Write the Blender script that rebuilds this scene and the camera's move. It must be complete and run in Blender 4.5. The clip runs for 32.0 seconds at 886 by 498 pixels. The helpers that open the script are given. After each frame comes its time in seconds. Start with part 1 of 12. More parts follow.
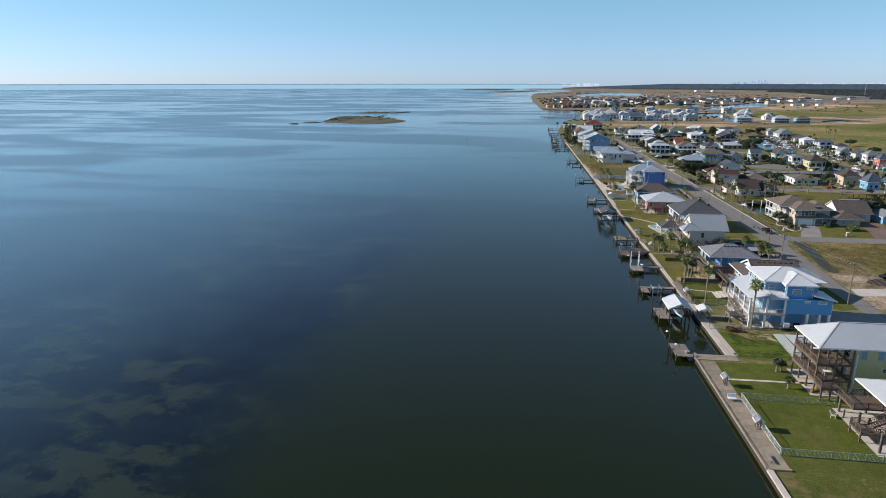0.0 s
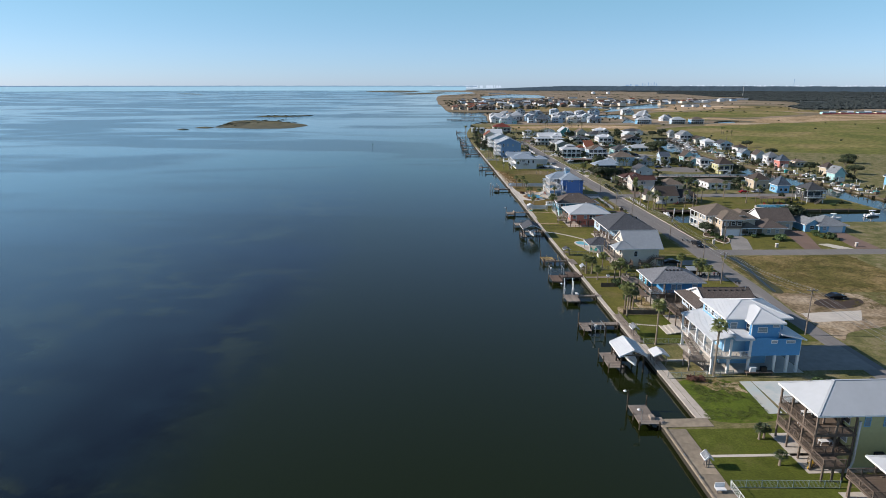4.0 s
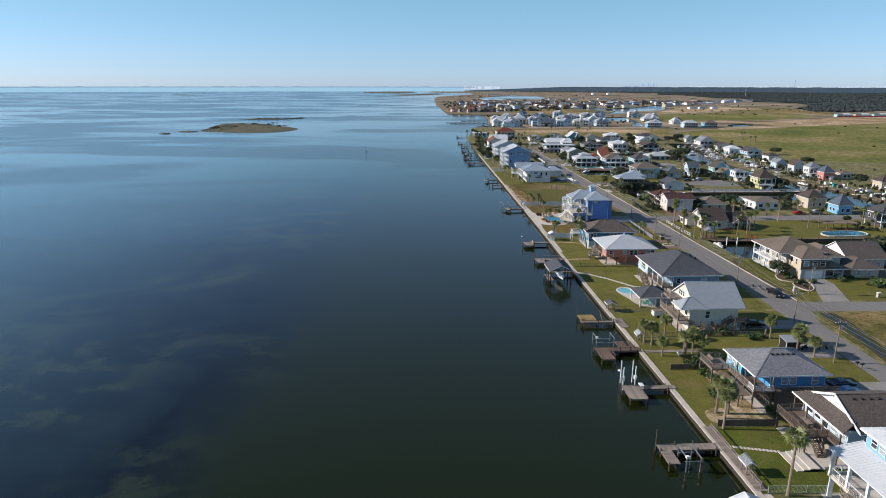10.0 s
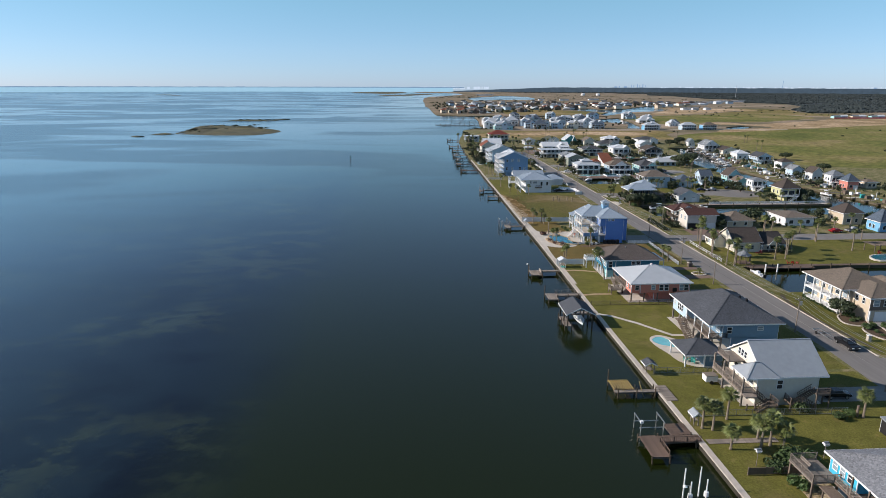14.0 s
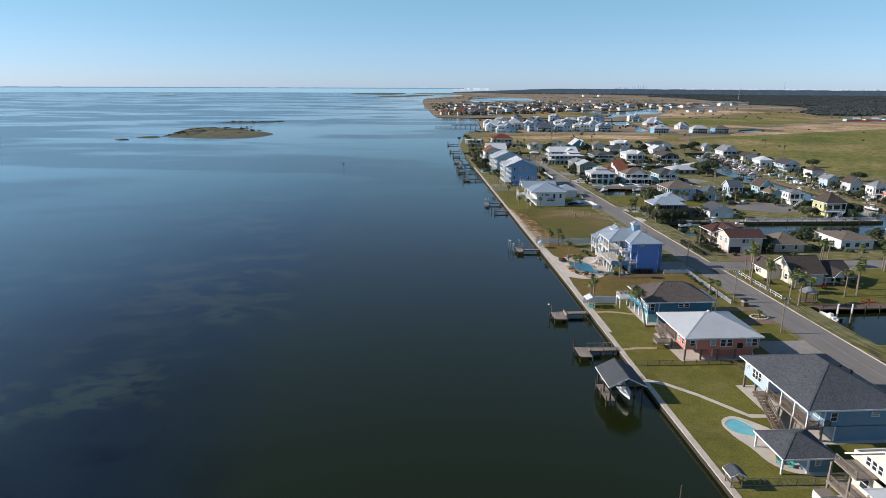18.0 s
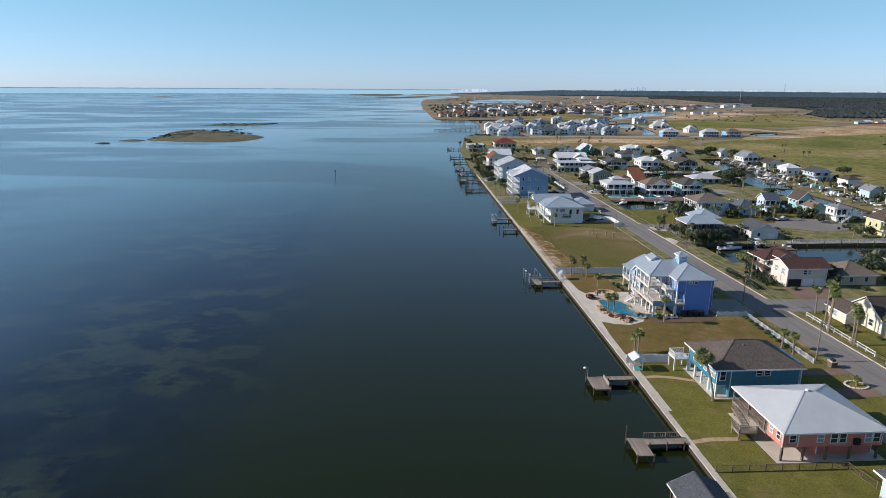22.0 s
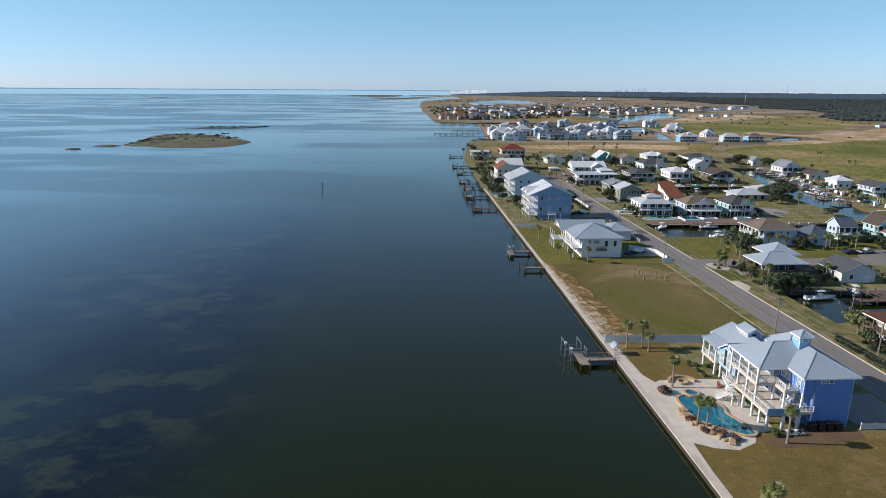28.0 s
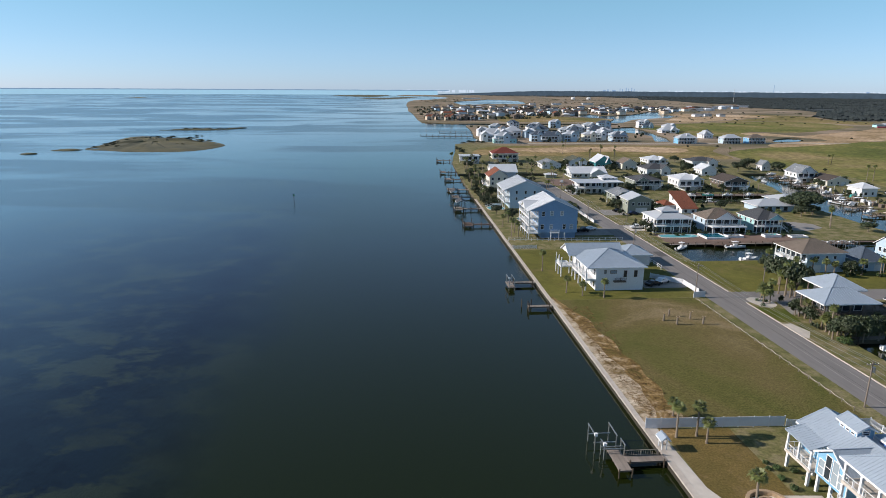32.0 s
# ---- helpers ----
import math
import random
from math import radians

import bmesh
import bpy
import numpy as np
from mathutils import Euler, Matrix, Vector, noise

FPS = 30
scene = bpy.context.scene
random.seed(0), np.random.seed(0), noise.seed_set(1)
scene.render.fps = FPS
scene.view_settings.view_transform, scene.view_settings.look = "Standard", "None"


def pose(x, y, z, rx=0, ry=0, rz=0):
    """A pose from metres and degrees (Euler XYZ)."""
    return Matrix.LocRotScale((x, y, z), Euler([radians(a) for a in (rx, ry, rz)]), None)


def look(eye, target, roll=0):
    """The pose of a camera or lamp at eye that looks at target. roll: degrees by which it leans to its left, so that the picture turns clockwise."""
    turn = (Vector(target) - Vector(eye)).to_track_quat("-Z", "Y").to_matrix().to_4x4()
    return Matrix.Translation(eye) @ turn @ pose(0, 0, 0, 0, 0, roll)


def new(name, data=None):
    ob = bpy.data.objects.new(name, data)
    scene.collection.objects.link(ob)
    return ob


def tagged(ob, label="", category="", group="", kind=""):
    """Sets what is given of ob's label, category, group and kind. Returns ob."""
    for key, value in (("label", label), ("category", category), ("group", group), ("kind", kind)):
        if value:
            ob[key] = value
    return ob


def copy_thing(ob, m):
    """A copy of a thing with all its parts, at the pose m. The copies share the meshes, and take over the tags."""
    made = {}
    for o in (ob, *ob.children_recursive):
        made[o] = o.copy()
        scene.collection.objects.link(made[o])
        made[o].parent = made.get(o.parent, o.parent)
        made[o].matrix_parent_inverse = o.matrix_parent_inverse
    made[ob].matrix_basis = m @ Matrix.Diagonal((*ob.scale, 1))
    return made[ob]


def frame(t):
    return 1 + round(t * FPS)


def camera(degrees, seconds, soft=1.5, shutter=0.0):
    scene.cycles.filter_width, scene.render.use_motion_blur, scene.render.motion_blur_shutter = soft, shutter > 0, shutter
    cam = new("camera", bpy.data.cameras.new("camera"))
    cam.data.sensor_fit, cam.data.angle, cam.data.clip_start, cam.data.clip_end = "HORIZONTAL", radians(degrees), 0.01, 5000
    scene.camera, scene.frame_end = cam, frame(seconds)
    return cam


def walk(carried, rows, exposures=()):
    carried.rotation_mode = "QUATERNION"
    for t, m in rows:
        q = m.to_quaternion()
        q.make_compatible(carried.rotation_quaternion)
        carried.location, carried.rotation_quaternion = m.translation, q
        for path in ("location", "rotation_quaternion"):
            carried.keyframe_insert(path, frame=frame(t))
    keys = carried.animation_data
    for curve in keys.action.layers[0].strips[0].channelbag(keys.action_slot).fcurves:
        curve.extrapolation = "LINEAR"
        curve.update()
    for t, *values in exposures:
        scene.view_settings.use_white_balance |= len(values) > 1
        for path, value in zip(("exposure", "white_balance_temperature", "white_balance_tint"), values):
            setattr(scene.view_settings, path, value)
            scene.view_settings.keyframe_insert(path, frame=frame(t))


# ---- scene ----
cam = camera(71.64, 32.0, 0.42)
PATH = [
    (0, pose(-41.37, 0.00, 51.67, 74.756, 0.015, 6.750)),
    (0.1, pose(-41.41, 0.72, 51.68, 74.760, 0.014, 6.094)),
    (0.2, pose(-41.45, 1.44, 51.69, 74.764, 0.012, 5.433)),
    (0.3, pose(-41.49, 2.16, 51.70, 74.768, 0.011, 4.720)),
    (0.4, pose(-41.53, 2.88, 51.71, 74.772, 0.010, 4.449)),
    (0.5, pose(-41.57, 3.60, 51.72, 74.777, 0.008, 4.355)),
    (0.7, pose(-41.65, 5.03, 51.74, 74.785, 0.005, 4.324)),
    (1, pose(-41.78, 7.16, 51.77, 74.797, 0.001, 4.289)),
    (1.1, pose(-41.82, 7.87, 51.79, 74.801, -0.000, 3.521)),
    (1.2, pose(-41.86, 8.58, 51.80, 74.806, -0.001, 2.882)),
    (1.3, pose(-41.91, 9.29, 51.81, 74.810, -0.003, 2.741)),
    (1.5, pose(-42.00, 10.71, 51.83, 74.818, -0.006, 2.709)),
    (2, pose(-42.22, 14.24, 51.88, 74.839, -0.012, 2.641)),
    (2.1, pose(-42.27, 14.95, 51.89, 74.843, -0.014, 2.591)),
    (2.2, pose(-42.31, 15.66, 51.90, 74.847, -0.015, 2.335)),
    (2.3, pose(-42.36, 16.36, 51.91, 74.851, -0.017, 1.502)),
    (2.4, pose(-42.40, 17.07, 51.92, 74.855, -0.018, 0.615)),
    (2.5, pose(-42.44, 17.78, 51.93, 74.860, -0.019, 0.190)),
    (3, pose(-42.66, 21.32, 51.98, 74.880, -0.026, -0.586)),
    (3.5, pose(-42.87, 24.89, 52.04, 74.901, -0.033, -1.320)),
    (4.5, pose(-43.24, 32.12, 52.14, 74.943, -0.047, -2.033)),
    (5, pose(-43.38, 35.81, 52.18, 74.963, -0.054, -1.984)),
    (6, pose(-43.58, 43.37, 52.28, 75.005, -0.068, -1.957)),
    (8, pose(-43.60, 59.19, 52.45, 74.995, -0.058, -1.985)),
    (9, pose(-43.54, 67.22, 52.52, 74.991, -0.053, -1.999)),
    (10, pose(-43.49, 75.26, 52.59, 74.994, -0.073, -2.071)),
    (10.5, pose(-43.45, 79.29, 52.62, 74.995, -0.083, -2.107)),
    (10.7, pose(-43.43, 80.91, 52.63, 74.996, -0.087, -2.186)),
    (10.8, pose(-43.43, 81.72, 52.64, 74.996, -0.089, -2.430)),
    (10.9, pose(-43.42, 82.53, 52.64, 74.997, -0.091, -2.578)),
    (11, pose(-43.41, 83.34, 52.65, 74.997, -0.093, -2.774)),
    (11.2, pose(-43.39, 84.96, 52.66, 74.998, -0.096, -2.951)),
    (11.5, pose(-43.36, 87.39, 52.67, 74.999, -0.102, -3.011)),
    (12, pose(-43.30, 91.46, 52.69, 75.000, -0.112, -3.031)),
    (13, pose(-43.17, 99.61, 52.71, 75.003, -0.132, -3.070)),
    (14.5, pose(-42.88, 111.92, 52.71, 75.037, -0.174, -3.089)),
    (15.5, pose(-42.64, 120.18, 52.68, 75.060, -0.202, -3.102)),
    (16.5, pose(-42.39, 128.46, 52.65, 75.083, -0.230, -3.115)),
    (18, pose(-42.08, 140.91, 52.59, 75.117, -0.272, -3.135)),
    (20, pose(-41.82, 157.65, 52.50, 75.172, -0.312, -3.221)),
    (21.5, pose(-41.66, 170.24, 52.43, 75.214, -0.342, -3.286)),
    (23, pose(-41.46, 182.73, 52.39, 75.256, -0.372, -3.351)),
    (25.5, pose(-41.20, 202.93, 52.49, 75.284, -0.393, -3.368)),
    (26.5, pose(-41.06, 210.94, 52.55, 75.295, -0.401, -3.374)),
    (27.5, pose(-40.83, 219.05, 52.59, 75.306, -0.410, -3.379)),
    (29, pose(-40.18, 231.60, 52.58, 75.322, -0.423, -3.410)),
    (29.1, pose(-40.13, 232.46, 52.57, 75.321, -0.421, -3.578)),
    (29.2, pose(-40.06, 233.32, 52.56, 75.321, -0.418, -3.940)),
    (29.3, pose(-40.00, 234.19, 52.56, 75.320, -0.416, -4.279)),
    (29.4, pose(-39.93, 235.06, 52.55, 75.319, -0.414, -4.473)),
    (29.5, pose(-39.86, 235.93, 52.54, 75.318, -0.412, -4.545)),
    (30, pose(-39.50, 240.31, 52.50, 75.314, -0.400, -4.566)),
    (31, pose(-38.69, 249.16, 52.40, 75.307, -0.378, -4.557)),
    (32, pose(-37.88, 258.01, 52.29, 75.299, -0.356, -4.549)),
]
walk(cam, PATH)

# ---- light ----
SUN_EL, SUN_AZ = 27.0, -84.5     # degrees; azimuth clockwise from +y
world = bpy.data.worlds.new("sky")
scene.world = world
world.use_nodes = True
wn = world.node_tree
wn.nodes.clear()
sky = wn.nodes.new("ShaderNodeTexSky")
sky.sky_type = "NISHITA"
sky.sun_disc = False
sky.sun_elevation, sky.sun_rotation = radians(SUN_EL), radians(SUN_AZ)
sky.altitude, sky.air_density, sky.dust_density, sky.ozone_density = 300, 0.62, 0.25, 2.5
bg = wn.nodes.new("ShaderNodeBackground")
bg.inputs["Strength"].default_value = 0.112
wo = wn.nodes.new("ShaderNodeOutputWorld")
haze = wn.nodes.new("ShaderNodeMix")      # thin even haze over the clear sky
haze.data_type = "RGBA"
haze.inputs[0].default_value = 0.34
haze.inputs[7].default_value = (2.7, 4.5, 6.2, 1)
wn.links.new(sky.outputs[0], haze.inputs[6])
# the haze is thickest, and a little lavender, low over the horizon
up = wn.nodes.new("ShaderNodeTexCoord")
height = wn.nodes.new("ShaderNodeSeparateXYZ")
wn.links.new(up.outputs["Generated"], height.inputs[0])
air = wn.nodes.new("ShaderNodeValToRGB")
air.color_ramp.elements[0].position, air.color_ramp.elements[0].color = 0.0, (0.82, 0.83, 0.96, 1)
air.color_ramp.elements[1].position, air.color_ramp.elements[1].color = 1.0, (0.48, 0.52, 0.56, 1)
for at, col in ((0.05, (0.88, 0.93, 0.98, 1)), (0.12, (0.86, 1.02, 0.97, 1)), (0.2, (0.86, 0.945, 0.975, 1)), (0.3, (0.82, 0.858, 0.965, 1)), (0.6, (0.58, 0.63, 0.68, 1))):
    air.color_ramp.elements.new(at).color = col
wn.links.new(height.outputs[2], air.inputs[0])
tint = wn.nodes.new("ShaderNodeMix")
tint.data_type, tint.blend_type = "RGBA", "MULTIPLY"
tint.inputs[0].default_value = 1.0
wn.links.new(haze.outputs[2], tint.inputs[6])
wn.links.new(air.outputs[0], tint.inputs[7])
wn.links.new(tint.outputs[2], bg.inputs[0])
wn.links.new(bg.outputs[0], wo.inputs[0])
sun = new("sun", bpy.data.lights.new("sun", "SUN"))
sun.data.energy, sun.data.angle, sun.data.color = 5.0, radians(0.53), (1.0, 0.887, 0.795)
sd = Vector((math.sin(radians(SUN_AZ)) * math.cos(radians(SUN_EL)), math.cos(radians(SUN_AZ)) * math.cos(radians(SUN_EL)), math.sin(radians(SUN_EL))))
sun.matrix_world = look(sd * 200, (0, 0, 0))
scene.view_settings.exposure = 0.30

# ---- materials ----
def lin(r, g, b):
    return tuple(((v / 255) / 12.92 if v <= 10 else ((v / 255 + 0.055) / 1.055) ** 2.4) for v in (r, g, b)) + (1,)


def mat(name, col, rough=0.7, metal=0.0, var=0.25, scale=3.0, bump=0.0, bscale=20.0, per=0.0, col2=None, stretch=None, big=0.15):
    """Paint, wood, stone: two scales of noise in colour, fine relief, and a change from object to object."""
    m = bpy.data.materials.new(name)
    m.use_nodes = True
    n, l = m.node_tree.nodes, m.node_tree.links
    b = n["Principled BSDF"]
    b.inputs["Roughness"].default_value, b.inputs["Metallic"].default_value = rough, metal
    co = n.new("ShaderNodeTexCoord")
    mp = n.new("ShaderNodeMapping")
    if stretch:
        mp.inputs["Scale"].default_value = stretch
    l.new(co.outputs["Object"], mp.inputs[0])
    n1 = n.new("ShaderNodeTexNoise")
    n1.inputs["Scale"].default_value, n1.inputs["Detail"].default_value = scale, 6
    n2 = n.new("ShaderNodeTexNoise")
    n2.inputs["Scale"].default_value, n2.inputs["Detail"].default_value = big, 3
    l.new(mp.outputs[0], n1.inputs[0])
    l.new(mp.outputs[0], n2.inputs[0])
    add = n.new("ShaderNodeMath")
    add.operation = "ADD"
    l.new(n1.outputs[0], add.inputs[0])
    l.new(n2.outputs[0], add.inputs[1])
    ramp = n.new("ShaderNodeValToRGB")
    ramp.color_ramp.elements[0].position, ramp.color_ramp.elements[1].position = 0.32, 0.68
    half = n.new("ShaderNodeMath")
    half.operation = "MULTIPLY"
    half.inputs[1].default_value = 0.5
    l.new(add.outputs[0], half.inputs[0])
    l.new(half.outputs[0], ramp.inputs[0])
    col = tuple(v * 0.87 for v in col[:3]) + (1,)
    c2 = tuple(v * 0.87 for v in col2[:3]) + (1,) if col2 else tuple(max(0, v * (1 - var)) for v in col[:3]) + (1,)
    ramp.color_ramp.elements[0].color = c2
    ramp.color_ramp.elements[1].color = col
    out = ramp.outputs[0]
    if per:
        oi = n.new("ShaderNodeObjectInfo")
        hs = n.new("ShaderNodeHueSaturation")
        mr = n.new("ShaderNodeMapRange")
        mr.inputs[3].default_value, mr.inputs[4].default_value = 1 - per, 1 + per
        l.new(oi.outputs["Random"], mr.inputs[0])
        l.new(mr.outputs[0], hs.inputs["Value"])
        l.new(out, hs.inputs["Color"])
        out = hs.outputs[0]
    l.new(out, b.inputs["Base Color"])
    if bump:
        nb = n.new("ShaderNodeTexNoise")
        nb.inputs["Scale"].default_value, nb.inputs["Detail"].default_value = bscale, 4
        l.new(mp.outputs[0], nb.inputs[0])
        bp = n.new("ShaderNodeBump")
        bp.inputs["Strength"].default_value, bp.inputs["Distance"].default_value = bump, 0.05
        l.new(nb.outputs[0], bp.inputs["Height"])
        l.new(bp.outputs[0], b.inputs["Normal"])
    return m


def siding(name, col, per=0.0):
    """Painted lap siding: boards 0.2 m high give the relief."""
    m = mat(name, col, 0.55, 0, 0.14, 2.0, per=per)
    n, l = m.node_tree.nodes, m.node_tree.links
    co = n.new("ShaderNodeTexCoord")
    wv = n.new("ShaderNodeTexWave")
    wv.bands_direction, wv.wave_profile = "Z", "SAW"
    wv.inputs["Scale"].default_value = 1.6
    l.new(co.outputs["Object"], wv.inputs[0])
    bp = n.new("ShaderNodeBump")
    bp.inputs["Strength"].default_value, bp.inputs["Distance"].default_value = 0.6, 0.02
    l.new(wv.outputs[0], bp.inputs["Height"])
    l.new(bp.outputs[0], n["Principled BSDF"].inputs["Normal"])
    return m


def shingle(name, col, var=0.45):
    """Roof shingles: courses and tabs of uneven tone."""
    m = mat(name, col, 0.9, 0, var * 0.7, 3.0, bump=0.5, bscale=9)
    n, l = m.node_tree.nodes, m.node_tree.links
    b = n["Principled BSDF"]
    src = b.inputs["Base Color"].links[0].from_socket
    co = n.new("ShaderNodeTexCoord")
    br = n.new("ShaderNodeTexVoronoi")
    br.inputs["Scale"].default_value = 5.2
    l.new(co.outputs["Object"], br.inputs[0])
    mx = n.new("ShaderNodeMix")
    mx.data_type, mx.blend_type = "RGBA", "MULTIPLY"
    mx.inputs[0].default_value = 0.55
    l.new(src, mx.inputs[6])
    bw = n.new("ShaderNodeRGBToBW")
    l.new(br.outputs["Color"], bw.inputs[0])
    l.new(bw.outputs[0], mx.inputs[7])
    l.new(mx.outputs[2], b.inputs["Base Color"])
    return m


def glass(name, behind=(0.03, 0.04, 0.05, 1)):
    m = bpy.data.materials.new(name)
    m.use_nodes = True
    b = m.node_tree.nodes["Principled BSDF"]
    b.inputs["Base Color"].default_value = behind
    b.inputs["Roughness"].default_value, b.inputs["Metallic"].default_value = 0.06, 0.0
    b.inputs["IOR"].default_value = 1.5
    return m


M = {}
for key, rgb in dict(WHITE=(236, 238, 240), CREAM=(234, 228, 212), PALE=(216, 222, 224), SAGE=(150, 158, 146), TEAL=(60, 140, 145), AQUA=(172, 220, 222), MINT=(204, 228, 220),
                     PALEBLUE=(190, 213, 230), SKY=(126, 188, 228), PINK=(214, 140, 128), YELLOW=(212, 211, 162), TANW=(208, 194, 172), BROWNW=(110, 100, 92), DARKW=(78, 80, 82),
                     LTBLUE=(132, 186, 222), BLUE=(84, 158, 214), CYAN=(70, 190, 225), SALMON=(222, 142, 124), GREYBLUE=(122, 156, 182), TEALW=(52, 128, 158), PERI=(98, 142, 214), BUBLUE=(128, 166, 206), LEMON=(206, 204, 150), IVORY=(226, 219, 210)).items():
    M[key] = siding("siding_" + key.lower(), lin(*rgb))
R = {}
for key, rgb in dict(GREY=(150, 158, 166), SLATE=(84, 88, 94), SLATEB=(96, 112, 130), TAN=(138, 126, 114), BROWN=(92, 82, 76), MAROON=(92, 58, 52), RUST=(150, 88, 62), RED=(140, 62, 48), OLIVE=(98, 102, 84), DARK=(66, 62, 62),
                     CHAR=(92, 97, 106), TAUPE=(114, 104, 99), ASH=(148, 152, 160)).items():
    R[key] = shingle("shingle_" + key.lower(), lin(*rgb))
R["WHITE"] = mat("white_roof_metal", lin(214, 219, 224), 0.42, 0.0, 0.10, 1.0)
R["PALEMETAL"] = mat("pale_grey_metal_sheet", lin(186, 192, 198), 0.45, 0.0, 0.12, 0.8)
R["METAL"] = mat("galvanised_roof", lin(170, 177, 184), 0.42, 0.2, 0.16, 1.2)
R["SEAM"] = mat("blue_grey_standing_seam", lin(172, 186, 200), 0.42, 0.2, 0.14, 1.2)
TRIM = mat("white_trim", lin(238, 240, 241), 0.5, 0, 0.12, 2)
WOOD = mat("weathered_grey_wood", lin(154, 143, 133), 0.85, 0, 0.42, 3, bump=0.4, bscale=14, per=0.22)
DARKWOOD = mat("brown_stained_wood", lin(122, 108, 96), 0.8, 0, 0.4, 4, bump=0.3, bscale=14, per=0.2)
REDWOOD = mat("reddish_deck_wood", lin(116, 97, 85), 0.8, 0, 0.4, 4, bump=0.3, bscale=14, per=0.2)
YELLOWWOOD = mat("new_yellow_pine", lin(176, 150, 92), 0.8, 0, 0.35, 4, per=0.15)
PILE = mat("tarred_piling", lin(84, 74, 62), 0.9, 0, 0.5, 3, bump=0.4, bscale=10, per=0.2)
CONC = mat("concrete", lin(206, 197, 186), 0.85, 0, 0.3, 1.4, bump=0.3, bscale=12, per=0.08, big=0.3)
OLDCONC = mat("weathered_concrete", lin(160, 148, 130), 0.9, 0, 0.4, 1.2, bump=0.4, bscale=12, per=0.12, big=0.3)
PAVE = mat("pale_concrete_paving", lin(210, 203, 193), 0.85, 0, 0.26, 0.8, bump=0.2, bscale=10)
SLABBLUE = mat("faded_blue_painted_slab", lin(176, 196, 200), 0.8, 0, 0.25, 0.5, col2=lin(196, 192, 184))
MOTTLED = mat("blue_stained_concrete", lin(214, 212, 208), 0.85, 0, 0.3, 0.9, col2=lin(170, 190, 196), bump=0.2, bscale=10, big=0.25)
WALLSIDE = mat("stained_sheet_piling", lin(60, 56, 48), 0.9, 0, 0.5, 1.0, stretch=(1, 1, 0.3))
ASPH = mat("old_asphalt", lin(133, 130, 128), 0.9, 0, 0.3, 1.1, bump=0.4, bscale=25, big=0.09, stretch=(1, 0.12, 1))
DRIVE = mat("brown_brick_paving", lin(130, 108, 96), 0.9, 0, 0.3, 2.0)
# darker concrete, its tone set for the shade on drives beside houses
DRIVEWAY = mat("shade_toned_concrete", lin(152, 149, 145), 0.88, 0, 0.3, 0.9, bump=0.2, bscale=10)
SAND = mat("bare_sand", lin(196, 182, 160), 0.95, 0, 0.35, 0.9, bump=0.5, bscale=6)
GLASS = glass("window_glass")
BLIND = glass("pane_with_pale_blind", (0.26, 0.32, 0.36, 1))
STEEL = mat("galvanised_steel", lin(176, 180, 182), 0.4, 0.7, 0.2, 5)
CHAINLINK = mat("pale_green_fence", lin(172, 184, 176), 0.6, 0, 0.2, 4)
VINYL = mat("white_vinyl_fence", lin(225, 228, 232), 0.4, 0, 0.06, 2)
STONE = mat("warm_flagstone", lin(194, 168, 136), 0.85, 0, 0.5, 1.6, bump=0.6, bscale=4, per=0.15)
POOLW = mat("blue_pool_water", lin(40, 130, 150), 0.05, 0, 0.35, 0.7, col2=lin(18, 84, 110))
POOLL = mat("light_pool_water", lin(122, 200, 212), 0.05, 0, 0.2, 0.7)
TRUNK = mat("palm_bark", lin(146, 134, 118), 0.95, 0, 0.4, 5, bump=0.6, bscale=8, per=0.15)
FROND = mat("palm_leaf", lin(112, 122, 66), 0.55, 0, 0.45, 3, per=0.2)
DEADFROND = mat("dry_palm_skirt", lin(140, 116, 84), 0.9, 0, 0.4, 3)
LEAF = mat("tree_leaf", lin(58, 72, 42), 0.65, 0, 0.5, 2, per=0.2)
SHRUB = mat("shrub_leaf", lin(74, 98, 48), 0.65, 0, 0.5, 3, per=0.25)
RUSTSHRUB = mat("reddish_shrub", lin(112, 78, 66), 0.8, 0, 0.4, 3)
POLE = mat("utility_pole_wood", lin(140, 130, 120), 0.9, 0, 0.4, 4)
BLACK = mat("black_rubber", lin(28, 28, 30), 0.7, 0, 0.2, 4)
TURQ = mat("turquoise_plastic", lin(60, 170, 165), 0.5, 0, 0.1, 4)
ORANGE = mat("orange_plastic", lin(226, 104, 48), 0.5, 0, 0.1, 4)
YELLOWP = mat("yellow_plastic", lin(232, 190, 60), 0.5, 0, 0.1, 4)
GREENP = mat("lime_green_plastic", lin(120, 180, 90), 0.5, 0, 0.1, 4)
REDP = mat("red_paint", lin(176, 44, 40), 0.5, 0, 0.1, 4)
HULL = mat("white_gelcoat", lin(232, 234, 236), 0.25, 0, 0.06, 3)


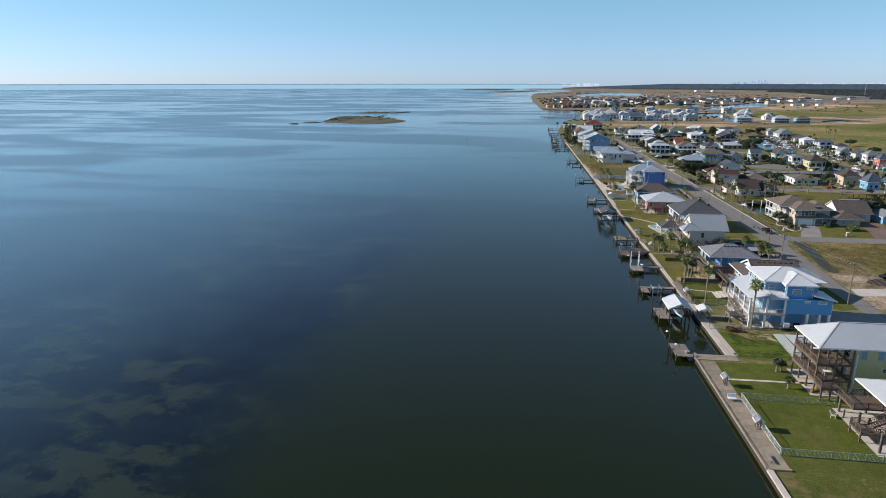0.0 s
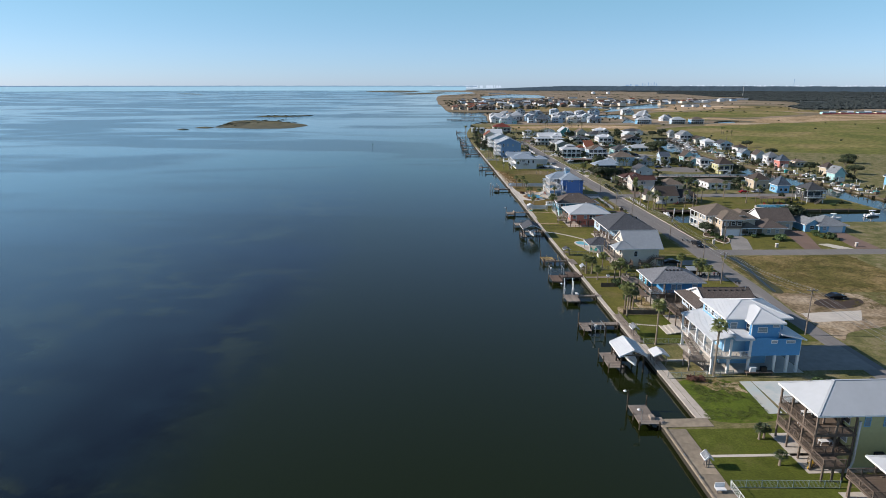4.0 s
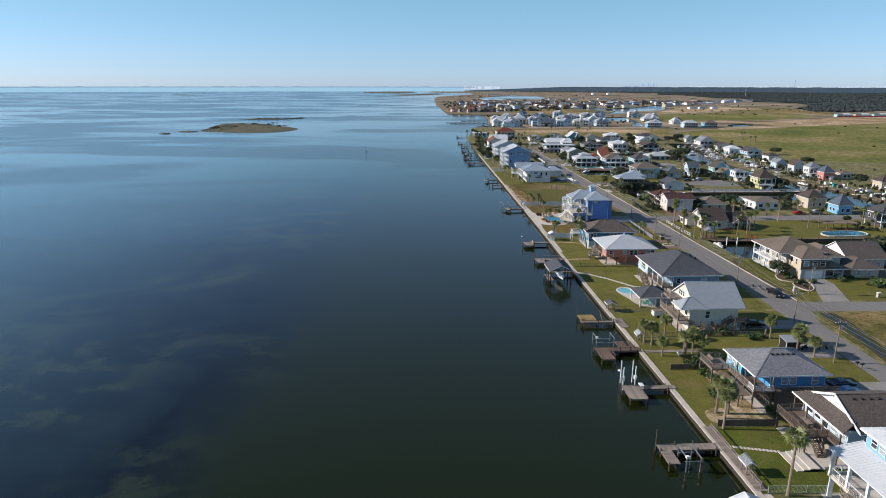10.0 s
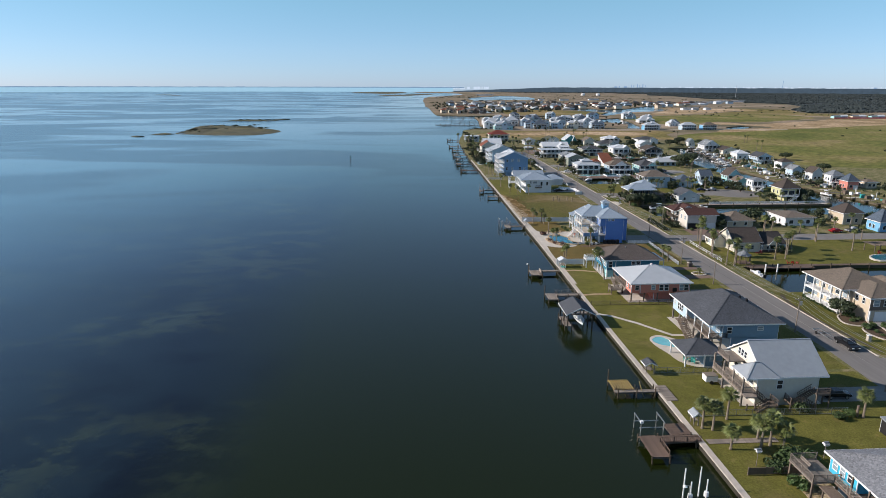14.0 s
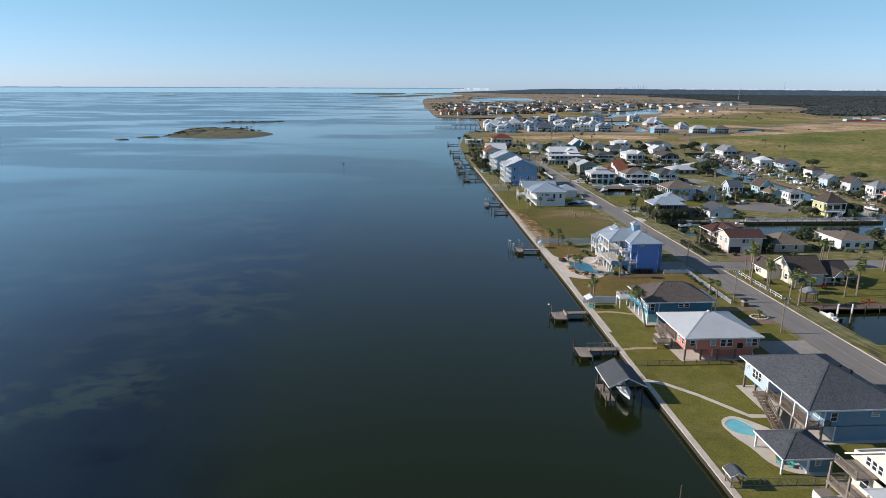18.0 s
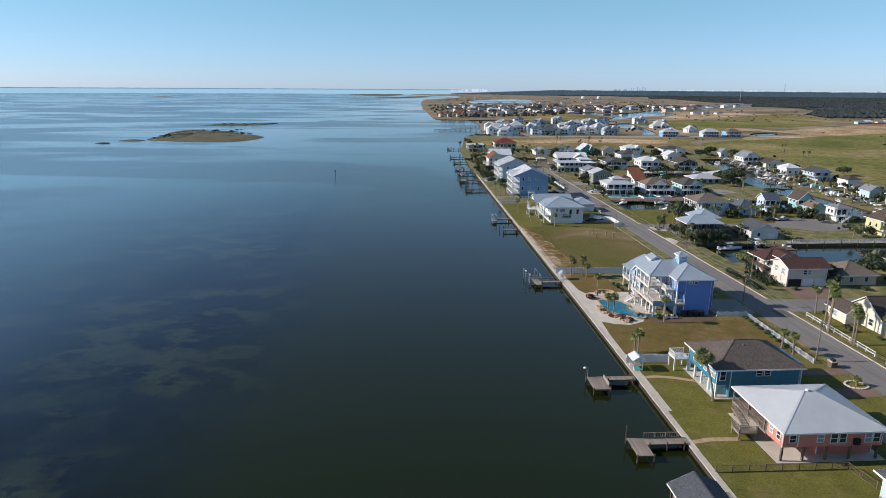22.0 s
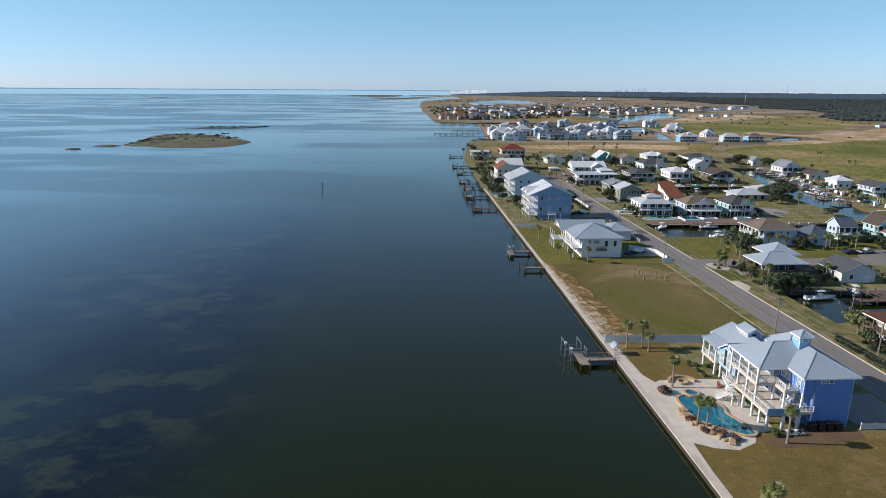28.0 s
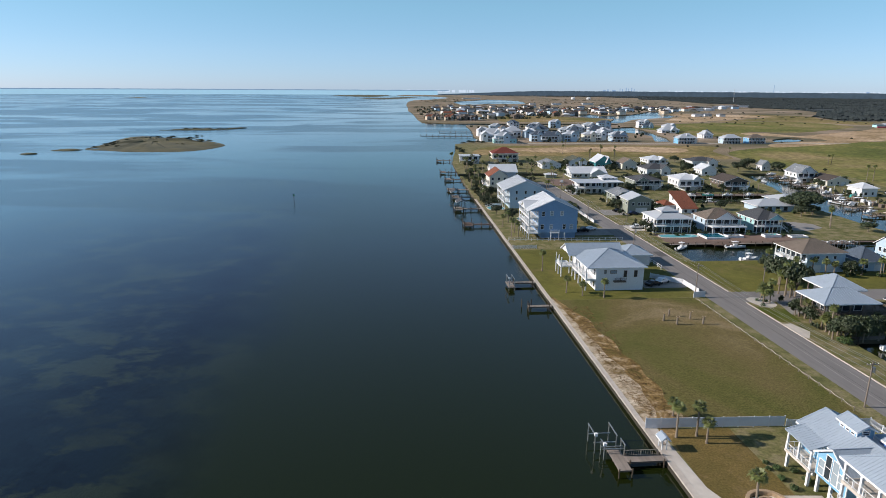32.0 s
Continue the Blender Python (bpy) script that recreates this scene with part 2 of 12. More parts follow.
def ground_mat():
    """Lawn, dry lawn and far marsh, by patches of metres to hundreds of metres; rows of mown lots by plan position."""
    m = bpy.data.materials.new("coastal_turf")
    m.use_nodes = True
    n, l = m.node_tree.nodes, m.node_tree.links
    b = n["Principled BSDF"]
    b.inputs["Roughness"].default_value = 0.95
    b.inputs["Specular IOR Level"].default_value = 0.15
    co = n.new("ShaderNodeTexCoord")

    def noise_tex(scale, detail=4, mapping=None):
        t = n.new("ShaderNodeTexNoise")
        t.inputs["Scale"].default_value, t.inputs["Detail"].default_value = scale, detail
        src = co.outputs["Object"]
        if mapping:
            mp = n.new("ShaderNodeMapping")
            mp.inputs["Scale"].default_value = mapping
            l.new(src, mp.inputs[0])
            src = mp.outputs[0]
        l.new(src, t.inputs[0])
        return t.outputs[0]

    def ramp(src, stops):
        r = n.new("ShaderNodeValToRGB")
        e = r.color_ramp.elements
        e[0].position, e[0].color = stops[0]
        e[1].position, e[1].color = stops[-1]
        for p, c in stops[1:-1]:
            x = e.new(p)
            x.color = c
        l.new(src, r.inputs[0])
        return r.outputs[0]

    def mix(fac, a, c):
        x = n.new("ShaderNodeMix")
        x.data_type = "RGBA"
        l.new(fac, x.inputs[0])
        l.new(a, x.inputs[6])
        l.new(c, x.inputs[7])
        return x.outputs[2]

    # both ramps are lighter and bluer than turf, to carry the haze of distance
    lawn = ramp(noise_tex(0.35, 8), [(0.3, lin(88, 92, 54)), (0.5, lin(116, 113, 74)), (0.7, lin(142, 131, 104))])
    marsh = ramp(noise_tex(0.012, 10, (0.7, 1.3, 1)), [(0.33, lin(92, 90, 70)), (0.45, lin(122, 112, 90)), (0.54, lin(144, 128, 108)), (0.66, lin(164, 147, 128))])
    sep = n.new("ShaderNodeSeparateXYZ")
    l.new(co.outputs["Object"], sep.inputs[0])
    dist = n.new("ShaderNodeMath")
    dist.operation = "ADD"
    half = n.new("ShaderNodeMath")
    half.operation = "MULTIPLY"
    half.inputs[1].default_value = 1.0
    l.new(sep.outputs[0], half.inputs[0])
    l.new(half.outputs[0], dist.inputs[0])
    l.new(sep.outputs[1], dist.inputs[1])
    wob = n.new("ShaderNodeMath")
    wob.operation = "MULTIPLY_ADD"
    wob.inputs[1].default_value = 60
    l.new(noise_tex(0.03), wob.inputs[0])
    l.new(dist.outputs[0], wob.inputs[2])
    far = n.new("ShaderNodeMapRange")
    far.inputs[1].default_value, far.inputs[2].default_value = 890, 950
    l.new(wob.outputs[0], far.inputs[0])
    fine = ramp(noise_tex(2.2, 8), [(0.3, (0.62, 0.62, 0.62, 1)), (0.7, (1.15, 1.15, 1.15, 1))])
    mul = n.new("ShaderNodeMix")
    mul.data_type, mul.blend_type = "RGBA", "MULTIPLY"
    mul.inputs[0].default_value = 1.0
    l.new(mix(far.outputs[0], lawn, marsh), mul.inputs[6])
    l.new(fine, mul.inputs[7])
    l.new(mul.outputs[2], b.inputs["Base Color"])
    bp = n.new("ShaderNodeBump")
    bp.inputs["Strength"].default_value, bp.inputs["Distance"].default_value = 0.6, 0.08
    l.new(noise_tex(6, 6), bp.inputs["Height"])
    l.new(bp.outputs[0], b.inputs["Normal"])
    return m


def turf(name, a, c, scale=0.5, bare=0.75):
    m = mat(name, a, 0.95, 0, 0.3, scale, bump=0.8, bscale=9, col2=c, big=0.06)
    n, l = m.node_tree.nodes, m.node_tree.links
    b = n["Principled BSDF"]
    b.inputs["Specular IOR Level"].default_value = 0.15
    src = b.inputs["Base Color"].links[0].from_socket
    co = n.new("ShaderNodeTexCoord")
    for sc, lo, hi, dry in ((3.2, 0.55, 1.25, 0), (0.09, 0.54, 0.66, 1), (0.5, 0.6, 0.7, 1)):
        t = n.new("ShaderNodeTexNoise")
        t.inputs["Scale"].default_value, t.inputs["Detail"].default_value, t.inputs["Roughness"].default_value = sc, 9, 0.68
        l.new(co.outputs["Object"], t.inputs[0])
        r = n.new("ShaderNodeMapRange")
        x = n.new("ShaderNodeMix")
        x.data_type = "RGBA"
        l.new(t.outputs[0], r.inputs[0])
        l.new(src, x.inputs[6])
        if dry:      # worn, sandy places
            r.inputs[1].default_value, r.inputs[2].default_value, r.inputs[4].default_value = lo, hi, bare
            l.new(r.outputs[0], x.inputs[0])
            x.inputs[7].default_value = lin(132, 112, 84)
        else:
            r.inputs[1].default_value, r.inputs[2].default_value, r.inputs[3].default_value, r.inputs[4].default_value = 0.3, 0.7, lo, hi
            x.blend_type = "MULTIPLY"
            x.inputs[0].default_value = 1.0
            l.new(r.outputs[0], x.inputs[7])
        src = x.outputs[2]
    l.new(src, b.inputs["Base Color"])
    return m


TURF = ground_mat()
GREENLAWN = turf("green_lawn", lin(121, 118, 58), lin(92, 93, 44), 0.5, 0.35)
LUSHLAWN = turf("lush_lawn", lin(100, 110, 44), lin(75, 83, 32), 0.5, 0.2)
DRYLAWN = turf("dry_olive_lawn", lin(128, 109, 66), lin(98, 90, 48), 0.5, 0.6)
WEEDY = turf("rough_weedy_grass", lin(100, 106, 48), lin(76, 84, 38))


def marsh_mat(name, tones, wide=0.011, fine=0.25):
    """Rough grazing and salt grass: four tones in drifts, with a fine grain."""
    m = bpy.data.materials.new(name)
    m.use_nodes = True
    n, l = m.node_tree.nodes, m.node_tree.links
    b = n["Principled BSDF"]
    b.inputs["Roughness"].default_value, b.inputs["Specular IOR Level"].default_value = 0.95, 0.1
    co = n.new("ShaderNodeTexCoord")
    t = n.new("ShaderNodeTexNoise")
    t.inputs["Scale"].default_value, t.inputs["Detail"].default_value, t.inputs["Roughness"].default_value, t.inputs["Distortion"].default_value = wide, 10, 0.62, 0.6
    l.new(co.outputs["Object"], t.inputs[0])
    r = n.new("ShaderNodeValToRGB")
    e = r.color_ramp.elements
    e[0].position, e[0].color = 0.34, lin(*tones[0])
    e[1].position, e[1].color = 0.68, lin(*tones[3])
    for p, c in ((0.46, tones[1]), (0.56, tones[2])):
        x = e.new(p)
        x.color = lin(*c)
    l.new(t.outputs[0], r.inputs[0])
    f = n.new("ShaderNodeTexNoise")
    f.inputs["Scale"].default_value, f.inputs["Detail"].default_value = fine, 9
    l.new(co.outputs["Object"], f.inputs[0])
    g = n.new("ShaderNodeMapRange")
    for i, v in enumerate((0.3, 0.7, 0.55, 1.3)):
        g.inputs[i + 1].default_value = v
    l.new(f.outputs[0], g.inputs[0])
    x = n.new("ShaderNodeMix")
    x.data_type, x.blend_type = "RGBA", "MULTIPLY"
    x.inputs[0].default_value = 1.0
    l.new(r.outputs[0], x.inputs[6])
    l.new(g.outputs[0], x.inputs[7])
    l.new(x.outputs[2], b.inputs["Base Color"])
    return m


TANFIELD = marsh_mat("tan_dry_field", ((130, 112, 81), (158, 136, 105), (181, 157, 128), (200, 178, 152)))
GREENFIELD = marsh_mat("green_pasture", ((92, 98, 49), (108, 110, 58), (125, 118, 72), (150, 132, 97)))
OLIVEFIELD = marsh_mat("olive_salt_grass", ((99, 97, 55), (121, 112, 68), (140, 123, 84), (162, 140, 109)))

WEEDLOT = marsh_mat("dry_weed_lot", ((74, 74, 40), (98, 92, 52), (118, 106, 68), (138, 120, 84)), 0.09, 1.6)


def water_mat(name, deep):
    """Bay water: dark green body, sea-grass beds and sand shoals off the wall, sky sheen put into a paler blue
    offshore, wind slicks, ripples.
    """
    m = bpy.data.materials.new(name)
    m.use_nodes = True
    n, l = m.node_tree.nodes, m.node_tree.links
    b = n["Principled BSDF"]
    b.inputs["IOR"].default_value = 1.33
    co = n.new("ShaderNodeTexCoord")

    def tex(scale, detail, stretch, turn, distort=0.0, ragged=0.5):
        mp = n.new("ShaderNodeMapping")
        mp.inputs["Scale"].default_value = stretch
        mp.inputs["Rotation"].default_value = (0, 0, turn)
        t = n.new("ShaderNodeTexNoise")
        t.inputs["Scale"].default_value, t.inputs["Detail"].default_value, t.inputs["Distortion"].default_value, t.inputs["Roughness"].default_value = scale, detail, distort, ragged
        l.new(co.outputs["Object"], mp.inputs[0])
        l.new(mp.outputs[0], t.inputs[0])
        return t.outputs[0]

    def span(src, a, c, lo=0.0, hi=1.0):
        r = n.new("ShaderNodeMapRange")
        for i, v in enumerate((a, c, lo, hi)):
            r.inputs[i + 1].default_value = v
        l.new(src, r.inputs[0])
        return r.outputs[0]

    def mix(fac, a, c):
        x = n.new("ShaderNodeMix")
        x.data_type = "RGBA"
        l.new(fac, x.inputs[0])
        for k, v in ((6, a), (7, c)):
            if isinstance(v, tuple):
                x.inputs[k].default_value = v
            else:
                l.new(v, x.inputs[k])
        return x.outputs[2]

    sep = n.new("ShaderNodeSeparateXYZ")
    l.new(co.outputs["Object"], sep.inputs[0])
    wob = n.new("ShaderNodeMath")
    wob.operation = "MULTIPLY_ADD"
    wob.inputs[1].default_value = 60
    l.new(tex(0.02, 5, (1, 0.5, 1), 0.0), wob.inputs[0])
    l.new(sep.outputs[0], wob.inputs[2])
    off = span(wob.outputs[0], -34, -58)
    bed = span(tex(0.07, 9, (0.9, 1.1, 1), 0.3, 0.1, 0.66), 0.44, 0.56)
    broken = n.new("ShaderNodeMath")
    broken.operation = "MULTIPLY"
    l.new(span(tex(0.026, 5, (0.9, 0.9, 1), 0.1, 0.1, 0.6), 0.42, 0.54), broken.inputs[0])
    l.new(span(tex(0.11, 10, (0.8, 1.1, 1), 0.45, 0.1, 0.66), 0.48, 0.56), broken.inputs[1])
    grass = mix(bed, lin(9, 15, 24), lin(16, 26, 34))
    ground = mix(broken.outputs[0], grass, lin(39, 47, 37))
    # paler blue away from the wall paints the sky's reflection into the body colour
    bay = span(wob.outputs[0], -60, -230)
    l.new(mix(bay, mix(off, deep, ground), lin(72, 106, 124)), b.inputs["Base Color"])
    # wind: smooth slicks and rougher, darker cat's-paws with clear edges
    gust = n.new("ShaderNodeMath")
    gust.operation = "MULTIPLY_ADD"
    gust.inputs[1].default_value = 0.45
    l.new(tex(0.016, 2, (0.4, 1.2, 1), -0.12, 0.6), gust.inputs[0])
    l.new(tex(0.0055, 3, (0.6, 1.2, 1), -0.22, 0.9), gust.inputs[2])
    calm = n.new("ShaderNodeMath")
    calm.operation = "MULTIPLY_ADD"
    l.new(span(gust.outputs[0], 0.66, 0.78), calm.inputs[0])
    calm.inputs[1].default_value = 0.12
    l.new(span(wob.outputs[0], -10, -240, 0.05, 0.14), calm.inputs[2])
    l.new(calm.outputs[0], b.inputs["Roughness"])
    fine = n.new("ShaderNodeMath")
    fine.operation = "MULTIPLY_ADD"
    fine.inputs[1].default_value = 0.35
    l.new(tex(3.2, 2, (1.6, 0.7, 1), 0.75), fine.inputs[0])
    l.new(tex(0.9, 3, (1.5, 0.8, 1), 0.6), fine.inputs[2])
    bp = n.new("ShaderNodeBump")
    bp.inputs["Strength"].default_value, bp.inputs["Distance"].default_value = 0.19, 0.10
    l.new(fine.outputs[0], bp.inputs["Height"])
    l.new(bp.outputs[0], b.inputs["Normal"])
    return m


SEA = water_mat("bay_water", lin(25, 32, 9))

# ---- building blocks ----
G = 0.9          # level of the land above the water


def box(bm, x0, x1, y0, y1, z0, z1):
    v = [bm.verts.new((x, y, z)) for z in (z0, z1) for x, y in ((x0, y0), (x1, y0), (x1, y1), (x0, y1))]
    for q in ((3, 2, 1, 0), (4, 5, 6, 7), (0, 1, 5, 4), (1, 2, 6, 5), (2, 3, 7, 6), (3, 0, 4, 7)):
        bm.faces.new([v[i] for i in q])


def beam(bm, a, c, w, h=None):
    """A straight square bar from a to c."""
    a, c = Vector(a), Vector(c)
    d = (c - a).normalized()
    s = d.cross(Vector((0, 0, 1)))
    s = Vector((1, 0, 0)) if s.length < 1e-4 else s.normalized()
    u = s.cross(d)
    s, u = s * w / 2, u * (h or w) / 2
    v = [bm.verts.new(p + k * s + j * u) for p in (a, c) for k, j in ((-1, -1), (1, -1), (1, 1), (-1, 1))]
    for q in ((3, 2, 1, 0), (4, 5, 6, 7), (0, 1, 5, 4), (1, 2, 6, 5), (2, 3, 7, 6), (3, 0, 4, 7)):
        bm.faces.new([v[i] for i in q])


def tube(bm, a, c, r0, r1, n=8):
    a, c = Vector(a), Vector(c)
    d = (c - a).normalized()
    s = d.cross(Vector((0, 0, 1)))
    s = Vector((1, 0, 0)) if s.length < 1e-4 else s.normalized()
    u = d.cross(s)
    ring = [[bm.verts.new(p + (s * math.cos(2 * math.pi * i / n) + u * math.sin(2 * math.pi * i / n)) * r) for i in range(n)] for p, r in ((a, r0), (c, r1))]
    for i in range(n):
        bm.faces.new((ring[0][i], ring[0][(i + 1) % n], ring[1][(i + 1) % n], ring[1][i]))
    bm.faces.new(ring[0][::-1])
    bm.faces.new(ring[1])


def prism(bm, pts, z0, z1):
    """A flat shape from a ring of (x, y), between two levels."""
    lo = [bm.verts.new((x, y, z0)) for x, y in pts]
    hi = [bm.verts.new((x, y, z1)) for x, y in pts]
    n = len(pts)
    bm.faces.new(hi)
    bm.faces.new(lo[::-1])
    for i in range(n):
        bm.faces.new((lo[i], lo[(i + 1) % n], hi[(i + 1) % n], hi[i]))


def spline(pts, n=6):
    """A closed smooth ring through the given (x, y)."""
    out = []
    k = len(pts)
    for i in range(k):
        p = [Vector(pts[(i + j) % k]) for j in (-1, 0, 1, 2)]
        for s in range(n):
            t = s / n
            out.append(tuple(0.5 * (2 * p[1] + (p[2] - p[0]) * t + (2 * p[0] - 5 * p[1] + 4 * p[2] - p[3]) * t * t + (3 * p[1] - p[0] - 3 * p[2] + p[3]) * t ** 3)))
    return out


def thing(name, label, category, x=0.0, y=0.0, z=G, group="", kind=""):
    ob = new(name)
    ob.empty_display_size = 0.1
    ob.location = (x, y, z)
    return tagged(ob, label, category, group, kind)


def origin(ob):
    p = Vector((0, 0, 0))
    while ob:
        p += ob.location
        ob = ob.parent
    return p


def part(name, bm, material, parent=None, label="", kind="", smooth=False):
    """Links a bmesh, made in world metres, as one mesh object under a thing or a part."""
    me = bpy.data.meshes.new(name)
    if parent:
        bmesh.ops.translate(bm, verts=bm.verts, vec=-origin(parent))
    bmesh.ops.recalc_face_normals(bm, faces=bm.faces)
    if smooth:
        for fc in bm.faces:
            fc.smooth = True
    bm.to_mesh(me)
    bm.free()
    me.materials.append(material)
    ob = new(name, me)
    ob.parent = parent
    return tagged(ob, label, "", "", kind)


def solo(name, bm, material, label, category, group="", kind=""):
    """A thing of one mesh, with its origin at its base."""
    lo = Vector((sum(v.co.x for v in bm.verts) / len(bm.verts), sum(v.co.y for v in bm.verts) / len(bm.verts), min(v.co.z for v in bm.verts)))
    bmesh.ops.translate(bm, verts=bm.verts, vec=-lo)
    bmesh.ops.recalc_face_normals(bm, faces=bm.faces)
    me = bpy.data.meshes.new(name)
    bm.to_mesh(me)
    bm.free()
    me.materials.append(material)
    ob = new(name, me)
    ob.location = lo
    return tagged(ob, label, category, group, kind)


def abox(name, material, parent, x0, x1, y0, y1, z0, z1, label=""):
    bm = bmesh.new()
    box(bm, x0, x1, y0, y1, z0, z1)
    return part(name, bm, material, parent, label)


SHARED = {}


def piece(name, key, material, parent, x, y, z, make, rot=0.0):
    """A repeated part on shared mesh data."""
    if key not in SHARED:
        bm = bmesh.new()
        make(bm)
        bmesh.ops.recalc_face_normals(bm, faces=bm.faces)
        me = bpy.data.meshes.new(name)
        bm.to_mesh(me)
        bm.free()
        me.materials.append(material)
        SHARED[key] = me
    ob = new(name, SHARED[key])
    ob.parent = parent
    ob.location = Vector((x, y, z)) - (origin(parent) if parent else Vector((0, 0, 0)))
    ob.rotation_euler = (0, 0, rot)
    return ob

# ---- land, water, roads ----
from mathutils.geometry import delaunay_2d_cdt


def inside(p, ring):
    x, y = p
    c = False
    for i in range(len(ring)):
        (x0, y0), (x1, y1) = ring[i - 1], ring[i]
        if (y0 > y) != (y1 > y) and x < (x1 - x0) * (y - y0) / (y1 - y0) + x0:
            c = not c
    return c


def fill(outer, holes=()):
    """Vertices and triangles of a flat shape with holes."""
    pts, edges = [], []
    for ring in (outer, *holes):
        k = len(pts)
        pts += [Vector(p) for p in ring]
        edges += [(k + i, k + (i + 1) % len(ring)) for i in range(len(ring))]
    vs, _, tris, *_ = delaunay_2d_cdt(pts, edges, [], 0, 1e-4)
    keep = []
    for t in tris:
        c = sum((vs[i] for i in t), Vector((0, 0))) / 3
        if inside(c, outer) and not any(inside(c, h) for h in holes):
            keep.append(t)
    return [tuple(v) for v in vs], keep


def sheet(name, outer, holes, z, skirt, material, side, label):
    """Level land with holes for canals, and the banks down to below the water."""
    vs, tris = fill(outer, holes)
    bm = bmesh.new()
    bv = [bm.verts.new((x, y, z)) for x, y in vs]
    for t in tris:
        fc = bm.faces.new([bv[i] for i in t])
        fc.normal_update()
        if fc.normal.z < 0:
            fc.normal_flip()
    for ring in (outer, *holes):
        hi = [bm.verts.new((x, y, z)) for x, y in ring]
        lo = [bm.verts.new((x, y, skirt)) for x, y in ring]
        for i in range(len(ring)):
            j = (i + 1) % len(ring)
            bm.faces.new((hi[i], hi[j], lo[j], lo[i])).material_index = 1
    me = bpy.data.meshes.new(name)
    bm.to_mesh(me)
    bm.free()
    me.materials.append(material)
    me.materials.append(side)
    return tagged(new(name, me), label, "ground", kind="structure")


BANK = mat("muddy_bank", lin(104, 96, 76), 0.95, 0, 0.4, 0.6)
SHORE = [(-6.2, -500), (-6.2, 114.0), (0, 114.0), (0, 230), (0.55, 300), (0.55, 520), (1, 567), (1.8, 624.5), (64, 624.5), (64, 636), (2, 636), (4, 696), (9, 740), (15, 782), (20, 839), (37, 866), (56, 874), (50, 930), (60, 1033), (66, 1150), (180, 1156), (300, 1158), (300, 1178), (160, 1182), (60, 1190), (30, 1212),
         (7, 1225), (4, 1316), (3, 1587), (-2, 1721), (3, 1984), (4, 2216), (18, 2613), (51, 2944), (127, 3094), (218, 3423), (262, 3621), (268, 4042), (195, 4252), (109, 4348), (26, 4452), (-10, 4700), (60, 4960), (5200, 4960), (5200, -500)]
CANALS = [(170, 250), (170, 380), (165, 430), (166, 486), (186, 545), (203, 630), (180, 632), (168, 575), (160, 553), (100, 553), (100, 532), (153, 532), (150, 508), (147, 464), (147, 457), (54, 457), (54, 434), (147, 434), (148, 389), (148, 372), (58, 372),
          (58, 350), (149, 350), (150, 277), (55, 277), (55, 254), (152, 254), (152, 250)]
LAGOON = [(161, 1050), (165, 1023), (225, 1030), (246, 1000), (253, 981), (255, 944), (228, 872), (244, 868), (264, 927), (270, 962), (280, 1000), (290, 1056), (298, 1110), (280, 1105), (255, 1084), (249, 1054)]
LAGOON_N = [(303, 1448), (328, 1516), (370, 1534), (394, 1481), (447, 1513), (529, 1641), (574, 1715), (603, 1718), (549, 1580), (523, 1466), (476, 1390), (434, 1365), (379, 1320), (330, 1230), (306, 1200), (300, 1224), (352, 1339), (325, 1391)]
LAGOON_F = [(184, 2560), (222, 2763), (337, 3025), (414, 3252), (454, 3192), (504, 3009), (480, 2724), (428, 2445), (383, 2359), (339, 2388), (277, 2338), (229, 2293), (178, 2249)]
CANAL_N = [(104, 1597), (137, 1633), (126, 1459), (132, 1345), (100, 1303), (102, 1432)]
POND_S = [(394, 1071), (412, 1076), (424, 1066), (416, 1050), (396, 1025), (378, 1025), (384, 1050)]
POND = [(352, 866), (364, 890), (378, 904), (400, 916), (410, 910), (400, 890), (384, 873), (368, 862)]
sheet("ground", SHORE, [CANALS, LAGOON, LAGOON_N, LAGOON_F, CANAL_N, POND, POND_S], G, -1.2, TURF, BANK, "flat coastal land with lawns and dry marsh")

bm = bmesh.new()
xs, ys = [-5200 + 400 * i for i in range(27)], [-700 + 283 * i for i in range(21)]      # in fields: one huge face is too coarse far out
grid = [[bm.verts.new((x, y, 0.0)) for x in xs] for y in ys]
for ra, rb in zip(grid, grid[1:]):
    for i in range(len(xs) - 1):
        bm.faces.new((ra[i], ra[i + 1], rb[i + 1], rb[i]))
bed = [bm.verts.new((x, y, -3.0)) for x, y in ((xs[0], ys[0]), (xs[-1], ys[0]), (xs[-1], ys[-1]), (xs[0], ys[-1]))]
bm.faces.new(bed[::-1])
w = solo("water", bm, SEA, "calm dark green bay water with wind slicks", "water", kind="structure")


def patch(name, pts, material, label, lift=0.012, smooth=0, cat="ground"):
    bm = bmesh.new()
    vs, tris = fill(spline(pts, smooth) if smooth else pts)
    bv = [bm.verts.new((x, y, G + lift)) for x, y in vs]
    for t in tris:
        fc = bm.faces.new([bv[i] for i in t])
        fc.normal_update()
        if fc.normal.z < 0:
            fc.normal_flip()
    me = bpy.data.meshes.new(name)
    bm.to_mesh(me)
    bm.free()
    me.materials.append(material)
    return tagged(new(name, me), label, cat, kind="structure")


def rect(x0, x1, y0, y1):
    return [(x0, y0), (x1, y0), (x1, y1), (x0, y1)]


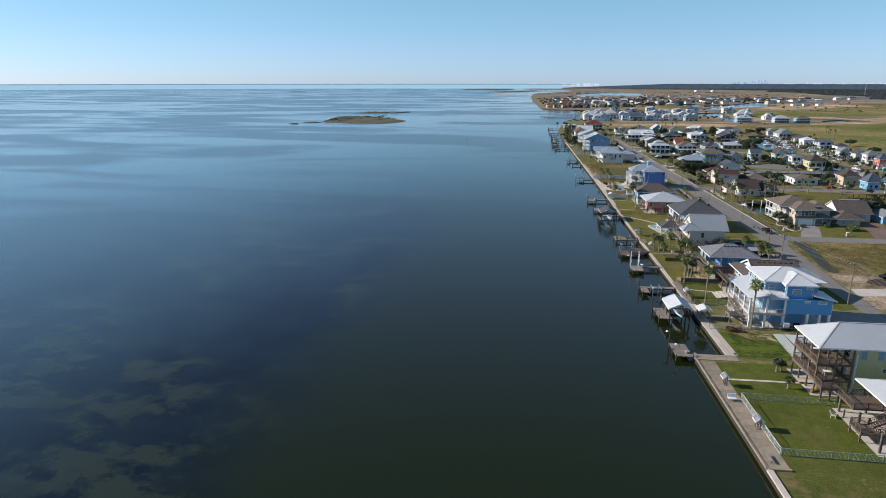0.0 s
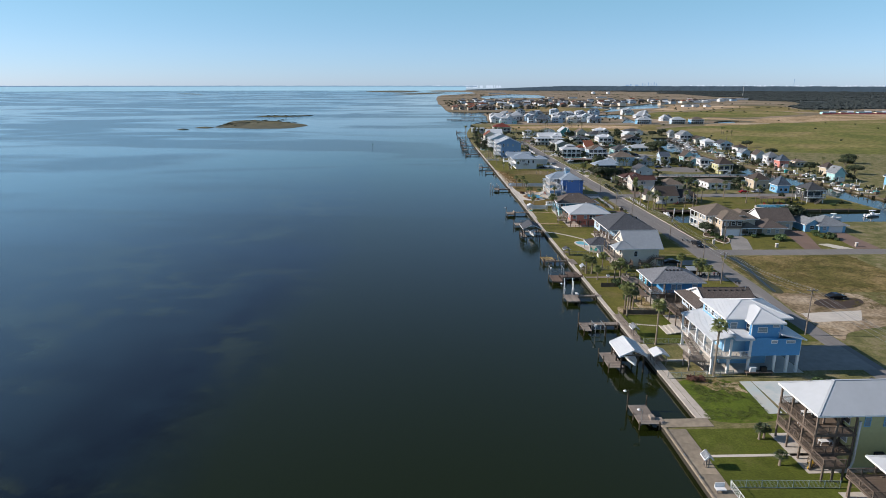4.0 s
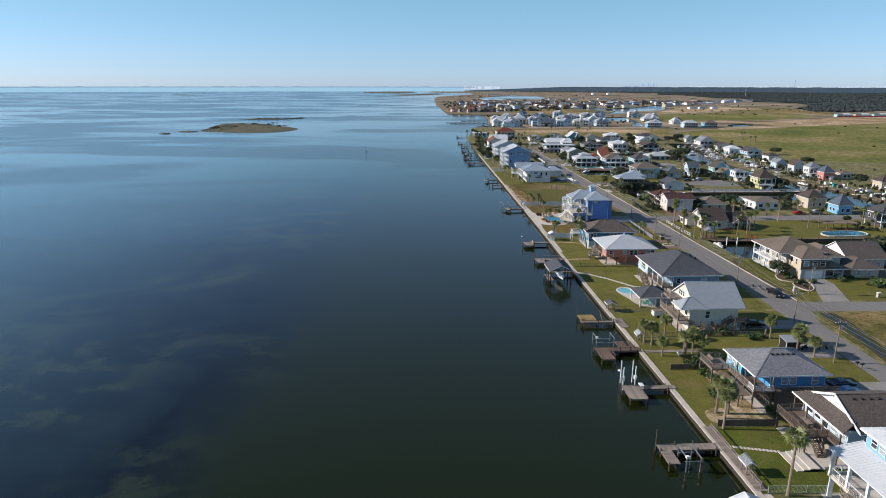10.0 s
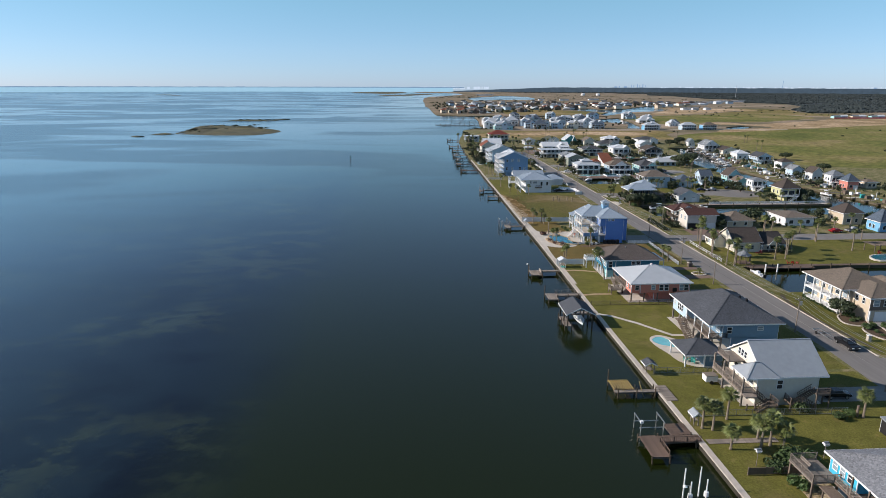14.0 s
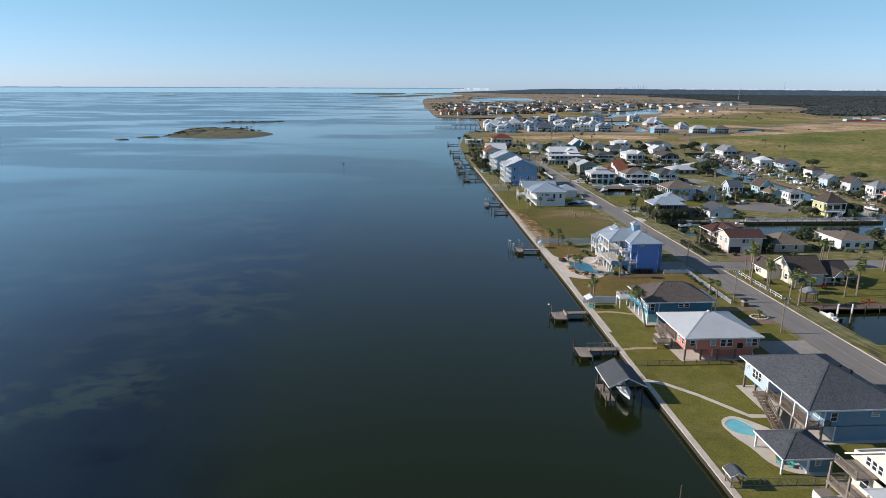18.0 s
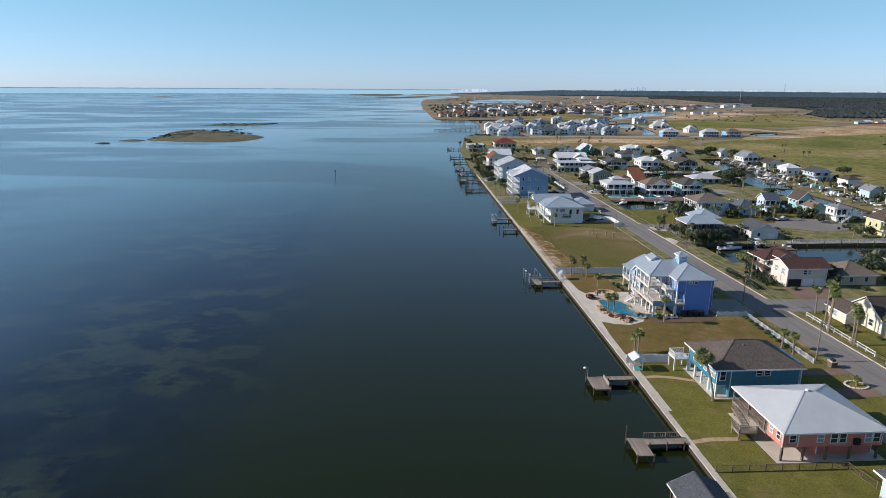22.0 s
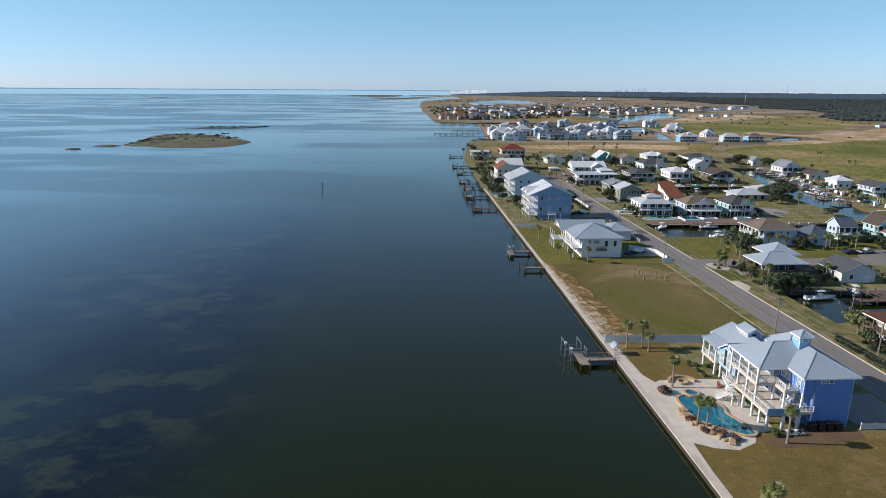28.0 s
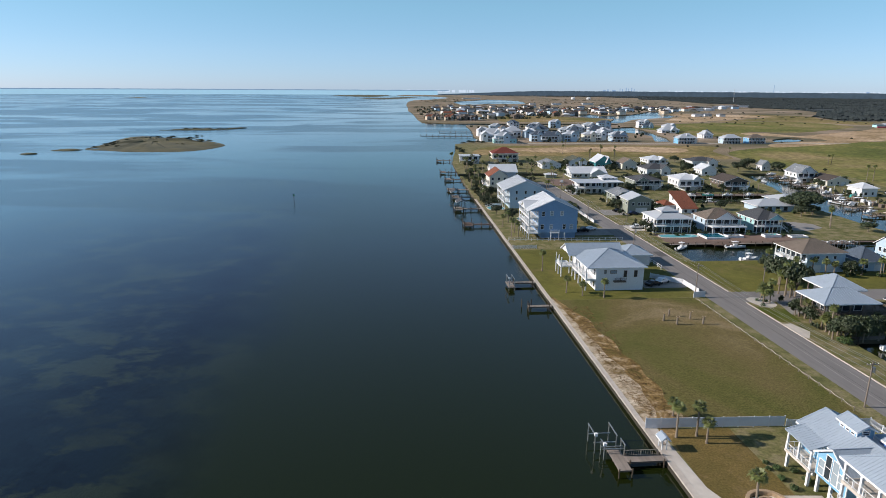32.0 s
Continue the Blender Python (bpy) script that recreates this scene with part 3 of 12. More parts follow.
# lawns and fields of their own tone
patch("lawn", rect(-3.2, 41, 80.8, 96.4), LUSHLAWN, "mown green lawn beside the promenade", 0.008)
patch("lawn", rect(-3.05, 41, 76.9, 80.7), WEEDY, "thin olive grass beside the garden fence", 0.008)
patch("lawn", rect(-5.6, 41, 40, 76.88), WEEDY, "thin olive grass behind the sea wall", 0.008)
patch("lawn", rect(-3.2, 40, 96.6, 111), LUSHLAWN, "mown green lawn with palms", 0.008)
patch("lawn", [(1.2, 114), (12, 113), (13, 118), (12, 126), (1.2, 126)], turf("bright_weeds", lin(104, 120, 44), lin(76, 94, 32), 0.8, 0.3), "rough weedy green lot", 0.008, 4)
patch("lawn", rect(1.0, 40, 143, 159), LUSHLAWN, "shaded green back lawn", 0.008)
patch("lawn", rect(0.85, 40, 160, 209), GREENLAWN, "mown green lawns among palms", 0.006)
patch("lawn", rect(0.85, 40, 210, 283.4), GREENLAWN, "mown green lawns behind the sea wall", 0.006)
patch("lawn", rect(50.6, 100, 215.6, 253.6), GREENLAWN, "mown green front lawns", 0.006)
patch("lawn", rect(50.6, 148, 278, 307.6), GREENLAWN, "mown green lawns by the canal", 0.006)
patch("lawn", [(49.7, 383), (54.8, 383), (56.6, 391.6), (49.7, 393)], LUSHLAWN, "green verge at the street corner", 0.008)
patch("lawn", rect(50.6, 146, 405, 433.6), GREENLAWN, "mown green lawns by the canal", 0.006)
patch("lawn", rect(1.0, 40, 284, 305), DRYLAWN, "dry olive-brown lawn", 0.008)
patch("lawn", rect(3.2, 14, 323.5, 340.5), DRYLAWN, "dry olive-brown lawn beside the pool terrace", 0.008)
LOT = marsh_mat("vacant_lot_grass", ((82, 86, 42), (95, 92, 52), (105, 95, 61), (132, 118, 90)), 0.03, 4.0)
patch("lawn", rect(1.2, 38, 341.5, 401), LOT, "vacant dry grass lot with greener and barer places", 0.008)
BROWNWEED = marsh_mat("brown_weedy_sand", ((96, 84, 48), (122, 100, 62), (146, 124, 88), (184, 168, 144)), 0.3, 2.6)
patch("weed_strip", [(1.4, 341.8), (7.4, 342.4), (8.6, 346), (8.0, 350), (9.0, 354), (8.2, 359), (8.8, 364), (7.4, 369), (7.8, 375), (6.2, 381), (6.6, 387), (4.4, 393), (3.4, 398), (1.4, 400)], BROWNWEED, "brown dry weeds over sand behind the sea wall", 0.014, 5)
patch("lawn", rect(1.2, 40.5, 401.2, 450), GREENLAWN, "green lawn round the white house", 0.008)
STRIP = marsh_mat("sand_with_dry_weeds", ((122, 104, 72), (164, 148, 124), (186, 172, 150), (200, 188, 168)), 0.35, 2.2)
patch("sand_strip", [(1.4, 342), (3.4, 343), (4.8, 347), (5.0, 352), (5.6, 355), (4.9, 359), (4.8, 364), (4.0, 368), (4.0, 373), (3.2, 379), (3.0, 385), (2.4, 391), (2.2, 396), (1.4, 399)], STRIP, "bare sand strip behind the sea wall", 0.02, 5)
patch("field", [(243, 759), (225, 669), (229, 636), (241, 608), (226, 545), (236, 500), (420, 470), (900, 480), (960, 900), (700, 960), (620, 1010), (506, 889), (438, 859), (371, 826), (323, 813)], GREENFIELD, "green marsh pasture", 0.02, 4)
patch("field", [(47, 812), (90, 826), (198, 826), (260, 814), (236, 770), (222, 712), (188, 719), (147, 728), (102, 734), (40, 741), (26, 760)], OLIVEFIELD, "olive and tan salt grass flat", 0.036, 4)
patch("field", [(60, 800), (120, 808), (190, 812), (222, 792), (200, 760), (150, 770), (90, 764)], TANFIELD, "tan dry grass flat", 0.044, 4)
patch("field", [(690, 1120), (602, 1053), (496, 986), (433, 947), (420, 990), (389, 993), (380, 950), (411, 930), (420, 880), (340, 848), (315, 806), (371, 826), (438, 859), (506, 889), (640, 940), (840, 980), (900, 1100)], TANFIELD, "tan dry marsh field", 0.03, 4)
patch("field", [(306, 1128), (357, 1149), (410, 1197), (476, 1216), (556, 1255), (640, 1240), (640, 1131), (560, 1060), (470, 1000), (433, 1005), (407, 1010), (372, 930), (340, 920), (321, 945), (302, 982)], GREENFIELD, "green marsh pasture", 0.026, 4)
patch("field", [(556, 1590), (608, 1555), (679, 1533), (720, 1440), (649, 1400), (535, 1310), (441, 1231), (400, 1240), (466, 1360), (535, 1466)], TANFIELD, "tan dry marsh flat", 0.024, 4)
patch("field", [(700, 1540), (780, 1500), (790, 1440), (735, 1300), (800, 1180), (700, 1150), (640, 1250), (560, 1270), (470, 1230), (560, 1310), (665, 1400)], OLIVEFIELD, "olive salt grass", 0.022, 4)
patch("field", [(140, 1304), (165, 1437), (252, 1444), (300, 1380), (332, 1318), (293, 1240), (147, 1236)], OLIVEFIELD, "mown olive grass before the far houses", 0.022, 4)
patch("field", [(45.4, 173), (88, 173), (88, 207.4), (50.6, 207.4), (47.6, 203), (46.2, 194), (45.6, 184)], WEEDLOT, "rough dry vacant lot", 0.02)
patch("dirt", [(42.8, 144.6), (47, 147), (52, 149), (60, 151.6), (66, 160), (66, 171.4), (58, 172.6), (50, 172.4), (44.6, 172)], marsh_mat("worn_dirt", ((104, 92, 68), (136, 120, 98), (162, 146, 124), (182, 168, 148)), 0.12, 1.2), "worn tan dirt and gravel", 0.03, 4)
DITCH = mat("dark_ditch_water", lin(24, 27, 22), 0.35, 0, 0.3, 0.4)
WORN = marsh_mat("sandy_worn_ground", ((104, 104, 60), (134, 120, 86), (168, 152, 126), (190, 176, 152)), 0.5, 3.0)
patch("gravel_bed", [(2.4, 161), (4.6, 159.8), (7.2, 160.8), (7.6, 163.4), (5.4, 165), (2.8, 164)], WORN, "pale gravel bed round the palms", 0.018, 4)
patch("gravel_bed", [(7.8, 160), (10.8, 160.4), (13.4, 163), (13, 178), (9, 179), (8.2, 172)], WORN, "pale gravel under the deck", 0.017, 4)
patch("rubble", [(4.6, 125.2), (6.2, 124.6), (7.0, 122.8), (8.6, 123.4), (9.4, 121.4), (11, 122.6), (12.4, 122.0), (12.0, 124.4), (12.6, 126), (10.4, 125.6), (9, 126.8), (7, 126.0), (5.4, 126.8)], WORN, "bare sand and rubble at the lot edge", 0.016, 4)
patch("driveway", [(43.4, 153.4), (55.0, 154.0), (59.2, 160.2), (43.9, 158.8)], PAVE, "bare concrete pad beside the dirt", 0.038, cat="driveway")
patch("ditch_bank", [(49.2, 206.4), (48.8, 199), (47.4, 190), (46.0, 181), (45.4, 173.6), (48.4, 173.4), (49.6, 182.4), (51.4, 191.6), (52.8, 199), (53.0, 206.6)], mat("wet_weeds", lin(70, 74, 40), 0.95, 0, 0.5, 1.2, col2=lin(44, 44, 30)), "dark weedy banks of the roadside ditch", 0.034, 3)
patch("ditch", [(50.2, 205.6), (49.9, 199), (48.6, 190), (47.0, 181), (46.2, 174.4), (46.8, 174.4), (47.8, 181.4), (49.6, 190.6), (50.9, 199), (51.2, 205.6)], DITCH, "water-filled roadside ditch", 0.045, 3)
patch("ditch_bank", [(51.4, 252.0), (50.0, 247), (49.7, 236), (50.2, 226), (51.4, 217.6), (52.1, 217.8), (51.0, 226), (50.5, 236), (50.8, 246.6), (52.4, 251.6)], mat("dark_gutter", lin(84, 76, 60), 0.95, 0, 0.4, 1.5), "shallow dark gutter beside the road", 0.03, 3)
patch("soil_heap", [(50.8, 164.6), (53.6, 161.6), (58, 161.8), (62.6, 164.4), (64, 168), (58, 168.6), (53.4, 167.4)], mat("dark_soil", lin(70, 56, 48), 0.95, 0, 0.4, 1), "dark heap of turned soil", 0.06, 4)

# roads
patch("road", [(37.4, -100), (42.0, -100), (42.6, 160), (44.2, 174), (44.8, 184), (45.2, 195), (46.2, 202), (48.0, 206.6), (49.2, 210), (49.3, 600), (41.5, 600), (41.3, 218), (40.4, 206), (39.3, 178), (38.3, 160)], ASPH, "grey asphalt residential road", 0.02, cat="road")
for y0, y1, x1 in ((208.2, 214.4, 175), (308, 316.5, 145), (396.5, 404.5, 118), (480, 486, 56)):
    patch("road", rect(49.0, x1, y0, y1), ASPH, "grey asphalt side street", 0.015, cat="road")
patch("road", [(118 + 14 * math.cos(a * 0.4), 402 + 12 * math.sin(a * 0.4)) for a in range(15)], ASPH, "rounded asphalt street end", 0.018, cat="road")
patch("road", rect(60, 420, 846, 851), mat("pale_track", lin(176, 170, 158), 0.9, 0, 0.2, 0.3), "pale shell road across the marsh", 0.04, cat="road")
for x, runs in ((49.42, ((215.0, 307.8), (316.7, 396.3), (404.7, 479.8), (486.2, 583.8))),):
    for y0, y1 in runs:
        bm = bmesh.new()
        box(bm, x - 0.12, x + 0.12, y0, y1, G - 0.1, G + 0.13)
        solo("kerb", bm, CONC, "pale concrete road kerb", "kerb", kind="structure")
PATCHED = mat("fresh_asphalt_patch", lin(96, 94, 93), 0.9, 0, 0.25, 2.0, bump=0.4, bscale=25)
patch("road_seam", rect(45.3, 45.42, 212, 600), PATCHED, "dark tar seam along the road", 0.026, cat="road")
for x0, x1, y0, y1 in ((39.2, 41.8, 118, 126), (45.8, 48.6, 304, 309), (46, 49, 440, 446)):
    patch("road_repair", rect(x0, x1, y0, y1), PATCHED, "darker asphalt repair in the road", 0.024, cat="road")
PALESEAM = mat("pale_sealed_crack", lin(168, 164, 160), 0.9, 0, 0.3, 3.0)
for x, y0, y1 in ((45.2, 212, 262), (46.9, 286, 306), (44.3, 318, 372), (47.3, 352, 420)):
    patch("road_seam", [(x, y0), (x + 0.12, y0), (x + 0.28, y1), (x + 0.16, y1)], PALESEAM, "pale sealed crack along the road", 0.028, cat="road")
# drives and paths
for name, pts, m_, lab in (
    ("driveway", rect(30.9, 41, 307, 317), DRIVEWAY, "pale concrete driveway"), ("driveway", rect(26.6, 41, 130, 141), DRIVEWAY, "pale concrete driveway"),
    ("driveway", rect(28.5, 41, 409, 416), DRIVEWAY, "pale concrete driveway with parked vehicles"), ("driveway", [(55.4, 214.6), (62.2, 214.6), (67.2, 228), (67.4, 233.0), (61.6, 233.0), (61.0, 228)], DRIVEWAY, "concrete driveway to a garage"),
    ("driveway", [(49.6, 382.0), (51.8, 382.2), (53.0, 377.2), (50.2, 373.4), (49.6, 375)], PAVE, "white gravel verge"), ("driveway", [(57.4, 396.4), (61.6, 396.4), (58.8, 387.6), (55.6, 387.6)], DRIVEWAY, "concrete driveway"), ("driveway", [(58.2, 316.6), (70, 316.6), (71.4, 326.2), (58.6, 326.2)], DRIVE, "brown brick driveway"), ("driveway", rect(28.6, 41.2, 274.8, 277.4), DRIVE, "brown brick driveway"), ("driveway", rect(28.6, 41.0, 266.4, 269.6), DRIVE, "brown brick driveway"), ("driveway", [(79.0, 214.6), (84.6, 214.6), (93.0, 237), (92.6, 241), (84.6, 240), (83.6, 231)], DRIVE, "brown brick driveway"), ("driveway", [(96, 214.6), (104, 214.6), (107, 236.6), (100, 236.6)], DRIVE, "brown brick driveway"), ("driveway", [(87, 221), (91, 221.4), (95.4, 214.8), (90, 214.8)], PAVE, "pale gravel forecourt"), ("driveway", [(31.4, 183.4), (39.0, 183.0), (39.8, 191), (33.4, 191.2)], DRIVEWAY, "concrete parking pad"),
    ("driveway", rect(30, 41, 250, 257), DRIVEWAY, "concrete driveway"), ("driveway", rect(26, 41, 198, 203), DRIVEWAY, "concrete driveway"), ("driveway", rect(24, 41, 167, 173), DRIVEWAY, "concrete driveway"),
    ("path", [(0.9, 241.2), (0.9, 240), (3.6, 238.4), (7.5, 234.3), (11.1, 229.2), (12.8, 227), (15.6, 226.9), (15.6, 227.9), (13, 228.2), (11.6, 230.2), (7.9, 235.3), (3.8, 239.6)], PAVE, "curving pale concrete garden path"),
    ("path", [(1.8, 275), (4, 275.2), (7, 274.6), (10.4, 273.2), (10.4, 274.2), (7, 275.6), (4, 276.2), (1.8, 276)], STONE, "brown gravel garden path"),
    ("path", [(0.9, 253.6), (4, 254.2), (8.5, 254.1), (8.5, 255.1), (4, 255.2), (0.9, 254.6)], STONE, "gravel garden path"),
    ("path", rect(-3, 12, 103.6, 104.2), PAVE, "narrow concrete garden path"), ("path", rect(1, 10, 134.6, 135.4), PAVE, "concrete garden path"),
    ("slab", [(12.9, 126.1), (15, 126.2), (14.5, 115.2), (12.1, 115)], SLABBLUE, "faded blue painted slab"), ("slab", rect(15.1, 34, 115.1, 126.1), MOTTLED, "pale concrete house slab with faded blue stains"),
    ("terrace", rect(8.4, 26.5, 129.2, 142.8), PAVE, "pale concrete slab under the stilt house"), ("terrace", rect(10.6, 26.8, 248.2, 262.2), PAVE, "concrete slab under the stilt house"),
    ("terrace", rect(10.5, 26.2, 266.9, 279), PAVE, "concrete patio"), ("terrace", rect(16, 31.5, 219, 238), PAVE, "concrete slab under the stilt house"),
    ("terrace", rect(11.5, 23.5, 163, 176), PAVE, "concrete patio"), ("terrace", rect(12.2, 26, 197.4, 207.5), PAVE, "concrete patio"), ("terrace", rect(11.5, 27, 147.8, 158.8), PAVE, "concrete patio"), ("terrace", rect(9, 27, 99.5, 109.5), PAVE, "concrete slab"), ("terrace", rect(10.4, 29, 82, 95.5), PAVE, "concrete slab")):
    patch(name, pts, m_, lab, 0.03, cat=name)

# ---- sea wall ----
wall = thing("sea_wall", "weathered concrete sea wall with a pale cap", "sea wall", 0, 114, 0, kind="structure")
def wall_line(y):
    """The wall's line in plan: it bears a little to the east north of the boat house."""
    return 0.55 * min(1.0, max(0.0, (y - 230) / 70))


for ya, yb in ((114, 230), (230, 300), (300, 545)):
    bm = bmesh.new()
    prism(bm, [(wall_line(ya) - 0.07, ya), (wall_line(ya) + 0.3, ya), (wall_line(yb) + 0.3, yb), (wall_line(yb) - 0.07, yb)], -1.5, G - 0.05)
    part("sheet_piling", bm, WALLSIDE, wall)
abox("sheet_piling", WALLSIDE, wall, -6.3, -5.9, 20, 114, -1.5, G - 0.05)
for y in np.arange(114, 545, 6.0):
    piece("cap_section", "cap", CONC, wall, 0.62 + wall_line(float(y) + 3), float(y) + 3, G - 0.12, lambda b: box(b, -0.74, 0.2, -2.985, 2.985, 0, 0.2))
prom = thing("promenade", "wide pale concrete promenade slabs on the sea wall", "promenade", -5, 90, G, kind="structure")
for y in np.arange(77.3, 110, 3.75):
    piece("slab", "promslab", OLDCONC, prom, -4.6, float(y) + 1.75, G - 0.06, lambda b: box(b, -1.65, 1.5, -1.86, 1.86, 0, 0.14))
abox("kerb_beam", OLDCONC, prom, -6.35, -6.05, 77.3, 111.5, G - 0.1, G + 0.2)
abox("kerb_beam", OLDCONC, prom, -6.04, -3.1, 76.9, 77.28, G - 0.1, G + 0.25)
abox("cap_beam", CONC, prom, -6.4, -5.6, 20, 76.88, G - 0.1, G + 0.2)
piece("slab", "jog", OLDCONC, prom, -2.4, 112.75, G - 0.06, lambda b: box(b, -4.1, 4.0, -1.2, 1.2, 0, 0.15))
patch("terrace", [(0.9, 263.3), (0.9, 283.8), (1.9, 283.8), (1.88, 274), (1.8, 263.3)], CONC, "narrow concrete walk behind the sea wall", 0.05, cat="terrace")
patch("terrace", [(0.9, 113.9), (0.9, 142.8), (1.9, 142.8), (1.9, 128), (2.2, 113.9)], CONC, "broad concrete walk on the sea wall", 0.05, cat="terrace")
# planting bed along the south side of the large blue house
patch("bed", [(13.4, 303.0), (16.4, 304.2), (21, 305.2), (29.2, 305.4), (29.4, 303.2), (24.6, 302.2), (19, 301.2), (14.6, 301.4)], mat("dry_mulch", lin(112, 90, 68), 0.95, 0, 0.5, 2.5, bump=0.6, bscale=9), "bare mulch bed beside the blue house", 0.03, 4)
# pool terrace of the large blue house
patch("terrace", [(0.9, 284), (0.9, 341), (2.6, 341), (2.9, 333), (3.2, 326), (4.4, 322.8), (5.4, 323.6), (12, 323.8), (17.4, 323.4), (17, 306), (13.6, 305.4), (12, 302.8), (8.4, 300.9), (5, 301.6), (2.4, 303.2), (1.9, 296), (1.7, 284)], PAVE, "pale concrete pool terrace", 0.05, cat="terrace")

# ---- islands, far shore ----
def island(pts, h, label):
    bm = bmesh.new()
    ring = spline(pts, 5)
    n = len(ring)
    cx, cy = sum(p[0] for p in ring) / n, sum(p[1] for p in ring) / n
    rows = []
    for k, zz in ((1.0, -0.3), (0.97, 0.25), (0.85, 0.5), (0.5, 0.5 + h * 0.5), (0.2, 0.5 + h * 0.6)):
        rows.append([bm.verts.new((cx + (x - cx) * k, cy + (y - cy) * k, zz + (0.5 * h * noise.noise((x * 0.06, y * 0.06, k * 3)) if 0.1 < k < 0.9 else 0))) for x, y in ring])
    for a, c in zip(rows, rows[1:]):
        for i in range(n):
            bm.faces.new((a[i], a[(i + 1) % n], c[(i + 1) % n], c[i]))
    bm.faces.new(rows[-1])
    return solo("island", bm, ISLE, label, "island", "marsh islands", kind="structure")


ISLE = mat("island_scrub", lin(96, 92, 62), 0.95, 0, 0.45, 0.12, bump=0.5, bscale=1.0, col2=lin(58, 62, 44), big=0.03)
island([(-299, 803), (-303, 841), (-313, 905), (-313, 940), (-300, 950), (-275, 925), (-252, 932), (-225, 895), (-198, 858), (-190, 829), (-205, 788), (-247, 780), (-275, 792)], 4.0, "low marsh island with dark scrub")
island([(-324, 1045), (-290, 1062), (-251, 1063), (-252, 1052), (-290, 1046)], 1.6, "thin low marsh islet")
island([(-252, 1066), (-233, 1094), (-228, 1090), (-244, 1064)], 1.2, "thin low marsh islet")
island([(-321, 795), (-309, 803), (-298, 801), (-305, 792)], 0.9, "tiny marsh islet")
island([(-330, 767), (-323, 771), (-317, 768), (-323, 764)], 0.7, "tiny marsh islet")
island([(-430, 4300), (-330, 4900), (-100, 4900), (-60, 4500), (-150, 3900), (-260, 4000)], 2.0, "far low marsh spit")
island([(-1350, 3440), (-1250, 3330), (-1161, 3180), (-1140, 3230), (-1250, 3400)], 1.5, "far low bar")
island([(-200, 3300), (-90, 3500), (40, 3900), (100, 3700), (-20, 3300), (-120, 3150)], 2.5, "far low marsh spit")

# distant rim: far shore and wooded coast, about five kilometres off, glowing in haze colours
def rim(name, a0, a1, z0, z1, material, label, rad=4880.0, rough=0.0, step=0.25, seed=0.0, rise=0.0):
    bm = bmesh.new()
    k = int((a1 - a0) / step) + 1
    prev = None
    for i in range(k + 1):
        a = radians(a0 + (a1 - a0) * i / k)
        x, y = -40 + rad * math.sin(a), 140 + rad * math.cos(a)
        top = z1 + rough * noise.noise((a * 60 + seed, 0, 0)) + 0.5 * rough * noise.noise((a * 260 + seed, 3, 0))
        if rise:       # the coast comes up slowly out of the water
            top = z0 + (top - z0) * min(1.0, 0.25 + 0.75 * (math.degrees(a) - a0) / rise)
        cur = (bm.verts.new((x, y, z0)), bm.verts.new((x, y, top)))
        if prev:
            bm.faces.new((prev[0], cur[0], cur[1], prev[1]))
        prev = cur
    return solo(name, bm, material, label, "backdrop", kind="structure")


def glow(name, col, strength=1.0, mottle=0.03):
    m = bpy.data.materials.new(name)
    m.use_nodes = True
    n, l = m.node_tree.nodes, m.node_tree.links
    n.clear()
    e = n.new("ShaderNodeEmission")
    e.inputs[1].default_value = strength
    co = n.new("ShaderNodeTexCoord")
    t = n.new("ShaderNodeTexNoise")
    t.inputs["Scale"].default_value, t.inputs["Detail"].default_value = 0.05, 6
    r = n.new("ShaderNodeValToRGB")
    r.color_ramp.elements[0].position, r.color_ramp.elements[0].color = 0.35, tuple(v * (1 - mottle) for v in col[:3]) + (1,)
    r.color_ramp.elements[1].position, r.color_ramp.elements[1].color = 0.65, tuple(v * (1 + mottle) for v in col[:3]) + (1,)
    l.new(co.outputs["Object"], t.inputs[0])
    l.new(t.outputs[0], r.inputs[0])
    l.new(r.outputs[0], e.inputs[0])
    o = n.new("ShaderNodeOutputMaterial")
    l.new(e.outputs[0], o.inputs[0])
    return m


# the haze is put into these self-glowing colours, none hangs in the air
HAZEW = glow("haze_glow_water", lin(146, 184, 208))
HAZED = glow("haze_glow_shore", lin(110, 138, 168))
HAZEF = glow("haze_glow_woods", lin(66, 80, 94), 1.0, 0.12)
HAZEB = glow("haze_glow_buildings", lin(188, 202, 220))
HAZEG = glow("haze_glow_rigs", lin(128, 154, 188))
rim("backdrop", -62, 4, -3, 33.0, HAZEW, "glowing backdrop strip of hazy far water of the bay", 4890)
rim("backdrop", -62, 5, 30, 36.0, HAZED, "glowing backdrop strip of hazy far low shore", 4880, 2.0)
rim("backdrop", 4.0, 75, -3, 36.0, HAZEF, "glowing backdrop strip of hazy far wooded coast", 4870, 2.5, 0.15, 0.0, 9.0)

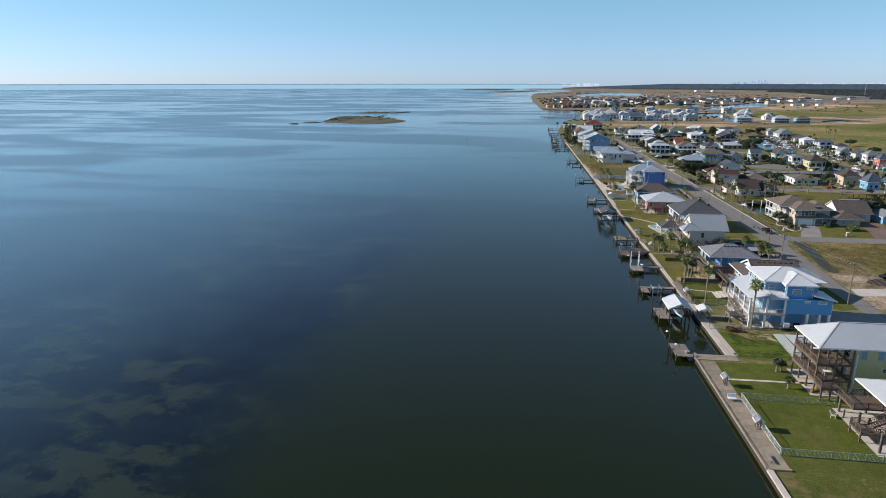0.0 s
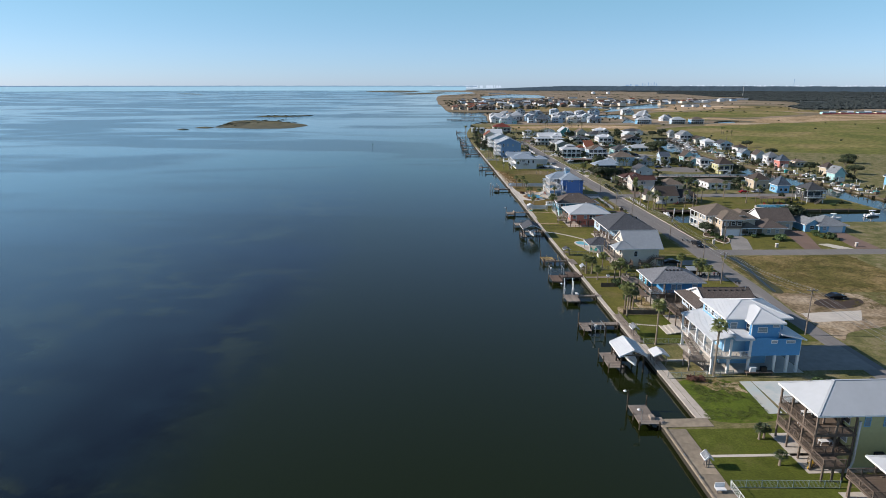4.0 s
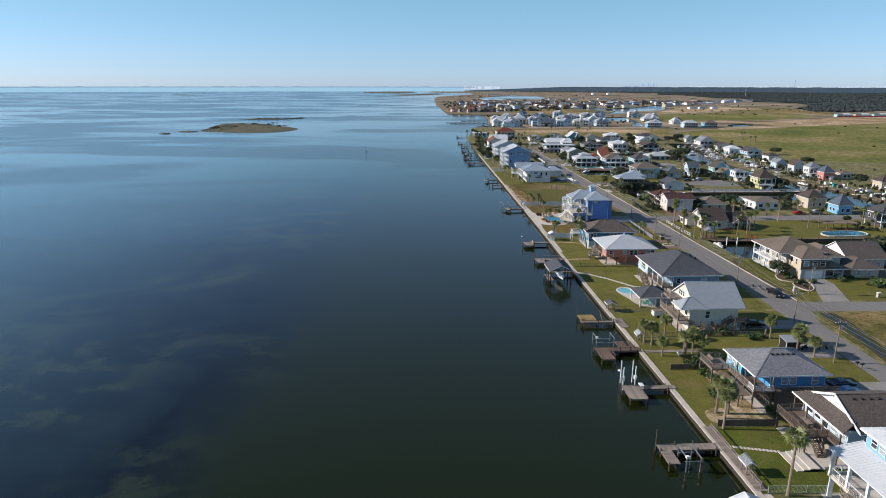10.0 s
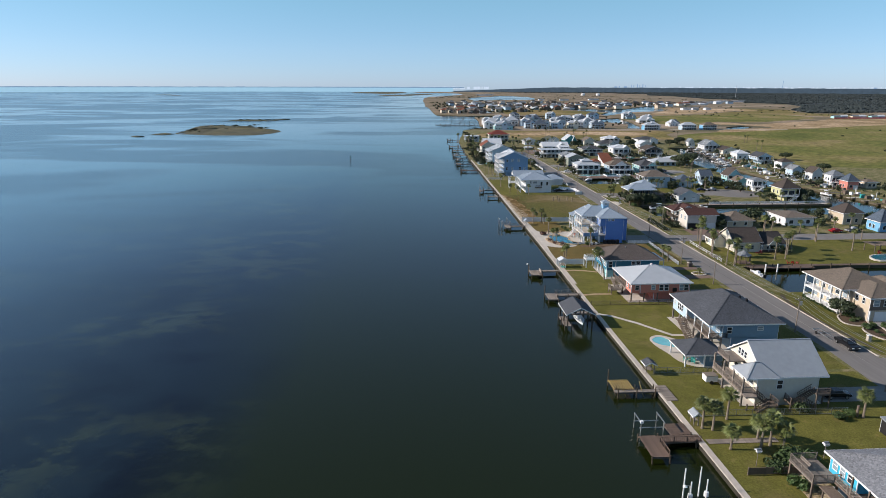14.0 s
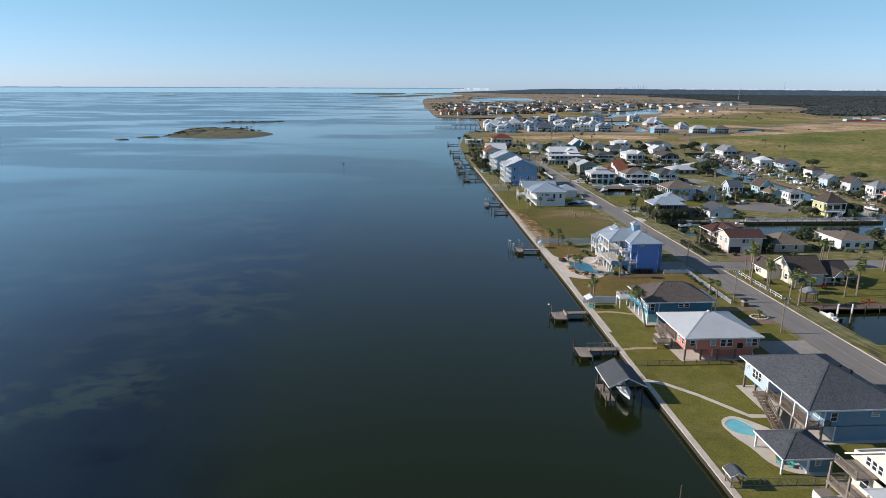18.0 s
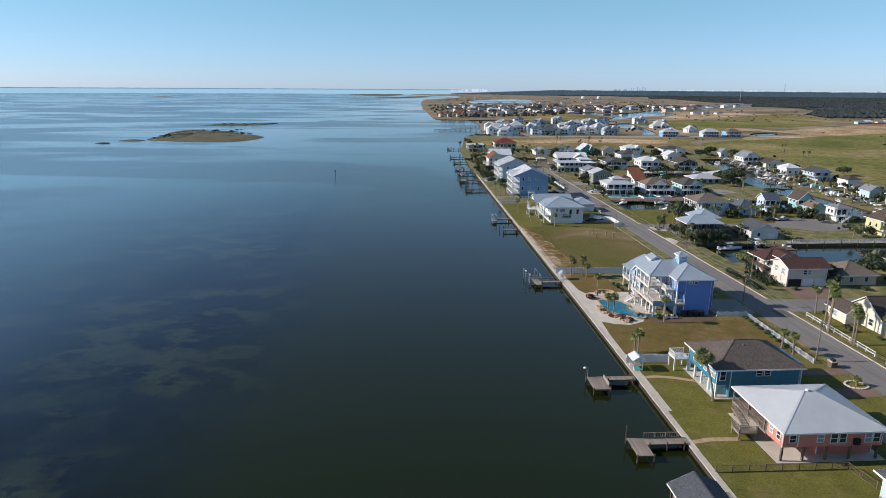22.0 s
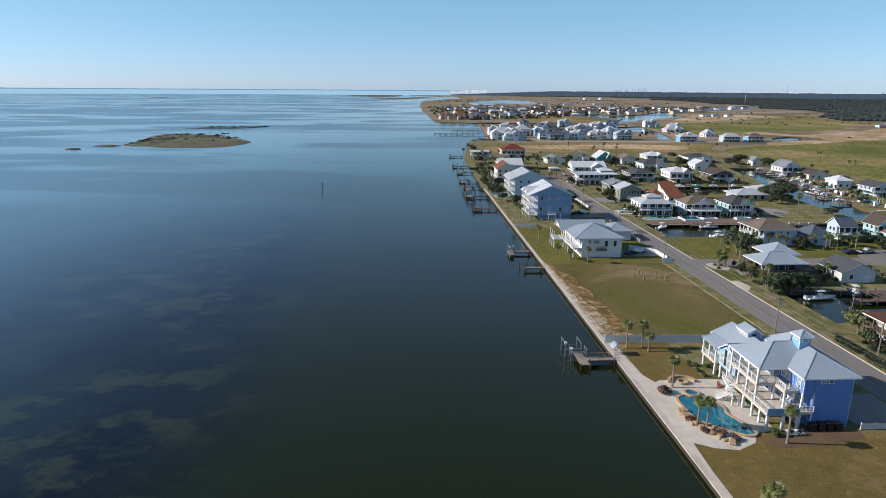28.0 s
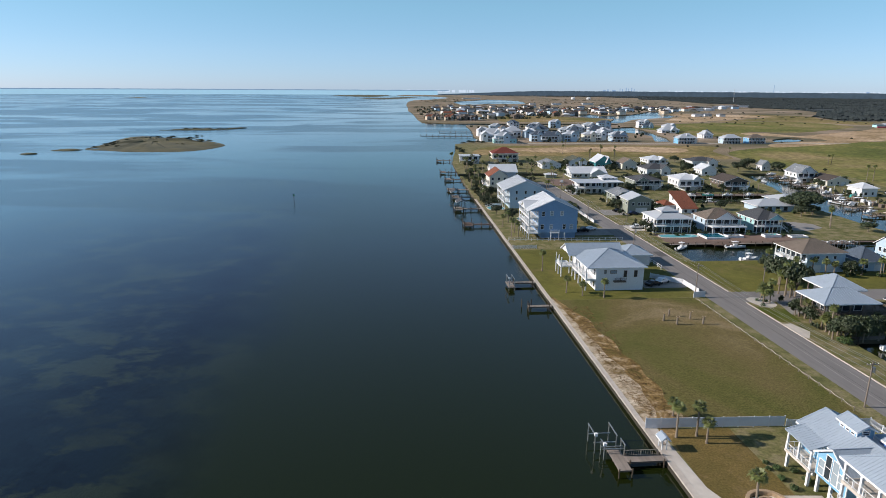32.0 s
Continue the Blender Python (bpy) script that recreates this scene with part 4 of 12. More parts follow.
# ---- roofs and houses ----
def slope_ribs(bm, poly, gap, w=0.04, h=0.035):
    """Standing seams running up a flat, convex slope."""
    p = [Vector(q) for q in poly]
    nrm = (p[1] - p[0]).cross(p[2] - p[0]).normalized()
    if nrm.z < 0:
        nrm = -nrm
    e = Vector((0, 0, 1)).cross(nrm).normalized()
    s = nrm.cross(e)
    q = [((v - p[0]).dot(e), (v - p[0]).dot(s)) for v in p]
    lo, hi = min(a for a, _ in q), max(a for a, _ in q)
    u = lo + gap / 2
    while u < hi:
        ys = []
        for i in range(len(q)):
            (a0, b0), (a1, b1) = q[i], q[(i + 1) % len(q)]
            if (a0 - u) * (a1 - u) < 0:
                ys.append(b0 + (b1 - b0) * (u - a0) / (a1 - a0))
        if len(ys) >= 2 and max(ys) - min(ys) > 0.3:
            a = p[0] + e * u + s * min(ys) + nrm * 0.01
            c = p[0] + e * u + s * max(ys) + nrm * 0.01
            beam(bm, a, c, w, h)
        u += gap


def roof_faces(kind, x0, x1, y0, y1, ze, zr, axis=None):
    """Slopes of a roof as rings of points. axis: the ridge's direction."""
    axis = axis or ("x" if x1 - x0 >= y1 - y0 else "y")
    A, B, C, D = (x0, y0, ze), (x1, y0, ze), (x1, y1, ze), (x0, y1, ze)
    if kind == "hip":
        if axis == "x":
            k = min((y1 - y0) / 2, (x1 - x0) / 2)
            E, F = (x0 + k, (y0 + y1) / 2, zr), (x1 - k, (y0 + y1) / 2, zr)
            if x1 - x0 - 2 * k < 0.05:
                return [[A, B, E], [B, C, E], [C, D, E], [D, A, E]]
            return [[A, B, F, E], [B, C, F], [C, D, E, F], [D, A, E]]
        k = min((x1 - x0) / 2, (y1 - y0) / 2)
        E, F = ((x0 + x1) / 2, y0 + k, zr), ((x0 + x1) / 2, y1 - k, zr)
        return [[A, B, E], [B, C, F, E], [C, D, F], [D, A, E, F]]
    if kind == "gable":
        if axis == "x":
            E, F = (x0, (y0 + y1) / 2, zr), (x1, (y0 + y1) / 2, zr)
            return [[A, B, F, E], [C, D, E, F]]
        E, F = ((x0 + x1) / 2, y0, zr), ((x0 + x1) / 2, y1, zr)
        return [[D, A, E, F], [B, C, F, E]]
    if kind == "shed_w":      # falls towards -x
        return [[A, (x1, y0, zr), (x1, y1, zr), D]]
    if kind == "shed_s":
        return [[A, B, (x1, y1, zr), (x0, y1, zr)]]
    if kind == "shed_e":
        return [[(x0, y0, zr), B, C, (x0, y1, zr)]]
    return [[A, B, C, D]]


def roof(parent, kind, x0, x1, y0, y1, ze, zr, material, axis=None, ribs=0.0, thick=0.16, gable_wall=None, label=""):
    faces = roof_faces(kind, x0, x1, y0, y1, ze, zr, axis)
    done = set()
    bm = bmesh.new()
    for ring in faces:
        p = [Vector(v) for v in ring]
        n = (p[1] - p[0]).cross(p[2] - p[0]).normalized()
        n = n if n.z > 0 else -n
        hi = [bm.verts.new(v) for v in p]
        lo = [bm.verts.new(v - Vector((0, 0, thick))) for v in p]
        bm.faces.new(hi)
        bm.faces.new(lo[::-1])
        for i in range(len(p)):
            bm.faces.new((lo[i], lo[(i + 1) % len(p)], hi[(i + 1) % len(p)], hi[i]))
    r = part("roof", bm, material, parent, label)
    # fascia board round the eaves
    bm = bmesh.new()
    t = 0.05
    if kind in ("hip", "flat"):
        rings = []
        for d_, zz in ((-0.01, ze - thick - 0.1), (-0.01, ze - 0.015), (t, ze - 0.015), (t, ze - thick - 0.1)):
            rings.append([bm.verts.new(p) for p in ((x0 - d_, y0 - d_, zz), (x1 + d_, y0 - d_, zz), (x1 + d_, y1 + d_, zz), (x0 - d_, y1 + d_, zz))])
        for k in range(4):
            for i in range(4):
                bm.faces.new((rings[k][i], rings[k][(i + 1) % 4], rings[(k + 1) % 4][(i + 1) % 4], rings[(k + 1) % 4][i]))
        part("fascia", bm, TRIM, r)
    elif kind == "gable":
        for ring in faces:
            p = [Vector(v) for v in ring]
            for i in range(len(p)):
                a, c = p[i], p[(i + 1) % len(p)]
                if abs(a.z - c.z) > 0.05 or a.z < zr - 0.01:
                    beam(bm, a - Vector((0, 0, 0.14)), c - Vector((0, 0, 0.14)), 0.08, 0.2)
        part("fascia", bm, TRIM, r, "", "stuff")
    else:
        bm.free()
    if ribs:
        bm = bmesh.new()
        for ring in faces:
            slope_ribs(bm, ring, ribs)
        part("roof_seams", bm, material, r, "", "stuff")
        bm = bmesh.new()
        for ring in faces:
            p = [Vector(v) for v in ring]
            for i in range(len(p)):
                a, c = p[i], p[(i + 1) % len(p)]
                edge = frozenset((tuple(a), tuple(c)))
                if max(a.z, c.z) > ze + 0.1 and edge not in done:
                    done.add(edge)
                    beam(bm, a + Vector((0, 0, 0.03)), c + Vector((0, 0, 0.03)), 0.16, 0.07)
        part("ridge_cap", bm, material, r, "", "stuff")
    elif kind in ("hip", "gable") and y0 < 600:
        bm = bmesh.new()
        for ring in faces:
            p = [Vector(v) for v in ring]
            for i in range(len(p)):
                a, c = p[i], p[(i + 1) % len(p)]
                edge = frozenset((tuple(a), tuple(c)))
                if max(a.z, c.z) > ze + 0.1 and (kind == "hip" or abs(a.z - c.z) < 0.01) and edge not in done:
                    done.add(edge)
                    beam(bm, a + Vector((0, 0, 0.005)), c + Vector((0, 0, 0.005)), 0.28, 0.03)
        part("ridge_cap", bm, material, r, "", "stuff")
    if gable_wall and kind == "gable":
        ax = axis or ("x" if x1 - x0 >= y1 - y0 else "y")
        o = 0.45
        for end in (0, 1):
            bm = bmesh.new()
            if ax == "x":
                x = (x0 + o, x1 - o)[end]
                ring = [(y0 + o, ze - 0.1), (y1 - o, ze - 0.1), ((y0 + y1) / 2, zr - 0.3)]
                v0 = [bm.verts.new((x - 0.08, y, z)) for y, z in ring]
                v1 = [bm.verts.new((x + 0.08, y, z)) for y, z in ring]
            else:
                y = (y0 + o, y1 - o)[end]
                ring = [(x0 + o, ze - 0.1), (x1 - o, ze - 0.1), ((x0 + x1) / 2, zr - 0.3)]
                v0 = [bm.verts.new((x, y - 0.08, z)) for x, z in ring]
                v1 = [bm.verts.new((x, y + 0.08, z)) for x, z in ring]
            bm.faces.new(v0)
            bm.faces.new(v1[::-1])
            for i in range(3):
                bm.faces.new((v0[i], v0[(i + 1) % 3], v1[(i + 1) % 3], v1[i]))
            part("gable_wall", bm, gable_wall, parent)
    return r


def lattice(b, us, zs, holes, d0, d1, side):
    """A flat frame in one piece, with openings at the given cells."""
    def at(u, d, z):
        return b.verts.new((u, d, z) if side in "SN" else (d, u, z))
    v = [[[at(u, d, z) for z in zs] for u in us] for d in (d0, d1)]
    nu, nz = len(us) - 1, len(zs) - 1
    solid = {(i, k) for i in range(nu) for k in range(nz)} - holes
    for i, k in solid:
        for g in v:
            b.faces.new((g[i][k], g[i + 1][k], g[i + 1][k + 1], g[i][k + 1]))
        for (di, dk), (p, q) in {(-1, 0): ((0, 0), (0, 1)), (1, 0): ((1, 0), (1, 1)), (0, -1): ((0, 0), (1, 0)), (0, 1): ((0, 1), (1, 1))}.items():
            if (i + di, k + dk) not in solid:
                b.faces.new((v[0][i + p[0]][k + p[1]], v[0][i + q[0]][k + q[1]], v[1][i + q[0]][k + q[1]], v[1][i + p[0]][k + p[1]]))


def window(parent, side, a, p, z, w, h, trim=None, mullion=True):
    """side S or N: a is x and p the wall's y; side W or E: a is y and p the wall's x. z: the sill."""
    trim = trim or TRIM
    key = ("win", side, round(w, 2), round(h, 2), trim.name)
    sgn = -1 if side in "SW" else 1

    def fr(b):
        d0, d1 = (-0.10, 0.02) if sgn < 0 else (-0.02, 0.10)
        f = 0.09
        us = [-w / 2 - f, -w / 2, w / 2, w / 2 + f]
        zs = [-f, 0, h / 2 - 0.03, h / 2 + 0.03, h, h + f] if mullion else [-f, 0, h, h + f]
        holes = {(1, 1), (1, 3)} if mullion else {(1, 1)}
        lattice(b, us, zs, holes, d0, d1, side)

    def gl(b):
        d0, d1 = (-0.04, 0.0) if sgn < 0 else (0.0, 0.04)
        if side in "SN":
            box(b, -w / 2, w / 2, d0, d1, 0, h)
        else:
            box(b, d0, d1, -w / 2, w / 2, 0, h)
    x, y = (a, p) if side in "SN" else (p, a)
    win = piece("window", key + ("f",), trim, parent, x, y, z, fr)
    blind = (int(x * 7) + int(y * 5) + int(z * 3)) % 5 < 3      # three in five have pale blinds down
    piece("pane", key + ("g", blind), BLIND if blind else GLASS, win, x, y, z, gl)
    return win


def plain_window(parent, side, a, p, z, w, h):
    """A window of a house beyond the road: frame, mullion and pane in one small mesh."""
    key = ("pwin", side, round(w, 2), round(h, 2))
    if key not in SHARED:
        bm = bmesh.new()
        f, s = 0.1, 1 if side in "SW" else -1
        rings = []
        for k, d_ in ((f, 0.0), (f, -0.1 * s), (0.0, -0.1 * s), (0.0, -0.03 * s)):
            rings.append([bm.verts.new((u, d_, z_) if side in "SN" else (d_, u, z_)) for u, z_ in ((-w / 2 - k, -k), (w / 2 + k, -k), (w / 2 + k, h + k), (-w / 2 - k, h + k))])
        for r0, r1 in zip(rings, rings[1:]):
            for i in range(4):
                bm.faces.new((r0[i], r0[(i + 1) % 4], r1[(i + 1) % 4], r1[i]))
        bm.faces.new(rings[-1]).material_index = 1
        bmesh.ops.recalc_face_normals(bm, faces=bm.faces)
        me = bpy.data.meshes.new("window")
        bm.to_mesh(me)
        bm.free()
        me.materials.append(TRIM)
        me.materials.append(GLASS)
        SHARED[key] = me
    ob = new("window", SHARED[key])
    ob.parent = parent
    ob.location = Vector((a, p, z) if side in "SN" else (p, a, z)) - origin(parent)
    return ob


def door(parent, side, a, p, z, w=0.95, h=2.05, material=None):
    x, y = (a, p) if side in "SN" else (p, a)
    m = material or TRIM

    def mk(b):
        if side in "SN":
            box(b, -w / 2, w / 2, -0.06, 0.06, 0, h)
        else:
            box(b, -0.06, 0.06, -w / 2, w / 2, 0, h)
    return piece("door", ("door", side in "SN", w, h, m.name), m, parent, x, y, z, mk)


def posts(parent, pts, z0, z1, w, material, name="post", joined=False):
    if joined or (name == "post" and (pts[0][1] > 460 or pts[0][0] > 90)):       # too far off to pick apart
        bm = bmesh.new()
        for x, y in pts:
            box(bm, x - w / 2, x + w / 2, y - w / 2, y + w / 2, z0, z1)
        part("post_row", bm, material, parent, "", "stuff")
        return
    for x, y in pts:
        piece(name, (name, round(z1 - z0, 2), w, material.name), material, parent, x, y, z0, lambda b: box(b, -w / 2, w / 2, -w / 2, w / 2, 0, z1 - z0))


def railing(parent, a, c, z, material, h=1.0, gap=0.14, every=2.0, joined=False):
    """A railing from a to c (x, y) on the level z: rails and balusters, and posts."""
    a, c = Vector((*a, z)), Vector((*c, z))
    d = c - a
    n = max(1, round(d.length / every))
    bm = bmesh.new()
    beam(bm, a + Vector((0, 0, h)), c + Vector((0, 0, h)), 0.10, 0.06)
    beam(bm, a + Vector((0, 0, 0.12)), c + Vector((0, 0, 0.12)), 0.05, 0.06)
    k = int(d.length / gap)
    for i in range(1, k):
        q = a + d * (i / k)
        beam(bm, q + Vector((0, 0, 0.12)), q + Vector((0, 0, h)), 0.035)
    if joined:       # too far off to pick its posts apart
        for i in range(n + 1):
            q = a + d * (i / n)
            beam(bm, q, q + Vector((0, 0, h + 0.06)), 0.11)
    r = part("railing", bm, material, parent, "", "stuff")
    if joined:
        return
    for i in range(n + 1):
        q = a + d * (i / n)
        piece("rail_post", ("railpost", h, material.name), material, r, q.x, q.y, z, lambda b: box(b, -0.055, 0.055, -0.055, 0.055, 0, h + 0.06))


def deck(parent, x0, x1, y0, y1, z, material, thick=0.22, name="deck"):
    """A floor of boards: one slab whose top is cut into boards by grooves."""
    bm = bmesh.new()
    k = max(1, int((y1 - y0) / 0.3))
    s = (y1 - y0) / k
    prof = [(y0, z - thick)]
    for i in range(k):
        a, c = y0 + i * s, y0 + (i + 1) * s
        prof += [(a + 0.001, z - 0.03), (a + 0.014, z), (c - 0.014, z), (c - 0.001, z - 0.03)]
    prof.append((y1, z - thick))
    lo = [bm.verts.new((x0, y, zz)) for y, zz in prof]
    hi = [bm.verts.new((x1, y, zz)) for y, zz in prof]
    n = len(prof)
    bm.faces.new(lo)
    bm.faces.new(hi[::-1])
    for i in range(n):
        bm.faces.new((lo[i], lo[(i + 1) % n], hi[(i + 1) % n], hi[i]))
    return part(name, bm, material, parent)


def stairs(parent, a, c, z0, z1, w, material, rails=True, joined=False):
    """A straight flight from the foot a to the head c (x, y)."""
    a, c = Vector((*a, z0)), Vector((*c, z1))
    d = c - a
    flat = Vector((d.x, d.y, 0))
    s = Vector((-flat.y, flat.x, 0)).normalized() * w / 2
    n = max(3, round((z1 - z0) / 0.18))
    bm = bmesh.new()
    for k in (-1, 1):
        beam(bm, a + s * k, c + s * k, 0.06, 0.28)
    if joined:
        for i in range(n):
            q = a + d * ((i + 0.5) / n)
            beam(bm, q - s, q + s, 0.26, 0.05)
        for k in (-1, 1):
            beam(bm, a + s * k + Vector((0, 0, 1)), c + s * k + Vector((0, 0, 1)), 0.08, 0.06)
            for i in range(6):
                q = a + s * k + d * (i / 5)
                beam(bm, q, q + Vector((0, 0, 1)), 0.07)
        part("stair", bm, material, parent, "", "stuff")
        return
    st = part("stair", bm, material, parent)
    for i in range(n):
        q = a + d * ((i + 0.5) / n)
        run, hw = flat.length / n * 0.55, w / 2
        piece("tread", ("tread", round(run, 2), round(w, 2), material.name), material, st, q.x, q.y, q.z, lambda b: box(b, -run, run, -hw, hw, 0, 0.05), math.atan2(flat.y, flat.x))
    if rails:
        for k in (-1, 1):
            bm = bmesh.new()
            up = Vector((0, 0, 1.0))
            beam(bm, a + s * k + up, c + s * k + up, 0.08, 0.06)
            beam(bm, a + s * k + up * 0.55, c + s * k + up * 0.55, 0.05)
            for i in range(int(flat.length / 0.3) + 1):
                q = a + s * k + d * min(1, i * 0.3 / flat.length)
                beam(bm, q, q + up, 0.04)
            part("handrail", bm, material, st)


def body(parent, x0, x1, y0, y1, z0, z1, material, name="wall", trims=True):
    """Closed storey walls 0.2 m thick, with a floor and a lid, as one shell."""
    bm = bmesh.new()
    t = 0.2
    box(bm, x0, x1, y0, y0 + t, z0, z1)
    box(bm, x0, x1, y1 - t, y1, z0, z1)
    box(bm, x0, x0 + t, y0 + t, y1 - t, z0, z1)
    box(bm, x1 - t, x1, y0 + t, y1 - t, z0, z1)
    box(bm, x0 + t, x1 - t, y0 + t, y1 - t, z0, z0 + 0.25)
    ob = part(name, bm, material, parent)
    if not trims or y0 > 360:
        return ob
    bm = bmesh.new()
    for x, y in ((x0, y0), (x1, y0), (x0, y1), (x1, y1)):
        box(bm, x - 0.03, x + 0.09 if x == x0 else x + 0.03, y - 0.03, y + 0.09 if y == y0 else y + 0.03, z0, z1 - 0.02)
    part("corner_trim", bm, TRIM, ob, "", "stuff")
    return ob


def house(x0, x1, y0, d, ze, zt, roofk, wallk, kind, stilt=None, label=None, way=None):
    """A plainer house across the road or far along the shore."""
    rng = random.Random(int(x0 * 31 + y0 * 7))
    y1 = y0 + d
    h = thing("house", label or "%s-walled house under a %s %s roof" % (COLOUR[wallk], COLOUR[roofk], {"hip": "hipped", "gable": "gabled", "flat": "low flat"}[kind]), "house", (x0 + x1) / 2, (y0 + y1) / 2, G, "houses of the waterside estate")
    o = 0.6
    zb = G
    if ze > 5.6:
        zb = G + 2.5 if stilt is None or stilt else G
    if zb > G:
        pts = [(x, y) for x in np.linspace(x0 + o + 0.3, x1 - o - 0.3, max(2, int((x1 - x0) / 3.5))) for y in (y0 + o + 0.3, y1 - o - 0.3)]
        posts(h, [(float(a), float(b)) for a, b in pts], G - 0.05, zb + 0.1, 0.3, TRIM, joined=True)
        body(h, x0 + o + (x1 - x0) * 0.3, x1 - o, y0 + o + 2.0, y1 - o, G - 0.05, zb, M[wallk], trims=False)
        deck(h, x0 + 0.2, x1 - 0.2, y0 + 0.1, y0 + o + 1.6, zb + 0.1, TRIM, name="balcony")
        railing(h, (x0 + 0.25, y0 + 0.15), (x1 - 0.25, y0 + 0.15), zb + 0.1, TRIM, gap=0.3, every=3.0, joined=True)
        body(h, x0 + o, x1 - o, y0 + o + 1.5, y1 - o, zb, ze, M[wallk], trims=False)
        yw = y0 + o + 1.5
        posts(h, [(float(x), y0 + 0.3) for x in np.linspace(x0 + 0.3, x1 - 0.3, max(2, int((x1 - x0) / 3.5)))], zb, ze - 0.05, 0.18, TRIM, joined=True)
    else:
        body(h, x0 + o, x1 - o, y0 + o, y1 - o, G - 0.05, ze, M[wallk])
        yw = y0 + o
    roof(h, kind, x0, x1, y0, y1, ze, zt, R[roofk], gable_wall=M[wallk], axis=way or ("y" if kind == "gable" and (x1 - x0) < 18 and rng.random() < 0.6 else None), ribs=0.9 if roofk == "WHITE" and kind != "flat" and y0 < 700 else 0)
    hz = min(1.3, ze - zb - 1.1)
    n = max(2, int((x1 - x0 - 1) / 3.4))
    for i in range(n):
        xw = x0 + o + 0.6 + (x1 - x0 - 2 * o - 1.2) * (i + 0.5) / n
        if zb > G:
            plain_window(h, "S", xw, yw, zb + 0.3, min(2.6, (x1 - x0 - 2 * o - 1.2) / n - 0.5), min(2.1, ze - zb - 0.5))
        else:
            plain_window(h, "S", xw, yw, zb + 0.95, 1.0 if rng.random() < 0.6 else 1.5, hz)
    k = max(2, int(d / 4))
    for i in range(k):
        plain_window(h, "W", y0 + 2.6 + (d - 4.2) * (i + 0.5) / k, x0 + o, zb + 0.95, 1.0, hz)
    if zb == G and rng.random() < 0.6:
        door(h, "S", x0 + (x1 - x0) * 0.72, yw - 0.05, G, 2.4, 2.1)
    # cross gable towards the street, garage doors or glazed ground floor, outside stair, roof vents
    w = x1 - x0
    if kind != "flat" and not way and w > 11.5 and rng.random() < 0.62:
        g = w * rng.uniform(0.3, 0.42)
        xc = x0 + w * (0.27 if rng.random() < 0.5 else 0.72)
        if zb == G:
            body(h, xc - g / 2 + 0.4, xc + g / 2 - 0.4, y0 - 1.4, y0 + o + 0.3, G - 0.05, ze, M[wallk], "bay_wall", False)
            plain_window(h, "S", xc, y0 - 1.4, G + 1.0, min(1.8, g * 0.4), 1.3)
        roof(h, "gable", xc - g / 2, xc + g / 2, y0 - 2.0 if zb == G else y0 - 0.5, y0 + d * 0.5, ze + 0.03, ze + (zt - ze) * 0.88, R[roofk], axis="y", gable_wall=M[wallk])
    if zb > G:
        yl = y0 + o + 2.0
        xa = x0 + o + w * 0.3
        k = max(1, int((x1 - o - xa) / 3.4))
        for i in range(k):
            piece("garage_door" if rng.random() < 0.5 else "glazed_door", ("gd", i % 2), TRIM if i % 2 else GLASS, h, xa + (x1 - o - xa) * (i + 0.5) / k, yl - 0.03, G, lambda b: box(b, -1.2, 1.2, -0.05, 0.05, 0, 2.1))
        stairs(h, (x1 - 5.2, y0 - 0.7), (x1 - 1.6, y0 - 0.7), G, zb + 0.1, 1.1, TRIM if rng.random() < 0.6 else WOOD, joined=True)
    if kind != "flat" and y0 < 560:
        xv, yv = x0 + w * rng.uniform(0.35, 0.65), (y0 + y1) / 2 + d * 0.12
        piece("roof_vent", "gvent", R["DARK"], h, xv, yv, ze + (zt - ze) * 0.6, lambda b: box(b, -0.25, 0.25, -0.25, 0.25, 0, 0.8))
    return h


COLOUR = dict(WHITE="white", CREAM="cream", PALE="pale grey", SAGE="grey-green", TEAL="teal", AQUA="aqua", MINT="pale mint", PALEBLUE="pale blue", SKY="sky-blue", PINK="pink", YELLOW="pale yellow", TANW="tan", BROWNW="brown", DARKW="dark grey",
              GREY="light grey", CHAR="charcoal", PALEMETAL="pale grey", SLATE="dark slate", SLATEB="blue-grey", TAN="tan", BROWN="brown", MAROON="dark maroon", RUST="rust-brown", RED="red-brown", OLIVE="olive", DARK="dark")

# ---- near row: house by house, from south to north ----
def near(label, x, y):
    return thing("house", label, "house", x, y, G, "houses of the waterside estate")


def stilts(h, xs, ys, z1, w=0.32, material=None):
    posts(h, [(x, y) for x in xs for y in ys], G - 0.05, z1, w, material or TRIM, "stilt")


# grey-roofed house with brown decks
h = near("pale grey stilt house with a white metal roof and brown decks", 20, 88)
stilts(h, (11, 15, 20, 26), (83, 89, 94.5), 3.9, 0.3, DARKWOOD)
body(h, 16.5, 27.5, 82.5, 94.6, 3.6, 6.3, M["PALE"])
roof(h, "hip", 13.1, 28.5, 81.5, 95.4, 6.4, 9.4, R["PALEMETAL"])
deck(h, 10.6, 16.5, 90.2, 95, 3.8, DARKWOOD)
deck(h, 14.9, 16.5, 86.4, 90.2, 3.8, DARKWOOD, name="side_deck")
for a, c in (((10.7, 90.3), (10.7, 94.9)), ((10.7, 94.9), (16.4, 94.9)), ((10.7, 90.3), (14.8, 90.3)), ((15.0, 86.5), (16.4, 86.5))):
    railing(h, a, c, 3.8, DARKWOOD)
deck(h, 9.5, 12.2, 85.4, 88.6, 2.3, DARKWOOD, name="landing")
for a, c in (((9.55, 85.5), (9.55, 88.5)), ((9.55, 85.5), (12.1, 85.5)), ((9.55, 88.5), (12.1, 88.5))):
    railing(h, a, c, 2.3, DARKWOOD)
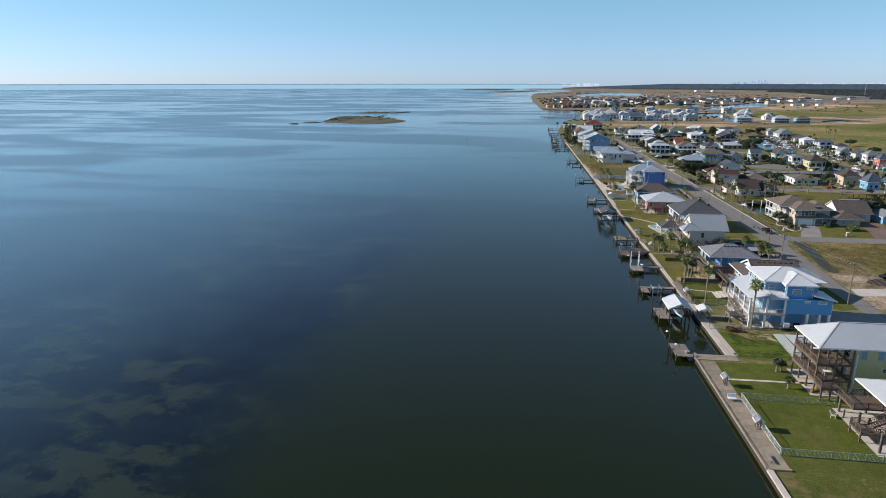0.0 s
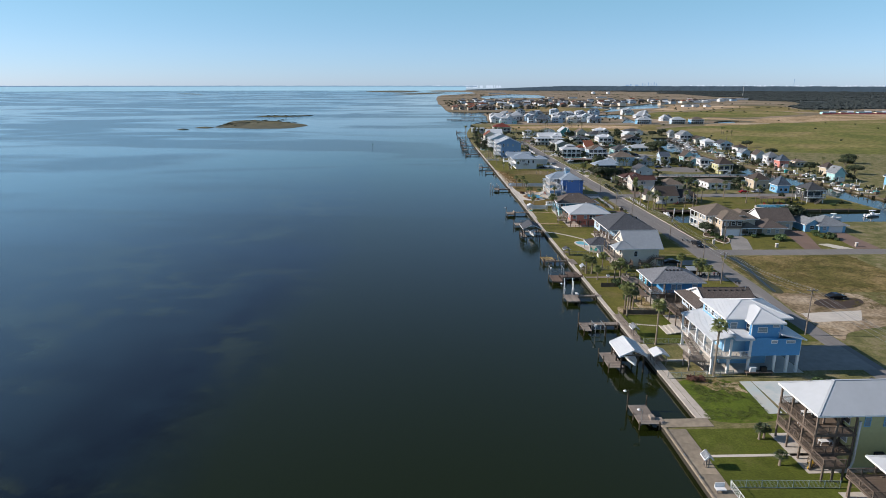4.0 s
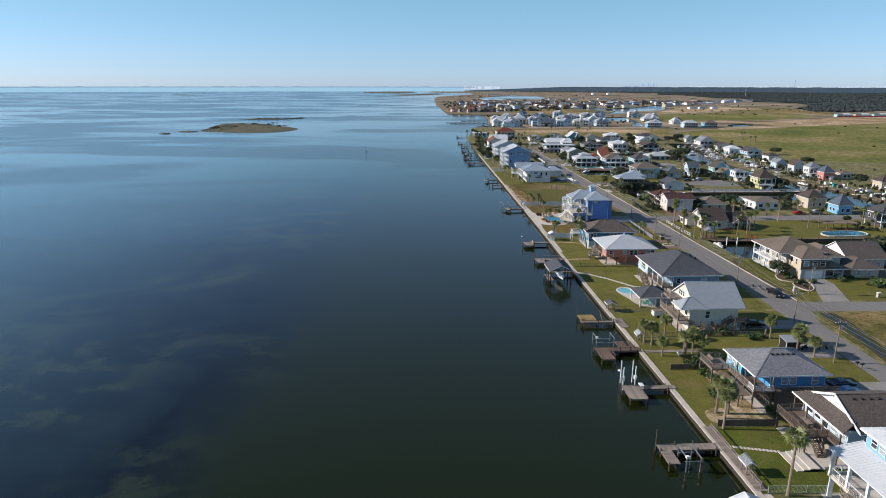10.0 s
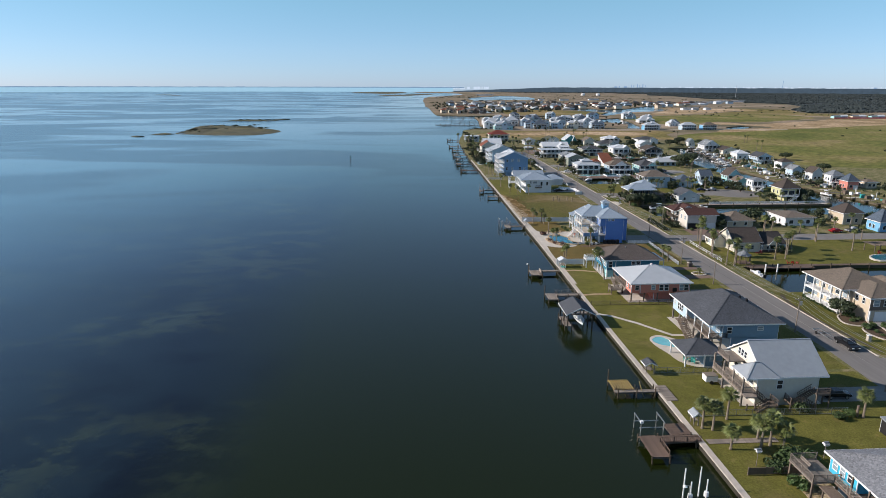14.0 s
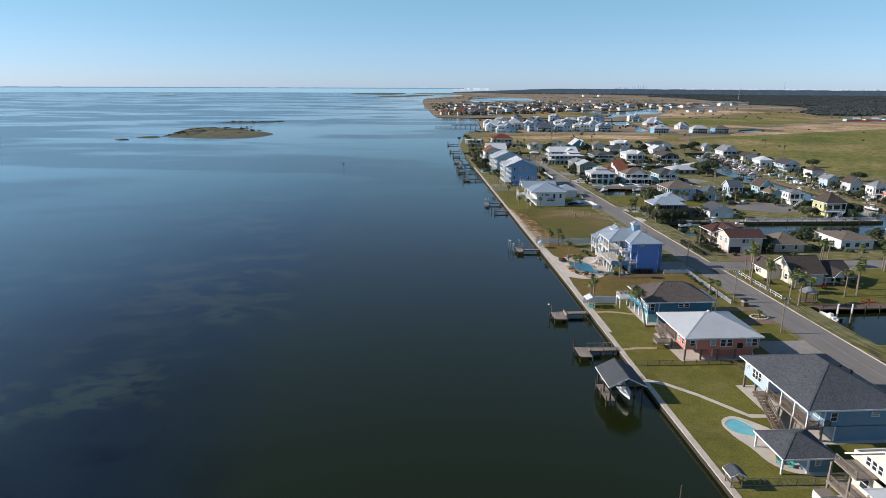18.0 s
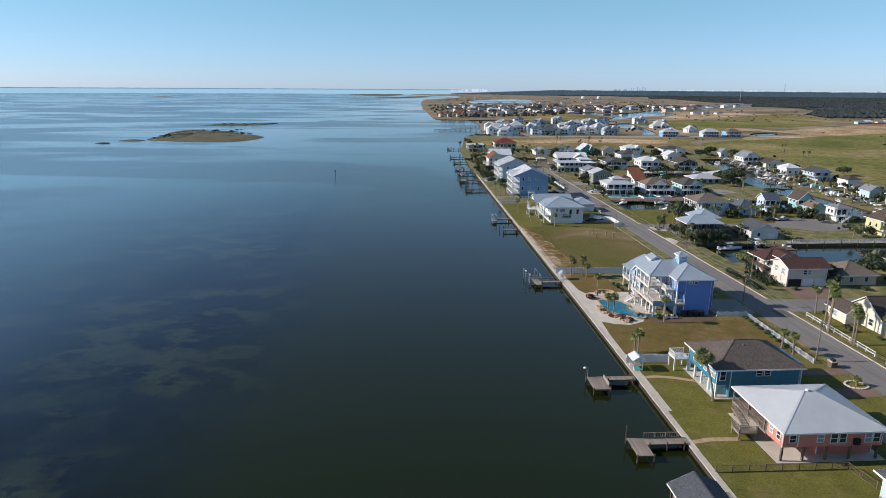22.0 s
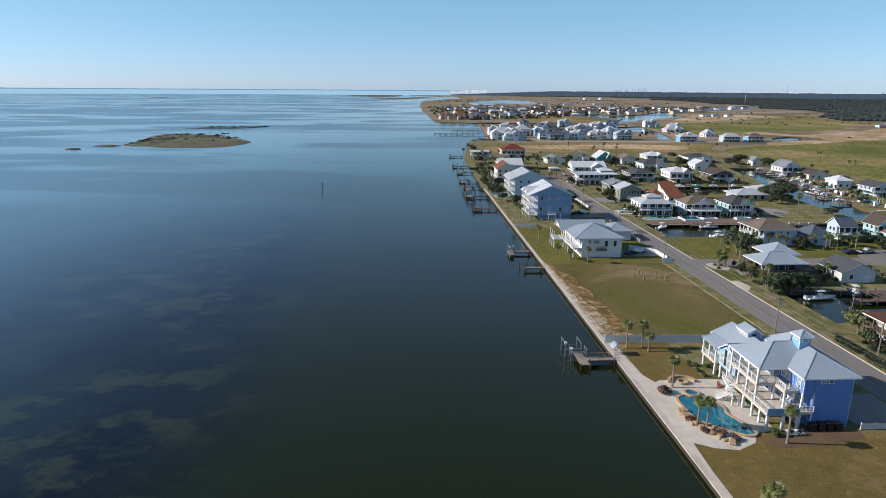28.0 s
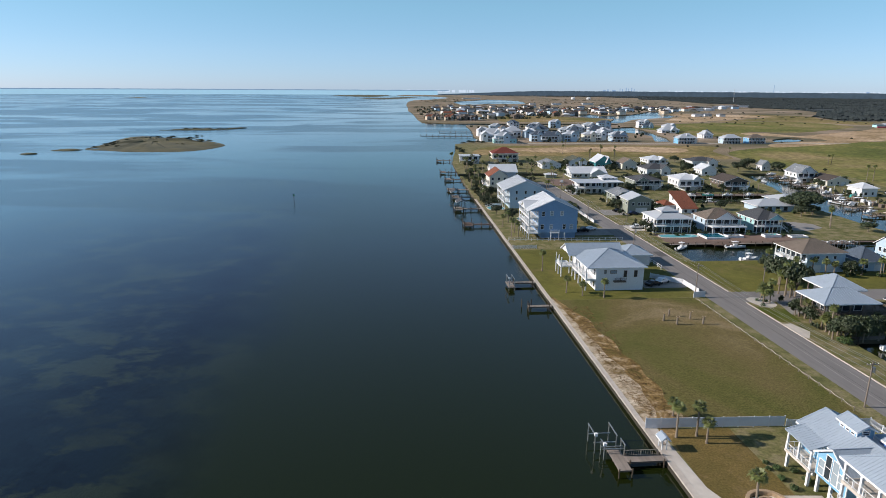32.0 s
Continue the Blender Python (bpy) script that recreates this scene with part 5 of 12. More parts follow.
posts(h, [(9.6, 85.6), (12, 85.6), (9.6, 88.4), (12, 88.4), (10.8, 90.4), (10.8, 92.6), (13.4, 90.4)], G, 2.3, 0.18, DARKWOOD)
stairs(h, (12.2, 87.9), (14.9, 87.9), 2.3, 3.8, 1.1, DARKWOOD)
stairs(h, (14.4, 86.1), (12.2, 86.1), G, 2.3, 1.1, DARKWOOD)
for y in (88, 91.5):
    window(h, "W", y, 16.5, 4.5, 1.4, 1.4)

# tall pale yellow house with three timber galleries
h = near("tall pale yellow house with brown timber galleries and white hipped roof", 18, 104)
body(h, 15.2, 26.6, 100.6, 108.6, G - 0.05, 9.4, M["LEMON"])
roof(h, "hip", 9.2, 27.4, 99.8, 109.2, 9.5, 12.3, R["PALEMETAL"], ribs=0.0)
for zz in (3.5, 6.4):
    deck(h, 9.4, 15.2, 100.2, 108.8, zz, DARKWOOD, 0.35, "gallery")
    railing(h, (9.5, 100.3), (9.5, 108.7), zz, DARKWOOD, 1.05)
    railing(h, (9.5, 100.3), (15.1, 100.3), zz, DARKWOOD, 1.05)
    railing(h, (9.5, 108.7), (15.1, 108.7), zz, DARKWOOD, 1.05)
posts(h, [(x, y) for x in (9.6, 12.4, 15.0) for y in (100.3, 103, 105.9, 108.7)], G - 0.05, 9.4, 0.22, DARKWOOD)
stairs(h, (10.2, 101.2), (14.2, 101.2), G, 3.5, 1.1, DARKWOOD)
for y in (102.4, 104.6, 107):
    for zz in (4.2, 7.0):
        window(h, "W", y, 15.2, zz, 1.3, 1.6)
for x in (16.7, 19.4):
    window(h, "S", x, 100.6, 7.4, 0.7, 1.3, M["SKY"])
window(h, "S", 20.2, 100.6, 5.2, 0.6, 0.6)
window(h, "S", 24, 100.6, 6.6, 0.9, 1.2)
for x, y in ((20.6, 106), (23.2, 106)):
    abox("skylight", BLACK, h, x - 0.25, x + 0.25, y - 0.2, y + 0.2, 11.2, 11.7)

bm = bmesh.new()
tube(bm, (22.0, 100.62, 5.3), (22.0, 100.52, 5.3), 0.42, 0.42, 16)
rw = part("round_window", bm, TRIM, h)
bm = bmesh.new()
tube(bm, (22.0, 100.53, 5.3), (22.0, 100.49, 5.3), 0.32, 0.32, 16)
part("pane", bm, GLASS, rw)
bm = bmesh.new()
tube(bm, (23.6, 100.5, G), (23.6, 100.5, 9.2), 0.07, 0.07, 8)
part("downpipe", bm, BLACK, h)
bm = bmesh.new()
tube(bm, (15.6, 100.4, 2.0), (15.6, 100.4, 8.2), 0.16, 0.16, 8)
tube(bm, (15.6, 100.4, 2.0), (14.8, 100.0, G), 0.16, 0.16, 8)
part("white_duct", bm, TRIM, h)
deck(h, 9.4, 12.6, 97.6, 100.2, 3.2, DARKWOOD, 0.3, "lower_deck")
for a, c in (((9.5, 97.7), (9.5, 100.1)), ((9.5, 97.7), (12.5, 97.7))):
    railing(h, a, c, 3.2, DARKWOOD, 1.05)
posts(h, [(9.6, 97.8), (12.4, 97.8), (11, 97.8)], G - 0.05, 3.2, 0.22, DARKWOOD)
for x, y, zz, nm in ((12.6, 102.2, 3.5, "outdoor_table"), (11.4, 105.0, 6.4, "outdoor_table"), (12.8, 107.4, 3.5, "outdoor_table")):
    tb = thing("outdoor_table", "white rectangular table on the gallery", "table", x, y, zz)
    abox("tabletop", TRIM, tb, x - 0.9, x + 0.9, y - 0.4, y + 0.4, zz + 0.7, zz + 0.76)
    posts(tb, [(x - 0.8, y - 0.3), (x + 0.8, y - 0.3), (x - 0.8, y + 0.3), (x + 0.8, y + 0.3)], zz, zz + 0.7, 0.06, TRIM, "leg")
ky = thing("kayak", "yellow plastic kayak under the gallery", "kayak", 10.6, 101.4)
bm = bmesh.new()
tube(bm, (9.2, 100.2, G + 0.3), (10.6, 101.4, G + 0.3), 0.06, 0.36, 8)
tube(bm, (10.6, 101.4, G + 0.3), (12.0, 102.6, G + 0.3), 0.36, 0.06, 8)
part("hull", bm, YELLOWP, ky)
ac = thing("air_conditioner", "grey air-conditioner on a timber stand", "air conditioner", 18.8, 99.6)
abox("unit", BLACK, ac, 18.2, 19.4, 99.3, 100.3, 2.6, 3.6)
abox("stand", DARKWOOD, ac, 18.0, 19.8, 99.2, 100.4, 2.4, 2.6)
posts(ac, [(18.1, 99.3), (19.7, 99.3)], G - 0.02, 2.4, 0.14, DARKWOOD, "leg")

# light blue house with a white seam roof
h = near("two-storey light blue stilt house with white seam-metal roofs", 17, 136)
for x in (9.2, 12.3, 16.0, 20.8, 23.2, 25.1):
    stilts(h, (x,), (129.4, 134, 138.4, 142.2) if x < 12 else (129.6, 142.2), 4.3, 0.42)
body(h, 12.6, 21.5, 133.4, 141.8, G - 0.05, 4.2, M["LTBLUE"])
body(h, 12.3, 25.5, 131.6, 142.2, 4.2, 7.5, M["LTBLUE"])
# BLUE fronts: the light blue siding darkened for shade on the south
body(h, 16.2, 25.4, 129.6, 131.7, 4.2, 7.5, M["BLUE"])
body(h, 12.6, 23.4, 132.4, 142.0, 7.4, 10.6, M["LTBLUE"])
body(h, 16.2, 21.4, 130.1, 132.5, 7.4, 10.5, M["BLUE"])
deck(h, 8.8, 12.3, 129.2, 142.6, 4.25, PAVE, 0.4, "porch_floor")
deck(h, 12.3, 16.2, 129.2, 131.6, 4.25, PAVE, 0.4, "porch_floor")
for a, c in (((8.9, 129.3), (8.9, 142.5)), ((8.9, 129.3), (16.1, 129.3)), ((8.9, 142.5), (12.2, 142.5))):
    railing(h, a, c, 4.25, TRIM, 1.0, 0.5)
posts(h, [(9.0, y) for y in (129.4, 132.6, 136, 139.3, 142.4)] + [(12.4, 129.4), (16.0, 129.4)], 4.2, 7.5, 0.34, TRIM)
roof(h, "shed_w", 8.6, 12.9, 128.9, 142.9, 7.6, 8.5, R["WHITE"], ribs=0.45)
roof(h, "shed_s", 12.9, 16.4, 128.9, 132.6, 7.6, 8.5, R["WHITE"], ribs=0.45)
roof(h, "shed_e", 21.2, 25.9, 128.8, 135.2, 7.55, 8.6, R["WHITE"], ribs=0.45)
roof(h, "hip", 12.0, 24.6, 131.7, 142.6, 10.65, 12.4, R["WHITE"], ribs=0.45)
roof(h, "hip", 15.6, 22.1, 129.5, 138.0, 10.55, 12.2, R["WHITE"], axis="y", ribs=0.45)
for y in (133.6, 135.0, 136.4, 137.8, 139.2, 140.6):
    window(h, "W", y, 12.6, 9.0, 0.9, 1.1)
for y in (134, 137, 140):
    window(h, "W", y, 12.3, 5.0, 1.5, 1.9)
window(h, "S", 14.0, 132.4, 8.4, 1.1, 1.2)
window(h, "W", 131.3, 16.2, 8.3, 1.0, 1.5)
window(h, "S", 18.2, 130.1, 8.6, 1.6, 0.9)
window(h, "S", 20.6, 130.1, 9.6, 1.0, 0.4)
window(h, "S", 20.4, 129.6, 6.7, 1.0, 0.45)
window(h, "S", 23.4, 129.6, 6.7, 1.5, 0.45)
window(h, "S", 14.4, 133.4, 1.8, 0.8, 1.1)
deck(h, 5.4, 8.8, 130.4, 133.2, 3.0, WOOD, name="landing")
for a, c in (((5.5, 130.5), (5.5, 133.1)), ((5.5, 130.5), (8.0, 130.5))):
    railing(h, a, c, 3.0, WOOD)
posts(h, [(5.6, 130.6), (5.6, 133), (8.5, 130.6)], G - 0.05, 3.0, 0.2, WOOD)
stairs(h, (8.0, 133.2), (8.0, 138.4), 3.0, 4.25, 1.1, WOOD)
stairs(h, (9.2, 131.0), (5.9, 131.0), G, 3.0, 1.0, WOOD)
h2 = thing("air_conditioner", "white outdoor air-conditioner on a timber stand", "air conditioner", 16.4, 128.6)
abox("unit", TRIM, h2, 15.9, 17.0, 128.3, 129.0, 1.6, 2.5)
abox("stand", DARKWOOD, h2, 15.2, 20.2, 128.1, 129.1, 1.45, 1.6)
posts(h2, [(15.4, 128.3), (17.6, 128.3), (20, 128.3)], G - 0.02, 1.5, 0.12, DARKWOOD, "leg")
abox("dark_unit", BLACK, h2, 18.0, 19.0, 128.3, 129.0, 1.6, 2.5)

# brown-roofed house with a pale gable
h = near("pale house with brown shingle roof, white gable and dark decks", 20, 153)
stilts(h, (16.4, 19.5, 23, 26.6), (149.4, 154, 158), 3.6, 0.26, DARKWOOD)
body(h, 15.6, 27.2, 148.8, 159.0, 3.6, 6.2, M["PALEBLUE"])
# west skirt roof, leaning up to the white gable wall
bm = bmesh.new()
v = [bm.verts.new((x, y, z + dz)) for dz in (0.0, 0.16) for x, y, z in ((14.2, 148.0, 6.15), (17.0, 149.6, 7.0), (17.0, 158.9, 7.0), (14.4, 160.2, 6.15))]
for q in ((3, 2, 1, 0), (4, 5, 6, 7), (0, 1, 5, 4), (1, 2, 6, 5), (2, 3, 7, 6), (3, 0, 4, 7)):
    bm.faces.new([v[i] for i in q])
part("roof", bm, R["TAUPE"], h)
bm = bmesh.new()
beam(bm, (14.16, 147.9, 6.17), (14.36, 160.3, 6.17), 0.08, 0.26)
part("fascia", bm, TRIM, h)
roof(h, "gable", 16.6, 28.2, 147.9, 160.2, 6.25, 9.1, R["TAUPE"], axis="x", gable_wall=TRIM)
bm = bmesh.new()
beam(bm, (16.5, 147.9, 6.25), (16.5, 154.05, 9.12), 0.14, 0.3)
beam(bm, (16.5, 160.2, 6.25), (16.5, 154.05, 9.12), 0.14, 0.3)
part("bargeboard", bm, TRIM, h)
body(h, 27.2, 31.2, 152.6, 158.6, 3.6, 5.6, M["BLUE"], "east_wall")
roof(h, "hip", 26.8, 32.0, 151.8, 159.4, 5.7, 7.2, R["TAUPE"])
posts(h, [(28, 153), (31, 153), (31, 158.4)], G - 0.05, 3.6, 0.2, DARKWOOD)
deck(h, 11.3, 15.6, 151.2, 158.8, 3.9, DARKWOOD)
for a, c in (((11.4, 151.3), (11.4, 158.7)), ((11.4, 158.7), (15.6, 158.7)), ((11.4, 151.3), (14.4, 151.3))):
    railing(h, a, c, 3.9, DARKWOOD, 1.05)
deck(h, 14.3, 15.6, 148.6, 151.2, 3.9, DARKWOOD, name="side_deck")
railing(h, (14.4, 148.7), (14.4, 151.2), 3.9, DARKWOOD, 1.05)
posts(h, [(11.5, 151.4), (11.5, 155), (11.5, 158.6), (14.2, 151.4), (14.2, 155), (14.2, 158.6)], G - 0.05, 3.9, 0.2, DARKWOOD)
posts(h, [(14.5, 148.8), (14.5, 152.6), (14.5, 156.4), (14.6, 159.6)], G - 0.05, 6.2, 0.18, DARKWOOD)
stairs(h, (13.6, 150.6), (13.6, 154.6), G, 3.9, 1.1, DARKWOOD)
for y in (149.8, 151.6, 153.6, 155.4, 157.2):
    window(h, "W", y, 15.6, 4.5 if y != 153.6 else 4.05, 1.3, 1.3 if y != 153.6 else 1.9)
for x in (18.4, 19.8, 23.6):
    window(h, "S", x, 148.8, 4.5, 1.1, 1.3)
window(h, "S", 29.4, 152.6, 4.2, 0.9, 0.9)
for i in range(7):
    abox("roof_vent", R["DARK"], h, 18.6 + i * 1.25, 18.95 + i * 1.25, 153.0, 153.4, 8.55, 8.86)
bm = bmesh.new()
tube(bm, (27.0, 153.4, 8.2), (27.0, 153.4, 9.5), 0.07, 0.07, 8)
part("flue_pipe", bm, STEEL, h)
pt = thing("picnic_table", "grey timber picnic table on the raised deck", "picnic table", 13.2, 154.4, 3.9)
for i in range(5):
    abox("top_board", WOOD, pt, 12.85 + i * 0.16, 13.0 + i * 0.16, 153.4, 155.4, 4.64, 4.69)
for x in (12.45, 13.8):
    abox("bench_board", WOOD, pt, x, x + 0.25, 153.4, 155.4, 4.32, 4.37)
posts(pt, [(13.0, 153.7), (13.4, 153.7), (13.0, 155.1), (13.4, 155.1)], 3.9, 4.64, 0.08, WOOD, "leg")
posts(pt, [(12.58, 153.7), (12.58, 155.1), (13.92, 153.7), (13.92, 155.1)], 3.9, 4.32, 0.07, WOOD, "bench_leg")
sp = thing("stepping_stones", "row of pale stepping stones across the lawn", "path", 5, 153, G)
for i in range(13):
    piece("stone", ("stepstone", i % 2), PAVE, sp, 2.4 + i * 0.5, 153.7 - i * 0.12, G - 0.02, lambda b: [box(b, -0.19, 0.19, -0.3, 0.3, 0, 0.07), bmesh.ops.bevel(b, geom=list(b.edges), offset=0.03, segments=1, affect="EDGES")], 0.1 * math.sin(i * 3))
t_ = thing("terrace_steps", "broad pale concrete garden steps", "steps", 10.2, 150)
for i in range(3):
    abox("step", PAVE, t_, 8.2 + i * 0.9, 11.4, 147.4 + 0.0 * i, 152.0, G, G + 0.16 * (i + 1))

# blue house with an ash-grey roof
h = near("bright blue house with ash-grey shingle roof and dark porches", 17, 170)
body(h, 14.0, 23.2, 165.6, 175.2, 3.9, 6.5, M["BLUE"])
# dark grey walls put the shade under the raised floor into colour
body(h, 15.0, 23.2, 166.4, 175.2, G - 0.05, 3.9, M["DARKW"])
body(h, 11.6, 14.0, 170.4, 175.4, 3.9, 6.5, M["CYAN"])
roof(h, "hip", 10.9, 23.9, 164.9, 175.9, 6.6, 9.0, R["ASH"])
deck(h, 10.6, 14.2, 164.4, 170.6, 4.0, DARKWOOD, name="balcony")
deck(h, 10.6, 11.6, 170.6, 173.0, 4.0, DARKWOOD, name="balcony")
railing(h, (10.7, 166.2), (10.7, 173.0), 4.0, WOOD)
railing(h, (10.7, 164.5), (10.7, 166.2), 4.0, TRIM)
railing(h, (10.7, 164.5), (14, 164.5), 4.0, TRIM)
posts(h, [(10.8, 164.6), (10.8, 167.5), (10.8, 170.3), (13.9, 164.6)], G - 0.05, 6.5, 0.2, DARKWOOD)
deck(h, 8.7, 10.4, 164.6, 173.0, 3.4, DARKWOOD, 0.14, "slatted_canopy")
posts(h, [(8.8, 165.2), (8.8, 168.6), (8.8, 172.2)], G - 0.05, 3.3, 0.16, DARKWOOD)
deck(h, 7.8, 11.6, 173, 178, 3.9, WOOD, name="deck")
for a, c in (((7.9, 173.1), (7.9, 177.9)), ((7.9, 177.9), (11.5, 177.9)), ((7.9, 173.1), (11.5, 173.1))):
    railing(h, a, c, 3.9, WOOD)
posts(h, [(8, 173.2), (8, 177.8), (11.3, 177.8), (11.3, 173.2)], G - 0.05, 3.9, 0.22, DARKWOOD)
db = thing("bench", "grey slatted bench on the raised deck", "bench", 9.0, 176.6, 3.9)
for i in range(4):
    abox("seat_slat", WOOD, db, 8.3 + i * 0.13, 8.41 + i * 0.13, 175.4, 177.4, 4.34, 4.38)
for i in range(4):
    abox("back_slat", WOOD, db, 8.84 + i * 0.05, 8.88 + i * 0.05, 175.4, 177.4, 4.4 + i * 0.13, 4.51 + i * 0.13)
posts(db, [(8.4, 175.6), (8.4, 177.2), (8.86, 175.6), (8.86, 177.2)], 3.9, 4.34, 0.07, WOOD, "leg")
for y in (171.6, 173, 174.4):
    window(h, "W", y, 11.6, 4.7, 0.8, 1.3)
for x in (16.4, 17.8, 21.5):
    window(h, "S", x, 165.6, 4.7, 1.0, 1.2)
for i in range(5):
    abox("roof_vent", R["DARK"], h, 15.6 + i * 0.9, 16.0 + i * 0.9, 168.9, 169.3, 8.3, 8.62)
deck(h, 14.2, 25.0, 164.2, 165.6, 3.9, DARKWOOD, 0.25, "south_balcony")
railing(h, (14.3, 164.3), (24.9, 164.3), 3.9, DARKWOOD, 0.95)
bm = bmesh.new()
for y in np.arange(164.4, 168.4, 0.5):
    beam(bm, (13.6, y, G), (13.6, y, 3.9), 0.1)
for zz in np.arange(1.1, 3.9, 0.42):
    beam(bm, (13.6, 164.4, zz), (13.6, 168.4, zz), 0.06)
part("lattice", bm, DARKWOOD, h)
abox("screen_wall", DARKWOOD, h, 14.6, 23.4, 164.7, 164.85, G, 3.5)
abox("screen_wall", DARKWOOD, h, 23.4, 29.0, 164.7, 164.85, G, 2.4)

# cream house under a galvanised roof
h = near("cream house with galvanised metal roof and grey timber galleries", 19, 202)
body(h, 14.4, 25.0, 197.8, 207.0, G - 0.05, 6.1, M["CREAM"])
body(h, 15.4, 25.0, 200.2, 208.2, 6.0, 7.3, M["CREAM"])
roof(h, "gable", 14.8, 26.0, 196.9, 209.0, 6.3, 10.4, R["METAL"], axis="x", gable_wall=M["CREAM"])
roof(h, "hip", 11.8, 17.6, 196.7, 201.6, 6.25, 8.1, R["METAL"])
for zz in (3.4,):
    deck(h, 11.6, 14.4, 197.2, 207.4, zz, WOOD, name="gallery")
    railing(h, (11.7, 197.3), (11.7, 207.3), zz, WOOD)
    railing(h, (11.7, 197.3), (14.3, 197.3), zz, WOOD)
    railing(h, (11.7, 207.3), (14.3, 207.3), zz, WOOD)
posts(h, [(11.8, y) for y in (197.4, 200.6, 203.8, 207.2)], G - 0.05, 6.2, 0.24, WOOD)
posts(h, [(12.0, 195.9), (13.4, 195.9), (16.6, 195.2), (19.3, 195.7), (21.2, 195.7)], G - 0.05, 2.1, 0.18, DARKWOOD)
deck(h, 12.2, 15.2, 203.4, 207.4, 6.3, WOOD, name="balcony")
railing(h, (12.3, 203.5), (12.3, 207.3), 6.3, WOOD)
deck(h, 11.6, 13.5, 195.8, 197.2, 3.4, WOOD, name="stair_head")
stairs(h, (15.2, 196.6), (13.5, 196.6), 2.1, 3.4, 1.0, DARKWOOD)
deck(h, 15.2, 16.8, 195.0, 197.4, 2.1, DARKWOOD, name="landing")
railing(h, (16.7, 195.1), (16.7, 197.3), 2.1, DARKWOOD)
stairs(h, (13.4, 195.5), (15.2, 195.5), G, 2.1, 0.9, DARKWOOD)
deck(h, 19.2, 21.4, 195.6, 197.6, 2.1, DARKWOOD, name="landing")
railing(h, (19.3, 195.7), (21.3, 195.7), 2.1, DARKWOOD)
railing(h, (19.3, 195.7), (19.3, 197.5), 2.1, DARKWOOD)
stairs(h, (21.4, 197.0), (23.6, 197.0), 2.1, 3.6, 1.0, DARKWOOD)
stairs(h, (23.6, 196.0), (21.4, 196.0), G, 2.1, 0.9, DARKWOOD)
deck(h, 23.6, 26.0, 195.8, 197.6, 3.6, DARKWOOD, name="landing")
railing(h, (23.6, 195.9), (25.9, 195.9), 3.6, DARKWOOD)
posts(h, [(23.7, 195.9), (25.9, 195.9), (25.9, 197.5)], G - 0.05, 3.6, 0.18, DARKWOOD)
window(h, "S", 18.3, 197.8, 3.8, 0.9, 1.5)
for y in (199.5, 202, 204.5):
    window(h, "W", y, 14.4, 4.0, 1.3, 1.6)
    window(h, "W", y, 14.4, 1.4, 1.1, 1.3)
for y in (203.4, 204.4, 205.4):
    window(h, "W", y, 15.2, 6.8, 0.7, 1.1)
tk = thing("trailer", "small white enclosed trailer parked on the grass", "trailer", 10.6, 206.0)
abox("body", TRIM, tk, 9.6, 11.7, 205.2, 206.8, 1.35, 2.55)
abox("roof_rim", WOOD, tk, 9.56, 11.74, 205.16, 206.84, 2.5, 2.56)
abox("drawbar", STEEL, tk, 11.7, 12.6, 205.95, 206.05, 1.3, 1.38)
for y in (205.1, 206.76):
    bm = bmesh.new()
    tube(bm, (10.6, y, 1.25), (10.6, y + 0.16, 1.25), 0.34, 0.34, 14)
    part("wheel", bm, BLACK, tk)

# grey house with a charcoal roof
h = near("blue-grey stilt house with large charcoal shingle roof", 24, 228)
stilts(h, (17.2, 19.6), (220, 223.5, 227, 230.5, 234, 237.4), 3.5, 0.3, WOOD)
body(h, 21.5, 31.2, 219.8, 237.4, G - 0.05, 3.5, M["GREYBLUE"])
body(h, 19.6, 31.2, 219.8, 237.4, 3.4, 6.5, M["GREYBLUE"])
body(h, 17.0, 19.7, 230.5, 237.4, 3.4, 6.5, M["PALEBLUE"])
roof(h, "hip", 16.2, 32.0, 219.0, 238.2, 6.65, 10.4, R["CHAR"])
deck(h, 16.8, 19.6, 219.6, 230.5, 3.5, WOOD, name="porch_floor")
railing(h, (16.9, 219.7), (16.9, 230.4), 3.5, DARKWOOD)
railing(h, (16.9, 219.7), (20.6, 219.7), 3.5, DARKWOOD)
posts(h, [(16.95, y) for y in (219.8, 223, 226.4, 230.2)], 3.5, 6.5, 0.22, TRIM)
stairs(h, (14.6, 221.6), (15.4, 229.6), G, 3.5, 1.3, DARKWOOD)
deck(h, 14.8, 17, 229.6, 231, 3.5, DARKWOOD, name="landing")
for y in (232.7, 233.6, 234.5):
    window(h, "W", y, 17.0, 4.3, 0.72, 1.5)
window(h, "W", 236.5, 17.0, 4.9, 0.5, 0.7)
for y in (221.5, 224.5, 227.5):
    window(h, "W", y, 19.6, 4.2, 1.4, 1.7)
window(h, "S", 27.4, 219.8, 5.0, 1.1, 0.7)
window(h, "S", 21.0, 219.8, 4.4, 0.9, 1.3)
for x, y in ((27.2, 228.4), (27.8, 226.6), (26.2, 231.4)):
    abox("roof_vent", BLACK, h, x - 0.18, x + 0.18, y - 0.18, y + 0.18, 8.6, 9.3)

# poolside pavilion
h = thing("pavilion", "small blue-grey pool pavilion with charcoal hipped roof", "pavilion", 12.6, 215.6)
roof(h, "hip", 8.6, 16.6, 211.9, 219.3, 3.5, 5.3, R["CHAR"])
body(h, 12.8, 16.2, 212.5, 218.8, G - 0.02, 3.4, M["GREYBLUE"])
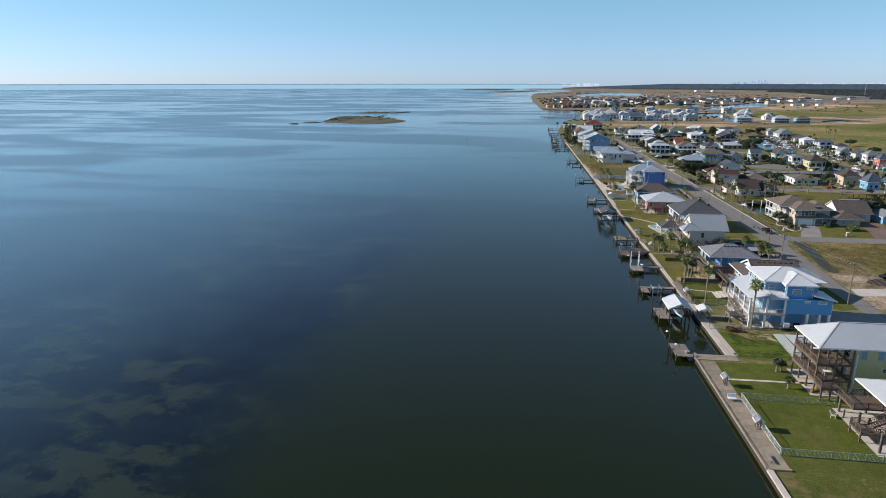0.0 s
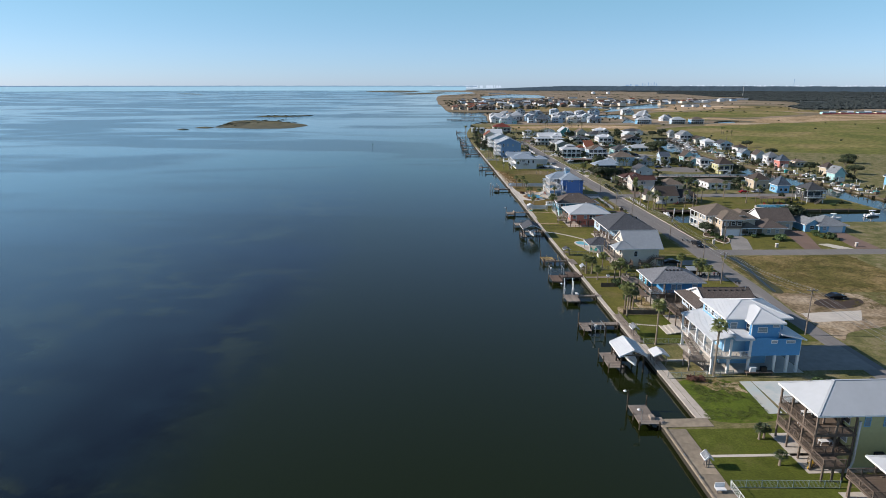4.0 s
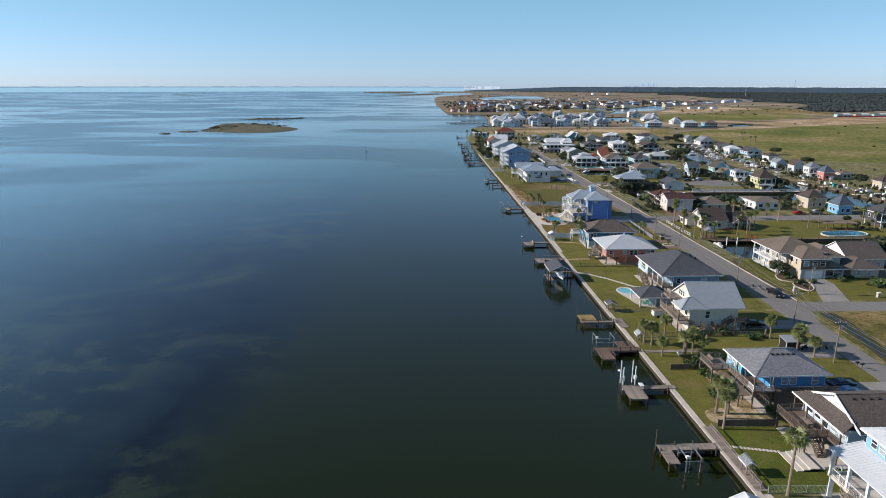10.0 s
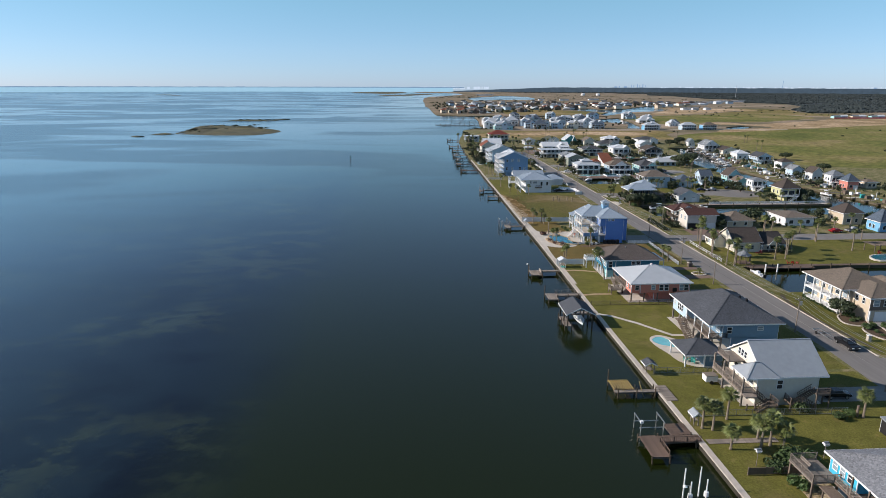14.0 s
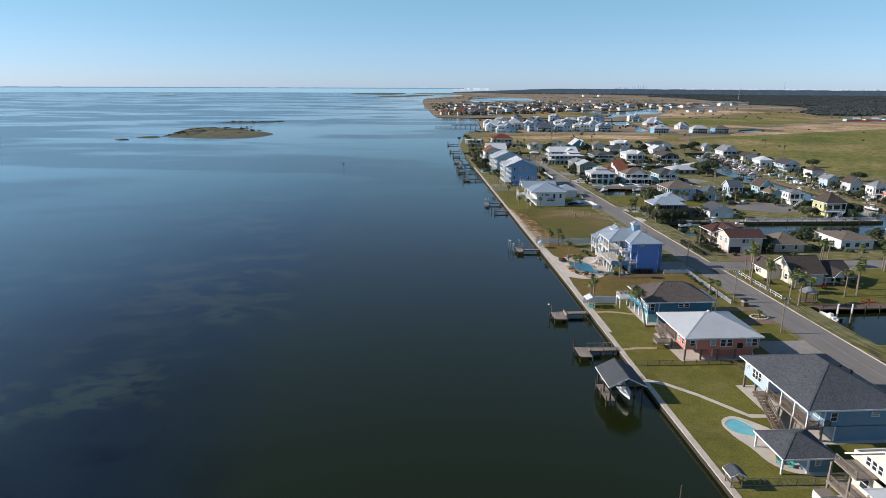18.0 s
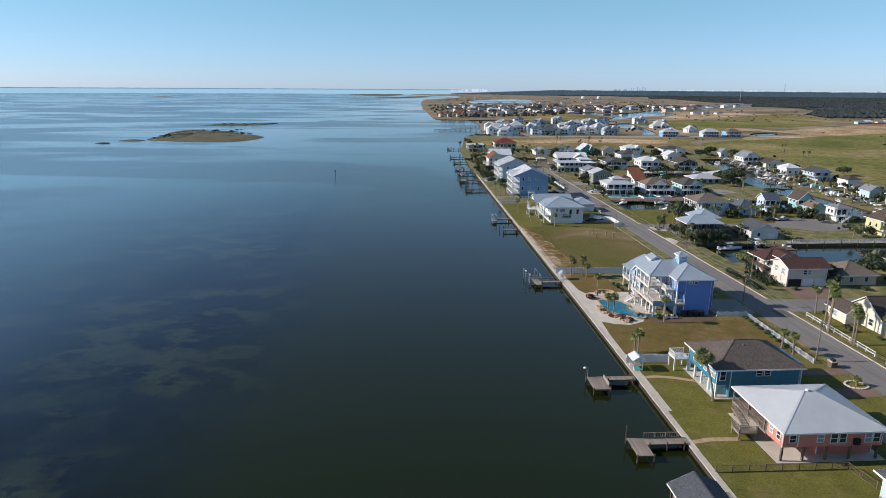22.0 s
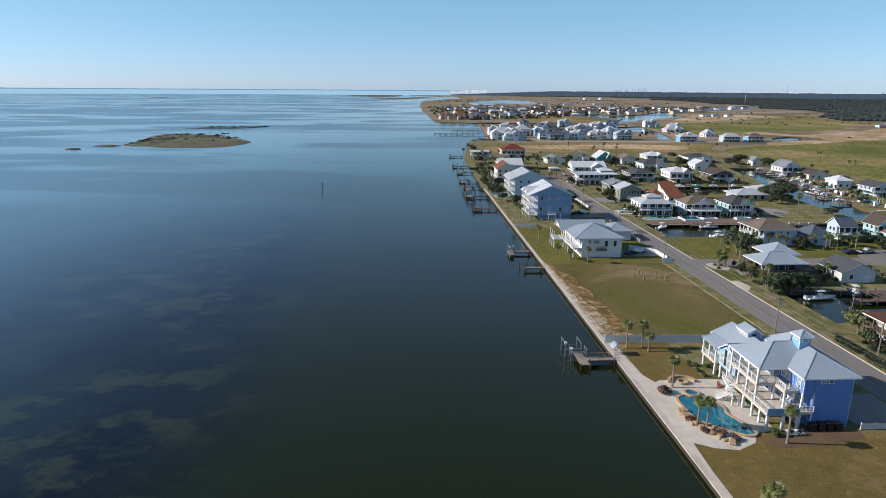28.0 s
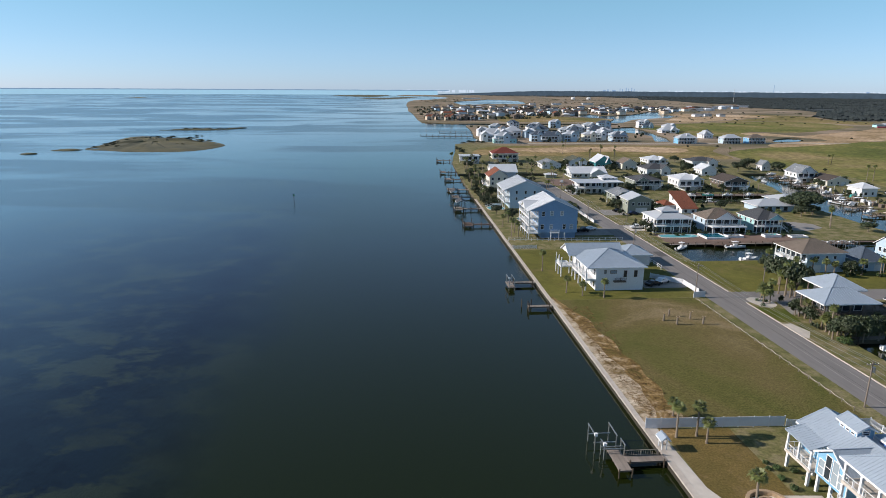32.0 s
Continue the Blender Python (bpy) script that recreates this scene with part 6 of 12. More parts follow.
posts(h, [(8.9, 212.3), (8.9, 218.9), (12.6, 212.3)], G - 0.02, 3.4, 0.24, TRIM)
window(h, "S", 14.1, 212.5, 2.0, 0.7, 0.8)

# salmon house
h = near("salmon-pink stilt house with pale grey hipped metal roof", 19, 255)
stilts(h, (11.4, 14.6, 18, 21.5, 25.6), (248.8, 255, 261.4), 3.3, 0.28, DARKWOOD)
body(h, 17.6, 25.9, 250.2, 261.6, G - 0.02, 3.3, M["SALMON"])
body(h, 13.4, 25.9, 248.6, 261.6, 3.2, 5.75, M["SALMON"])
body(h, 11.2, 13.5, 248.6, 252.4, 3.2, 5.75, M["SALMON"])
roof(h, "hip", 10.7, 26.5, 248.0, 262.2, 5.8, 8.5, R["PALEMETAL"])
deck(h, 11.0, 13.4, 252.4, 261.9, 3.3, WOOD, name="porch_floor")
railing(h, (11.1, 252.5), (11.1, 261.8), 3.3, WOOD)
posts(h, [(11.1, y) for y in (253, 257.4, 261.8)], 3.3, 5.75, 0.2, WOOD)
deck(h, 8.0, 11.0, 254.2, 256.4, 2.2, WOOD, name="landing")
railing(h, (8.1, 254.2), (8.1, 256.4), 2.2, WOOD)
railing(h, (8.1, 254.2), (10.9, 254.2), 2.2, WOOD)
posts(h, [(8.2, 254.3), (8.2, 256.3), (10.8, 254.3)], G - 0.02, 2.2, 0.18, WOOD)
stairs(h, (10.3, 256.4), (10.3, 259.8), 2.2, 3.3, 1.1, WOOD)
for x in (12.6, 16.7):
    window(h, "S", x, 248.6, 4.0, 0.9, 1.1)
for x in (18.7, 20.0, 23.8, 25.0):
    window(h, "S", x, 248.6, 3.8, 0.95, 1.4)
abox("utility_box", BLACK, h, 21.6, 22.5, 248.2, 248.6, 3.5, 4.4)
for y in (249.6, 251.4):
    window(h, "W", y, 11.2, 4.0, 0.8, 1.2)
for y in (254, 257, 260):
    window(h, "W", y, 13.4, 3.9, 1.3, 1.5)
bm = bmesh.new()
tube(bm, (18.4, 255.2, 8.3), (18.4, 255.2, 8.75), 0.35, 0.25, 10)
part("roof_vent", bm, TRIM, h)

# teal house
h = near("teal house with taupe shingle roof and white sea-side deck", 18, 272.5)
body(h, 13.4, 25.6, 267.4, 278.0, G - 0.02, 6.3, M["TEALW"])
body(h, 11.0, 13.5, 267.4, 278.0, 3.3, 6.3, M["TEALW"])
roof(h, "hip", 10.2, 26.2, 266.7, 278.6, 6.4, 9.4, R["TAUPE"])
roof(h, "shed_e", 26.0, 28.6, 270.6, 278.2, 5.2, 6.0, R["SEAM"])
posts(h, [(28.4, 270.9), (28.4, 277.9)], G - 0.02, 5.2, 0.2, TRIM)
posts(h, [(11.2, y) for y in (267.6, 270.2, 272.8, 275.4, 277.8)], G - 0.02, 3.3, 0.32, TRIM)
body(h, 11.4, 13.4, 268.6, 270.4, G - 0.02, 3.3, M["AQUA"])
for y in (268.4, 269.6, 271.5, 273.5, 275.5):
    window(h, "W", y, 11.0, 4.2, 0.95, 1.7)
window(h, "S", 12.0, 267.4, 4.2, 0.9, 1.6)
for x in (18.4, 19.8):
    window(h, "S", x, 267.4, 4.9, 1.0, 0.9)
deck(h, 8.2, 11.2, 277.8, 280.6, 3.4, TRIM, name="deck")
for a, c in (((8.3, 277.9), (8.3, 280.5)), ((8.3, 280.5), (11.1, 280.5)), ((8.3, 277.9), (10.9, 277.9))):
    railing(h, a, c, 3.4, TRIM)
posts(h, [(8.4, 278), (8.4, 280.4), (11.0, 280.4), (10.9, 278)], G - 0.02, 3.4, 0.24, TRIM)
stairs(h, (25.8, 268.4), (25.8, 272), G, 3.3, 1.0, TRIM)
for x, y in ((15.2, 272.4), (17.2, 271.4), (21, 272.4)):
    abox("roof_vent", STEEL, h, x - 0.1, x + 0.1, y - 0.1, y + 0.1, 8.4, 9.0)

# large periwinkle-blue house
h = near("large periwinkle-blue house with standing-seam roofs and white decks", 22, 315)
# deeper PERI carries the south front's shade, LTBLUE the sunlit west walls
# east block, with an open corner porch on the main floor
body(h, 22.8, 28.9, 306.6, 318.4, G - 0.02, 9.6, M["PERI"])
body(h, 20.9, 22.8, 309.2, 318.4, 3.9, 9.6, M["PERI"], "porch_wall")
body(h, 20.9, 22.8, 306.6, 309.2, 6.7, 9.6, M["PERI"], "corner_wall")
body(h, 21.4, 22.8, 308.0, 318.4, G - 0.02, 3.9, M["BUBLUE"], "base_wall")
posts(h, [(21.05, 306.8)], G - 0.02, 6.7, 0.3, TRIM)
roof(h, "hip", 20.2, 29.6, 306.0, 319.2, 9.7, 12.1, R["SEAM"], ribs=0.45, axis="y")
roof(h, "shed_e", 28.4, 32.0, 309.6, 317.6, 8.4, 9.7, R["SEAM"], ribs=0.45)
body(h, 28.9, 31.4, 310.2, 317.0, G - 0.02, 8.3, M["PERI"], "east_wall")
# middle block behind two-storey galleries
body(h, 19.6, 22.0, 312.8, 318.6, G - 0.02, 9.5, M["BUBLUE"], "gallery_wall")
roof(h, "hip", 15.4, 28.4, 310.0, 319.4, 9.6, 12.25, R["SEAM"], ribs=0.45, axis="x")
deck(h, 15.6, 20.9, 310.4, 318.8, 6.8, PAVE, 0.45, "gallery")
deck(h, 18.6, 20.9, 307.6, 310.4, 6.8, PAVE, 0.45, "gallery")
for a, c in (((15.7, 310.5), (15.7, 318.7)), ((15.7, 310.5), (18.6, 310.5)), ((18.7, 307.7), (18.7, 310.5)), ((18.7, 307.7), (20.8, 307.7))):
    railing(h, a, c, 6.8, TRIM, 1.0, 0.9, 1.8)
deck(h, 15.2, 20.9, 306.0, 318.8, 3.9, PAVE, 0.45, "terrace_deck")
deck(h, 20.9, 22.8, 306.2, 309.2, 3.9, PAVE, 0.45, "terrace_deck")
abox("deck_apron", M["BUBLUE"], h, 15.14, 20.3, 305.86, 305.98, 3.5, 4.75)
for a, c in (((15.3, 306.0), (15.3, 313.6)), ((20.4, 306.1), (22.7, 306.1))):
    railing(h, a, c, 3.9, TRIM, 1.0, 0.9, 1.8)
posts(h, [(15.8, y) for y in (310.6, 313.3, 316.0, 318.6)], 3.9, 9.6, 0.3, TRIM)
posts(h, [(18.8, 307.8), (18.8, 310.6)], 3.9, 6.8, 0.3, TRIM)
posts(h, [(15.6, y) for y in (306.4, 308.4, 310.6, 313.3, 316.0, 318.6)] + [(18.2, y) for y in (306.4, 310.6, 314.6)] + [(20.6, 306.4)], G - 0.02, 3.5, 0.36, TRIM, "stilt")
for zz in (4.1, 7.0):
    for y in (313.8, 315.2, 317.0):
        window(h, "W", y, 19.6, zz + 0.1, 1.0, 2.0)
    window(h, "S", 20.2, 312.8, zz + 0.1, 0.9, 2.0)
for y in (310.2, 311.8):
    window(h, "W", y, 20.9, 4.3, 1.0, 2.0)
for y in (307.8, 310.6, 311.9):
    window(h, "W", y, 20.9, 7.4, 0.9, 1.7)
window(h, "S", 21.8, 309.2, 4.2, 0.9, 2.0)
for x in (23.9, 25.2):
    window(h, "S", x, 306.6, 8.6, 0.75, 0.5)
# lower north wing: gabled window bay and balcony towards the water, dormer on the ridge
body(h, 19, 26, 318.8, 331.0, 3.6, 7.0, M["LTBLUE"], "north_wall")
body(h, 20.6, 26, 319.4, 330.6, G - 0.02, 3.6, M["LTBLUE"], "north_base_wall")
roof(h, "gable", 18.4, 26.6, 318.0, 331.6, 7.0, 9.0, R["SEAM"], axis="y", ribs=0.45, gable_wall=M["LTBLUE"])
body(h, 17, 19.1, 319.2, 324.8, 3.5, 6.6, M["LTBLUE"], "bay_wall")
roof(h, "gable", 16.6, 22, 318.8, 325.2, 6.6, 8.7, R["SEAM"], axis="x", ribs=0.45, gable_wall=M["LTBLUE"])
for y, hh in ((320.2, 2.0), (321.35, 3.2), (322.65, 3.2), (323.8, 2.0)):
    window(h, "W", y, 17, 4.0, 0.95, hh)
roof(h, "shed_w", 16.2, 19.2, 325.3, 330.6, 6.5, 7.3, R["SEAM"], ribs=0.45)
deck(h, 16.4, 19, 325.0, 330.4, 3.6, PAVE, 0.35, "balcony")
for a, c in (((16.5, 325.1), (16.5, 330.3)), ((16.5, 330.3), (18.9, 330.3))):
    railing(h, a, c, 3.6, TRIM, 1.0, 0.9, 1.8)
posts(h, [(16.6, 325.4), (16.6, 327.8), (16.6, 330.2)], 3.6, 6.5, 0.26, TRIM)
posts(h, [(16.8, 325.6), (16.8, 330.0), (17.3, 319.6), (17.3, 322.0), (17.3, 324.4), (19.2, 327.8)], G - 0.02, 3.5, 0.36, TRIM, "stilt")
for y in (326.2, 328.4):
    window(h, "W", y, 19, 4.0, 1.0, 2.0)
roof(h, "hip", 24.6, 31.0, 318.0, 325.0, 8.6, 10.8, R["SEAM"], ribs=0.45)
body(h, 25.0, 30.4, 318.4, 324.4, G - 0.02, 8.5, M["PERI"], "north_east_wall")
for x, y, wx, wy, z0, zw, kd in ((22.9, 326.2, 1.2, 1.6, 7.6, 9.5, "gable"), (24.4, 313.8, 0.95, 0.95, 11.6, 13.75, "hip")):
    body(h, x - wx, x + wx, y - wy, y + wy, z0, zw, M["LTBLUE"], "cupola")
    roof(h, kd, x - wx - 0.32, x + wx + 0.32, y - wy - 0.35, y + wy + 0.35, zw, zw + 0.85, R["SEAM"], ribs=0.4, gable_wall=M["LTBLUE"], axis="y")
    for k in ((-1.0, 0.0, 1.0) if kd == "gable" else (0.0,)):
        window(h, "W", y + k, x - wx, zw - 0.75, 0.55 if kd == "gable" else 0.9, 0.5 if kd == "gable" else 0.8)
    window(h, "S", x, y - wy, zw - 0.6 if kd == "gable" else zw - 1.0, 0.9, 0.55 if kd == "gable" else 0.8)
# outside stair: from the terrace to a landing, then on to the deck and up to the bay
stairs(h, (12.6, 316.6), (14.4, 315.2), G, 2.9, 1.3, TRIM)
deck(h, 13.8, 15.3, 313.6, 316.0, 2.95, PAVE, 0.25, "landing")
railing(h, (13.9, 313.7), (13.9, 314.6), 2.95, TRIM, 1.0, 0.9)
stairs(h, (15.0, 316.0), (15.0, 318.8), 2.95, 3.9, 1.0, TRIM)
posts(h, [(14.0, 313.8), (14.0, 315.8), (15.1, 313.8)], G - 0.02, 2.9, 0.22, TRIM)
bm = bmesh.new()
tube(bm, (19.6, 308.2, 4.0), (19.6, 308.2, 7.9), 0.08, 0.08, 8)
spiral = part("spiral_stair", bm, TRIM, h)
for i in range(24):
    piece("tread", "spiraltread", TRIM, spiral, 19.6, 308.2, 4.0 + i * 0.13, lambda b: [beam(b, (0.06, 0, 0), (0.97, 0, 0), 0.3, 0.05), beam(b, (0.93, 0, 0.02), (0.93, 0, 0.9), 0.04)], i * 0.42)
pm = thing("pool_machinery", "pool pumps and white pipes beside the house", "pool machinery", 19.5, 304.6)
for i in range(5):
    bm = bmesh.new()
    tube(bm, (17.2 + i * 0.7, 304.6, G), (17.2 + i * 0.7, 304.6, G + 0.9), 0.25, 0.22, 10)
    part("pump", bm, TRIM if i % 2 else BLACK, pm)
for i in range(4):
    bm = bmesh.new()
    beam(bm, (16.8, 304.2 + i * 0.25, G + 0.4 + 0.12 * i), (20.6, 304.2 + i * 0.25, G + 0.4 + 0.12 * i), 0.08)
    part("pipe", bm, TRIM, pm)
ac = thing("air_conditioner", "row of dark air-conditioner units by the wall", "air conditioner", 24, 305.8)
for i in range(4):
    abox("unit", BLACK, ac, 22.2 + i * 1.4, 23.2 + i * 1.4, 305.3, 306.3, G, G + 1.3)

# white house with a grey seam roof beyond the vacant lot
h = near("white two-storey house with grey seam roof and sea-side gallery", 20, 416)
body(h, 14.6, 27.4, 408.0, 423.4, G - 0.02, 7.2, M["WHITE"])
roof(h, "hip", 11.9, 28.1, 407.3, 424.0, 7.3, 10.4, R["SEAM"], ribs=0.6)
roof(h, "gable", 10.2, 26.0, 419.0, 427.6, 7.6, 10.0, R["SEAM"], axis="x", ribs=0.6, gable_wall=M["WHITE"])
body(h, 14.0, 25.5, 423.4, 427.0, G - 0.02, 7.6, M["WHITE"])
deck(h, 11.8, 14.6, 408.0, 424, 4.0, TRIM, 0.35, "gallery")
railing(h, (11.9, 408.1), (11.9, 423.9), 4.0, TRIM, 1.0, 0.3)
posts(h, [(12.0, y) for y in (408.2, 411.4, 414.6, 417.8, 421, 423.8)], G - 0.02, 7.2, 0.3, TRIM)
deck(h, 8.6, 12.0, 420.6, 426.6, 4.0, TRIM, 0.3, "deck")
railing(h, (8.7, 420.7), (8.7, 426.5), 4.0, TRIM, 1.0, 0.3)
railing(h, (8.7, 420.7), (11.8, 420.7), 4.0, TRIM, 1.0, 0.3)
posts(h, [(8.8, 420.8), (8.8, 423.6), (8.8, 426.4)], G - 0.02, 6.6, 0.26, TRIM)
for y in (409.4, 412, 414.6, 417.2, 420):
    window(h, "W", y, 14.6, 4.8, 1.4, 1.8)
    window(h, "W", y, 14.6, 1.6, 1.2, 1.5)
for x, z, w, hh in ((17.0, 5.6, 0.4, 0.8), (19.2, 5.6, 1.6, 0.7), (22.4, 4.6, 0.7, 1.6), (25.2, 4.6, 0.7, 1.6)):
    window(h, "S", x, 408.0, z, w, hh, DARKWOOD, False)
deck(h, 19.2, 22.4, 406.8, 408.0, 3.6, DARKWOOD, name="balcony")
railing(h, (19.3, 406.9), (22.3, 406.9), 3.6, DARKWOOD)
gr = near("white garage with a grey seam-metal roof", 37, 438)
body(gr, 30.2, 38.6, 430.4, 439.4, G - 0.02, 4.2, M["WHITE"])
roof(gr, "hip", 29.6, 39.2, 429.8, 440, 4.3, 6.4, R["SEAM"], ribs=0.6)

# blue three-storey house with a pale gable roof
h = near("three-storey blue house with white galleries and pale gabled roof", 17.5, 472)
body(h, 12.4, 26.2, 464.8, 481.2, 3.2, 11.0, M["BUBLUE"])
body(h, 14.0, 26.2, 466.6, 481.2, G - 0.02, 3.3, M["BUBLUE"])
roof(h, "gable", 8.4, 27.0, 464.0, 482.0, 11.2, 15.2, R["WHITE"], axis="y", gable_wall=M["BUBLUE"], ribs=0.6)
roof(h, "gable", 8.2, 17.0, 468.6, 476.0, 11.2, 13.6, R["WHITE"], axis="x", gable_wall=TRIM)
for zz in (3.3, 6.0, 8.7):
    deck(h, 8.8, 12.4, 464.4, 481.6, zz, TRIM, 0.35, "gallery")
    railing(h, (8.9, 464.5), (8.9, 481.5), zz, TRIM, 1.0, 0.3)
    railing(h, (8.9, 464.5), (12.3, 464.5), zz, TRIM, 1.0, 0.3)
    for y in (466.4, 469.6, 472.8, 476, 479.2):
        window(h, "W", y, 12.4, zz + 0.5, 1.4, 1.8)
posts(h, [(9.0, y) for y in (464.6, 468, 471.4, 474.8, 478.2, 481.4)], G - 0.02, 11.1, 0.3, TRIM)
for x in (13.8, 17.0, 21.6, 24.2):
    window(h, "S", x, 464.8, 4.6, 1.0, 1.6)
for x in (17.0, 20.6):
    window(h, "S", x, 464.8, 9.4, 1.0, 1.5)
window(h, "S", 14.0, 464.8, 9.2, 1.0, 1.5)
deck(h, 16.4, 19.6, 463.0, 464.8, 3.6, TRIM, name="balcony")
railing(h, (16.5, 463.1), (19.5, 463.1), 3.6, TRIM)
posts(h, [(16.6, 463.2), (19.4, 463.2), (21.4, 463.2)], G - 0.02, 3.6, 0.22, TRIM)

# dark-screened house among palms, across the road
h = near("dark screened stilt house with two grey metal hipped roofs", 64, 386)
deck(h, 56.2, 68.0, 378.2, 386.6, 3.9, DARKWOOD, 0.3, "gallery")
deck(h, 64.0, 71.4, 386.6, 395.4, 3.9, DARKWOOD, 0.3, "gallery")
body(h, 58.6, 67.2, 380.4, 386.6, 3.9, 7.0, M["DARKW"])
body(h, 65.0, 70.6, 386.6, 394.4, 3.9, 7.0, M["DARKW"])
# dark box added in place of the shade among the open posts
body(h, 61.4, 67.2, 382.4, 390.0, G - 0.02, 3.6, M["DARKW"], "lower_wall")
posts(h, [(x, y) for x in (56.4, 59.4, 62.4, 65.4, 67.8) for y in (378.4, 386.3)], G - 0.02, 7.0, 0.26, DARKWOOD)
posts(h, [(x, y) for x in (64.2, 67.8, 71.2) for y in (391, 395.2)], G - 0.02, 7.0, 0.26, DARKWOOD)
posts(h, [(56.4, 382.4), (67.8, 382.4)], G - 0.02, 7.0, 0.26, DARKWOOD)
for a, c in (((56.3, 378.3), (67.9, 378.3)), ((56.3, 378.3), (56.3, 386.5)), ((56.3, 386.5), (64.1, 386.5)), ((64.1, 386.7), (64.1, 395.3)), ((67.9, 378.3), (67.9, 381.2))):
    railing(h, a, c, 3.9, DARKWOOD, gap=0.2, joined=True)
roof(h, "hip", 55.2, 68.7, 377.3, 387.0, 7.1, 9.4, R["SEAM"], ribs=0.6)
roof(h, "hip", 63.0, 72.2, 386.0, 396.2, 7.15, 9.7, R["SEAM"], axis="y", ribs=0.6)
deck(h, 68.2, 74.0, 381.4, 390.4, 3.9, DARKWOOD, 0.3, "side_deck")
for a, c in (((68.4, 381.5), (71.0, 381.5)), ((73.9, 381.5), (73.9, 390.3)), ((71.6, 390.3), (73.9, 390.3))):
    railing(h, a, c, 3.9, DARKWOOD, gap=0.2, joined=True)
posts(h, [(68.6, 381.6), (73.8, 381.6), (73.8, 386), (73.8, 390.2)], G - 0.02, 3.9, 0.24, DARKWOOD)
stairs(h, (72.6, 376.6), (72.6, 381.4), G, 3.9, 1.3, DARKWOOD, joined=True)
for x in (60, 63, 65.8):
    plain_window(h, "S", x, 380.4, 4.4, 1.8, 2.0)
for y in (381.8, 384.8):
    plain_window(h, "W", y, 58.6, 4.4, 1.6, 2.0)

# white house with maroon roofs and brown balconies by the canal
h = near("ivory two-storey house with dark maroon roofs and brown balconies", 65, 334)
body(h, 60.2, 71.2, 326.4, 334.4, G - 0.02, 6.1, M["IVORY"])
roof(h, "gable", 59.6, 71.9, 325.4, 334.8, 6.2, 8.0, R["MAROON"], axis="x", gable_wall=M["IVORY"])
# black panel on the closed wall paints the dark inside of a carport
abox("carport", BLACK, h, 60.6, 64.2, 326.3, 326.42, G, 3.0, "black panel for the dark of an open carport bay")
for x in (66.1, 69.5):
    door(h, "S", x, 326.35, G, 2.9, 2.2)
for x in (65.0, 66.2):
    window(h, "S", x, 326.4, 4.3, 0.95, 1.2)
for y in (328.4, 331.6):
    window(h, "W", y, 60.2, 4.0, 1.3, 1.5)
body(h, 60.4, 69.0, 334.4, 341.8, G - 0.02, 6.2, M["IVORY"], "north_wall")
roof(h, "hip", 57.8, 69.8, 333.8, 342.6, 6.3, 8.4, R["MAROON"])
body(h, 61.6, 64.4, 333.0, 335.6, 6.0, 7.4, M["IVORY"], "attic_wall", False)
roof(h, "gable", 61.0, 65.0, 332.6, 337.6, 7.3, 8.5, R["MAROON"], axis="y", gable_wall=M["IVORY"])
for zz in (1.5, 3.8):
    deck(h, 58.0, 60.4, 334.2, 342.2, zz, DARKWOOD, name="balcony")
    railing(h, (58.1, 334.3), (58.1, 342.1), zz, DARKWOOD, joined=True)
    railing(h, (58.1, 334.3), (60.4, 334.3), zz, DARKWOOD, joined=True)
    for y in (335.8, 338.2, 340.6):
        window(h, "W", y, 60.4, zz + 0.3, 1.3, 1.7)
posts(h, [(58.15, y) for y in (334.4, 337, 339.6, 342.0)], G - 0.02, 6.2, 0.22, DARKWOOD)

# tan house with white porches
h = near("tan two-storey house with brown roof and white double porches", 64, 243)
body(h, 59.6, 69.6, 238.8, 251.4, G - 0.02, 7.1, M["TANW"])
roof(h, "hip", 56.5, 70.4, 237.3, 252.1, 7.2, 10.2, R["TAN"])
for zz in (G + 0.3, 4.0):
    deck(h, 57.0, 59.6, 238.2, 251.2, zz, TRIM, 0.3, "porch_floor")
    railing(h, (57.1, 238.3), (57.1, 251.1), zz, TRIM, 1.0, 0.3)
    railing(h, (57.1, 238.3), (59.6, 238.3), zz, TRIM, 1.0, 0.3)
    for y in (240, 242.6, 245.2, 247.8, 250.2):
        window(h, "W", y, 59.6, zz + 0.4, 1.4, 1.8)
posts(h, [(57.1, y) for y in (238.3, 241.5, 244.7, 247.9, 251.1)], G, 7.1, 0.25, TRIM)
abox("porch_skirt", TRIM, h, 57.0, 57.06, 238.2, 251.2, G - 0.02, G + 0.35)
body(h, 60.6, 67.6, 233.2, 238.8, G - 0.02, 6.7, M["TANW"], "south_wall")
roof(h, "hip", 59.7, 68.5, 232.2, 243.4, 6.8, 9.0, R["TAN"])
# browner panel paints the shade on the south wall over the garage
bm = bmesh.new()
box(bm, 60.6, 67.6, 233.08, 233.2, 3.6, 6.7)
part("band", bm, M["BROWNW"], h, "darker panel for the shade over the garage")
piece("garage_door", "tangarage", TRIM, h, 64.5, 233.14, G, lambda b: box(b, -2.5, 2.5, -0.06, 0.06, 0, 2.3))
for x in (62.0, 64.4, 66.6):
    window(h, "S", x, 233.08, 4.6, 1.3, 1.3)
for y in (235.2, 237.4):
    window(h, "W", y, 60.6, 4.6, 0.8, 1.3)
posts(h, [(60.7, 232.9), (67.5, 232.9)], G - 0.02, 3.5, 0.25, TRIM)
body(h, 67.6, 74.4, 237.4, 247.6, G - 0.02, 6.0, M["TANW"], "east_wall")
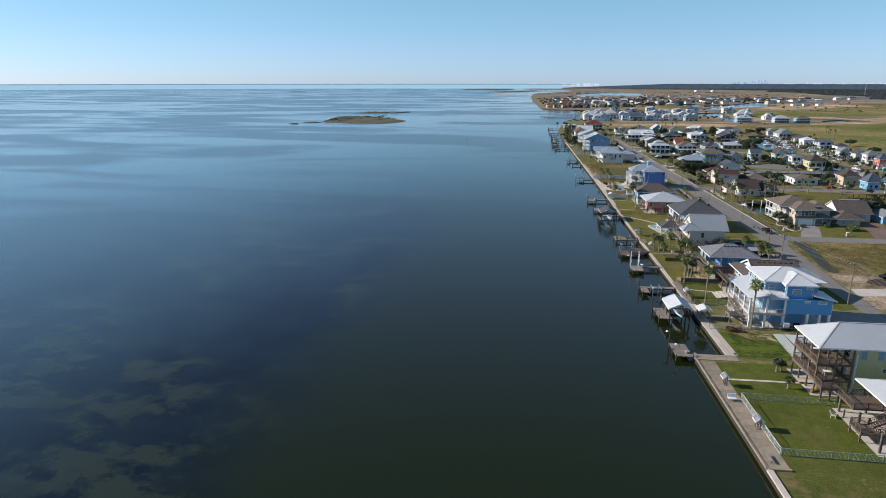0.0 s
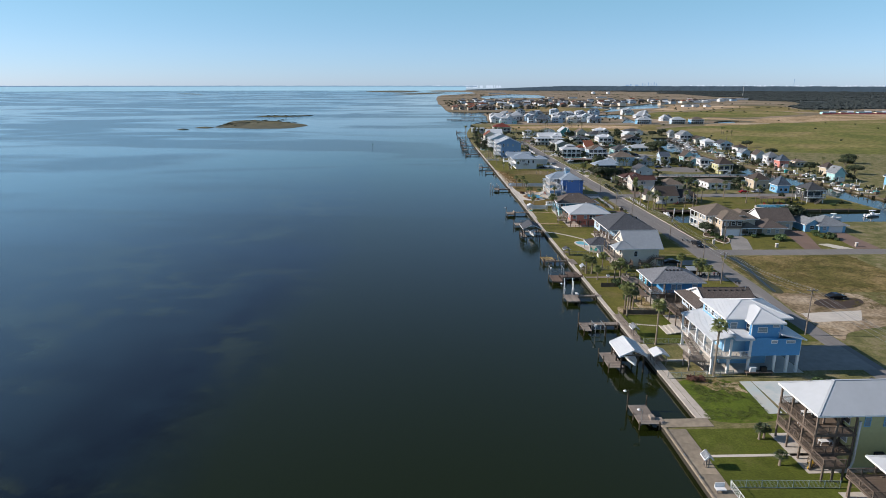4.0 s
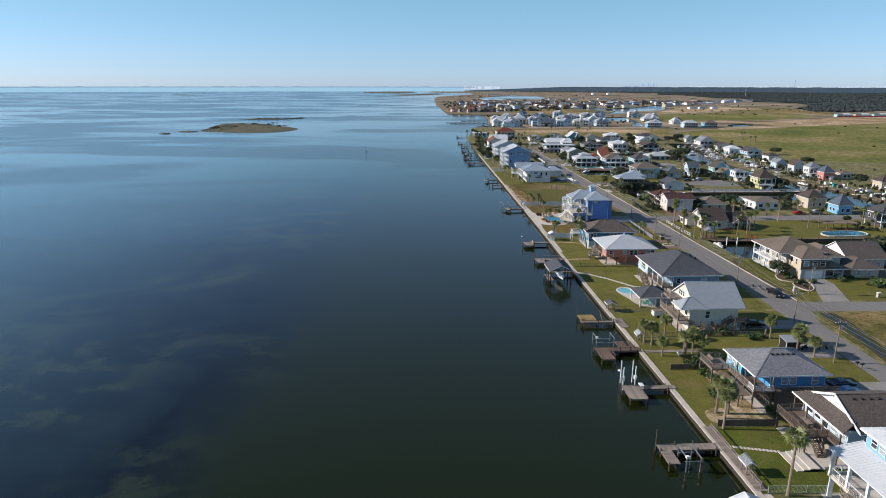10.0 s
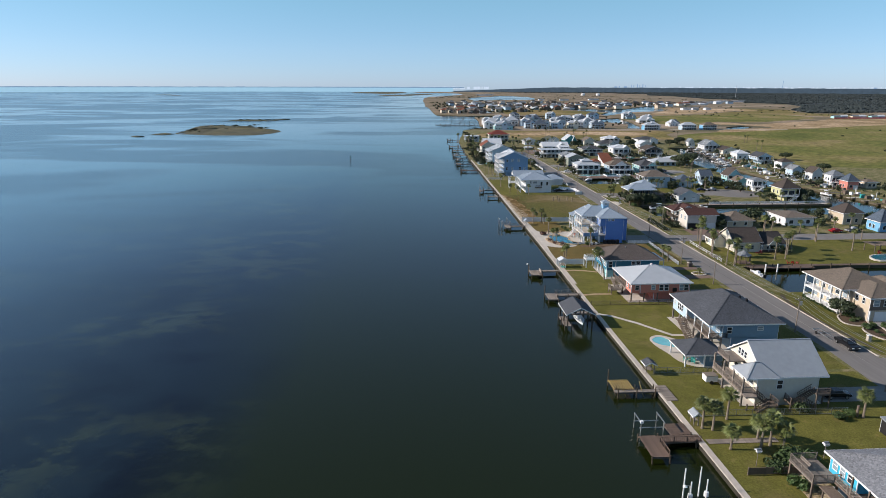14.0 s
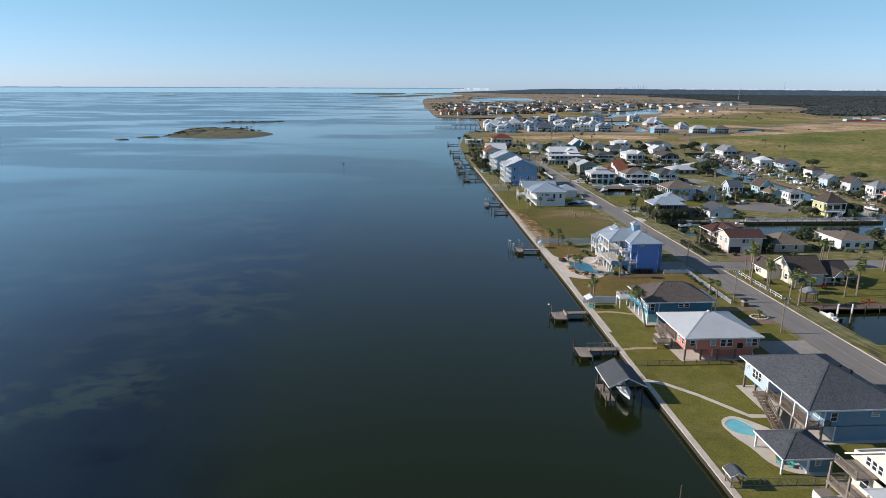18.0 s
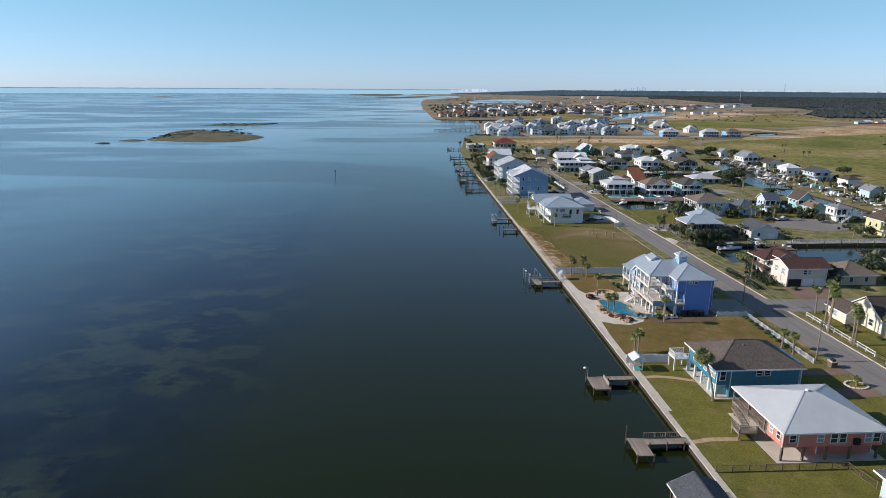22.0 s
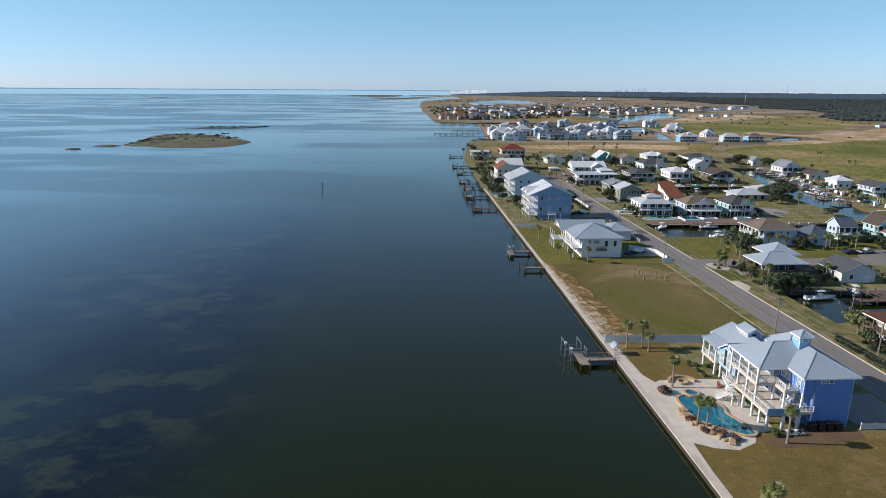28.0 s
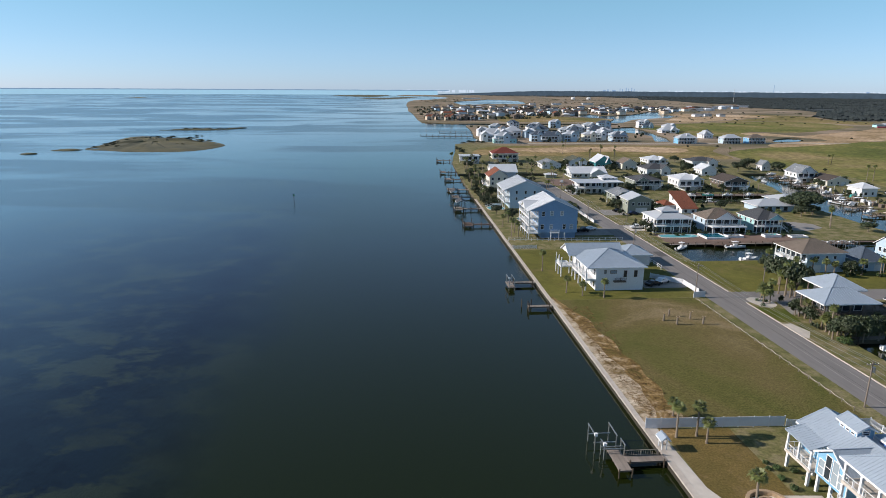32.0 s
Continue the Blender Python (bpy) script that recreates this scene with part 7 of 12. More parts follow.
roof(h, "hip", 67.0, 75.2, 236.6, 248.4, 6.1, 8.4, R["TAN"])
deck(h, 67.8, 73.4, 233.6, 237.4, G + 0.5, CONC, 0.5, "porch_floor")
posts(h, [(68.0, 233.8), (70.6, 233.8), (73.2, 233.8)], G + 0.4, 3.6, 0.22, TRIM)
railing(h, (70.6, 233.8), (73.2, 233.8), G + 0.5, TRIM, 0.95, 0.3)
railing(h, (73.2, 233.8), (73.2, 237.3), G + 0.5, TRIM, 0.95, 0.3)
roof(h, "hip", 67.5, 74.2, 232.8, 239.0, 3.7, 5.0, R["TAN"])
door(h, "S", 69.6, 237.36, G + 0.5, 1.0, 2.05)
window(h, "S", 72.0, 237.4, 1.9, 1.2, 1.3)
h = near("brown-roofed gabled house with pale walls", 83, 243)
body(h, 79.2, 90.4, 241.0, 252.0, G - 0.02, 4.3, M["TANW"])
roof(h, "gable", 78.6, 91.0, 240.2, 252.8, 4.3, 8.1, R["TAUPE"], axis="x", gable_wall=M["WHITE"])
body(h, 75.4, 83.2, 233.6, 241.0, G - 0.02, 3.5, M["TANW"], "front_wall")
roof(h, "hip", 74.6, 84.2, 232.6, 244.0, 3.6, 5.8, R["TAUPE"])
for x in (86, 88.6):
    window(h, "S", x, 241.0, 1.8, 1.1, 1.3)
for x in (77.6, 80.6):
    window(h, "S", x, 233.6, 1.7, 1.1, 1.2)
h = near("low sky-blue house with grey roofs and a wide garage", 101, 242)
body(h, 97.6, 107.2, 236.8, 247.0, G - 0.02, 3.5, M["SKY"])
roof(h, "hip", 96.8, 108.0, 236.0, 247.8, 3.6, 6.2, R["GREY"])
body(h, 93.6, 98.4, 238.4, 246.6, G - 0.02, 3.5, M["SKY"], "west_wall")
roof(h, "gable", 93.0, 99.2, 237.6, 247.4, 3.6, 5.6, R["GREY"], axis="y", gable_wall=M["SKY"])
piece("garage_door", "widegarage", TRIM, h, 103.6, 236.76, G, lambda b: box(b, -2.5, 2.5, -0.06, 0.06, 0, 2.3))
window(h, "S", 96, 238.4, 1.8, 1.4, 1.2)
window(h, "S", 99.6, 236.8, 1.8, 1.0, 1.2)

# cream gabled cottage by the canal
h = near("cream gabled cottage with dark shingle roof", 66, 300)
body(h, 61.0, 69.4, 293.2, 303.4, G - 0.02, 4.2, M["CREAM"])
roof(h, "gable", 60.3, 70.0, 292.6, 304.0, 4.2, 8.0, R["BROWN"], axis="x", gable_wall=M["CREAM"])
body(h, 69.4, 77.2, 294.6, 303.8, G - 0.02, 3.6, M["CREAM"], "east_wall")
roof(h, "gable", 69.2, 78.0, 292.4, 304.6, 3.5, 6.4, R["DARK"], axis="x", gable_wall=M["CREAM"])
roof(h, "gable", 71.4, 75.0, 291.8, 297.6, 3.6, 5.4, R["DARK"], axis="y", gable_wall=M["CREAM"])
posts(h, [(69.8, 292.7), (72.2, 292.7), (74.6, 292.7), (77.4, 292.7)], G - 0.02, 3.5, 0.2, TRIM)
deck(h, 69.6, 77.6, 292.5, 294.6, G + 0.2, DARKWOOD, 0.2, "porch_floor")
body(h, 57.4, 61.0, 299.4, 305.8, G - 0.02, 3.5, M["CREAM"], "wing_wall")
roof(h, "gable", 56.9, 61.4, 298.8, 306.4, 3.5, 5.6, R["BROWN"], axis="y", gable_wall=M["CREAM"])
window(h, "W", 296.4, 61.0, 1.8, 1.2, 1.4)
window(h, "W", 298.2, 61.0, 5.2, 0.7, 0.9)
window(h, "W", 303.0, 57.4, 1.7, 1.2, 1.3)
for x in (63.4, 66.8):
    window(h, "S", x, 293.2, 1.8, 1.0, 1.3)
for x in (70.8, 73.2, 75.8):
    window(h, "S", x, 294.6, 1.5, 1.1, 1.6)

# ---- houses across the road and along the far shore ----
house(8.2, 22.6, 685.2, 12.3, 6.6, 9.9, "WHITE", "WHITE", "flat")
house(32.4, 52, 694.5, 16, 7.3, 11, "RED", "CREAM", "hip")
house(59.5, 73.2, 657.1, 15.7, 4.1, 6.4, "GREY", "WHITE", "gable")
house(80.0, 93.5, 665.4, 15.5, 5, 7.7, "OLIVE", "WHITE", "gable")
house(95.9, 107.9, 658.5, 13.9, 4.9, 9.5, "WHITE", "TEAL", "gable")
house(111.8, 122.7, 651.8, 12.5, 4.9, 8.1, "TAN", "CREAM", "gable")
house(134.6, 148.7, 663.8, 16.0, 5.8, 8.2, "WHITE", "WHITE", "hip")
house(66.7, 89.0, 613.6, 16.0, 3.8, 7, "WHITE", "PALE", "gable")
house(116.4, 132.6, 622.6, 16.0, 5, 8.1, "SLATE", "PALE", "hip")
house(87.8, 103.4, 568.3, 16.0, 6, 8.4, "SLATE", "SAGE", "hip")
house(60.6, 72.5, 522.2, 13.6, 6.4, 8.3, "GREY", "SAGE", "gable")
house(109.5, 122.9, 563.6, 15.4, 7.2, 9.5, "WHITE", "WHITE", "hip")
house(164.9, 184.3, 662.7, 16.0, 5, 7.4, "SLATE", "WHITE", "hip")
house(151.0, 161.5, 621.6, 12.0, 4.6, 7.5, "WHITE", "WHITE", "gable")
house(133.2, 147.4, 562.3, 16.0, 6, 8.7, "BROWN", "BROWNW", "gable")
house(203.0, 210.0, 643.5, 8.1, 4.5, 7.5, "GREY", "WHITE", "gable")
house(192.6, 204.8, 590.7, 14.1, 6.5, 10.5, "GREY", "WHITE", "gable")
house(201.2, 215.2, 578.1, 16.0, 3.9, 6.4, "BROWN", "CREAM", "gable")
house(194.0, 203.6, 543.2, 11.1, 5.2, 7.4, "WHITE", "WHITE", "hip")
house(296.8, 310.5, 910.9, 12.3, 4.9, 9.8, "PALEMETAL", "WHITE", "hip")
house(286.9, 306.8, 990.8, 16.0, 4.3, 9.3, "PALEMETAL", "WHITE", "hip")
house(97.2, 106.3, 420.0, 10.5, 4, 7.3, "SLATEB", "PALEBLUE", "hip")
house(111.2, 118.2, 424.9, 8.0, 6.4, 9.2, "SLATEB", "PALEBLUE", "gable", way="x")
house(127.9, 135.6, 428.0, 8.8, 5.8, 9.6, "BROWN", "AQUA", "gable", way="y")
house(129.0, 136.0, 420.0, 8.0, 4, 6.4, "TAN", "AQUA", "gable", way="y")
house(193.8, 205.0, 515.4, 12.9, 5.8, 8.5, "SLATE", "PALEBLUE", "gable")
house(194.5, 202.9, 488.9, 9.6, 5.5, 7.6, "BROWN", "WHITE", "hip")
house(190.4, 197.6, 472.4, 8.3, 3.6, 5.9, "SLATE", "WHITE", "gable")
house(129.0, 136.0, 404.9, 8.0, 6.8, 8, "GREY", "WHITE", "hip")
house(79.4, 90.4, 378.8, 10.6, 3.9, 6.6, "CHAR", "PALE", "gable", way="y")
house(75.4, 86.4, 326.4, 11.0, 3.8, 6.6, "TAN", "TANW", "hip")
house(99.3, 111.6, 328.7, 14.1, 4.3, 5.5, "TAN", "WHITE", "hip")
house(126.1, 135.0, 290.7, 10.2, 6.8, 9.8, "SLATE", "DARKW", "hip")
house(128.1, 135.1, 317.5, 8.0, 4.7, 8.9, "SLATEB", "SKY", "hip")
house(123.2, 131.9, 330.3, 10.0, 5.4, 8.6, "BROWN", "TANW", "hip")
house(127.7, 136.6, 378.4, 10.2, 7.1, 11, "BROWN", "YELLOW", "hip")
house(182.3, 189.3, 410.5, 8.0, 5.3, 8.8, "SLATEB", "PINK", "hip")
house(194.7, 201.7, 413.4, 8.0, 4.3, 5.5, "TAN", "TANW", "hip")
house(178.7, 185.8, 417.6, 8.1, 7.2, 9.8, "GREY", "WHITE", "hip")
house(190.0, 197.0, 376.0, 8.0, 5.2, 8.0, "BROWN", "TANW", "hip")
house(187.4, 196.0, 318.0, 9.9, 7.6, 11.2, "SLATEB", "SKY", "gable")
house(189.0, 196.0, 292.0, 8.0, 6.8, 9.8, "GREY", "WHITE", "hip")
house(183.5, 190.5, 441.1, 8.0, 5.3, 8.5, "BROWN", "PALE", "gable")
house(179.5, 186.5, 453.3, 8.0, 5.5, 8, "GREY", "PALEBLUE", "gable")
house(179.3, 186.3, 352.4, 8.0, 5.2, 9, "GREY", "AQUA", "gable")
house(49.9, 71.6, 868.8, 16.0, 8.8, 13.8, "PALEMETAL", "WHITE", "hip")
house(58.5, 81.5, 849.8, 16.0, 5.2, 9.7, "PALEMETAL", "AQUA", "hip", False)
house(82.4, 100.1, 918.7, 15.9, 8.6, 13.6, "PALEMETAL", "WHITE", "hip")
house(120.0, 137.9, 949.5, 16.0, 8.3, 13.3, "SLATEB", "PALEBLUE", "hip")
house(108.2, 126.2, 863.4, 16.0, 6.7, 11.5, "SLATEB", "PALEBLUE", "hip")
house(143.7, 155.1, 889.6, 10.2, 10.5, 14.3, "SLATEB", "PALEBLUE", "hip")
house(180.3, 194.8, 998.4, 13.0, 6.3, 11.3, "PALEMETAL", "PALEBLUE", "hip")
house(192.0, 207.1, 974.8, 13.6, 5.5, 10.5, "SLATEB", "PALEBLUE", "hip")
house(200.9, 214.1, 952.5, 11.9, 6, 11, "SLATEB", "WHITE", "hip")
house(181.1, 198.0, 865.3, 15.2, 6, 11, "SLATEB", "PALEBLUE", "hip")
house(301.5, 317.9, 1085.9, 14.8, 4.4, 9.3, "SLATEB", "PALEBLUE", "hip")
house(294.7, 315.5, 1003.1, 16.0, 4.1, 9.1, "PALEMETAL", "PALEBLUE", "hip")
house(244.8, 260.3, 846.4, 13.9, 6.4, 10.8, "PALEMETAL", "WHITE", "hip")
house(312.1, 322.9, 934.8, 9.7, 3.8, 8.8, "SLATEB", "PALEBLUE", "hip")

# ---- houses along the middle canals, one by one ----
def gallery_house(label, x0, x1, y0, y1, ze, zt, kind, roofm, wallm, gal=2.4, axis=None, zm=None, ribs=0.0, glazed=True):
    """A two-storey house whose south front is a gallery on two levels with glazed walls behind."""
    h = near(label, (x0 + x1) / 2, (y0 + y1) / 2)
    zm = zm or G + (ze - G) * 0.52
    o = 0.5
    body(h, x0 + o, x1 - o, y0 + gal, y1 - o, G - 0.02, ze - 0.02, wallm)
    deck(h, x0 + o, x1 - o, y0 + 0.3, y0 + gal, zm, TRIM, 0.3, "gallery")
    railing(h, (x0 + o, y0 + 0.4), (x1 - o, y0 + 0.4), zm, TRIM, gap=0.3, every=3.0, joined=True)
    n = max(4, round((x1 - x0) / 2.6))
    posts(h, [(x0 + o + 0.1 + (x1 - x0 - 2 * o - 0.2) * i / (n - 1), y0 + 0.45) for i in range(n)], G - 0.02, ze - 0.1, 0.22, TRIM)
    w = (x1 - x0 - 2 * o) / (n - 1) - 0.5
    for i in range(n - 1):
        xw = x0 + o + (x1 - x0 - 2 * o) * (i + 0.5) / (n - 1)
        if glazed or i % 2:
            plain_window(h, "S", xw, y0 + gal, G + 0.15, w, min(2.1, zm - G - 0.6))
        plain_window(h, "S", xw, y0 + gal, zm + 0.15, w, min(2.1, ze - zm - 0.5))
    k = max(2, int((y1 - y0 - gal) / 3.6))
    for i in range(k):
        yw = y0 + gal + (y1 - y0 - gal - o) * (i + 0.5) / k
        plain_window(h, "W", yw, x0 + o, zm + 0.7, 0.9, 1.2)
        if i % 2:
            plain_window(h, "W", yw, x0 + o, G + 0.9, 0.9, 1.2)
    roof(h, kind, x0, x1, y0, y1, ze, zt, roofm, axis=axis, gable_wall=wallm, ribs=ribs)
    return h


h = gallery_house("white canal house with two glazed galleries and grey hipped roof", 57.2, 71.4, 470.3, 484, 6.5, 9.0, "hip", R["PALEMETAL"], M["WHITE"])
roof(h, "hip", 60.8, 67.6, 474.4, 480.6, 8.6, 9.9, R["PALEMETAL"])
h = gallery_house("pale blue canal house with brown hipped roof and broad balcony", 76.4, 90.4, 470.4, 482, 6.2, 9.4, "hip", R["TAN"], M["PALEBLUE"], 2.0)
roof(h, "gable", 79.4, 88.0, 469.6, 476.0, 6.3, 9.0, R["BROWN"], axis="y", gable_wall=TRIM)
deck(h, 77.4, 90.6, 467.4, 470.7, 3.9, TRIM, 0.3, "balcony")
railing(h, (77.5, 467.5), (90.5, 467.5), 3.9, TRIM, gap=0.3, every=3.0, joined=True)
posts(h, [(x, 467.6) for x in (77.8, 82, 86.2, 90.2)], G - 0.02, 3.7, 0.2, TRIM)
h = gallery_house("aqua canal house with grey shingle roof and screened gallery", 94.6, 105.2, 468.4, 482.6, 6.2, 9.2, "hip", R["SLATE"], M["AQUA"], 2.6)
roof(h, "gable", 98.6, 105.4, 467.9, 475.0, 6.25, 8.4, R["SLATE"], axis="y", gable_wall=M["AQUA"])
stairs(h, (108.6, 470.2), (105.0, 470.2), G, 3.7, 1.1, TRIM, joined=True)
# brown-roofed house on the lawn side of the canal, gallery to the west
h = near("pale blue house with brown hipped roof and white west gallery", 86, 426)
body(h, 81.2, 92.8, 420.3, 432, G - 0.02, 6.7, M["PALEBLUE"])
roof(h, "hip", 78.6, 93.4, 419.6, 432.8, 6.8, 9.7, R["TAN"])
deck(h, 79.1, 81.2, 420.1, 432.4, 3.8, TRIM, 0.5, "gallery")
railing(h, (79.2, 420.2), (79.2, 432.3), 3.8, TRIM, gap=0.3, every=3.0, joined=True)
railing(h, (79.2, 420.2), (81.2, 420.2), 3.8, TRIM, gap=0.3, every=3.0, joined=True)
posts(h, [(79.2, y) for y in (420.2, 422.6, 425.0, 427.4, 429.8, 432.2)], G - 0.02, 6.6, 0.24, TRIM)
for y in (421.8, 424.2, 426.6, 429.0, 431.0):
    plain_window(h, "W", y, 81.2, 4.1, 1.6, 1.9)
    plain_window(h, "W", y, 81.2, 1.3, 1.4, 1.7)
for x, z in ((84.4, 4.9), (89.6, 4.9), (87, 4.9)):
    plain_window(h, "S", x, 420.3, z, 0.8, 0.9)
for x in (84.2, 88.6):
    piece("garage_door", "midgarage", TRIM, h, x, 420.28, G, lambda b: box(b, -1.5, 1.5, -0.06, 0.06, 0, 2.2))
# rust roof with one long slope to the south
h = near("white house with one long rust-brown roof slope", 88, 513.6)
bm = bmesh.new()
v = [bm.verts.new((x, y, z)) for x in (85.0, 91.4) for y, z in ((507.4, G - 0.02), (521, G - 0.02), (521, 7.9), (507.4, 3.0))]
bm.faces.new(v[:4])
bm.faces.new(v[4:])
for i in range(4):
    bm.faces.new((v[i], v[(i + 1) % 4], v[4 + (i + 1) % 4], v[4 + i]))
part("wall", bm, M["WHITE"], h)
bm = bmesh.new()
v = [bm.verts.new((x, y, z)) for dz in (0.0, 0.2) for x, y, z in ((84.4, 506.6, 2.85 + dz), (92.0, 506.6, 2.85 + dz), (92.0, 521.6, 8.25 + dz), (84.4, 521.6, 8.25 + dz))]
for q in ((3, 2, 1, 0), (4, 5, 6, 7), (0, 1, 5, 4), (1, 2, 6, 5), (2, 3, 7, 6), (3, 0, 4, 7)):
    bm.faces.new([v[i] for i in q])
part("roof", bm, R["RUST"], h)
body(h, 79.6, 85.0, 514.0, 521.6, G - 0.02, 3.2, M["WHITE"], "wing_wall")
roof(h, "hip", 79.0, 85.0, 513.4, 522.2, 3.3, 5.0, R["RUST"])
for y, z in ((511, 1.5), (517, 5.0)):
    plain_window(h, "W", y, 85.0, z, 1.1, 1.2)
for x in (86.6, 89.8):
    plain_window(h, "S", x, 507.4, 1.3, 1.2, 1.1)
# grey-green garage house at the street
h = near("grey-green two-storey house with a double garage and gabled roof", 66.4, 513)
body(h, 61.6, 71.6, 508.6, 518.4, G - 0.02, 6.7, M["SAGE"])
roof(h, "gable", 61.0, 72.2, 508.0, 519.0, 6.7, 9.0, R["PALEMETAL"], axis="y", gable_wall=M["SAGE"])
piece("garage_door", "widegarage", TRIM, h, 67.4, 508.56, G, lambda b: box(b, -2.5, 2.5, -0.06, 0.06, 0, 2.3))
for x in (63.6, 66.2, 67.4, 68.6, 70.2):
    plain_window(h, "S", x, 508.6, 4.3, 0.8, 1.3)
for y in (511, 515):
    plain_window(h, "W", y, 61.6, 4.3, 0.9, 1.3)
# low flat-roofed white house with an open upper deck, stepped roofs behind
h = near("white low-roofed house with an open upper deck", 62, 562)
body(h, 54.0, 68.0, 560.4, 570, G - 0.02, 3.9, M["PALE"])
deck(h, 53.6, 68.2, 556.8, 566.0, 4.1, TRIM, 0.4, "upper_deck")
railing(h, (53.7, 556.9), (68.1, 556.9), 4.1, TRIM, gap=0.3, every=3.0, joined=True)
railing(h, (53.7, 556.9), (53.7, 565.9), 4.1, TRIM, gap=0.3, every=3.0, joined=True)
posts(h, [(x, 557.1) for x in (53.9, 57.4, 61, 64.6, 67.9)], G - 0.02, 6.8, 0.24, TRIM)
body(h, 56.0, 68.0, 562.4, 570, 3.9, 6.8, M["WHITE"], "upper_wall")
roof(h, "flat", 53.2, 68.6, 556.4, 570.6, 6.9, 7.2, R["PALEMETAL"])
for x in (57.6, 60.6, 63.6, 66.4):
    plain_window(h, "S", x, 562.4, 4.3, 2.0, 2.0)
    plain_window(h, "S", x, 560.4, 1.2, 1.6, 1.8)
body(h, 68.0, 78.6, 563.0, 574, G - 0.02, 6.2, M["WHITE"], "east_wall")
roof(h, "hip", 67.4, 79.4, 561.6, 574.8, 6.3, 7.6, R["WHITE"], ribs=0.9)
body(h, 69.6, 76.4, 566.0, 573, 6.3, 8.0, M["WHITE"], "attic_wall", False)
roof(h, "hip", 68.8, 77.2, 565.2, 573.8, 8.0, 9.3, R["WHITE"], ribs=0.9)
for x in (69.6, 72.4, 75.2, 77.4):
    plain_window(h, "S", x, 563.0, 3.6, 1.6, 2.0)
for x in (71, 73, 75):
    plain_window(h, "S", x, 566.0, 7.0, 1.2, 0.7)
# low pale-roofed house by the wide canal
h = near("low pale blue house with broad pale metal roofs", 132, 516)
body(h, 120.0, 136.0, 509.2, 520, G - 0.02, 3.6, M["PALEBLUE"])
roof(h, "hip", 118.8, 137.0, 508.0, 521.2, 3.7, 5.8, R["PALEMETAL"])
body(h, 134.0, 145.6, 515.6, 528, G - 0.02, 4.4, M["SKY"], "north_wall")
roof(h, "hip", 133.2, 146.4, 514.8, 528.8, 4.5, 6.6, R["PALEMETAL"])
for x in (122, 125.4, 129, 132.6):
    plain_window(h, "S", x, 509.2, 1.3, 1.8, 1.8)
for x in (138, 141.4, 144):
    plain_window(h, "S", x, 515.6, 1.6, 1.4, 1.6)
# tall pale blue gable house behind the blue one, galleries to the west
h = near("tall pale blue house with grey gabled roof and white west galleries", 20.5, 531)
body(h, 13.0, 28.2, 522.4, 541, G - 0.02, 9.0, M["PALEBLUE"])
roof(h, "gable", 10.2, 29.6, 521.6, 541.8, 9.1, 13.2, R["PALEMETAL"], axis="y", gable_wall=M["PALEBLUE"], ribs=0.9)
for zz in (3.6, 6.4):
    deck(h, 10.5, 13.0, 522.0, 541.4, zz, TRIM, 0.3, "gallery")
    railing(h, (10.6, 522.1), (10.6, 541.3), zz, TRIM, gap=0.3, every=3.0, joined=True)
    railing(h, (10.6, 522.1), (13.0, 522.1), zz, TRIM, gap=0.3, every=3.0, joined=True)
    for y in (524.6, 528, 531.4, 534.8, 538.2):
        plain_window(h, "W", y, 13.0, zz + 0.2, 1.8, 2.1)
    for x in (16, 20, 24, 27):
        plain_window(h, "S", x, 522.4, zz + 0.9, 0.8, 1.3)
posts(h, [(10.7, y) for y in (522.3, 526.1, 529.9, 533.7, 537.5, 541.2)], G - 0.02, 9.0, 0.26, TRIM)
body(h, 28.2, 33.0, 525.0, 537, G - 0.02, 6.2, M["PALEBLUE"], "east_wall")
roof(h, "hip", 27.8, 34.0, 524.2, 537.8, 6.3, 7.6, R["PALEMETAL"])
# cream house of several gables on the shore
h = near("cream three-gabled shore house with rust, white and dark roofs", 17, 575)
body(h, 10.8, 20.4, 566.8, 580, G - 0.02, 8.7, M["CREAM"])
roof(h, "gable", 10.2, 21.0, 566.0, 580.6, 8.7, 12.3, R["RUST"], axis="y", gable_wall=M["CREAM"])
body(h, 14.0, 27.0, 580, 592, G - 0.02, 9.2, M["WHITE"], "north_wall")
roof(h, "gable", 13.2, 27.8, 579.2, 592.8, 9.3, 12.9, R["WHITE"], axis="x", gable_wall=M["WHITE"], ribs=0.9)
body(h, 20.4, 28.6, 562.4, 574, G - 0.02, 6.4, M["CREAM"], "east_wall")
roof(h, "hip", 19.6, 29.4, 561.6, 574.8, 6.4, 8.8, R["CHAR"])
deck(h, 8.4, 10.8, 566.6, 580, 4.0, TRIM, 0.3, "gallery")
railing(h, (8.5, 566.7), (8.5, 579.9), 4.0, TRIM, gap=0.3, every=3.0, joined=True)
posts(h, [(8.6, y) for y in (566.8, 571, 575.4, 579.8)], G - 0.02, 6.8, 0.24, TRIM)
for x in (12.4, 15.6, 18.6):
    for zz in (1.6, 4.6, 6.9):
        plain_window(h, "S", x, 566.8, zz, 1.0, 1.3)
for y in (569, 572.6, 576.4):
    plain_window(h, "W", y, 10.8, 4.4, 1.4, 1.9)
    plain_window(h, "W", y, 10.8, 1.5, 1.2, 1.5)
for x in (22.4, 25.8):
    plain_window(h, "S", x, 562.4, 4.0, 1.2, 1.3)
# pale blue pair beside the marsh road
gallery_house("pale blue marsh-side house with white galleries and grey roof", 239.5, 257.4, 843.2, 856, 6.6, 10.2, "hip", R["PALEMETAL"], M["SKY"])
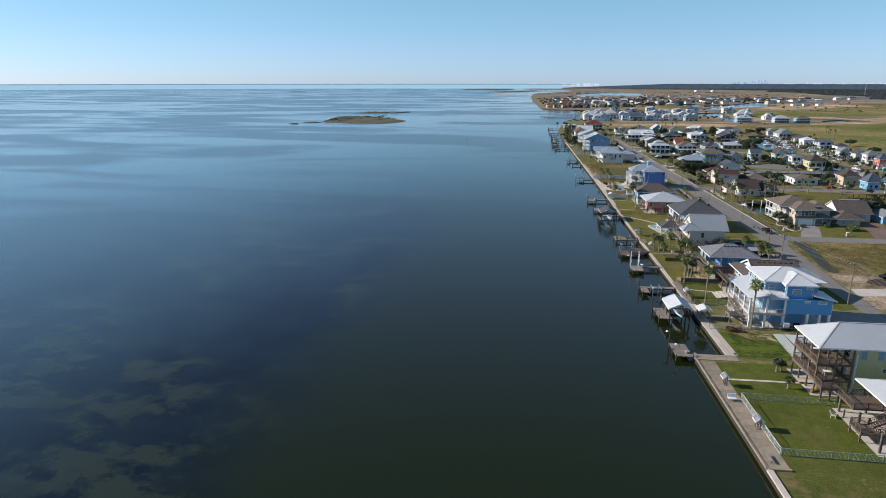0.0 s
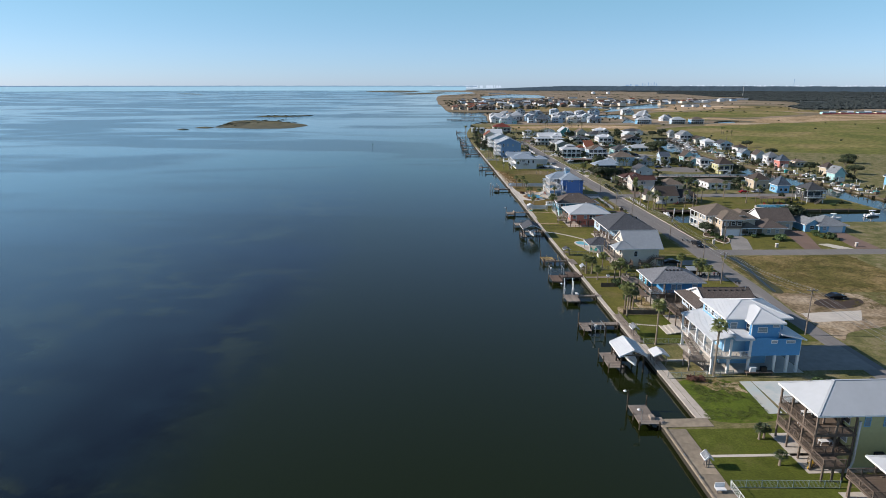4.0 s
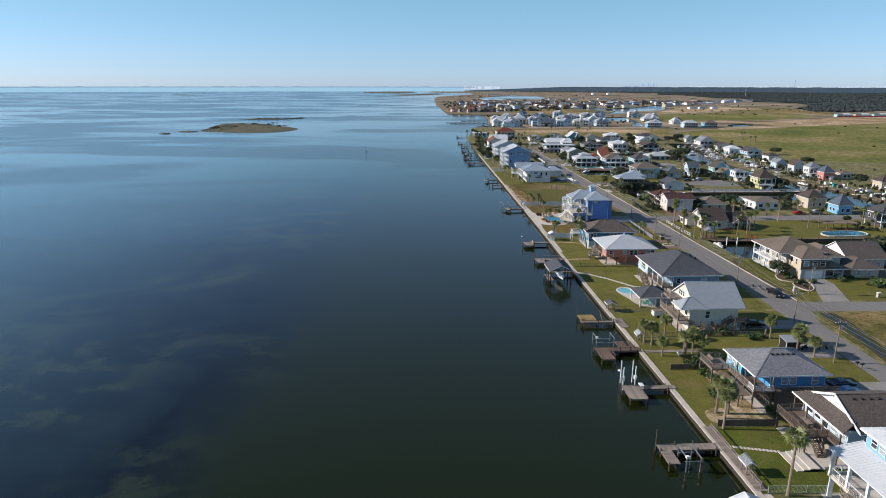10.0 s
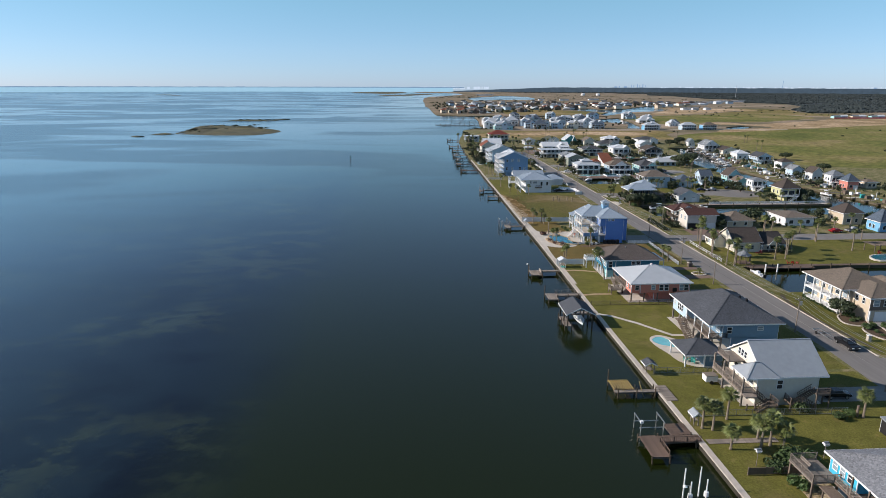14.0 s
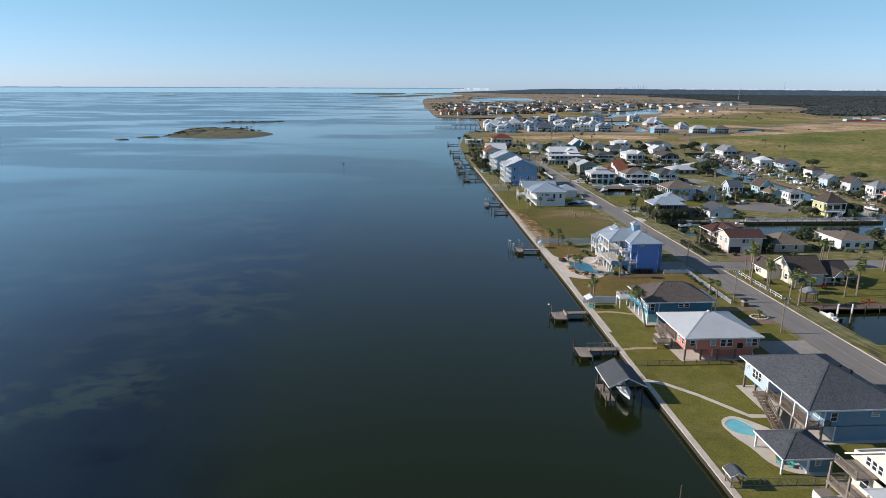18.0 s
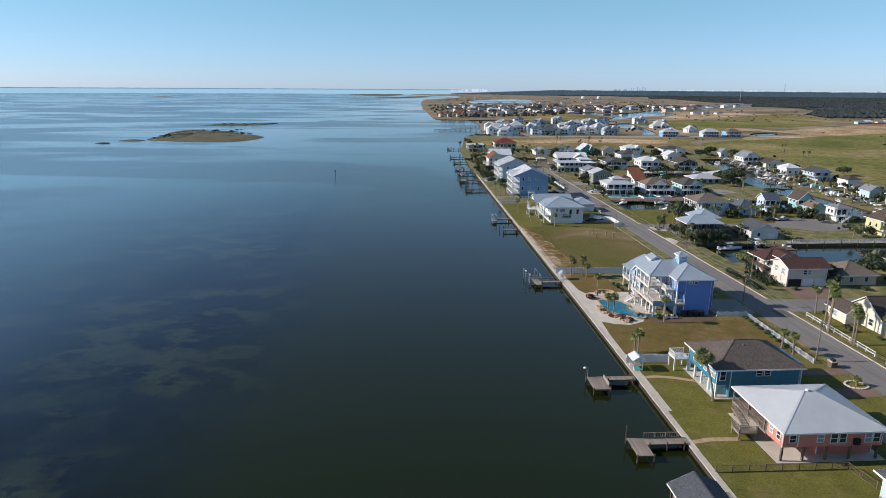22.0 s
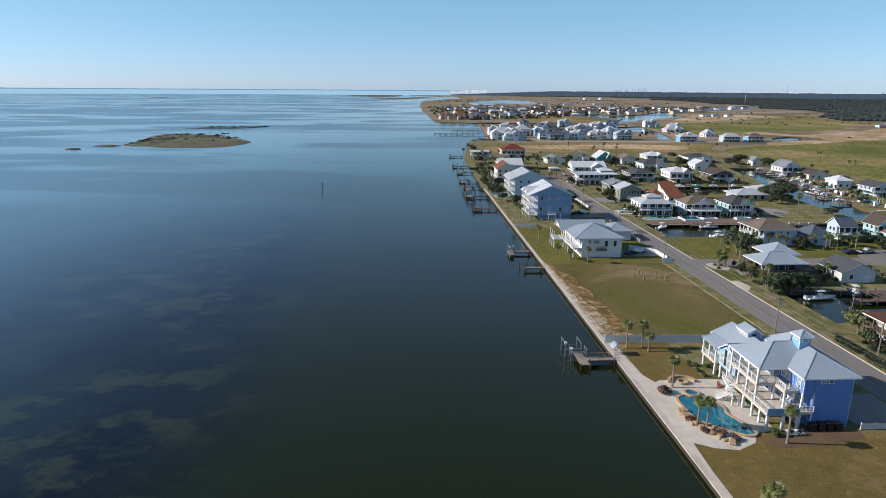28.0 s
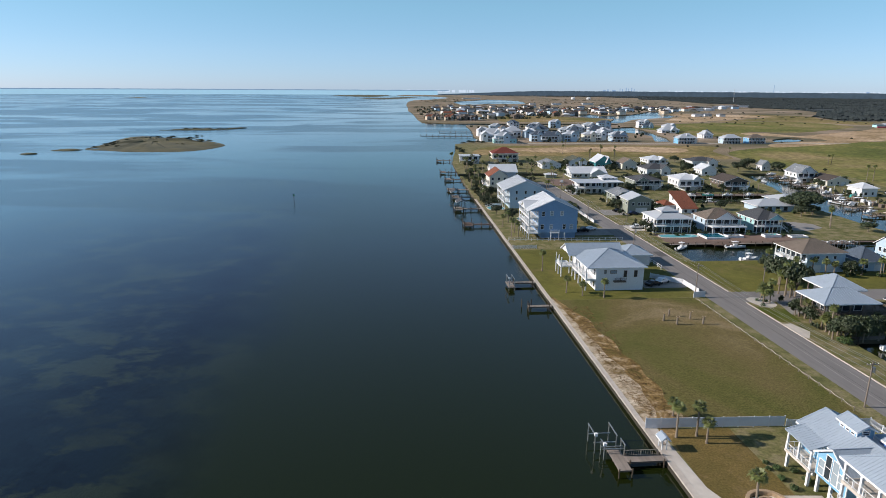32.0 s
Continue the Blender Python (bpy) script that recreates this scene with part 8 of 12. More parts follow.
gallery_house("pale house with white galleries beside the marsh road", 285.4, 303.9, 843.2, 855.6, 6.6, 10.0, "hip", R["PALEMETAL"], M["PALEBLUE"])
gallery_house("sky-blue house with tan roof beside the marsh road", 311.4, 329.0, 843.0, 855.8, 6.6, 9.9, "hip", R["TAN"], M["SKY"])
# small pale shed on the canal bank
h = thing("shed", "small pale garden shed with a white roof", "shed", 55.6, 618, G)
body(h, 52.6, 58.8, 616.6, 620.4, G - 0.02, 2.7, M["SAGE"], trims=False)
roof(h, "hip", 52.0, 59.4, 616.0, 621.0, 2.8, 3.7, R["WHITE"])

# ---- docks ----
def dock(label, decks, piles, material=WOOD, z=1.0, board=0.32, joined=False):
    """decks: (x0, x1, y0, y1, way of the planks); piles: (x, y, height over the deck)."""
    x, y = (decks[0][0] + decks[0][1]) / 2, (decks[0][2] + decks[0][3]) / 2
    d = thing("dock", label, "dock", x, y, 0.0, "private docks along the sea wall")
    for x0, x1, y0, y1, way in decks:
        bm = bmesh.new()
        if way == "x":
            for yy in (y0 + 0.15, (y0 + y1) / 2, y1 - 0.15):
                box(bm, x0, x1, yy - 0.07, yy + 0.07, z - 0.28, z - 0.01)
        else:
            for xx in (x0 + 0.15, (x0 + x1) / 2, x1 - 0.15):
                box(bm, xx - 0.07, xx + 0.07, y0, y1, z - 0.28, z - 0.01)
        if joined:
            bm2 = bmesh.new()
            n = max(1, round((x1 - x0) / 0.5))
            for i in range(n):
                box(bm2, x0 + (x1 - x0) * i / n + 0.02, x0 + (x1 - x0) * (i + 1) / n - 0.02, y0, y1, z, z + 0.05)
            part("planks", bm2, material, d, "", "stuff")
            part("frame", bm, DARKWOOD, d)
            continue
        fr = part("frame", bm, DARKWOOD, d)
        if way == "x":       # planks lie across y, side by side along x
            n = max(1, round((x1 - x0) / board))
            s = (x1 - x0) / n
            for i in range(n):
                piece("plank", ("pl", round(s, 3), round(y1 - y0, 2), "x", material.name), material, fr, x0 + (i + 0.5) * s, (y0 + y1) / 2, z, lambda b: box(b, -s / 2 + 0.012, s / 2 - 0.012, -(y1 - y0) / 2, (y1 - y0) / 2, 0, 0.05))
        else:
            n = max(1, round((y1 - y0) / board))
            s = (y1 - y0) / n
            for i in range(n):
                piece("plank", ("pl", round(s, 3), round(x1 - x0, 2), "y", material.name), material, fr, (x0 + x1) / 2, y0 + (i + 0.5) * s, z, lambda b: box(b, -(x1 - x0) / 2, (x1 - x0) / 2, -s / 2 + 0.012, s / 2 - 0.012, 0, 0.05))
    if joined:
        bm = bmesh.new()
        for px, py, ph in piles:
            tube(bm, (px, py, -1.5), (px, py, 1.0 + ph), 0.14, 0.12, 6)
        part("piling_row", bm, PILE, d, "", "stuff")
        return d
    for px, py, ph in piles:
        piece("piling", ("pile", round(ph, 1)), PILE, d, px, py, -1.5, lambda b: tube(b, (0, 0, 0), (0, 0, 2.5 + ph), 0.14, 0.12, 8))
    return d


def edge_piles(x0, x1, y0, y1, h=0.4, gap=2.6):
    out = []
    for x in np.linspace(x0, x1, max(2, int((x1 - x0) / gap) + 1)):
        out += [(float(x), y0 - 0.1, h), (float(x), y1 + 0.1, h)]
    return out


def dock_lamp(d, x, y, z, h):
    bm = bmesh.new()
    tube(bm, (x, y, z), (x, y, z + h), 0.06, 0.05, 8)
    beam(bm, (x, y, z + h), (x - 0.6, y, z + h + 0.1), 0.05)
    lp = part("lamp_post", bm, STEEL, d)
    bm = bmesh.new()
    tube(bm, (x - 0.6, y, z + h - 0.1), (x - 0.6, y, z + h + 0.12), 0.3, 0.12, 10)
    part("lamp_hood", bm, TRIM, lp)


def boat_lift(d, x0, x1, y0, y1, z, h, roofed=False):
    for x in (x0, x1):
        bm = bmesh.new()
        for y in (y0, y1):
            tube(bm, (x, y, -1.4), (x, y, z + h), 0.09, 0.09, 8)
        beam(bm, (x, y0 - 0.3, z + h), (x, y1 + 0.3, z + h), 0.14)
        part("lift_frame", bm, STEEL, d)
    for y in (y0 + 0.4, y1 - 0.4):
        bm = bmesh.new()
        beam(bm, (x0 - 0.1, y, z + 0.5), (x1 + 0.1, y, z + 0.5), 0.14)
        part("lift_cradle", bm, STEEL, d)
    bm = bmesh.new()
    box(bm, x0 - 0.2, x0 + 0.25, y0 - 0.25, y0 + 0.2, z + h, z + h + 0.4)
    part("lift_motor", bm, TRIM, d)


d = dock("grey plank dock with lamps beside the promenade", [(-9.7, -6.7, 112.4, 118.4, "y"), (-6.7, -5.6, 112.5, 114.4, "x")], [(-9.7, 118.5, 2.6), (-9.7, 115.4, .3), (-9.7, 112.5, .4), (-6.7, 118.2, 1.8), (-6.6, 112.4, .4)])
dock_lamp(d, -9.7, 118.5, 1.0, 2.6)
dock_lamp(d, -9.2, 113.2, 1.0, 2.2)
abox("bench", WOOD, d, -7.6, -6.9, 113.6, 114.6, 1.05, 1.5)
d = dock("dock with boat lift and scooter", [(-8.9, -0.1, 153.0, 154.6, "x"), (-8.9, -7.2, 149.6, 153.0, "y")], edge_piles(-8.8, -0.6, 153.0, 154.6) + [(-8.9, 149.5, .4), (-8.9, 154.6, 2.4), (-4.4, 149, 1.2)])
boat_lift(d, -6.6, -4.6, 149.2, 152.2, 0.9, 1.3)
d = dock("grey dock with paired lift posts and fish table", [(-8.3, -5.0, 168.0, 173.1, "x"), (-5.0, 1.2, 171.6, 172.8, "x")], edge_piles(-4.6, -0.4, 171.6, 172.8) + [(-8.2, 168, .3), (-5.2, 168, .3), (-8.2, 173, .3)])
for x, y in ((-7.9, 173.2), (-7.4, 176.0), (-5.6, 173.6), (-5.2, 176.2)):
    bm = bmesh.new()
    tube(bm, (x, y, -1.4), (x, y, 4.4), 0.1, 0.09, 8)
    part("lift_post", bm, TRIM, d)
for x, y in ((-7.9, 173.2), (-5.6, 173.6)):
    bm = bmesh.new()
    tube(bm, (x, y, 2.0), (x, y, 2.6), 0.3, 0.3, 10)
    part("lift_motor", bm, TRIM, d)
dock_lamp(d, -8.2, 173.0, 1.0, 3.0)
abox("fish_table", TRIM, d, -5.4, -4.7, 171.4, 172.6, 1.6, 1.75)
d = dock("reddish plank dock with railings and boat lift", [(-8.6, -6.0, 183.6, 189.2, "x"), (-6.0, 0.6, 187.3, 189.1, "x"), (-3.5, -0.2, 189.2, 192.4, "y")], edge_piles(-5.6, -0.4, 187.3, 189.1) + [(-8.6, 183.5, .3), (-6, 183.5, .3), (-8.6, 189.3, .3)], REDWOOD)
railing(d, (-6.05, 183.7), (-6.05, 187.2), 1.05, REDWOOD, 0.9, 0.3)
railing(d, (-6.0, 187.25), (0.2, 187.25), 1.05, REDWOOD, 0.9, 0.3)
boat_lift(d, -7.8, -4.2, 190.4, 193.2, 0.9, 1.6)
d = dock("dock with unfinished yellow pine frame", [(-7.7, 0.6, 202.8, 203.7, "x"), (0.2, 2.1, 199.6, 205.0, "y")], edge_piles(-7.2, -0.6, 202.8, 203.7, 0.9) + [(-7.5, 207.4, 2.2)])
for i in range(9):
    bm = bmesh.new()
    x = -7.5 + i * 0.42
    beam(bm, (x, 203.8, 1.1), (x, 207.4, 1.1), 0.1, 0.2)
    part("joist", bm, YELLOWWOOD, d)
for y in (203.9, 207.3):
    bm = bmesh.new()
    beam(bm, (-7.7, y, 0.95), (-4.0, y, 0.95), 0.12, 0.24)
    part("beam", bm, YELLOWWOOD, d)
for x in (-6.4, -3.2):
    bm = bmesh.new()
    beam(bm, (x, 203.9, 2.6), (x + 0.8, 202.6, -0.6), 0.1)
    part("brace", bm, YELLOWWOOD, d)
d = dock("dock with a low railing", [(-8.7, -6.2, 250.8, 255.5, "x"), (-6.2, 0.4, 253.6, 255.3, "x")], edge_piles(-5.8, -0.5, 253.6, 255.3) + [(-8.7, 250.7, .3), (-6.2, 250.7, .3), (-8.7, 255.6, 2.2)])
railing(d, (-6.1, 255.3), (-1.0, 255.3), 1.05, WOOD, 0.9, 0.35)
d = dock("dock with a slatted bench", [(-9.0, -5.8, 271.0, 276.0, "x"), (-5.8, -0.2, 274.5, 275.9, "x")], edge_piles(-5.4, -0.8, 274.5, 275.9) + [(-9, 271, .4), (-6, 271, .5), (-9, 276, 2.0)])
abox("bench_seat", WOOD, d, -6.9, -6.3, 271.4, 274.6, 1.4, 1.5)
abox("bench_back", WOOD, d, -6.3, -6.15, 271.4, 274.6, 1.4, 2.1)
dock_lamp(d, -8.8, 275.8, 1.0, 2.0)
d = dock("dock with a tall galvanised boat lift frame", [(-7.3, -5.4, 330.4, 335.8, "x"), (-5.4, 0.5, 332.3, 333.8, "x")], edge_piles(-5.0, 0.0, 332.3, 333.8) + [(-7.3, 330.2, .4), (-5.4, 330.2, .4)])
railing(d, (-5.3, 333.8), (-0.4, 333.8), 1.05, WOOD, 0.9, 0.35)
boat_lift(d, -8.8, -5.6, 336.4, 339.6, 1.0, 1.9)
boat_lift(d, -8.0, -5.0, 334.6, 336.0, 1.0, 1.4)
d = dock("dock with a small covered lift", [(-7.8, -6.0, 411.5, 417.0, "y"), (-6.0, 0.2, 415.2, 416.5, "x")], edge_piles(-5.6, -0.6, 415.2, 416.5, 1.0))
boat_lift(d, -7.6, -6.2, 412, 416, 1.0, 2.2)
d = dock("old low dock of bare pilings", [(-5.8, 0.2, 396.4, 397.6, "x")], edge_piles(-5.6, -0.6, 396.4, 397.6, 1.1) + [(-6.8, 399.4, 1.0), (-4.4, 399.4, 1.0)])
for lab, x0, x1, y0, y1 in (("far dock with red rail", -11, 0.2, 489, 491), ("far dock with platform", -11.4, 0.2, 521, 524), ("far dock with platform", -9.6, 0.2, 551, 554), ("far dock", -10, 1, 573, 576), ("far dock", -8.2, 2, 610, 613), ("far dock", -8.6, 2, 642, 645), ("far dock", -6.4, 4, 706, 709)):
    dock(lab + " on dark pilings", [(x0, x1, y0 + 0.4, y0 + 1.8, "x"), (x0, x0 + 3.4, y0 - 1.5, y1 + 2.5, "x")], edge_piles(x0 + 0.5, x1 - 1, y0 + 0.4, y0 + 1.8, 0.8, 3.2) + [(x0, y0 - 1.5, 1.8), (x0, y1 + 2.5, 1.8), (x0 + 3.4, y1 + 2.5, 1.6)], REDWOOD if y0 == 489 else WOOD, 1.0, 1.1, True)
for y in (521, 548):
    b_ = thing("boat_house", "small grey-roofed boat shelter on pilings", "boat house", -8.5, y + 2, 0.0)
    roof(b_, "gable", -10.6, -6.0, y + 1.5, y + 8.5, 3.6, 4.8, R["SLATE"], axis="y")
    posts(b_, [(x, yy) for x in (-10.2, -6.4) for yy in (y + 2, y + 8)], -1.4, 3.5, 0.2, PILE, "piling")
for y, x0, x1 in ((936, -1, 50), (957, -7, 52), (1008, 18, 57)):
    dock("long fishing pier of grey timber", [(x0, x1, y, y + 1.6, "x")], edge_piles(x0, x1, y, y + 1.6, 0.9, 6.0), WOOD, 1.0, 3.0, True)

# boat houses
def boat_house(label, x0, x1, y0, y1, ze, zr, rm, deckbox):
    b = thing("boat_house", label, "boat house", (x0 + x1) / 2, (y0 + y1) / 2, 0.0)
    roof(b, "gable", x0, x1, y0, y1, ze, zr, rm, axis="y", ribs=0.5 if rm is R["WHITE"] else 0)
    posts(b, [(x, y) for x in (x0 + 0.5, x1 - 0.5) for y in (y0 + 0.5, (y0 + y1) / 2, y1 - 0.5)], -1.4, ze + 0.05, 0.24, PILE, "piling")
    for y in (y0 + 0.6, y1 - 0.6):
        bm = bmesh.new()
        beam(bm, (x0 + 0.3, y, ze - 0.1), (x1 - 0.3, y, ze - 0.1), 0.16, 0.26)
        part("cross_beam", bm, DARKWOOD, b)
        bm = bmesh.new()
        beam(bm, ((x0 + x1) / 2, y, ze - 0.1), ((x0 + x1) / 2, y, zr - 0.2), 0.14)
        part("king_post", bm, DARKWOOD, b)
    X0, X1, Y0, Y1 = deckbox
    n = round((Y1 - Y0) / 0.32)
    s = (Y1 - Y0) / n
    for i in range(n):
        piece("plank", ("bhpl", round(X1 - X0, 2), round(s, 3)), WOOD, b, (X0 + X1) / 2, Y0 + (i + 0.5) * s, 1.0, lambda q: box(q, -(X1 - X0) / 2, (X1 - X0) / 2, -s / 2 + 0.012, s / 2 - 0.012, 0, 0.05))
    for x, y in ((X0, Y0), (X0, (Y0 + Y1) / 2), (X0, Y1), (X1, Y0)):
        piece("deck_piling", "dpile", PILE, b, x, y, -1.5, lambda q: tube(q, (0, 0, 0), (0, 0, 3.4), 0.13, 0.11, 8))
    return b


boat_house("open boat house with white metal gable roof", -7.0, -1.8, 131.6, 138.4, 3.5, 4.7, R["WHITE"], (-8.8, -5.9, 132.0, 138.8))
boat_house("open boat house with charcoal shingle gable roof", -8.9, -2.4, 232.8, 240.6, 3.9, 5.5, R["CHAR"], (-9.0, -7.4, 233.4, 239.4))
dock("grey plank landing beside the boat house", [(-7.4, 0.4, 240.8, 242.2, "x")], edge_piles(-7, -0.6, 240.8, 242.2))
dock("plank walk beside the boat house", [(-5.9, 0.2, 138.9, 140.0, "x")], edge_piles(-5.6, -0.6, 138.9, 140.0))

# ---- boats ----
def boat(x, y, rot, length, z, label, ttop=True, hullm=None):
    b = thing("boat", label, "boat", x, y, z, "boats")
    b.rotation_euler = (0, 0, rot)
    L, B = length, length * 0.3
    sec = [(-0.5, 0.9, 0.0), (-0.2, 1.0, 0.0), (0.1, 0.95, 0.0), (0.32, 0.7, 0.08), (0.5, 0.04, 0.2)]
    bm = bmesh.new()
    rows = []
    for s, k, r in sec:
        w = B / 2 * k
        rows.append([bm.verts.new((s * L, yy, zz)) for yy, zz in ((-w, 0.75 + r), (-w * 0.8, 0.25 + r), (0, r), (w * 0.8, 0.25 + r), (w, 0.75 + r), (w * 0.78, 0.72 + r), (0, 0.5 + r * 0.7), (-w * 0.78, 0.72 + r))])
    for a, c in zip(rows, rows[1:]):
        for i in range(8):
            bm.faces.new((a[i], a[(i + 1) % 8], c[(i + 1) % 8], c[i]))
    bm.faces.new(rows[0][::-1])
    bm.faces.new(rows[-1])

    def put(name, bm2, m):
        bmesh.ops.recalc_face_normals(bm2, faces=bm2.faces)
        me = bpy.data.meshes.new(name)
        bm2.to_mesh(me)
        bm2.free()
        me.materials.append(m)
        ob = new(name, me)
        ob.parent = b
        return ob
    put("hull", bm, hullm or HULL)
    bm = bmesh.new()
    box(bm, -0.12 * L, 0.04 * L, -0.4, 0.4, 0.5, 1.5)
    put("console", bm, HULL)
    bm = bmesh.new()
    box(bm, -0.28 * L, -0.18 * L, -0.5, 0.5, 0.5, 1.0)
    put("seat", bm, TRIM)
    for s in (-0.25, 0.25) if y < 440 and x < 100 else (0.0,):
        bm = bmesh.new()
        box(bm, -0.56 * L, -0.5 * L, s - 0.18, s + 0.18, 0.3, 1.25)
        put("outboard_motor", bm, BLACK if L < 7 else TRIM)
    if ttop:
        bm = bmesh.new()
        box(bm, -0.2 * L, 0.08 * L, -0.75, 0.75, 2.3, 2.4)
        put("hard_top", bm, TRIM)
        bm = bmesh.new()
        for sx in (-0.15, 0.03):
            for sy in (-0.6, 0.6):
                beam(bm, (sx * L, sy, 0.6), (sx * L, sy, 2.3), 0.06)
        tagged(put("top_frame", bm, STEEL), "", "", "", "stuff")
    return b


boat(-3.9, 135.0, -1.57, 6.5, 1.2, "white centre-console boat hanging in the boat house", False)
boat(-5.0, 236.5, -1.57, 6.5, 1.0, "white skiff hanging in the boat house", False)
for x, y, r, L, lab in ((67, 368.6, 0.1, 8.5, "white sport boat with hard top at a canal dock"), (86, 369, 0.15, 6, "white runabout moored in the canal"), (56.2, 271, 1.7, 6, "white boat on a canal-side lift"), (59, 452, 0.6, 6.5, "teal-topped boat at the canal corner"), (78, 452, 0.0, 7, "dark-covered boat on a lift"), (74, 437, 0.3, 7, "white boat beside the lawn"),
                       (173.5, 530, 1.9, 12, "large white sport-fishing yacht"), (170, 470, 1.6, 7, "white boat at the far canal bank"), (166, 455, 1.5, 6, "small white boat at the far canal bank"), (185, 560, 1.2, 8, "white boat in the marina canal"), (190, 585, 1.0, 8, "white boat in the marina canal"), (178, 600, 1.4, 7, "white boat in the marina canal"), (168, 548, 0.4, 8, "white boat in the marina canal"), (130, 534, 0.1, 7, "white boat at a back dock"), (112, 535, 0.0, 7, "white boat at a back dock"),
                       (120, 262, 0.2, 7, "white boat moored in the canal"), (140, 268, 0.3, 8, "white boat moored in the canal"), (164, 400, 1.7, 7, "white boat at the canal bank"), (163, 425, 1.6, 7, "white boat at the canal bank"), (167, 330, 1.5, 8, "white boat at the canal bank")):
    boat(x, y, r, L, 0.05, lab, L > 6.2)

# ---- palms and trees ----
def frond_fan(bm, base, yaw, pitch, size, rng):
    d = Vector((math.cos(yaw) * math.cos(pitch), math.sin(yaw) * math.cos(pitch), math.sin(pitch)))
    side = Vector((-math.sin(yaw), math.cos(yaw), 0))
    up = side.cross(d) * -1
    hub = base + d * size * 0.42
    beam(bm, base, hub, 0.05)
    n = 11
    for i in range(n):
        a = (i / (n - 1) - 0.5) * 2.5
        dirv = (d * math.cos(a) + side * math.sin(a)).normalized()
        ln = size * (0.66 - 0.12 * abs(a)) * rng.uniform(0.75, 1.15)
        tip = hub + dirv * ln + Vector((0, 0, -ln * rng.uniform(0.18, 0.5)))
        mid = hub + dirv * ln * 0.55 + Vector((0, 0, -ln * 0.06))
        wd = (side * math.cos(a) - d * math.sin(a)).normalized() * size * 0.045
        v = [bm.verts.new(p) for p in (hub, mid - wd, tip, mid + wd)]
        bm.faces.new(v)


def fan_crown(seed, size, count=30):
    rng = random.Random(seed)
    bm = bmesh.new()
    for i in range(count):
        pitch = math.asin(-0.5 + 1.42 * ((i + 0.5) / count) ** 1.1) if i < count else 0
        frond_fan(bm, Vector((0, 0, 0)), i * 2.399 + rng.uniform(-0.3, 0.3), min(1.4, pitch), size * rng.uniform(0.85, 1.1), rng)
    return bm


def skirt_mesh(seed, size):
    rng = random.Random(seed)
    bm = bmesh.new()
    for i in range(20):
        a = i * 2.4
        r = size * 0.28
        tip = Vector((math.cos(a) * r * rng.uniform(0.7, 1.3), math.sin(a) * r * rng.uniform(0.7, 1.3), -size * rng.uniform(0.4, 0.75)))
        s = Vector((-math.sin(a), math.cos(a), 0)) * size * 0.09
        top = Vector((math.cos(a) * 0.1, math.sin(a) * 0.1, 0.0))
        v = [bm.verts.new(p) for p in (top - s * 0.3, top + s * 0.3, tip + s, tip - s)]
        bm.faces.new(v)
    return bm


def as_mesh(bm, name, m):
    me = bpy.data.meshes.new(name)
    bm.to_mesh(me)
    bm.free()
    me.materials.append(m)
    return me


CROWNS = [as_mesh(fan_crown(s, 1.9), "crown", FROND) for s in (1, 2, 3, 4)]
SAGOS = [as_mesh(fan_crown(s, 1.9, 24), "crown", mat("sago_leaf", lin(58, 72, 40), 0.5, 0, 0.4, 3)) for s in (5,)]
SKIRTS = [as_mesh(skirt_mesh(s, 1.9), "skirt", DEADFROND) for s in (1, 2)]
palm_no = 0


def palm(x, y, h, size=1.0, lean=(0.0, 0.0), label="fan palm with a grey trunk and green crown"):
    """h: height of the top of the crown over the ground."""
    global palm_no
    palm_no += 1
    rng = random.Random(palm_no)
    p = thing("palm_tree", label, "palm tree", x, y, G, "palms")
    size *= 0.88
    th = max(0.6, h - 1.35 * size)
    if lean == (0.0, 0.0):
        lean = (rng.uniform(-0.04, 0.04) * th, rng.uniform(-0.04, 0.04) * th)
    bm = bmesh.new()
    k = 5
    rings = []
    for i in range(k + 1):
        s = i / k
        c = Vector((lean[0] * s ** 1.6, lean[1] * s ** 1.6, -0.1 + (th + 0.15) * s))
        r = (0.19 - 0.06 * s + (0.06 if i == 0 else 0) + 0.08 * s ** 4) * (0.8 + 0.25 * size)
        rings.append([bm.verts.new(c + Vector((math.cos(j * math.pi / 4) * r, math.sin(j * math.pi / 4) * r, 0))) for j in range(8)])
    for a, c in zip(rings, rings[1:]):
        for j in range(8):
            bm.faces.new((a[j], a[(j + 1) % 8], c[(j + 1) % 8], c[j]))
    bm.faces.new(rings[-1])
    t = new("trunk", as_mesh(bm, "trunk", TRUNK))
    t.parent = p
    for nm, meshes in (("crown", SAGOS if "sago" in label else CROWNS), ("skirt", SKIRTS))[:1 if y > 440 or x > 90 else 2]:
        o = new(nm, meshes[palm_no % len(meshes)])
        o.parent = p
        o.location = (lean[0], lean[1], th)
        o.rotation_euler = (0, 0, rng.uniform(0, 6.28))
        o.scale = (size, size, size)
    return p


